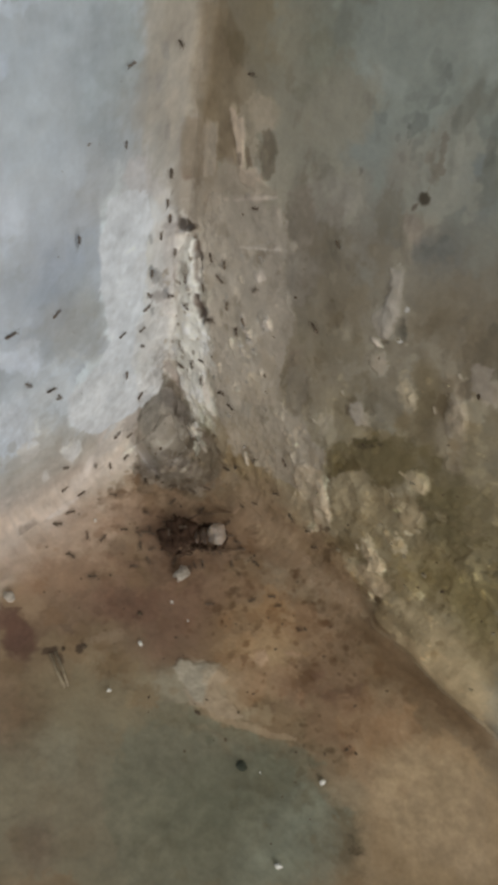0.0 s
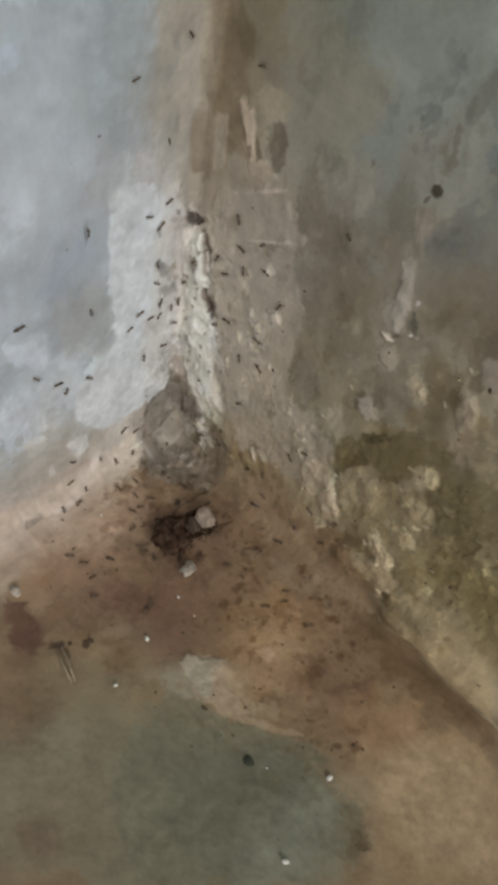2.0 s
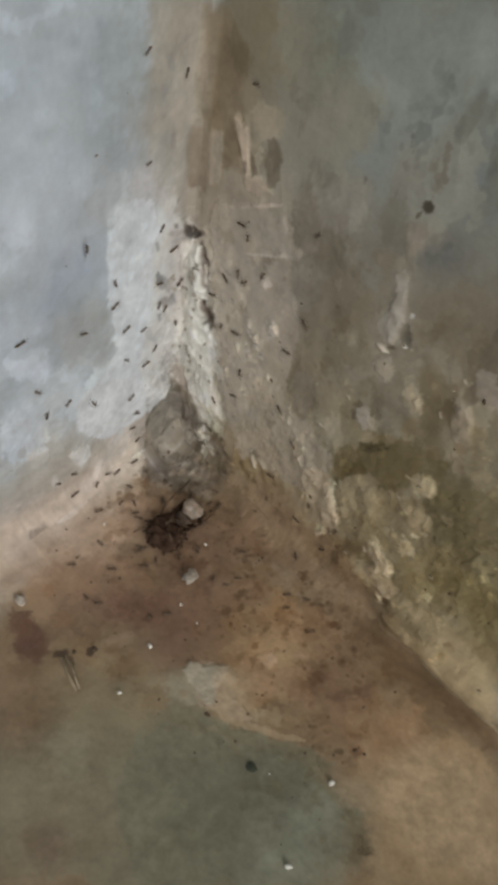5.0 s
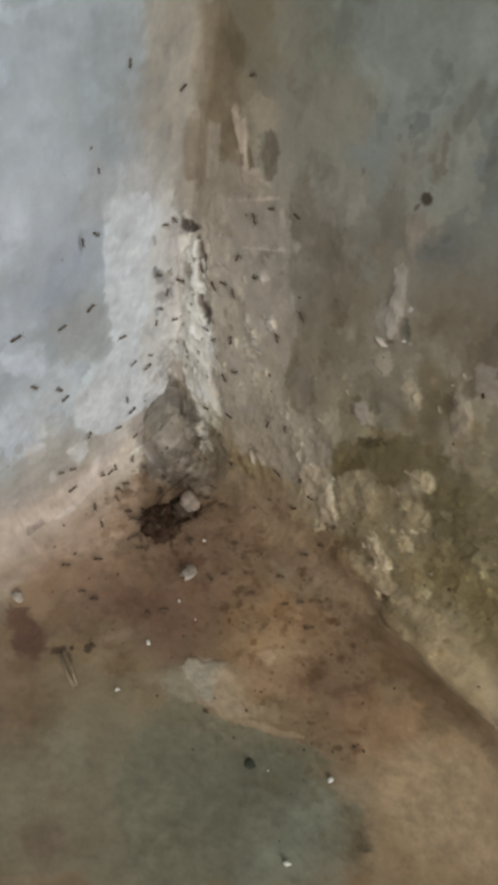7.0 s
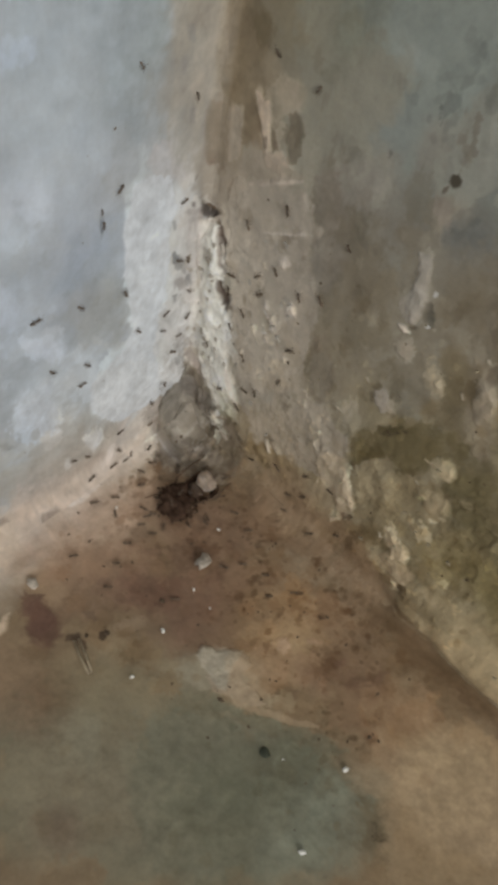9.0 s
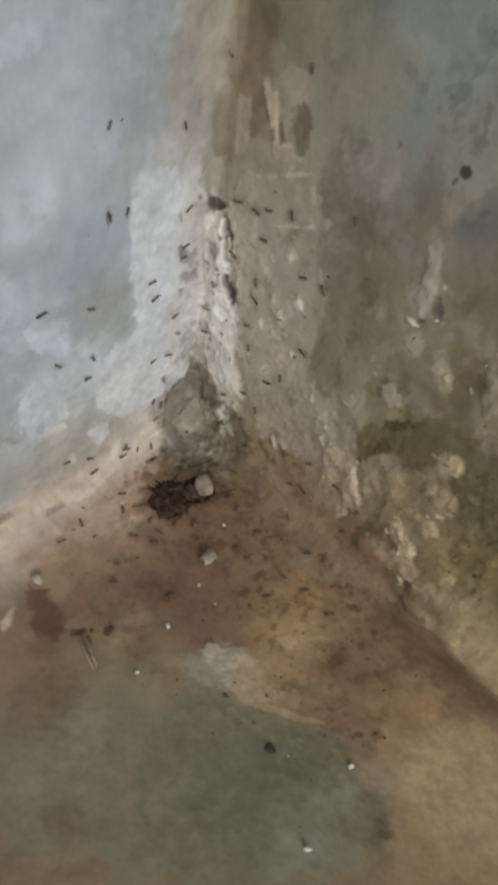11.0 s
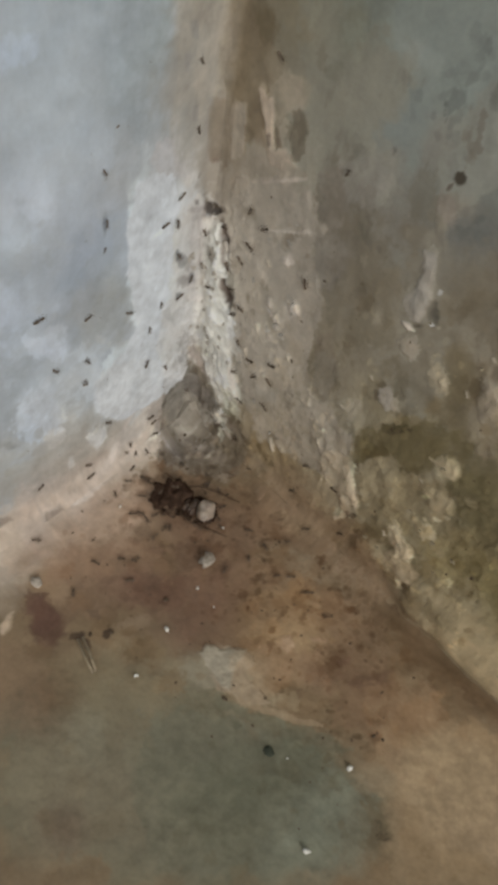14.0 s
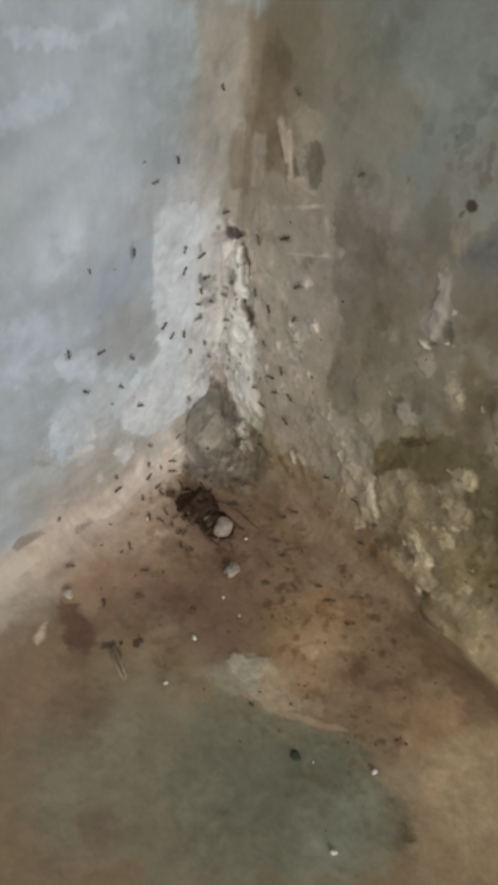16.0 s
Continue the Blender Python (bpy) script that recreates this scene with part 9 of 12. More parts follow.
R.patch(((85.0, 17.1), (90.1, 25.4), (94.9, 25.4), (94.8, 17.9), (90.9, 14.1), (86.4, 13.2)), (0.480, 0.382, 0.247), 0.52, 0.5, 1.53, 0.14)
R.patch(((94.7, 52.4), (98.4, 62.3), (104.9, 65.8), (108.2, 59.4), (105.2, 53.7), (98.9, 52.9)), (0.194, 0.162, 0.089), 0.62, 0.7, 2.04, -0.07)
R.patch(((67.1, 65.0), (75.1, 72.7), (73.0, 67.3), (69.1, 63.3)), (0.133, 0.107, 0.055), 0.76, 0.4, 1.19, -0.14)
F.patch(((96.9, 28.2), (99.2, 24.4), (100.8, 26.0), (99.0, 28.7)), (0.223, 0.132, 0.088), 0.57, 0.6, 1.36, 0)
F.patch(((103.8, 30.1), (105.6, 27.7), (108.0, 27.5), (109.0, 23.6), (109.7, 18.2), (111.2, 18.0), (110.7, 23.7), (108.1, 28.6), (105.1, 31.0)), (0.194, 0.117, 0.074), 0.62, 0.5, 1.7, 0)
F.patch(((81.5, 35.5), (82.8, 33.1), (85.2, 34.3), (85.9, 37.3), (83.5, 37.0)), (0.600, 0.426, 0.293), 0.66, 0.4, 1.19, 0.14)
F.patch(((86.8, 28.6), (90.8, 25.2), (91.2, 26.4), (88.1, 29.1)), (0.514, 0.342, 0.234), 0.57, 0.4, 1.02, 0.07)
F.patch(((116.8, 37.3), (118.6, 34.6), (120.4, 35.2), (119.5, 37.7)), (0.289, 0.164, 0.095), 0.57, 0.5, 1.02, 0)
# dark band on both faces: shade of the lip's underside painted in
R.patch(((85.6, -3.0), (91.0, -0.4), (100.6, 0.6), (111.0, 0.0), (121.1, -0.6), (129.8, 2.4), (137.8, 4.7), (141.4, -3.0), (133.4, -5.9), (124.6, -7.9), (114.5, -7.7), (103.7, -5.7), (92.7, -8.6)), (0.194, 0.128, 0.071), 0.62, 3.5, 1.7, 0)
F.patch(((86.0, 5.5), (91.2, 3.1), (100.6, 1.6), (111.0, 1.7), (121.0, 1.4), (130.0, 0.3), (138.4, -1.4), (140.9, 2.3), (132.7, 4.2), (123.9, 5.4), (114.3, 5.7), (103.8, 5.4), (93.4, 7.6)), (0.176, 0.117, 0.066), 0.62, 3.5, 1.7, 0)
F.patch(((123.8, 29.0), (132.4, 21.7), (147.0, 13.0), (157.3, 29.0), (141.8, 44.8), (129.9, 39.0)), (0.466, 0.348, 0.218), 0.62, 4, 2.04, 0)
F.patch(((111.9, 24.2), (123.6, 11.5), (131.2, 17.8), (128.7, 27.3), (120.3, 32.8)), (0.338, 0.220, 0.135), 0.47, 3, 2.04, 0)
F.patch(((129.2, 46.3), (139.5, 27.7), (159.3, 15.9), (172.5, 37.1), (146.2, 62.9)), (0.451, 0.329, 0.207), 0.47, 5, 2.04, 0)
F.patch(((27.6, 63.8), (35.4, 53.2), (45.1, 43.9), (53.4, 33.0), (61.9, 39.7), (63.9, 49.3), (60.6, 58.0), (50.3, 55.9), (38.3, 64.1), (33.1, 68.1)), (0.244, 0.139, 0.095), 0.33, 3, 2.04, 0)
# more crust, its north side lightened in colour against the shade there
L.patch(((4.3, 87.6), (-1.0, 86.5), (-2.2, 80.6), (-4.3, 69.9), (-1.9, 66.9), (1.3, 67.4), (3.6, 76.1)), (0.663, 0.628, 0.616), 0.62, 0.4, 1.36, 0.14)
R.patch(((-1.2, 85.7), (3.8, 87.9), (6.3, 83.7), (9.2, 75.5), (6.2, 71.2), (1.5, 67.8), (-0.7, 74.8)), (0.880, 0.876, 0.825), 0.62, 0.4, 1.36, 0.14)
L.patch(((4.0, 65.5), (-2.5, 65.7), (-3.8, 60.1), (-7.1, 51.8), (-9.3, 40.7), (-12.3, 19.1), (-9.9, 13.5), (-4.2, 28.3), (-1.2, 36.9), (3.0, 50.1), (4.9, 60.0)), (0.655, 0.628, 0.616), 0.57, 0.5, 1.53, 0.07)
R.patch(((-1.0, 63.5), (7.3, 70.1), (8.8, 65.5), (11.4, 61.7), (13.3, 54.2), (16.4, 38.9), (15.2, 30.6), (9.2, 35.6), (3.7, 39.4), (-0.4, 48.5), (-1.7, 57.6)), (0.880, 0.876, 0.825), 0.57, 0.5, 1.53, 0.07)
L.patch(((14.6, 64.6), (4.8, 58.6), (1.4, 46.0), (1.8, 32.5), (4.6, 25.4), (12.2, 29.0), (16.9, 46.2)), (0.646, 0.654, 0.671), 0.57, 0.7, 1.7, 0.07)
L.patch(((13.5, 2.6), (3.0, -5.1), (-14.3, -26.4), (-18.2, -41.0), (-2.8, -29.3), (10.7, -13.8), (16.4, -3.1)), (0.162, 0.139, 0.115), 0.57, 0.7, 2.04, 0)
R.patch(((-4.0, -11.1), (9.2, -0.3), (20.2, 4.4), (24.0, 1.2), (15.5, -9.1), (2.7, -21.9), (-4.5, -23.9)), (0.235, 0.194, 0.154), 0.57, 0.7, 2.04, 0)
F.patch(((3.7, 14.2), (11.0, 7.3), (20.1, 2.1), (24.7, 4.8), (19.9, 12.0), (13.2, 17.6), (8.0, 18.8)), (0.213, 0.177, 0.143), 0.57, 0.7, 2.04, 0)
L.patch(((3.5, 83.8), (2.8, 83.6), (1.9, 71.5), (2.4, 71.6)), (0.366, 0.329, 0.313), 0.57, 0.3, 0.51, -0.14)
R.patch(((-0.5, 82.3), (-0.0, 82.5), (0.8, 71.5), (0.3, 71.3)), (0.530, 0.459, 0.420), 0.57, 0.3, 0.51, -0.14)
R.patch(((4.5, 87.0), (5.4, 87.5), (6.5, 84.3), (8.1, 83.9), (8.1, 79.9), (9.1, 77.3), (8.6, 76.4), (7.7, 79.8), (6.8, 82.8), (5.6, 83.9)), (0.257, 0.204, 0.173), 0.85, 0.2, 0.3, -0.35)
R.patch(((7.1, 70.5), (8.6, 71.3), (9.2, 68.8), (10.9, 67.1), (11.1, 64.0), (9.9, 63.0), (8.8, 66.3), (7.7, 68.7)), (0.194, 0.149, 0.125), 0.87, 0.2, 0.3, -0.42)
L.patch(((10.5, 77.6), (8.4, 77.7), (6.9, 74.3), (8.5, 73.5), (10.2, 75.3)), (0.309, 0.312, 0.313), 0.71, 0.3, 0.85, -0.14)
R.patch(((-5.6, 70.6), (-3.5, 73.4), (-2.6, 71.1), (-3.4, 69.1), (-5.3, 68.6)), (0.447, 0.435, 0.420), 0.71, 0.3, 0.85, -0.14)
L.patch(((9.6, 69.5), (7.3, 69.9), (3.9, 66.9), (5.2, 66.1), (7.8, 66.0)), (0.343, 0.329, 0.325), 0.66, 0.3, 0.85, -0.14)
R.patch(((-4.6, 63.5), (-2.7, 66.3), (-0.8, 65.1), (-1.7, 63.5), (-2.9, 62.1)), (0.496, 0.459, 0.436), 0.66, 0.3, 0.85, -0.14)
F.patch(((68.0, 57.2), (67.4, 53.8), (71.7, 50.4), (76.3, 46.9), (76.9, 51.9), (81.1, 57.5), (77.7, 59.1), (72.5, 58.6)), (0.428, 0.383, 0.306), 0.81, 0.25, 0.85, 0.21)
F.patch(((75.1, 50.4), (76.3, 46.5), (83.7, 44.7), (90.9, 52.1), (88.2, 56.7), (82.1, 57.3)), (0.443, 0.329, 0.218), 0.47, 0.8, 1.7, 0)
L.patch(((25.9, 9.2), (17.2, 2.5), (21.8, -1.9), (33.0, -2.8), (43.4, -1.7), (47.8, -0.4), (36.4, 3.5)), (0.484, 0.417, 0.370), 0.43, 0.8, 1.7, 0)
R.patch(((-22.0, -34.4), (-8.8, -19.7), (-13.3, -36.3), (-29.5, -71.8), (-49.6, -112.1), (-61.1, -131.1), (-38.2, -75.4)), (0.701, 0.581, 0.495), 0.43, 0.8, 1.7, 0)
F.patch(((-1.1, 24.1), (3.2, 17.8), (5.7, 23.6), (6.2, 34.6), (5.7, 44.4), (4.5, 48.3), (1.7, 36.1)), (0.637, 0.529, 0.459), 0.43, 0.8, 1.7, 0)
R.patch(((38.8, 15.1), (50.9, 24.2), (63.7, 28.3), (73.9, 21.7), (72.9, 10.3), (61.4, 3.9), (50.9, -0.1), (45.3, -1.2)), (0.345, 0.247, 0.163), 0.38, 1.5, 2.38, 0)
F.patch(((35.8, -4.8), (45.2, -11.3), (57.9, -14.4), (70.7, -10.4), (71.8, -2.8), (61.2, 1.2), (51.4, 4.6), (46.2, 5.7)), (0.313, 0.225, 0.151), 0.38, 1.5, 2.38, 0)
R.patch(((92.4, 66.0), (94.4, 72.9), (103.8, 83.0), (109.5, 71.3), (104.2, 62.1), (97.5, 61.4)), (0.204, 0.170, 0.096), 0.52, 0.8, 2.38, -0.07)
R.patch(((84.4, 26.1), (84.8, 30.9), (88.9, 29.4), (93.0, 29.2), (94.0, 25.5), (91.2, 24.0), (93.7, 19.6), (97.9, 15.2), (92.3, 14.1), (89.3, 17.9), (87.5, 13.3), (86.5, 19.1), (89.1, 23.2)), (0.584, 0.475, 0.337), 0.62, 0.35, 1.02, 0.21)
R.patch(((30.4, 117.9), (35.8, 124.1), (38.7, 118.9), (39.8, 111.0), (37.0, 107.9), (33.7, 112.5)), (0.331, 0.282, 0.230), 0.47, 0.9, 2.38, 0)
R.patch(((34.6, 124.4), (43.0, 129.7), (46.9, 125.0), (44.9, 117.6), (40.5, 116.9)), (0.401, 0.368, 0.330), 0.43, 1.2, 2.38, 0)
R.patch(((60.4, 117.4), (62.7, 118.5), (64.7, 112.7), (65.4, 106.0), (64.6, 103.5), (62.7, 102.6), (62.1, 107.1), (62.1, 113.0)), (0.496, 0.459, 0.412), 0.62, 0.5, 1.19, 0.14)
R.patch(((84.6, 109.9), (89.2, 112.8), (93.7, 104.3), (90.5, 102.8), (87.7, 104.0)), (0.447, 0.389, 0.337), 0.66, 0.5, 1.7, 0.14)
R.patch(((84.5, 99.3), (87.6, 99.8), (90.5, 95.7), (89.4, 91.4), (89.4, 85.0), (86.5, 89.7), (85.1, 95.7)), (0.432, 0.368, 0.290), 0.57, 0.5, 1.7, 0.14)


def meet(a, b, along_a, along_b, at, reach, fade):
    """Blends the colours of two faces towards their mean within reach of their joint."""
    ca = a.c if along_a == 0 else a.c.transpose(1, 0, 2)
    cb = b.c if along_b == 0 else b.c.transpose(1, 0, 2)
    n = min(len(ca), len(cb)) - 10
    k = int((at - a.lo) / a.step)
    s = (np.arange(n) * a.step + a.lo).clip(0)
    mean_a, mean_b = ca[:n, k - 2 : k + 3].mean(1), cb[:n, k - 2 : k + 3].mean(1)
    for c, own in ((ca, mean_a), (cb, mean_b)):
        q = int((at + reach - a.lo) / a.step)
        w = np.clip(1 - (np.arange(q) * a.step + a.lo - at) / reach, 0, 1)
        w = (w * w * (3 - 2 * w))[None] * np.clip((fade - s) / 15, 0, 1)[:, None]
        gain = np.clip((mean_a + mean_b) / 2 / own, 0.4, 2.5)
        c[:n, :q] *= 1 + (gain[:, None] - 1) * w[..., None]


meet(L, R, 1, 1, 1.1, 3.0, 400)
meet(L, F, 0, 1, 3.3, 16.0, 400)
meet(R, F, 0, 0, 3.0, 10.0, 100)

for s in (L, R, F):
    s.c *= (1 + 0.07 * (0.5 * s.big + 0.6 * s.mid + 0.5 * s.small))[..., None]
    down = fbm(s.u, s.v * (0.25 if s is not F else 0.8), 3.5, 500, 4, 0.6)
    s.c *= (1 + 0.05 * down)[..., None]
    edge = fbm(s.u, s.v, 5, 300, 5, 0.7)
    s.c *= (1 + 0.05 * edge)[..., None]

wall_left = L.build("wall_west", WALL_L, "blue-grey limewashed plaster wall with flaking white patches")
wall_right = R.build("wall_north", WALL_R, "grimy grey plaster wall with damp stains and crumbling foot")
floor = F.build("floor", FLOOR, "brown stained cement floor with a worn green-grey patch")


# ---------------------------------------------------------------- unseen rest of the room, added round the corner
def slab(bm, x0, y0, z0, x1, y1, z1):
    vs = [bm.verts.new((x, y, z)) for x in (x0, x1) for y in (y0, y1) for z in (z0, z1)]
    for f in ((0, 1, 3, 2), (4, 6, 7, 5), (0, 4, 5, 1), (2, 3, 7, 6), (0, 2, 6, 4), (1, 5, 7, 3)):
        bm.faces.new([vs[i] for i in f])


def mesh(bm, name, mat, smooth=False):
    bmesh.ops.recalc_face_normals(bm, faces=bm.faces)
    me = bpy.data.meshes.new(name)
    bm.to_mesh(me)
    bm.free()
    me.materials.append(mat)
    if smooth:
        me.polygons.foreach_set("use_smooth", [True] * len(me.polygons))
    return me


def part(name, bm, mat, parent, label="", smooth=True):
    ob = new(name, bm if isinstance(bm, bpy.types.Mesh) else mesh(bm, name, mat, smooth))
    ob.parent = parent
    return tagged(ob, label) if label else ob


bm = bmesh.new()
slab(bm, 3.0, -3.0, 0, 3.12, -1.95, 2.5)
slab(bm, 3.0, -0.35, 0, 3.12, 0.0, 2.5)
slab(bm, 3.0, -1.95, 0, 3.12, -0.35, 0.9)
slab(bm, 3.0, -1.95, 2.25, 3.12, -0.35, 2.5)
tagged(new("wall_east", mesh(bm, "wall_east", ROOM)), "unseen pale limewashed wall with a window opening, added", kind="structure")
bm = bmesh.new()
slab(bm, 0, -3.12, 0, 3.12, -3.0, 2.5)
tagged(new("wall_south", mesh(bm, "wall_south", ROOM)), "unseen pale limewashed plain wall, added", kind="structure")
bm = bmesh.new()
slab(bm, -0.12, -3.12, 2.5, 3.12, 0.12, 2.62)
tagged(new("ceiling", mesh(bm, "ceiling", ROOM)), "unseen pale limewashed flat ceiling, added", kind="structure")
window = tagged(new("window_1"), "unseen open painted window frame in the added wall", kind="structure")
window.location = (3.05, -1.15, 1.575)
bm = bmesh.new()
for y0, y1, z0, z1 in ((-0.8, -0.74, -0.675, 0.675), (0.74, 0.8, -0.675, 0.675), (-0.74, 0.74, -0.675, -0.615), (-0.74, 0.74, 0.615, 0.675)):
    slab(bm, 0.0, y0, z0, 0.05, y1, z1)
part("window_frame", bm, SASH, window, smooth=False)


# ---------------------------------------------------------------- flakes and lumps of the plaster
def shard(size, seed, thick=0.25, curl=0.2, sides=7):
    """An irregular chip of plaster, millimetres, lying on z = 0 with a curled rim."""
    rng = random.Random(seed)
    bm = bmesh.new()
    ring = []
    for k in range(sides):
        r = size * rng.uniform(0.4, 1.2)
        a = 2 * math.pi * (k + rng.uniform(-0.3, 0.3)) / sides
        ring.append((r * math.cos(a), 0.7 * r * math.sin(a), curl * size * rng.uniform(0, 1)))
    top = [bm.verts.new((x / 1000, y / 1000, (z + thick) / 1000)) for x, y, z in ring]
    low = [bm.verts.new((x / 1050, y / 1050, (z - 0.3) / 1000)) for x, y, z in ring]
    mid = bm.verts.new((0, 0, thick * 1.2 / 1000))
    for k in range(sides):
        j = (k + 1) % sides
        bm.faces.new((top[k], top[j], mid))
        bm.faces.new((top[k], low[k], low[j], top[j]))
    return bm


def lump(size, seed, rough=0.3, squash=0.7, div=2):
    """A pebble-like lump, millimetres, resting on z = 0."""
    bm = bmesh.new()
    bmesh.ops.create_icosphere(bm, subdivisions=div, radius=1)
    off = Vector((seed * 3.7, seed * 1.9, seed * 0.7))
    for v in bm.verts:
        d = 1 + rough * noise.noise(v.co * 1.3 + off) + rough * 0.6 * noise.noise(v.co * 3.1 + off)
        v.co = Vector((v.co.x * d, v.co.y * d * 0.85, (v.co.z * d + 0.75) * squash)) * (size / 1000)
    return bm


def ball(bm, x, z, rx, ry, rz, n=10):
    r = bmesh.ops.create_uvsphere(bm, u_segments=n, v_segments=max(6, n - 3), radius=1)
    for v in r["verts"]:
        v.co = Vector((x + v.co.x * rx, v.co.y * ry, z + v.co.z * rz)) / 1000
    return bm


def tube(bm, points, r0, r1, sides=5):
    """A thin tapered limb through points in millimetres."""
    rings = []
    for k, p in enumerate(points):
        a, b = Vector(points[max(k - 1, 0)]), Vector(points[min(k + 1, len(points) - 1)])
        d = (b - a).normalized()
        s = d.cross(Vector((0.3, 0.2, 1))).normalized()
        w = d.cross(s)
        r = r0 + (r1 - r0) * k / (len(points) - 1)
        rings.append([bm.verts.new((Vector(p) + (s * math.cos(t) + w * math.sin(t)) * r) / 1000) for t in [2 * math.pi * j / sides for j in range(sides)]])
    for a, b in zip(rings, rings[1:]):
        for j in range(sides):
            bm.faces.new((a[j], a[(j + 1) % sides], b[(j + 1) % sides], b[j]))
    bm.faces.new(rings[0][::-1])
    bm.faces.new(rings[-1])
    return bm


SHARDS = [mesh(shard(1.0, 100 + k, 0.16, 0.1), "plaster_flake", FLAKE) for k in range(10)]
CLODS = [mesh(shard(1.0, 200 + k, 0.2, 0.12), "plaster_lump", CLOD) for k in range(8)]


def scatter(surface, wall, meshes, name, count, u0, u1, v0, v1, size0, size1, seed, dense=None):
    rng = random.Random(seed)
    made = 0
    while made < count:
        u, v = rng.uniform(u0, u1), rng.uniform(v0, v1)
        if dense and rng.random() > dense(u, v):
            continue
        ob = new(name, rng.choice(meshes))
        ob.parent = wall
        s = rng.uniform(size0, size1) * (0.6 + 0.8 * rng.random() ** 2)
        ob.matrix_basis = surface.stand(u, v, rng.uniform(60, 120), -0.15) @ pose(0, 0, 0, rng.uniform(-7, 7), rng.uniform(-7, 7), rng.uniform(-30, 30)) @ Matrix.Scale(s, 4)
        made += 1


scatter(R, wall_right, SHARDS, "plaster_flake", 26, 1, 12, 36, 84, 0.8, 1.7, 5, lambda u, v: abs(u - 11) > 4 or abs(v - 65) > 9)
scatter(L, wall_left, SHARDS, "plaster_flake", 10, 1, 6, 36, 80, 0.7, 1.5, 6)
scatter(R, wall_right, SHARDS, "plaster_flake", 26, 15, 34, 30, 110, 0.5, 1.3, 7)
scatter(R, wall_right, CLODS, "plaster_lump", 14, 45, 135, 12, 66, 0.7, 1.5, 8, lambda u, v: 1 - v / 90)


def curl(surface, wall, u, v, size, turn, tilt, k, shapes=SHARDS):
    """A larger flake that stands off the wall, held by one edge."""
    ob = new("plaster_flake", shapes[k % len(shapes)])
    ob.parent = wall
    ob.matrix_basis = surface.stand(u, v, turn, 0.1) @ pose(0, 0, 0, tilt, 0.6 * tilt, 0) @ Matrix.Scale(size, 4)


curl(R, wall_right, 14.7, 16.9, 1.3, 80, 38, 1)
curl(R, wall_right, 14.2, 10.5, 1.1, 10, -34, 2)
curl(R, wall_right, 18.2, 10.4, 1.0, 60, 30, 3)
curl(R, wall_right, 29.6, 71.5, 0.8, 40, 28, 4)
curl(R, wall_right, 33.4, 81.4, 0.75, 95, 30, 5)
curl(R, wall_right, 31.4, 68.5, 0.9, 20, -30, 6)
curl(R, wall_right, 35.9, 26.6, 1.0, 70, 32, 7)
curl(R, wall_right, 68.0, 102.8, 0.6, 30, 30, 8, CLODS)
curl(R, wall_right, 65.9, 36.1, 0.9, 70, 26, 9, CLODS)
curl(R, wall_right, 88.8, 28.8, 0.9, 75, 26, 0, CLODS)
curl(R, wall_right, 87.6, 68.3, 0.9, 20, 24, 2, CLODS)
curl(R, wall_right, 91.4, 40.7, 0.8, 50, 24, 4, CLODS)
curl(R, wall_right, 68.8, 18.3, 0.5, 30, 30, 6, CLODS)
curl(R, wall_right, 82.7, 101.1, 0.7, 80, 28, 8, CLODS)

# ---------------------------------------------------------------- crumbs, grit, droppings and straw
def loose(name, bm, mat, surface, u, v, turn, label, category, group="", lift=0.0):
    ob = new(name, mesh(bm, name, mat, True))
    ob.matrix_basis = surface.stand(u, v, turn, lift)
    return tagged(ob, label, category, group)


loose("plaster_crumb", shard(3.3, 33, 1.3, 0.4, 11), CRUMB, F, 47.5, 35.4, 115, "jagged white plaster crumb lying on the floor", "crumb")
loose("plaster_crumb", shard(2.1, 22, 0.9, 0.3, 7), CRUMB, F, 17.9, 78.4, 10, "small pinkish plaster crumb on the stained floor", "crumb")
for k, (s, u, v, r) in enumerate((
    (F, 52.1, 43.5, 0.6), (F, 55.7, 59.5, 0.85), (F, 60.0, 74.8, 0.8), (F, 119.3, 48.8, 1.2), (F, 124.3, 72.4, 1.3),
    (F, 60.0, 44.0, 0.4), (F, 14.4, 43.0, 0.5), (F, 105.4, 59.3, 0.35), (F, 42.3, 23.1, 0.6),
)):
    loose("grit", shard(r * 1.15, 40 + k, 0.8 * r, 0.3, 6), GRIT, s, u, v, 40 * k, "bright white grain of grit on the floor", "grit", "grains of grit")
for k, (s, u, v, r) in enumerate(((F, 48.4, 53.2, 1.3), (F, 90.0, 52.2, 0.8), (R, 96.9, 12.5, 0.9), (F, 45.3, 71.8, 1.3), (F, 41.8, 76.8, 1.1), (F, 118.8, 36.8, 1.1))):
    loose("dropping", lump(r * 0.62, 60 + k, 0.6, 0.3, 2), DROP, s, u, v, 55 * k, "dark dry dropping stuck on the floor", "dropping", "droppings")
loose("pellet", lump(1.55, 90, 0.25, 0.3, 3), MOSS, F, 100.7, 61.7, 0, "round dark green pellet on the worn floor patch", "pellet")


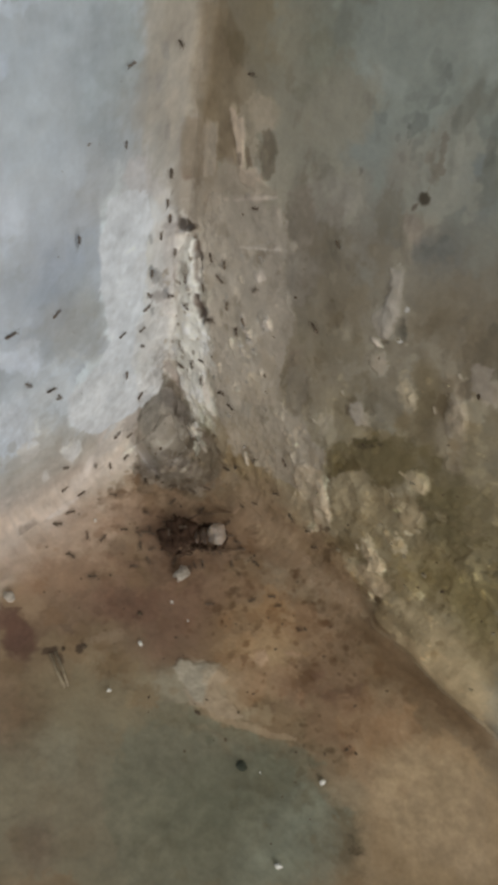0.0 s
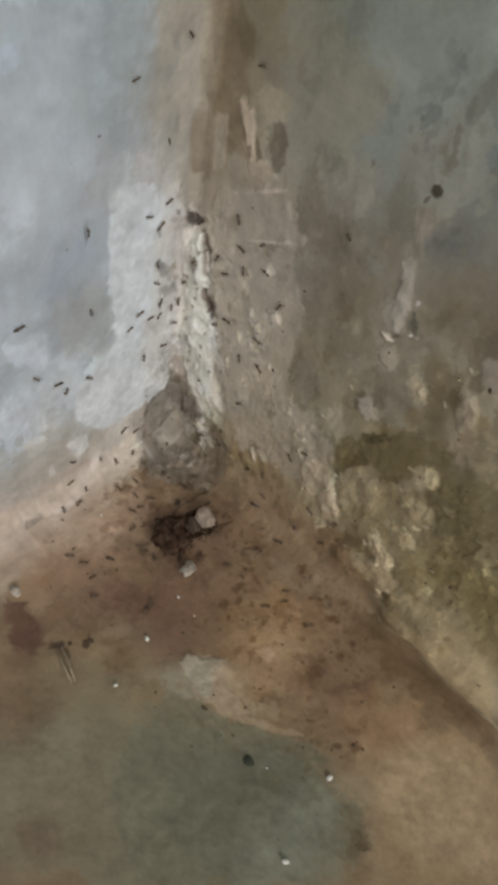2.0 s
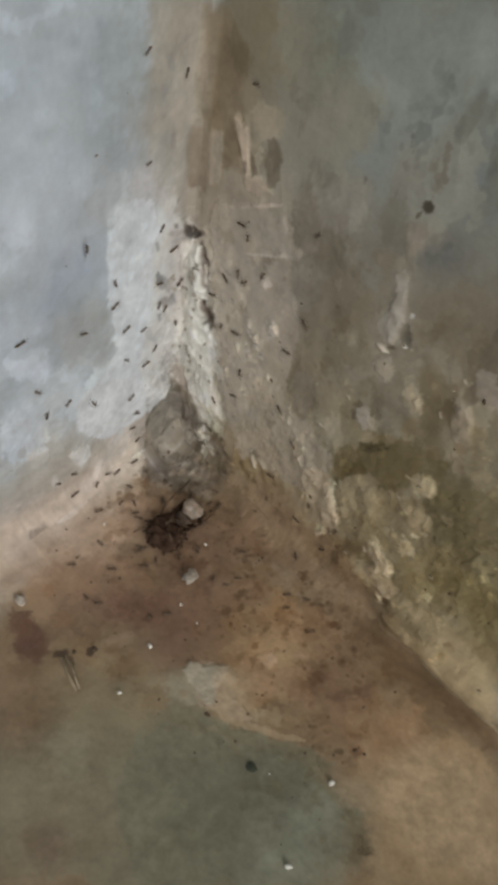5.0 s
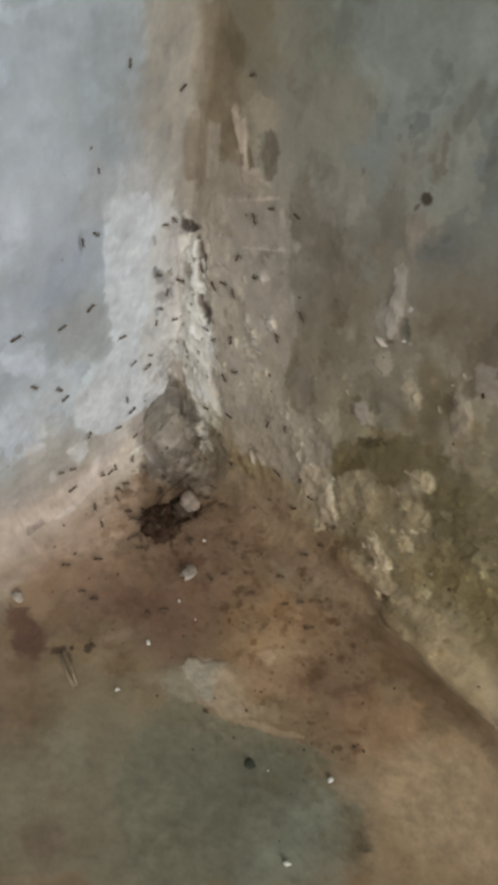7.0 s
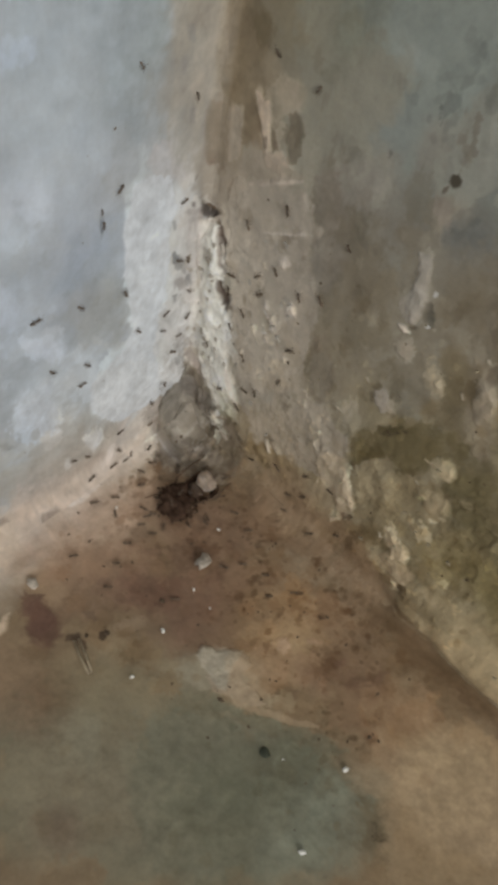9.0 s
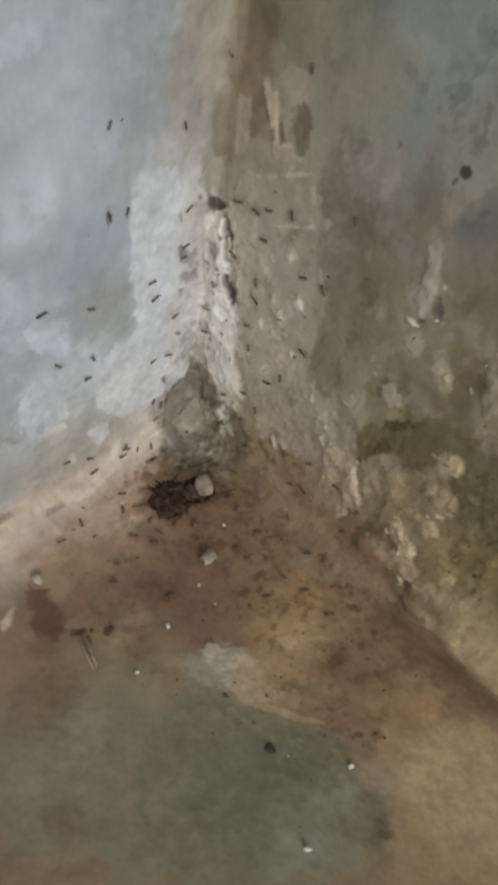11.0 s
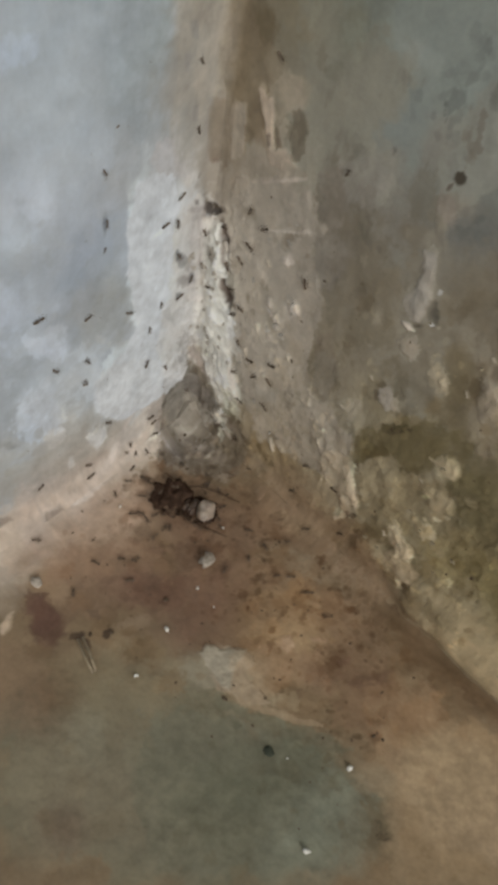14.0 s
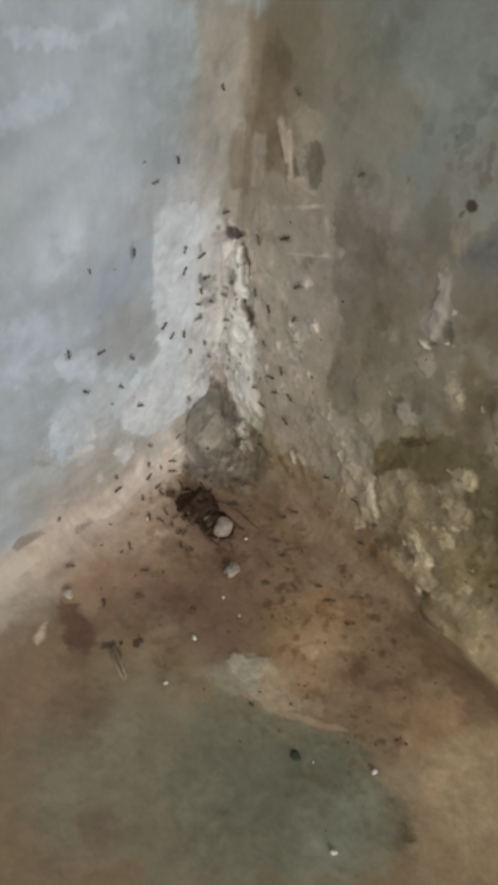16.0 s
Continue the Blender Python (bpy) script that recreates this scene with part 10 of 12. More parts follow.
def specks(name, surface, count, box, r0, r1, seed, mat, label):
    """Fine soil and insect dirt, too small to count."""
    rng = random.Random(seed)
    bm = bmesh.new()
    for k in range(count):
        u, v = rng.uniform(box[0], box[1]), rng.uniform(box[2], box[3])
        m = surface.stand(u, v, rng.uniform(0, 360), 0.02)
        r = rng.uniform(r0, r1) * (0.5 + rng.random() ** 2) / 1000
        st = rng.uniform(1, 2.2)
        vs = [bm.verts.new(m @ Vector((r * st * math.cos(a), r * math.sin(a), 0))) for a in (0.2, 1.3, 2.4, 3.3, 4.4, 5.5)]
        top = bm.verts.new(m @ Vector((0, 0, 0.6 * r)))
        for a, b in zip(vs, vs[1:] + vs[:1]):
            bm.faces.new((a, b, top))
    return tagged(new(name, mesh(bm, name, mat, True)), label, "dirt", kind="stuff")


specks("soil_specks", F, 110, (3, 125, 3, 72), 0.16, 0.42, 31, DROP, "fine dark soil specks strewn on the floor")
specks("fly_specks", L, 18, (0, 70, 10, 150), 0.12, 0.3, 33, DROP, "tiny dark insect specks on the limewash")
specks("wall_dirt", R, 60, (5, 130, 4, 110), 0.14, 0.35, 34, DROP, "small dark dirt specks on damp plaster")


def straw(s, u, v, turn, length):
    ob = new("straw")
    ob.matrix_basis = s.stand(u, v, turn, 0.5)
    for dy in (-0.7, 0.7):
        part("stalk", tube(bmesh.new(), [(-length / 2, dy, 0.2), (0, dy * 1.2, 0.7), (length / 2, dy * 0.6, 0.2)], 0.45, 0.4, 6), STRAW, ob)
    return tagged(ob, "short split pale straw lying on the floor", "straw")


straw(F, 46.1, 81.3, 17, 11.0)


# ---------------------------------------------------------------- ants
def make_ant():
    """A small worker ant, 3 mm long, x ahead, feet on z = 0."""
    ant = new("ant")
    part("head", ball(bmesh.new(), 1.05, 0.56, 0.40, 0.26, 0.26), ANT, ant)
    th = ball(bmesh.new(), 0.42, 0.60, 0.48, 0.19, 0.22)
    ball(th, -0.10, 0.60, 0.26, 0.15, 0.17, 8)
    part("thorax", th, ANT, ant)
    part("abdomen", ball(bmesh.new(), -0.78, 0.60, 0.70, 0.31, 0.34, 12), ANT, ant)
    for sy in (-1, 1):
        part("antenna", tube(bmesh.new(), [(1.4, 0.16 * sy, 0.7), (1.65, 0.55 * sy, 0.95), (2.15, 0.75 * sy, 0.5)], 0.045, 0.03, 4), LEG, ant)
        for x0, x1, x2 in ((0.65, 0.95, 1.25), (0.4, 0.4, 0.35), (0.15, -0.3, -0.75)):
            part("leg", tube(bmesh.new(), [(x0, 0.18 * sy, 0.55), (x1, 0.55 * sy, 0.85), (x2, 0.95 * sy, 0.0)], 0.05, 0.03, 4), LEG, ant)
    return tagged(ant, "small dark brown worker ant walking on the plaster", "ant", "ants of the trail")


FACE = {"L": L, "R": R, "F": F}
first_ant = make_ant()
ANTS = []


def ant(size, *stops):
    """One ant: stops of (seconds, face, u, v, heading)."""
    ob = first_ant if not ANTS else copy_thing(first_ant, Matrix())
    ob.scale = (size, size, size)
    ends = [(t, FACE[f].stand(u, v, a, -0.1)) for t, f, u, v, a in stops]
    rows = ends[:1]
    for (t0, m0), (t1, m1) in zip(ends, ends[1:]):
        q0, q1 = m0.to_quaternion(), m1.to_quaternion()
        turn = q0.rotation_difference(q1).angle
        n = max(1, math.ceil(min(turn, 2 * math.pi - turn) / radians(65)))
        for k in range(1, n):
            # turns on the way, within the middle of the stretch
            f = k / n
            m = q0.slerp(q1, f).to_matrix().to_4x4()
            m.translation = m0.translation.lerp(m1.translation, f)
            rows.append((t0 + (t1 - t0) * f, m))
        rows.append((t1, m1))
    ob.matrix_basis = rows[0][1] @ Matrix.Scale(size, 4)
    ANTS.append((ob, rows))


ant(0.88, (0, "L", 8.5, 90.2, 86), (1, "L", 11.9, 97.8, -35), (2, "L", 15.8, 97.4, -160), (3, "L", 14.2, 83.5, -53), (3.5, "L", 20.4, 79.7, 10), (6.5, "L", 31.4, 92.0, 138), (7.5, "L", 29.0, 111.2, -48), (11.5, "L", 29.1, 98.5, -92), (14, "L", 16.3, 92.3, 162), (15, "L", 10.3, 83.5, 50), (15.5, "L", 10.0, 90.5, 51), (16, "L", 17.3, 86.0, -67))
ant(0.96, (0, "L", 3.3, 82.7, -95), (1, "L", 2.4, 84.6, 38), (2, "L", 11.9, 80.1, 70), (3, "L", 9.9, 78.2, 27), (3.5, "L", 11.0, 76.9, -3), (6.5, "L", 9.5, 77.6, 35), (7.5, "L", 9.3, 77.4, 36), (8.5, "L", 9.3, 77.5, 40), (9, "L", 8.7, 77.2, 27), (11.5, "L", 9.7, 83.4, -35), (12, "L", 16.2, 87.2, -154), (13, "L", 4.1, 88.8, 24), (14, "L", 11.9, 90.6, -94), (15, "L", 9.3, 78.9, 178), (15.5, "L", 5.6, 86.7, 11), (16, "L", 11.4, 88.2, -15))
ant(0.92, (0, "L", 10.7, 78.6, -88), (1, "L", 9.7, 78.1, -153), (2, "L", 11.8, 73.7, -139), (3, "L", 11.6, 74.5, 4), (3.5, "L", 13.5, 71.9, 118), (6.5, "L", 6.3, 68.6, 97), (9, "L", 5.6, 76.0, 80), (11.5, "L", 10.1, 76.9, -2), (12, "L", 10.2, 78.1, 31), (13, "L", 11.3, 79.1, 19), (14, "L", 10.4, 79.1, -117), (15, "L", 13.5, 75.2, -110), (15.5, "L", 17.5, 71.8, -166), (16, "L", 10.4, 74.5, 77))
ant(0.98, (0, "L", 11.5, 71.4, -124), (1, "L", 12.2, 72.8, -82), (2, "L", 17.5, 65.8, -17), (3, "L", 18.3, 66.3, 111), (3.5, "L", 21.7, 69.2, -53), (9, "L", 23.2, 59.4, 52), (11.5, "L", 18.3, 69.2, -175), (12, "L", 10.1, 65.4, -154), (14, "L", 9.0, 63.5, -16), (15, "L", 11.5, 65.7, 71), (15.5, "L", 9.9, 63.5, 72), (16, "L", 10.8, 64.2, 15))
ant(0.98, (0, "L", 12.1, 66.8, 154), (1, "L", 12.6, 68.8, -83), (2, "L", 9.6, 65.1, 109), (3, "L", 17.5, 71.8, -10), (3.5, "L", 18.9, 75.5, 111), (6.5, "L", 33.6, 81.3, -176), (7.5, "L", 32.5, 77.7, 115), (12, "L", 18.3, 73.5, -26), (13, "L", 22.7, 78.3, -68), (14, "L", 27.7, 68.6, -148), (15, "L", 21.4, 61.8, 67), (15.5, "L", 20.7, 68.8, 81), (16, "L", 24.4, 70.0, -51))
ant(0.84, (0, "L", 13.2, 58.7, 163), (1, "L", 9.1, 62.8, 163), (2, "L", 9.9, 60.1, 126), (3, "L", 14.8, 65.8, -1), (3.5, "L", 18.5, 65.8, 135), (6.5, "L", 11.1, 59.8, 165), (7.5, "L", 8.4, 59.5, 32), (9, "L", 12.7, 59.6, 145), (12, "L", 8.3, 53.5, -179), (13, "L", 2.5, 53.1, -104), (14, "R", 17.7, 53.6, -68), (15, "R", 15.5, 53.7, 145), (16, "R", 3.2, 59.4, -142))
ant(0.82, (0, "L", 12.8, 51.6, 46), (1, "L", 13.0, 55.0, 110), (2, "L", 13.1, 61.2, -1), (3, "L", 19.0, 60.2, -148), (3.5, "L", 12.9, 52.3, -78), (6.5, "L", 10.6, 51.5, -53), (7.5, "L", 12.6, 42.5, 127), (8.5, "L", 6.9, 47.0, 2), (11.5, "L", 11.4, 47.2, 66), (12, "L", 13.4, 51.4, 82), (14, "L", 16.3, 64.9, -95), (15, "L", 14.2, 56.1, 72), (15.5, "L", 16.2, 63.1, -146), (16, "L", 11.2, 70.1, -149))
ant(1.04, (0, "L", 3.2, 66.5, 29), (1, "L", 3.3, 71.3, -152), (2, "L", 2.7, 61.6, 84), (3, "L", 6.1, 69.6, 95), (3.5, "L", 3.2, 74.6, 75), (6.5, "L", 2.7, 73.7, -159), (8.5, "R", 5.8, 72.0, -35), (9, "R", 12.9, 71.6, 100), (11.5, "R", 3.3, 76.2, -127), (12, "L", 5.9, 71.1, 20), (13, "L", 5.7, 76.3, 145), (14, "L", 1.8, 71.7, 75), (15, "L", 8.7, 70.5, 77), (15.5, "L", 13.3, 74.3, 98), (16, "L", 8.5, 78.7, -168))
ant(0.89, (0, "R", 5.8, 76.4, -82), (1, "R", 4.3, 72.6, 179), (2, "R", 1.3, 69.3, -135), (3, "R", 3.4, 69.2, -76), (6.5, "R", 14.7, 60.4, -140), (7.5, "R", 15.5, 56.0, -76), (8.5, "R", 9.5, 45.3, 100), (11.5, "R", 2.9, 45.1, 25), (12, "R", 8.5, 36.3, 42), (14, "R", 17.6, 40.1, 43), (16, "R", 17.6, 40.1, 43))
ant(0.88, (0, "R", 5.7, 65.2, 163), (1, "L", 4.4, 63.6, -150), (2, "L", 5.0, 60.4, 85), (3, "L", 10.1, 67.0, 110), (3.5, "L", 9.7, 68.3, -94), (6.5, "L", 6.4, 64.3, -53), (7.5, "L", 10.8, 65.1, 128), (9, "L", 4.1, 63.7, -138), (11.5, "R", 5.6, 66.4, -68), (12, "R", 2.1, 64.4, -16), (13, "R", 4.8, 70.7, -52), (14, "R", 4.2, 66.0, 22), (15, "R", 3.7, 63.1, -53), (15.5, "R", 1.3, 51.9, -129), (16, "L", 4.6, 43.2, -114))
ant(1.08, (0, "R", 14.9, 67.0, 39), (1, "R", 14.7, 72.9, -17), (2, "R", 18.3, 67.3, 12), (3, "R", 19.9, 72.4, -33), (3.5, "R", 23.4, 75.1, -72), (6.5, "R", 20.4, 64.0, 100), (9, "R", 36.4, 67.1, 41), (13, "R", 41.5, 65.3, -69), (14, "R", 31.2, 55.7, -155), (15, "R", 29.4, 54.1, 105), (16, "R", 26.6, 56.3, 107))
ant(0.94, (0, "R", 16.5, 87.9, 100), (1, "R", 22.7, 94.3, -171), (2, "R", 18.4, 92.4, -10), (3, "R", 18.1, 89.2, 66), (3.5, "R", 18.8, 88.5, 115), (7.5, "R", 19.1, 94.0, 65), (8.5, "R", 14.6, 97.6, 130), (9, "R", 14.9, 94.9, 115), (11.5, "R", 14.5, 97.2, -32), (13, "R", 11.0, 90.4, -108), (14, "R", 5.5, 86.9, -161), (15, "L", 4.8, 87.1, 25), (15.5, "L", 3.5, 91.2, 27), (16, "L", 3.4, 98.4, 25))
ant(1.04, (0, "R", 15.8, 82.8, -17), (1, "R", 19.9, 85.9, -50), (3.5, "R", 21.6, 88.2, -144), (6.5, "R", 21.0, 85.3, -90), (7.5, "R", 18.6, 77.1, -35), (8.5, "R", 19.1, 77.7, -17), (9, "R", 22.8, 77.6, -136), (11.5, "R", 18.8, 76.8, -72), (13, "R", 19.3, 78.2, -130), (14, "R", 9.5, 77.1, -67), (15, "R", 9.6, 78.2, 72), (16, "R", 10.3, 94.0, 113))
ant(0.94, (0, "R", 11.6, 87.1, -67), (1, "R", 17.1, 84.4, 146), (2, "R", 11.2, 84.6, -115), (3, "R", 10.1, 75.3, 89), (7.5, "R", 13.6, 78.5, -69), (8.5, "R", 16.7, 73.4, -136), (9, "R", 18.6, 67.4, 129), (13, "R", 20.4, 75.0, 178), (14, "R", 12.3, 70.9, 30), (15, "R", 16.4, 70.5, 113), (16, "R", 17.9, 75.2, 113))
ant(0.99, (0, "R", 10.9, 76.2, -81), (1, "R", 11.8, 77.5, -144), (2, "R", 4.9, 79.7, -127), (3, "R", 2.6, 76.3, 78), (3.5, "R", 2.9, 82.0, 78), (7.5, "R", 9.5, 81.2, -69), (8.5, "R", 13.1, 77.3, -17), (9, "R", 12.6, 77.0, -170), (11.5, "R", 9.7, 81.5, 10), (12, "R", 10.8, 86.7, -33), (13, "R", 6.6, 79.9, -67), (14, "R", 3.7, 77.7, -125), (15, "R", 4.4, 71.5, -109), (15.5, "R", 4.1, 73.3, -109), (16, "R", 4.5, 76.2, -127))
ant(0.86, (0, "R", 27.5, 87.4, 65), (1, "R", 26.3, 88.0, 116), (3, "R", 28.9, 94.2, -145), (6.5, "R", 25.4, 91.7, -106), (8.5, "R", 27.1, 86.9, 116), (11.5, "R", 17.1, 100.5, -148), (13, "R", 12.7, 97.2, 108), (15.5, "R", 15.6, 98.4, 7), (16, "R", 19.2, 100.6, 33))
ant(0.99, (0, "R", 19.8, 75.9, 101), (1, "R", 20.9, 80.7, -143), (2, "R", 14.9, 81.8, -144), (3, "R", 16.7, 80.8, 61), (3.5, "R", 14.3, 86.2, -79), (7.5, "R", 16.5, 81.2, 36), (8.5, "R", 21.0, 83.8, 82), (9, "R", 21.1, 82.8, 49), (11.5, "R", 18.6, 91.8, -3), (12, "R", 21.0, 90.0, -77), (13, "R", 19.5, 89.5, -145), (14, "R", 15.6, 88.1, -17), (15, "R", 21.7, 78.0, 56), (15.5, "R", 27.1, 78.4, 76), (16, "R", 27.1, 78.4, 76))
ant(1.05, (0, "R", 24.7, 70.1, -79), (1, "R", 31.7, 65.7, -65), (2, "R", 32.7, 59.9, -34), (6.5, "R", 45.4, 49.5, -59), (7.5, "R", 35.9, 37.7, -134), (8.5, "R", 26.8, 45.2, -73), (9, "R", 28.8, 41.3, 102), (11.5, "R", 30.4, 46.4, -136), (13, "R", 25.2, 50.5, -180), (14, "R", 23.0, 50.3, -166), (16, "R", 23.0, 50.3, -166))
ant(0.96, (0, "R", 26.5, 75.9, -65), (1, "R", 37.2, 71.6, 116), (2, "R", 29.9, 69.1, -8), (3, "R", 42.0, 75.0, -119), (7.5, "R", 36.0, 77.8, 109), (8.5, "R", 35.6, 84.0, 107), (11.5, "R", 31.8, 89.4, -144), (12, "R", 23.6, 85.5, -171), (13, "R", 20.6, 82.1, -112), (14, "R", 13.6, 82.0, -34), (15, "R", 14.3, 76.1, 106), (15.5, "R", 16.6, 80.1, -75), (16, "R", 12.6, 77.6, -74))
ant(0.75, (0, "R", 22.6, 109.0, -148), (1, "R", 26.6, 99.2, 176), (3, "R", 22.9, 96.6, -70), (3.5, "R", 19.0, 93.7, 102), (6.5, "R", 24.1, 110.2, 58), (7.5, "R", 27.5, 114.0, 6), (9, "R", 26.4, 135.6, -117), (14, "R", 14.6, 136.3, -31), (16, "R", 14.6, 136.3, -31))
ant(0.99, (0, "L", 6.7, 108.1, -95), (1, "R", 12.7, 103.7, -33), (2, "R", 15.9, 99.7, 115), (6.5, "R", 18.1, 105.0, -50), (7.5, "R", 25.6, 106.5, -71), (11.5, "R", 25.5, 100.7, -73), (12, "R", 24.7, 96.4, 148), (13, "R", 19.0, 95.7, 109), (14, "R", 19.4, 96.0, -146), (15, "R", 20.5, 90.2, 35), (15.5, "R", 18.9, 93.5, 128), (16, "R", 18.4, 99.6, 33))
ant(0.84, (0, "L", 7.2, 99.9, -95), (1, "L", 7.9, 100.3, 22), (3.5, "L", 12.1, 97.5, -100), (7.5, "L", 8.2, 93.9, 25), (8.5, "L", 9.0, 97.4, -5), (11.5, "L", 9.5, 92.2, -52), (12, "L", 15.6, 94.3, -143), (13, "L", 11.6, 93.7, 146), (14, "L", 11.2, 98.7, -34), (15, "L", 15.8, 98.0, 49), (15.5, "L", 15.9, 97.6, -140), (16, "L", 17.7, 93.4, -81))
ant(1.02, (0, "L", 5.9, 94.7, -95), (1, "L", 6.9, 94.3, 75), (2, "L", 11.8, 93.1, -44), (3, "L", 6.7, 80.5, 110), (7.5, "L", 5.0, 95.2, -119), (11.5, "R", 10.8, 95.7, 32), (12, "R", 15.1, 89.2, 108), (13, "R", 5.0, 87.4, -147), (14, "L", 2.4, 83.7, -114), (15, "L", 1.9, 77.5, -130), (15.5, "L", 1.7, 72.3, -100), (16, "R", 1.4, 68.8, 21))
ant(0.97, (0, "R", 5.5, 38.8, -178), (1, "R", 2.8, 34.7, 42), (2, "L", 7.1, 46.0, 15), (3.5, "L", 11.0, 35.8, 79), (6.5, "L", 29.9, 36.2, -155), (7.5, "L", 12.3, 30.5, -34), (9, "L", 11.5, 26.8, 79), (11.5, "L", 15.6, 31.3, 83), (12, "L", 16.3, 39.6, -101), (13, "L", 11.7, 38.6, -108), (14, "L", 13.4, 36.2, 73), (15, "L", 13.2, 44.9, 52), (15.5, "L", 13.7, 56.2, -32), (16, "L", 13.4, 51.8, -107))
ant(0.90, (0, "R", 10.6, 44.0, 110), (1, "L", 8.3, 56.1, -136), (2, "L", 3.8, 54.0, 31), (3, "L", 11.4, 61.6, 154), (3.5, "L", 8.1, 59.6, -95), (6.5, "L", 2.6, 57.7, -136), (9, "L", 4.3, 54.0, 125), (11.5, "R", 4.8, 56.8, -149), (12, "L", 3.0, 61.7, 62), (13, "L", 1.5, 66.4, 79), (14, "L", 4.6, 67.6, -71), (15, "L", 7.5, 62.9, -103), (15.5, "L", 2.8, 62.4, 64), (16, "L", 5.4, 67.3, 43))
ant(0.83, (0, "R", 13.7, 48.6, 15), (1, "R", 18.7, 60.4, -140), (2, "R", 13.9, 61.9, 39), (3, "R", 19.8, 67.4, 63), (3.5, "R", 17.7, 70.6, -73), (6.5, "R", 14.9, 65.2, -141), (7.5, "R", 10.0, 57.6, 144), (8.5, "R", 6.7, 65.1, 38), (9, "R", 14.8, 59.1, -68), (11.5, "R", 20.3, 60.8, 64), (12, "R", 23.7, 59.2, 108), (13, "R", 26.6, 64.9, -115), (14, "R", 16.5, 66.5, 171), (15, "R", 17.3, 64.6, -74), (15.5, "R", 18.4, 61.6, -69), (16, "R", 18.4, 61.6, -69))
ant(1.05, (0, "L", 13.0, 28.4, 125), (1, "L", 12.8, 41.1, 35), (2, "L", 15.2, 45.7, 87), (3, "L", 14.1, 53.6, -148), (3.5, "L", 14.7, 45.0, 62), (6.5, "L", 14.3, 49.8, -92), (7.5, "L", 11.3, 35.6, 49), (8.5, "L", 8.8, 41.0, 35), (11.5, "L", 16.2, 39.8, 35), (12, "L", 19.2, 49.2, -16), (13, "L", 18.2, 41.1, 80), (14, "L", 21.1, 43.1, 110), (15, "L", 22.6, 46.4, 81), (15.5, "L", 20.5, 56.2, 87), (16, "L", 16.6, 61.4, 87))
ant(0.94, (0, "R", 27.8, 40.0, -7), (1, "R", 27.9, 39.2, -35), (3, "R", 28.9, 40.0, 113), (6.5, "R", 22.3, 48.5, -36), (8.5, "R", 19.7, 39.8, -75), (9, "R", 24.5, 38.4, -179), (12, "R", 21.7, 30.0, -135), (13, "R", 22.2, 28.5, 164), (15.5, "R", 21.7, 33.6, -180), (16, "R", 21.5, 35.0, -180))
ant(1.01, (0, "R", 15.2, 40.4, -81), (1, "R", 10.8, 34.9, 49), (6.5, "R", 20.9, 35.7, -104), (7.5, "R", 31.2, 29.8, 125), (8.5, "R", 22.1, 27.9, -16), (11.5, "R", 28.8, 29.5, -67), (12, "R", 28.6, 29.0, 113), (14, "R", 25.7, 45.5, 56), (16, "R", 25.7, 45.5, 56))
ant(1.05, (0, "L", 19.0, 43.1, -91), (1, "L", 28.9, 42.8, -16), (2, "L", 35.4, 51.0, 44), (3, "L", 34.1, 56.9, 34), (3.5, "L", 34.0, 54.0, -172), (6.5, "L", 35.4, 34.6, -53), (7.5, "L", 36.5, 20.6, -99), (9, "L", 34.8, 4.0, 168), (14, "L", 29.7, 4.7, -124), (15, "L", 27.7, 2.9, 44), (15.5, "F", 3.6, 30.9, 97), (16, "F", 3.6, 32.6, 67))
ant(1.01, (0, "R", 23.2, 42.2, 36), (1, "R", 24.5, 53.3, 106), (2, "R", 25.2, 57.6, -78), (6.5, "R", 26.0, 54.4, -97), (8.5, "R", 22.1, 50.8, 113), (12, "R", 20.4, 56.4, 102), (13, "R", 18.1, 62.4, -141), (14, "R", 13.8, 62.2, -141), (15, "L", 7.7, 57.9, -54), (15.5, "L", 5.8, 58.4, -130), (16, "L", 7.6, 51.7, -114))
ant(1.06, (0, "R", 31.7, 9.5, -159), (3, "R", 20.0, 15.5, 111), (8.5, "R", 15.5, 31.6, -130), (12, "R", 14.6, 23.0, -135), (15.5, "L", 12.7, 27.8, -110), (16, "L", 12.7, 27.8, -110))
ant(0.92, (0, "R", 34.8, 13.6, 80), (2, "R", 37.5, 13.0, -130), (3.5, "R", 27.7, 5.2, 49), (8.5, "R", 32.7, 12.6, 112), (9, "R", 33.2, 9.7, -147), (13, "R", 21.7, 8.4, -132), (14, "R", 23.1, 9.4, 48), (15, "R", 20.1, 15.9, 46), (15.5, "R", 23.8, 14.5, 47), (16, "R", 23.8, 14.5, 47))
ant(1.03, (0, "R", 40.9, 24.5, 87), (1, "R", 50.6, 35.3, 145), (2, "R", 51.0, 35.1, 129), (3, "R", 51.6, 33.6, -34), (3.5, "R", 55.1, 26.7, -34), (6.5, "R", 61.2, 33.1, -82), (7.5, "R", 52.5, 28.4, -130), (9, "R", 53.9, 23.3, 51), (11.5, "R", 51.8, 26.2, 50), (16, "R", 51.8, 26.2, 50))
ant(0.94, (0, "R", 51.5, 35.6, -51), (1, "R", 60.5, 39.2, -178), (3, "R", 49.8, 43.9, -133), (6.5, "R", 49.8, 45.7, 60), (8.5, "R", 37.0, 53.6, -123), (14, "R", 31.3, 48.1, -35), (16, "R", 31.3, 48.1, -35))
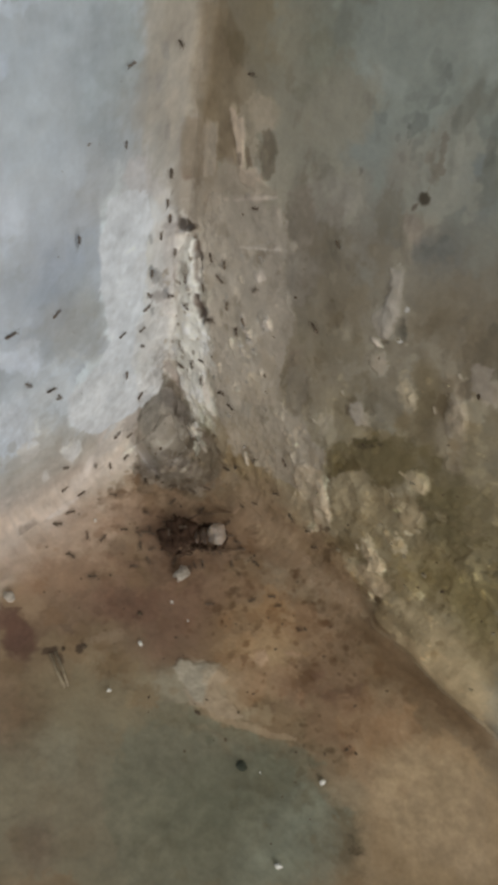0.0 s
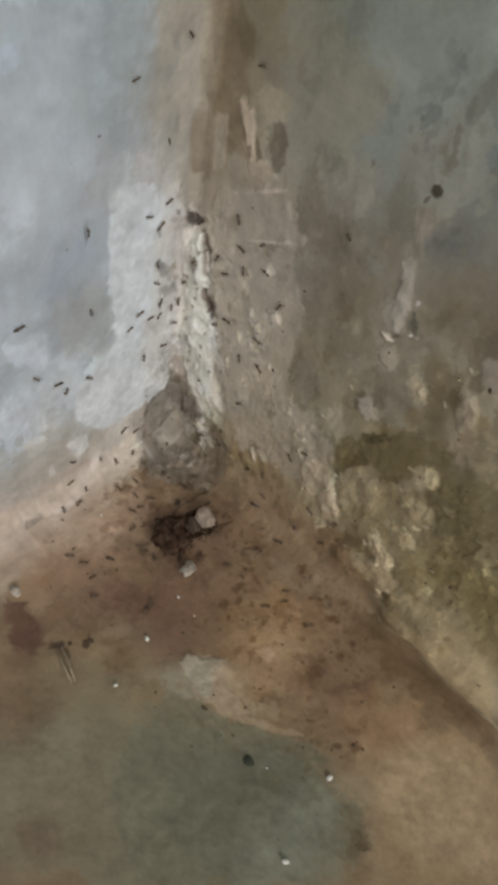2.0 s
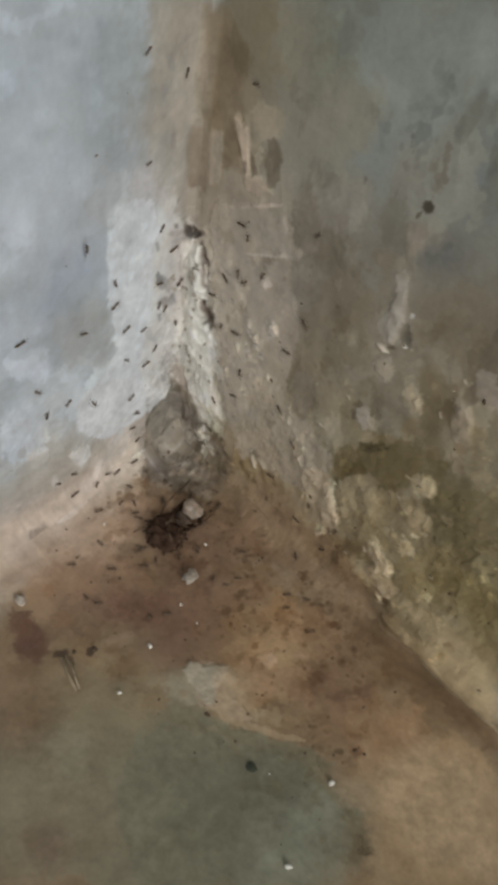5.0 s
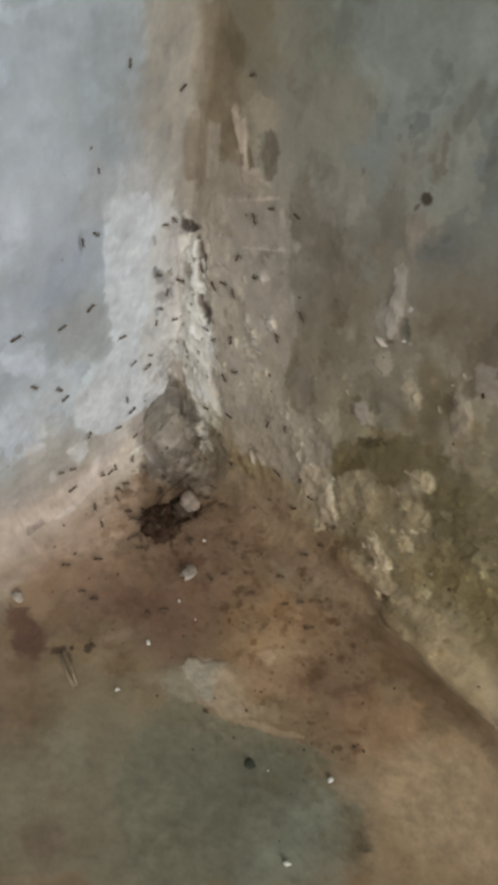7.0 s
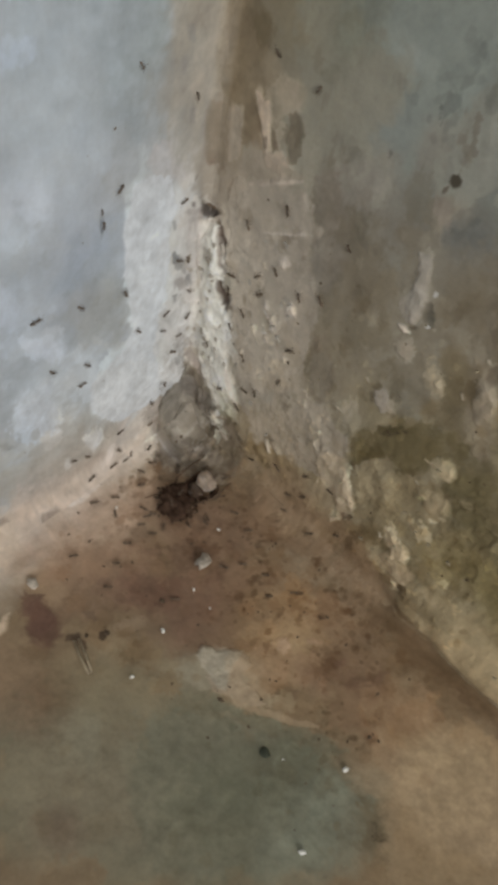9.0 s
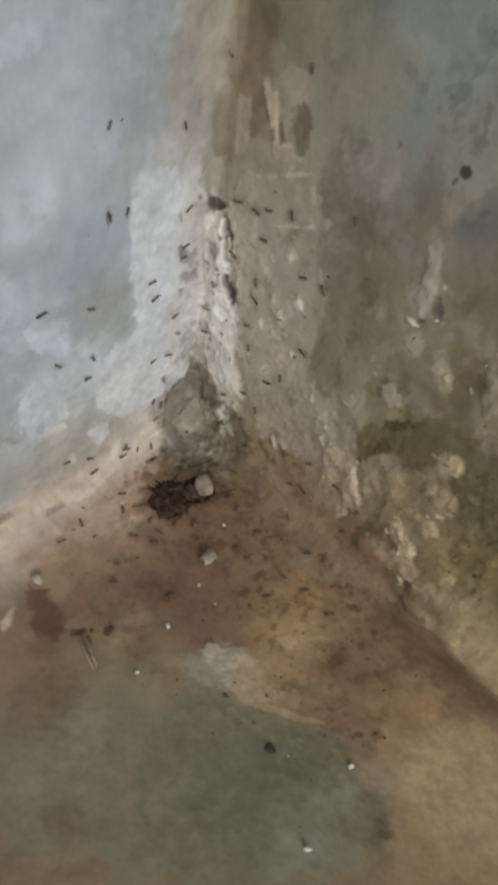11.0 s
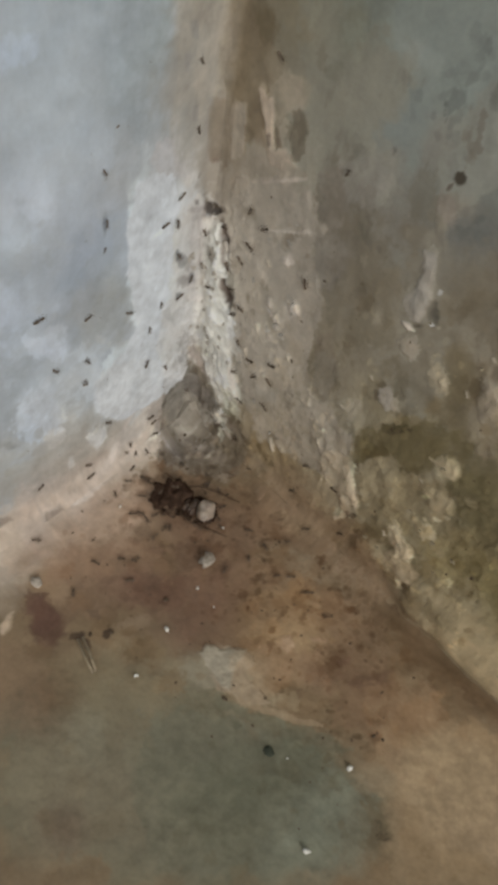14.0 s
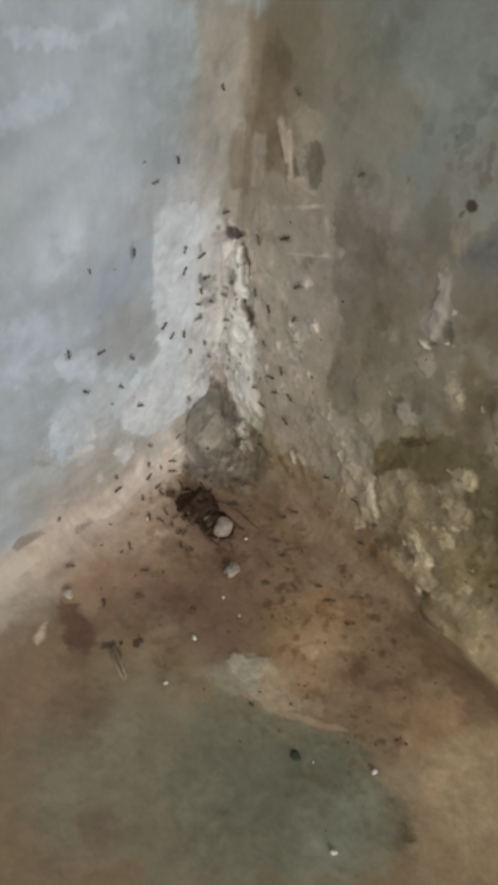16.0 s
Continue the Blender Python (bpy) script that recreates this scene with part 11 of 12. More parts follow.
ant(1.06, (0, "R", 52.1, 18.3, 51), (1, "R", 52.2, 18.6, -176), (2, "R", 43.4, 16.0, 103), (3, "R", 43.4, 21.7, 49), (3.5, "R", 43.7, 21.4, 50), (7.5, "R", 48.4, 25.2, -37), (9, "R", 43.5, 16.1, 144), (12, "R", 42.7, 24.4, 49), (13, "R", 39.3, 35.8, 164), (14, "R", 31.9, 36.5, 145), (16, "R", 31.9, 36.5, 145))
ant(1.05, (0, "R", 60.1, 14.1, -35), (1, "R", 61.9, 6.2, 54), (6.5, "R", 58.4, 16.2, -146), (9, "R", 55.7, 13.7, -128), (14, "R", 50.3, 9.8, 52), (15, "R", 43.4, 15.4, -66), (16, "F", 44.9, 8.2, 132))
ant(0.85, (0, "R", 46.4, 6.1, 35), (6.5, "R", 46.9, 11.7, -129), (7.5, "R", 50.7, 8.1, -128), (12, "R", 46.5, 10.1, -159), (14, "R", 32.9, 4.3, -130), (15.5, "F", 26.2, 6.8, -48), (16, "F", 29.0, 4.7, -49))
ant(0.86, (0, "R", 43.4, 3.2, 45), (3, "R", 45.1, 3.4, 52), (8.5, "R", 45.7, 3.3, 52), (9, "F", 52.3, 3.3, -26), (13, "F", 56.7, 8.0, 131), (15, "F", 62.1, 16.5, 132), (15.5, "F", 58.1, 19.6, 132), (16, "F", 55.0, 18.7, 132))
ant(0.88, (0, "L", 31.9, 6.3, -89), (1, "L", 32.4, 7.0, -95), (2, "L", 32.2, 7.4, -106), (3, "L", 32.1, 7.7, -173), (3.5, "L", 31.7, 6.2, -101), (6.5, "L", 31.0, 3.0, 180), (8.5, "F", 2.9, 27.5, -148), (9, "F", 2.9, 27.3, -140), (11.5, "F", 3.0, 26.8, -140), (12, "F", 3.0, 27.1, 40), (13, "F", 6.7, 28.6, 85), (14, "F", 6.0, 30.7, 75), (15, "F", 4.3, 34.8, 130), (15.5, "F", 4.0, 33.8, 132), (16, "F", 7.3, 38.8, 32))
ant(1.07, (0, "F", 2.9, 27.2, 31), (1, "F", 2.8, 27.3, 31), (2, "F", 2.7, 27.3, 14), (3, "F", 2.7, 27.5, 14), (3.5, "F", 3.1, 27.1, 32), (6.5, "F", 3.0, 28.7, 95), (7.5, "F", 2.9, 27.0, -49), (8.5, "F", 6.1, 23.1, -26), (9, "F", 8.6, 22.6, -50), (11.5, "F", 8.1, 23.9, -95), (12, "F", 13.3, 22.8, 130), (13, "F", 10.2, 26.6, 130), (14, "F", 11.0, 30.0, -26), (15, "F", 9.7, 24.3, -26), (15.5, "F", 10.3, 23.5, 132), (16, "F", 12.1, 30.2, 131))
ant(0.93, (0, "F", 3.4, 20.6, -101), (1, "F", 3.4, 20.3, -105), (2, "F", 3.5, 20.4, -140), (3, "F", 3.3, 20.5, -140), (3.5, "L", 17.2, 9.4, 41), (6.5, "L", 23.1, 20.5, 27), (7.5, "L", 25.0, 21.1, 15), (8.5, "L", 27.1, 18.3, 6), (9, "L", 30.1, 16.7, 167), (12, "L", 13.9, 22.7, 69), (13, "L", 12.3, 29.6, -14), (14, "L", 18.3, 13.7, -2), (15, "L", 26.4, 20.5, 41), (16, "L", 29.8, 16.7, -120))
ant(0.98, (0, "F", 13.7, 20.6, 33), (1, "F", 14.5, 22.0, 154), (2, "F", 11.5, 25.9, 175), (3, "F", 11.2, 26.4, 175), (3.5, "F", 3.5, 20.2, 130), (6.5, "F", 3.7, 21.0, 66), (7.5, "F", 3.8, 20.7, 33), (8.5, "F", 2.9, 19.9, 106), (9, "F", 4.3, 20.2, 66), (14, "F", 4.5, 23.2, 15), (15, "F", 2.9, 22.5, 6), (15.5, "F", 3.6, 21.6, 33), (16, "F", 3.7, 22.2, -49))
ant(0.90, (0, "F", 10.7, 32.4, -38), (1, "F", 10.3, 32.3, 31), (2, "F", 10.1, 32.1, -5), (3, "F", 10.8, 32.7, -26), (3.5, "F", 10.8, 33.5, -100), (6.5, "F", 12.8, 33.9, -123), (7.5, "F", 10.6, 34.4, 131), (8.5, "F", 10.6, 41.6, 131), (9, "F", 11.1, 40.7, 131), (11.5, "F", 11.9, 40.5, 124), (12, "F", 11.5, 41.2, 124), (13, "F", 12.0, 40.8, 130), (14, "F", 10.0, 41.3, -149), (15, "F", 8.4, 40.4, -149), (15.5, "F", 6.8, 33.6, -165), (16, "F", 7.3, 32.0, -94))
ant(0.95, (0, "F", 23.1, 28.5, 165), (1, "F", 15.0, 26.8, 107), (2, "F", 16.1, 29.7, -175), (3, "F", 15.6, 29.4, 165), (3.5, "F", 10.7, 26.2, -175), (6.5, "F", 8.6, 28.4, 131), (7.5, "F", 8.9, 27.5, 131), (8.5, "F", 8.2, 27.9, 130), (9, "F", 8.7, 27.7, -26), (12, "F", 7.8, 24.6, -95), (13, "F", 6.9, 23.1, -143), (14, "F", 3.1, 27.0, 32), (15, "F", 5.7, 25.4, 130), (15.5, "F", 3.2, 27.1, 131), (16, "F", 3.2, 27.1, -156))
ant(0.92, (0, "F", 23.1, 38.2, -49), (1, "F", 20.9, 34.3, -49), (2, "F", 19.8, 34.2, 154), (3, "F", 13.6, 35.3, 23), (3.5, "F", 15.2, 32.5, 154), (6.5, "F", 13.1, 30.2, -148), (7.5, "F", 6.2, 32.7, 131), (8.5, "F", 3.3, 30.8, -166), (9, "L", 29.8, 3.0, 179), (11.5, "L", 29.8, 5.1, -137), (12, "L", 30.0, 5.0, -137), (13, "L", 27.6, 2.8, 89), (14, "L", 17.4, 5.2, 23), (15, "L", 16.2, 7.6, -99), (15.5, "F", 6.7, 21.1, 34), (16, "F", 6.1, 24.3, 131))
ant(0.91, (0, "F", 28.4, 31.7, -139), (2, "F", 20.2, 31.4, -49), (3, "F", 18.7, 32.3, -73), (3.5, "F", 17.5, 30.3, 119), (6.5, "F", 18.4, 34.8, 131), (8.5, "F", 12.7, 31.8, 107), (9, "F", 12.9, 31.2, -61), (11.5, "F", 16.4, 32.2, 130), (13, "F", 11.8, 32.2, 107), (14, "F", 8.7, 34.7, -50), (15, "F", 10.9, 32.3, -73), (15.5, "F", 10.6, 32.3, -48), (16, "F", 10.0, 32.7, 6))
ant(0.97, (0, "F", 27.5, 35.6, 180), (3, "F", 23.3, 39.8, 31), (3.5, "F", 25.7, 42.6, 4), (6.5, "F", 28.5, 37.4, -48), (7.5, "F", 27.6, 38.7, 132), (8.5, "F", 22.7, 41.0, 131), (9, "F", 24.3, 41.0, -49), (11.5, "F", 30.4, 40.7, 4), (12, "F", 29.0, 40.2, 82), (13, "F", 30.7, 42.6, 14), (14, "F", 30.0, 41.5, 88), (15, "F", 30.5, 41.3, 109), (15.5, "F", 28.8, 40.9, -165), (16, "F", 21.7, 38.2, -143))
ant(0.97, (0, "F", 17.3, 48.4, 39), (1, "F", 20.3, 56.1, 3), (2, "F", 24.0, 57.8, -49), (3, "F", 23.8, 59.9, -49), (3.5, "F", 22.1, 52.4, -49), (6.5, "F", 15.9, 44.6, 39), (7.5, "F", 15.5, 44.0, 31), (8.5, "F", 16.4, 45.2, 31), (9, "F", 26.5, 48.7, -49), (11.5, "F", 25.5, 47.1, -49), (12, "F", 27.6, 44.9, -71), (13, "F", 25.3, 42.0, -49), (14, "F", 23.6, 39.6, 14), (15.5, "F", 21.4, 38.1, -111), (16, "F", 16.9, 36.5, -165))
ant(1.06, (0, "F", 21.2, 45.1, 76), (1, "F", 27.0, 50.8, 132), (2, "F", 28.3, 50.8, 153), (3, "F", 29.4, 51.1, 131), (3.5, "F", 29.2, 50.9, 142), (7.5, "F", 22.3, 53.0, 132), (8.5, "F", 14.5, 50.0, -49), (9, "F", 15.8, 44.8, 31), (11.5, "F", 16.5, 44.3, 31), (12, "F", 16.5, 44.6, 22), (13, "F", 16.5, 42.9, 4), (14, "F", 19.1, 41.7, -49), (15, "F", 17.7, 43.6, -60), (15.5, "F", 17.0, 42.4, -148), (16, "F", 14.3, 41.8, -148))
ant(1.00, (0, "F", 31.1, 38.0, 41), (1, "F", 29.8, 37.0, 120), (3, "F", 37.2, 45.1, 131), (8.5, "F", 28.6, 39.5, 131), (9, "F", 29.0, 40.3, 131), (11.5, "F", 33.2, 44.3, 131), (12, "F", 34.3, 43.2, 131), (14, "F", 32.2, 51.6, -71), (15, "F", 32.5, 43.7, 132), (16, "F", 29.1, 41.0, -140))
ant(1.06, (0, "F", 25.7, 18.9, 78), (1, "F", 20.2, 23.0, 131), (14, "F", 20.8, 39.6, 164), (15, "F", 21.8, 40.4, 154), (15.5, "F", 19.8, 39.8, 132), (16, "F", 17.9, 40.0, 165))
ant(1.04, (0, "F", 26.9, 11.2, -15), (7.5, "F", 38.4, 9.0, 131), (9, "F", 41.2, 14.8, 154), (12, "F", 40.3, 16.1, -49), (14, "F", 48.6, 17.3, 142), (15, "F", 46.6, 32.2, 132), (16, "F", 32.5, 40.3, 132))
ant(1.08, (0, "F", 21.3, 15.0, -50), (12, "F", 36.0, 14.6, 130), (15.5, "F", 28.1, 14.2, -48), (16, "F", 26.1, 8.9, -49))
ant(0.99, (0, "L", 43.2, 15.6, -136), (1, "L", 43.0, 15.1, -136), (2, "L", 43.0, 15.7, -136), (3, "L", 43.2, 15.6, -136), (3.5, "L", 43.2, 15.4, -136), (6.5, "L", 43.8, 14.8, -135), (7.5, "L", 42.6, 15.4, -156), (8.5, "L", 42.7, 15.2, -136), (9, "L", 43.2, 15.1, -136), (11.5, "L", 45.0, 11.8, -136), (12, "L", 45.3, 11.7, -94), (13, "L", 44.7, 12.2, -94), (14, "L", 44.6, 10.5, -135), (15, "L", 44.9, 11.4, -135), (15.5, "L", 45.0, 11.2, -103), (16, "L", 44.4, 12.0, -99))
ant(0.86, (0, "L", 45.0, 5.6, 167), (1, "L", 45.1, 6.0, 167), (2, "L", 44.7, 6.2, -13), (3, "L", 46.0, 9.4, -69), (3.5, "L", 50.7, 11.2, 46), (7.5, "L", 47.2, 17.3, 45), (13, "L", 58.6, 17.7, -14), (15.5, "L", 67.5, 11.1, -83), (16, "L", 67.4, 10.8, -83))
ant(1.04, (0, "F", 4.5, 40.7, -90), (1, "F", 4.1, 40.6, -96), (2, "F", 4.0, 41.0, -158), (3, "L", 39.8, 4.2, -135), (3.5, "L", 38.7, 4.7, 167), (6.5, "L", 34.5, 3.5, 52), (8.5, "L", 30.1, 9.2, 60), (9, "L", 30.7, 7.0, 56), (13, "L", 30.7, 5.0, -136), (14, "L", 27.5, 6.5, 83), (15, "L", 23.8, 8.2, -12), (15.5, "L", 27.1, 12.0, 31), (16, "L", 30.8, 6.3, -96))
ant(1.07, (0, "F", 7.2, 47.4, -73), (1, "F", 6.2, 47.3, -49), (2, "F", 6.5, 45.7, -106), (3, "F", 8.8, 42.2, -50), (3.5, "F", 9.6, 41.1, -73), (6.5, "F", 9.2, 41.5, -49), (7.5, "F", 8.9, 41.7, 131), (8.5, "F", 7.7, 44.5, 131), (11.5, "F", 13.4, 60.6, 12), (12, "F", 19.2, 63.6, 65), (14, "F", 25.1, 61.4, 163), (15, "F", 18.7, 54.2, 109), (15.5, "F", 19.0, 53.9, 110), (16, "F", 18.3, 53.8, 31))
ant(1.06, (0, "F", 7.8, 52.9, -49), (1, "F", 8.0, 53.2, -168), (2, "F", 5.5, 51.1, -159), (3, "L", 45.0, 6.2, 166), (3.5, "L", 45.0, 5.0, 167), (6.5, "L", 45.0, 5.8, 168), (7.5, "L", 44.7, 5.7, 180), (8.5, "L", 45.3, 5.8, 168), (9, "L", 43.5, 4.5, 156), (11.5, "L", 44.4, 5.4, 178), (12, "L", 44.6, 5.3, 178), (13, "L", 44.4, 6.1, 167), (14, "L", 44.8, 5.3, 168), (15, "L", 44.6, 5.9, 168), (15.5, "L", 45.2, 5.7, 171), (16, "L", 44.9, 5.6, 170))
ant(0.97, (0, "F", 29.4, 56.1, 132), (1, "F", 35.0, 62.3, 132), (6.5, "F", 34.4, 61.9, 132), (7.5, "F", 34.2, 62.6, 133), (11.5, "F", 34.1, 62.1, 132), (12, "F", 33.5, 60.8, 132), (14, "F", 28.2, 72.5, -142), (16, "F", 28.2, 72.5, -142))
ant(1.01, (0, "F", 19.7, 56.5, 173), (1, "F", 14.8, 61.0, -49), (2, "F", 19.3, 59.6, -49), (3, "F", 19.0, 56.6, -83), (3.5, "F", 18.9, 57.6, 131), (7.5, "F", 19.6, 62.0, 132), (11.5, "F", 9.7, 65.8, 108), (12, "F", 5.1, 65.6, 142), (15.5, "F", 10.4, 73.6, 132), (16, "F", 11.4, 72.4, 132))
ant(0.87, (0, "F", 35.2, 44.3, 132), (1, "F", 29.5, 55.8, 132), (6.5, "F", 30.6, 66.0, -48), (7.5, "F", 28.5, 59.2, -48), (9, "F", 29.4, 55.7, -48), (11.5, "F", 30.0, 58.3, -49), (12, "F", 29.3, 55.8, -49), (13, "F", 29.0, 55.9, -49), (14, "F", 29.0, 54.6, -48), (15, "F", 29.0, 55.8, -48), (16, "F", 28.0, 56.0, -48))
ant(1.04, (0, "F", 36.7, 39.5, 14), (1, "F", 44.2, 53.5, -48), (3, "F", 51.7, 48.6, 132), (12, "F", 48.3, 53.2, 132), (14, "F", 36.6, 57.5, 132), (15, "F", 38.0, 57.7, 132), (16, "F", 34.4, 62.7, 133))
ant(0.97, (0, "F", 60.7, 35.4, -48), (2, "F", 72.7, 25.4, -48), (3.5, "F", 76.6, 18.8, 132), (6.5, "F", 68.5, 14.7, 132), (7.5, "F", 68.0, 13.2, 154), (8.5, "F", 61.0, 23.0, -48), (9, "F", 64.0, 23.3, -48), (13, "F", 70.9, 20.2, 38), (14, "F", 69.3, 18.8, -48), (15, "F", 69.9, 19.5, -48), (15.5, "F", 70.7, 17.9, -47), (16, "F", 70.7, 17.9, -47))
ant(0.89, (0, "F", 72.2, 18.8, -48), (1, "F", 69.3, 14.5, -48), (2, "F", 73.5, 16.7, -48), (3.5, "F", 77.6, 11.2, 142), (7.5, "F", 78.7, 15.8, 133), (8.5, "F", 75.1, 16.6, 132), (9, "F", 74.1, 20.7, 132), (11.5, "F", 75.3, 20.0, 132), (12, "F", 75.2, 20.3, 142), (13, "F", 77.1, 20.3, 132), (14, "F", 77.2, 18.0, 132), (16, "F", 77.2, 18.0, 132))
ant(0.84, (0, "F", 68.8, 24.5, -68), (1, "F", 60.6, 14.7, 132), (2, "F", 57.1, 13.1, 131), (3, "F", 59.9, 20.8, 131), (3.5, "F", 57.4, 23.4, -49), (6.5, "F", 61.4, 24.5, -48), (7.5, "F", 69.1, 25.6, -47), (8.5, "F", 69.7, 26.8, 132), (11.5, "F", 68.2, 30.8, 132), (12, "F", 66.9, 31.1, -48), (13, "F", 65.4, 26.3, -48), (14, "F", 66.0, 21.9, 132), (15, "F", 68.4, 31.0, -48), (16, "F", 65.2, 24.0, 176))
ant(1.04, (0, "F", 54.0, 14.1, 142), (1, "F", 49.2, 11.2, -49), (2, "F", 46.4, 3.3, 154), (3, "F", 47.6, 9.0, -49), (3.5, "F", 54.1, 13.5, 165), (6.5, "F", 50.0, 16.5, 132), (7.5, "F", 49.6, 16.1, 132), (8.5, "F", 51.0, 16.7, 131), (9, "F", 49.1, 16.0, 131), (11.5, "F", 51.9, 16.8, 131), (12, "F", 50.4, 15.6, -49), (13, "F", 58.2, 18.3, -49), (14, "F", 56.7, 17.5, -163), (15, "F", 52.9, 17.6, 131), (16, "F", 50.1, 16.3, 132))
ant(1.08, (0, "F", 60.7, 14.3, 176), (1, "F", 59.5, 7.8, -3), (3.5, "F", 62.3, 5.7, -49), (6.5, "F", 69.4, 3.5, 132), (9, "F", 64.0, 3.2, 131), (11.5, "F", 68.1, 10.9, 131), (12, "F", 60.7, 7.5, 177), (13, "F", 62.7, 6.1, 131), (14, "F", 61.5, 3.8, 131), (16, "F", 47.0, 4.7, 132))
ant(0.84, (0, "F", 55.3, 20.2, 45), (1, "F", 56.0, 23.3, -48), (2, "F", 61.2, 23.9, -164), (3, "F", 55.0, 24.9, 131), (3.5, "F", 57.7, 28.9, 142), (8.5, "F", 54.9, 25.9, 132), (9, "F", 56.4, 25.9, 132), (11.5, "F", 55.8, 25.9, 131), (12, "F", 55.1, 25.5, -144), (13, "F", 55.0, 24.8, -144), (14, "F", 55.8, 24.5, -144), (15, "F", 54.0, 25.4, 36), (15.5, "F", 58.9, 21.8, 132), (16, "F", 53.9, 24.4, -163))
ant(1.03, (0, "F", 49.3, 27.5, 44), (1, "F", 53.4, 24.6, 132), (2, "F", 54.7, 24.4, 131), (3, "F", 47.4, 23.9, 131), (3.5, "F", 52.2, 28.6, 131), (8.5, "F", 53.3, 32.1, -48), (11.5, "F", 49.9, 25.2, 131), (12, "F", 47.5, 29.6, -49), (13, "F", 55.5, 31.7, -175), (15, "F", 51.4, 34.2, -48), (16, "F", 58.2, 30.2, -48))
ant(0.93, (0, "R", 71.5, 9.8, 47), (16, "R", 71.5, 9.8, 47))
ant(0.86, (0, "R", 67.3, 14.8, 54), (1, "R", 63.6, 19.1, -16), (2, "R", 63.5, 19.5, -16), (3, "R", 63.2, 19.1, 129), (6.5, "R", 60.4, 27.9, 51), (7.5, "R", 63.5, 27.0, 2), (16, "R", 63.5, 27.0, 2))
ant(0.90, (0, "L", 41.9, 82.0, 145), (3, "L", 30.0, 72.6, -52), (6.5, "L", 41.4, 75.5, 79), (7.5, "L", 42.3, 80.8, -101), (13, "L", 40.2, 74.3, 178), (14, "L", 41.0, 75.0, 163), (15, "L", 36.6, 73.5, 23), (16, "L", 45.9, 74.1, 1))
ant(0.75, (0, "L", 19.6, 137.4, -11), (2, "L", 21.1, 132.9, 169), (3.5, "L", 15.1, 143.8, -22), (9, "L", 23.7, 134.8, -123), (12, "L", 37.7, 118.6, -48), (14, "L", 34.2, 114.2, -116), (15.5, "L", 33.0, 108.6, 90), (16, "L", 27.3, 117.1, -174))
ant(1.05, (0, "R", 47.4, 89.9, 147), (1, "R", 29.4, 82.2, 38), (3.5, "R", 42.3, 88.5, 133), (15, "R", 32.5, 89.5, 107), (15.5, "R", 25.6, 88.9, 56), (16, "R", 25.6, 88.9, 56))
ant(0.61, (0, "L", 20.4, 120.1, -91), (2, "L", 10.4, 115.6, -106), (3.5, "L", 9.3, 112.2, 74), (6.5, "L", 20.8, 120.0, -101), (7.5, "L", 33.9, 112.6, -96), (11.5, "L", 34.5, 101.0, -91), (15, "L", 35.6, 91.6, -49), (15.5, "L", 44.9, 91.0, 53), (16, "L", 47.2, 102.1, 78))
ant(0.83, (0, "L", 20.9, 61.4, 154), (2, "L", 20.9, 61.4, -26), (3, "L", 22.1, 58.0, -0), (3.5, "L", 23.1, 52.0, -172), (6.5, "L", 21.1, 56.6, -98), (7.5, "L", 15.6, 39.8, 55), (8.5, "L", 11.3, 44.8, 62), (9, "L", 13.6, 53.2, -147), (11.5, "L", 20.7, 39.9, 145), (12, "L", 22.1, 51.1, 41), (14, "L", 20.2, 57.2, -93), (15, "L", 27.3, 55.8, 82), (15.5, "L", 21.7, 63.2, 167), (16, "L", 21.3, 63.8, 128))
ant(1.01, (0, "L", 45.7, 56.1, -172), (2, "L", 45.7, 56.1, 8), (3.5, "L", 53.1, 49.2, 115), (8.5, "L", 41.7, 58.1, 36), (9, "L", 41.1, 57.7, 50), (11.5, "L", 41.2, 58.2, 72), (12, "L", 41.5, 58.2, 72), (13, "L", 40.9, 58.7, 61), (14, "L", 42.1, 59.4, 62), (15, "L", 40.7, 58.4, -124), (15.5, "L", 32.5, 59.2, 28), (16, "L", 36.0, 64.8, 60))
ant(0.67, (0, "R", 46.5, 114.8, -31), (2, "R", 46.5, 114.8, 149), (7.5, "R", 32.9, 113.5, -18), (9, "R", 44.2, 107.7, 134), (16, "R", 35.2, 127.5, 52))
ant(1.05, (0, "L", 22.3, 14.7, 144), (3, "L", 22.3, 14.7, 144), (3.5, "L", 16.2, 23.3, 39), (6.5, "L", 19.0, 26.2, 52), (7.5, "L", 18.5, 25.5, -116), (11.5, "L", 14.7, 15.8, -73), (12, "L", 14.5, 18.0, 74), (13, "L", 21.3, 28.7, -99), (14, "L", 36.1, 26.3, -139), (15.5, "L", 29.1, 31.9, 84), (16, "L", 33.8, 42.0, 40))
ant(0.79, (0, "L", 6.4, 138.4, -128), (3.5, "L", 6.4, 138.4, -128), (6.5, "L", 4.9, 130.4, -20), (9, "L", 7.3, 123.5, -108), (12, "L", 13.8, 114.5, -106), (14, "L", 7.0, 114.6, 73), (16, "L", 20.6, 120.1, 77))
ant(0.70, (0, "R", 14.7, 137.0, 25), (6.5, "R", 14.7, 137.0, 25), (9, "R", 14.6, 137.5, 149), (12, "L", 6.4, 129.7, 52), (16, "L", 7.9, 133.0, 62))
ant(1.08, (0, "L", 55.0, 83.1, 177), (15, "L", 55.0, 83.1, 177), (15.5, "L", 54.0, 85.2, -145), (16, "L", 55.9, 80.5, -91))
ant(0.90, (0, "L", 43.1, 51.1, -106), (15, "L", 43.1, 51.1, 74), (15.5, "L", 40.5, 57.0, 38), (16, "L", 40.2, 55.6, 62))
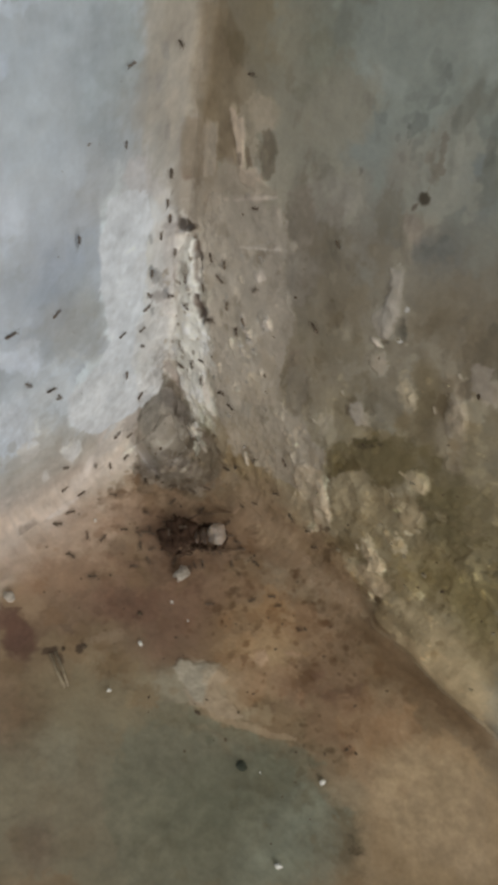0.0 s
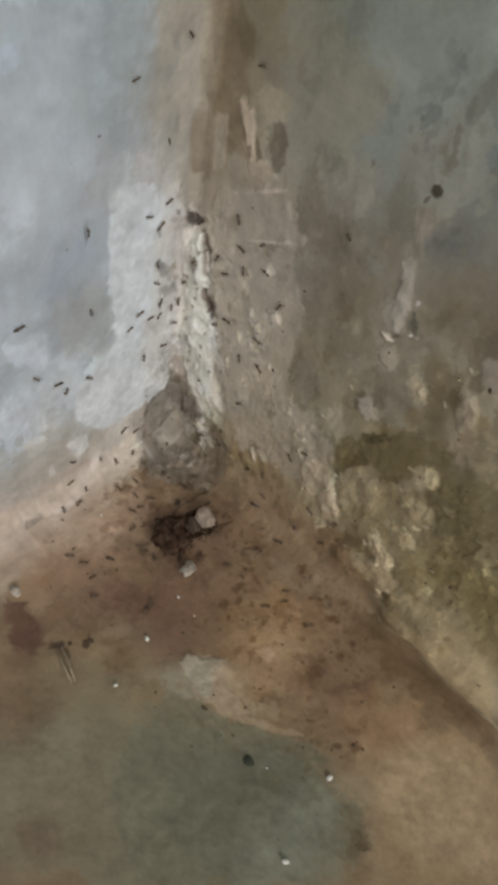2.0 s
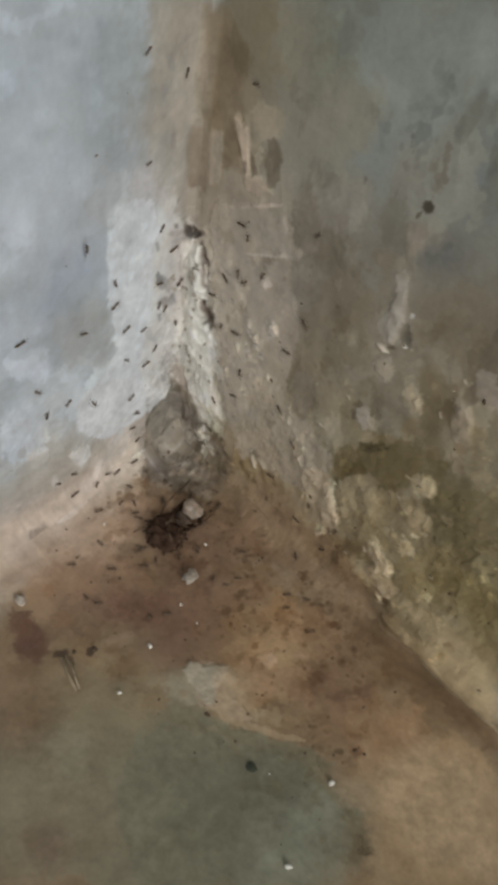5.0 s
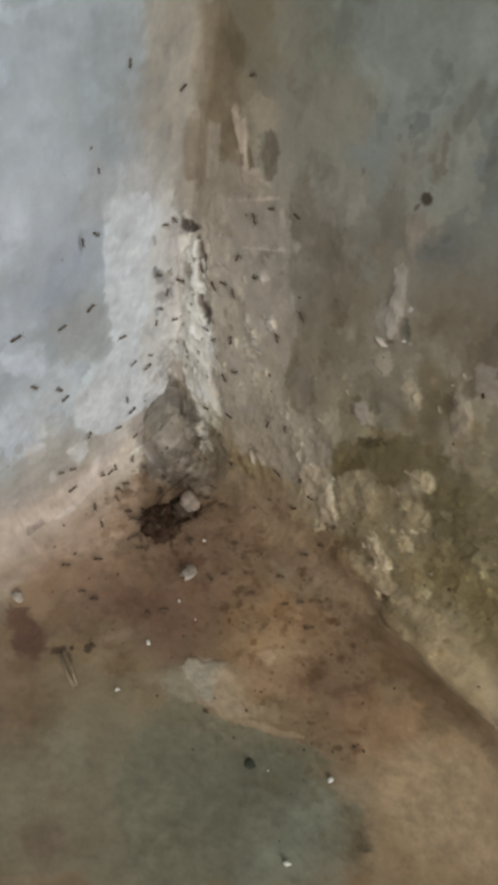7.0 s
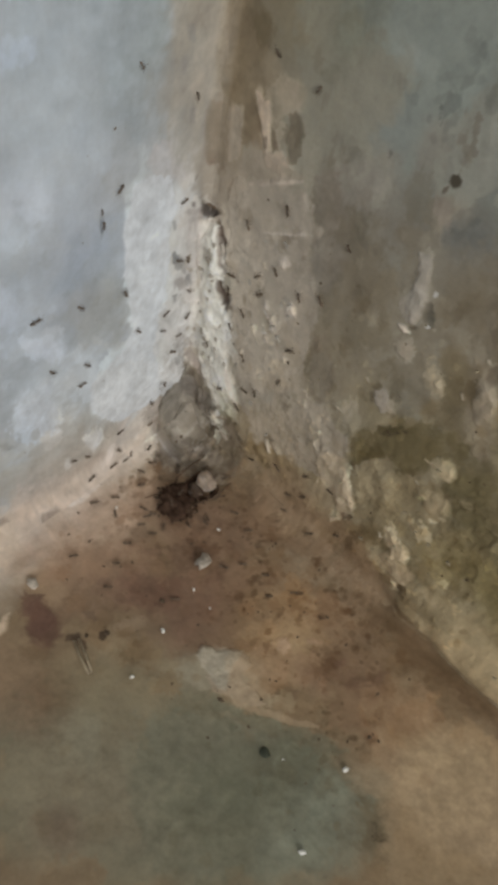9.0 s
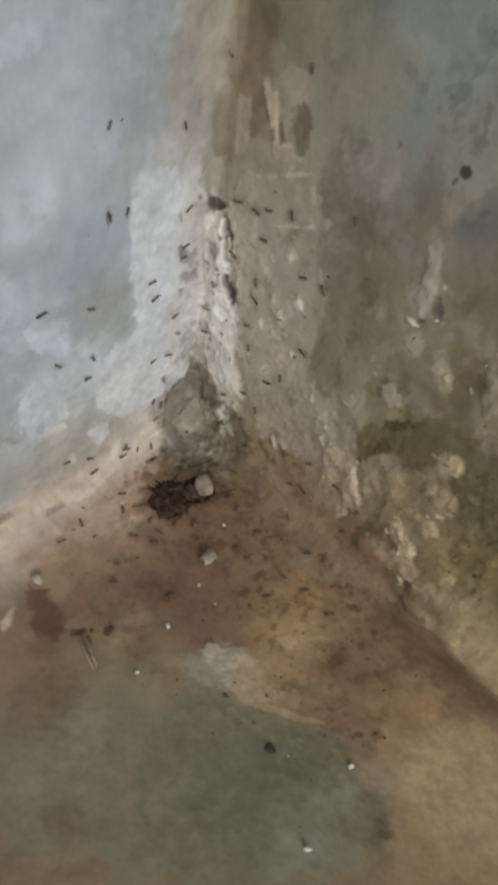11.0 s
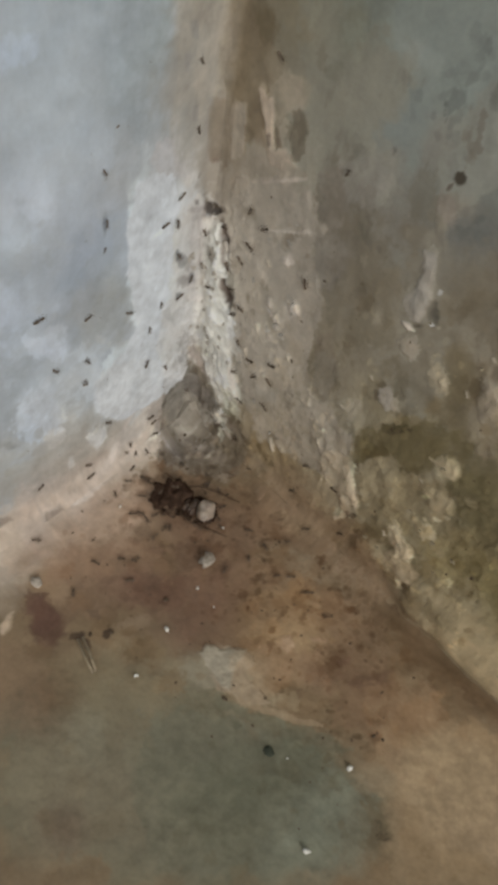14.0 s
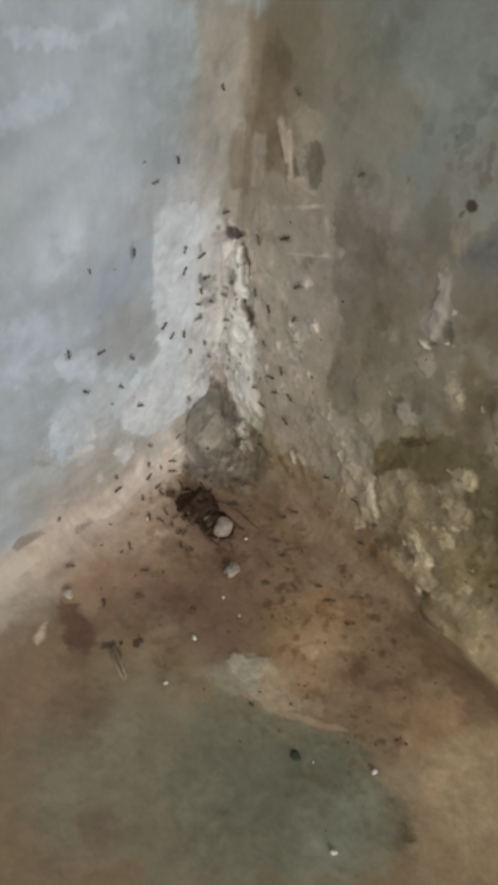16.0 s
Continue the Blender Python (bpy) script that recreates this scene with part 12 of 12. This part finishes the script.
ant(0.84, (0, "L", 34.1, 100.8, -89), (15.5, "L", 34.1, 100.8, -89), (16, "L", 34.1, 100.8, -89))
ant(0.98, (0, "L", 52.2, 62.9, -127), (15.5, "L", 52.2, 62.9, -127), (16, "L", 52.2, 62.9, -127))
ant(0.87, (0, "L", 17.0, 10.0, 159), (16, "L", 17.0, 10.0, 159))
ant(0.93, (0, "F", 29.7, 6.9, -25), (16, "F", 29.7, 6.9, -25))


# ---------------------------------------------------------------- the carcass that the ants drag
def make_carcass():
    """A dead insect on its back: dark matted head end at -x, pale belly in a torn brown husk at +x."""
    ob = new("dead_insect")
    rng = random.Random(77)
    bm = lump(6.0, 6.0, 0.6, 0.5, 4)
    for v in bm.verts:
        f = 1 + 0.22 * noise.noise(v.co * 420) + 0.16 * noise.noise(v.co * 900) + 0.08 * noise.noise(v.co * 2100)
        v.co = Vector((v.co.x * 0.98 * f - 0.0066, v.co.y * 1.28 * f, v.co.z * f))
    part("head", bm, SHELL, ob, "dark brown matted head end")
    # the husk round the belly: a low uneven rim, open towards the head
    bm = bmesh.new()
    n, rings = 30, []
    for f, z in ((0.80, 0.1), (1.0, 0.9), (1.04, 1.7), (0.94, 2.1), (0.84, 1.5), (0.72, 0.4)):
        row = []
        for k in range(n):
            a = 2 * math.pi * k / n
            w = 1 + 0.10 * math.sin(3.1 * k) + 0.06 * math.sin(7.7 * k)
            tall = z * (0.55 + 0.45 * math.sin(2 * a + 0.8) ** 2)
            row.append(bm.verts.new(((5.6 + 5.9 * f * w * math.cos(a)) / 1000, 5.3 * f * w * math.sin(a) / 1000, tall / 1000)))
        rings.append(row)
    for a, b in zip(rings, rings[1:]):
        for j in range(n):
            bm.faces.new((a[j], a[(j + 1) % n], b[(j + 1) % n], b[j]))
    part("husk", bm, SHELL, ob, "dark brown torn rim")
    # belly: an uneven pale body with a bite out of the side towards the head
    bm = lump(4.5, 8.0, 0.26, 0.7, 4)
    for v in bm.verts:
        p = Vector((0.0076 + v.co.x * 0.76, v.co.y * 1.12, 0.0006 + v.co.z))
        q = (p - Vector((0.0046, -0.0016, 0.004))).length / 0.0022
        if q < 1:
            p.z -= 0.0024 * (1 - q * q)
        p.z += 0.0003 * noise.noise(p * 1400)
        v.co = p
    part("belly", bm, PALE, ob, "pale glistening soft belly")
    for k, x in enumerate((0.2, 2.0, 3.4)):
        bm = lump(3.2 + 0.3 * k, 5.0 + k, 0.35, 0.6, 3)
        for v in bm.verts:
            v.co = Vector((x / 1000 + v.co.x * 0.34, v.co.y * 1.05, 0.0003 + v.co.z * 0.8))
        part("segment", bm, BAND, ob, "translucent brown body ring")
    for pts in (
        [(-6, 5.0, 1.4), (1, 8.4, 2.3), (8, 9.6, 1.8), (14, 9.8, 1.1), (18, 10.4, 0.3)],
        [(-1, -4.6, 1.6), (4, -6.6, 2.0), (10, -6.4, 1.6), (15, -5.6, 0.9), (19, -5.2, 0.3)],
        [(-8, 4.4, 1.4), (-10, 7.6, 1.6), (-14, 9.4, 0.3)],
    ):
        part("leg", tube(bmesh.new(), pts, 0.45, 0.16, 6), HUSK, ob)
    for k in range(96):
        # shreds of chitin round the whole body, thicker at the dark end
        a = rng.uniform(0, 2 * math.pi)
        dark = k < 66
        r = rng.uniform(3.8, 7.6) if dark else rng.uniform(4.6, 6.8)
        bm = lump(rng.uniform(0.6, 1.5) if dark else rng.uniform(0.4, 1.1), 30 + k, 0.6, 0.3, 2)
        st, turn = rng.uniform(1.0, 1.5), Matrix.Rotation(a + 1.57 + rng.gauss(0, 0.5), 3, "Z")
        for v in bm.verts:
            v.co = turn @ Vector((v.co.x * st, v.co.y * 0.8, v.co.z))
        x0 = -6.2 if dark else 5.8
        bmesh.ops.translate(bm, verts=bm.verts, vec=((x0 + r * math.cos(a)) / 1000, 0.95 * r * math.sin(a) / 1000, 0.0002 + 0.0012 * max(0, 1 - (r - 4) / 3) * rng.random()))
        part("shred", bm, HUSK if rng.random() < 0.75 else SHELL, ob)
    return tagged(ob, "dead brown insect with pale belly dragged by ants", "insect")


carcass = make_carcass()
carcass.scale = (0.9, 0.9, 0.9)
CARRY = (
    (0.0, 40.7, 22.4, -51),
    (1.0, 37.8, 23.7, -60),
    (2.0, 36.5, 25.3, -79),
    (3.0, 35.1, 25.0, -91),
    (3.7, 34.5, 26.9, -99),
    (5.8, 29.1, 23.9, -89),
    (6.5, 29.2, 24.2, -88),
    (7.5, 27.7, 24.3, -88),
    (8.5, 27.0, 22.4, -87),
    (9.2, 26.2, 21.2, -87),
    (11.3, 25.6, 25.5, -72),
    (12.0, 26.2, 25.1, -69),
    (13.0, 27.8, 25.0, -47),
    (14.0, 28.1, 26.1, -22),
    (15.0, 27.9, 27.0, -16),
    (16.0, 27.5, 26.9, -2),
)


HAULERS = []
for k in range(18):
    a = 360 * k / 18 + 11 * math.sin(3.7 * k)
    ru, rv = 13.0 + 2.8 * math.sin(2.1 * k), 9.2 + 2.2 * math.cos(1.3 * k)
    ob = copy_thing(first_ant, Matrix())
    rows = []
    for t, u, v, turn in CARRY:
        x, y = ru * math.cos(radians(a)) - 1.5, rv * math.sin(radians(a))
        c, s = math.cos(radians(turn)), math.sin(radians(turn))
        wob = 18 * math.sin(1.9 * t + k)
        rows.append((t, F.stand(max(u + c * x - s * y, 1), max(v + s * x + c * y, 1), turn + a + 180 + wob, -0.1)))
    ob.matrix_basis = rows[0][1] @ Matrix.Scale(0.95, 4)
    tagged(ob, "small dark worker ant hauling at the carcass", "ant", "ants at the carcass")
    HAULERS.append((ob, rows))


for k in range(2):
    # ants that climb over the dark end of the carcass
    r, a = 1.2 + 4.0 * ((k * 0.618) % 1), 137.5 * k
    ob = copy_thing(first_ant, Matrix())
    rows = []
    for t, u, v, turn in CARRY:
        b = a + 25 * math.sin(0.8 * t + k)
        x, y = -6.0 + r * math.cos(radians(b)), r * math.sin(radians(b))
        c, s = math.cos(radians(turn)), math.sin(radians(turn))
        m = F.stand(u, v, turn, -0.3)
        top = 3.0 + 4.6 * math.sqrt(1 - (r / 6.4) ** 2)
        rows.append((t, m @ pose(x / 1000, -y / 1000, top / 1000, 0, 0, 70 * k + 20 * math.sin(t + k)) ))
    ob.matrix_basis = rows[0][1] @ Matrix.Scale(0.9, 4)
    tagged(ob, "small dark worker ant climbing over the carcass", "ant", "ants at the carcass")
    HAULERS.append((ob, rows))


def motions():
    walk(carcass, [(t, F.stand(u, v, a, -0.3)) for t, u, v, a in CARRY])
    for ob, rows in ANTS + HAULERS:
        walk(ob, rows)


motions()
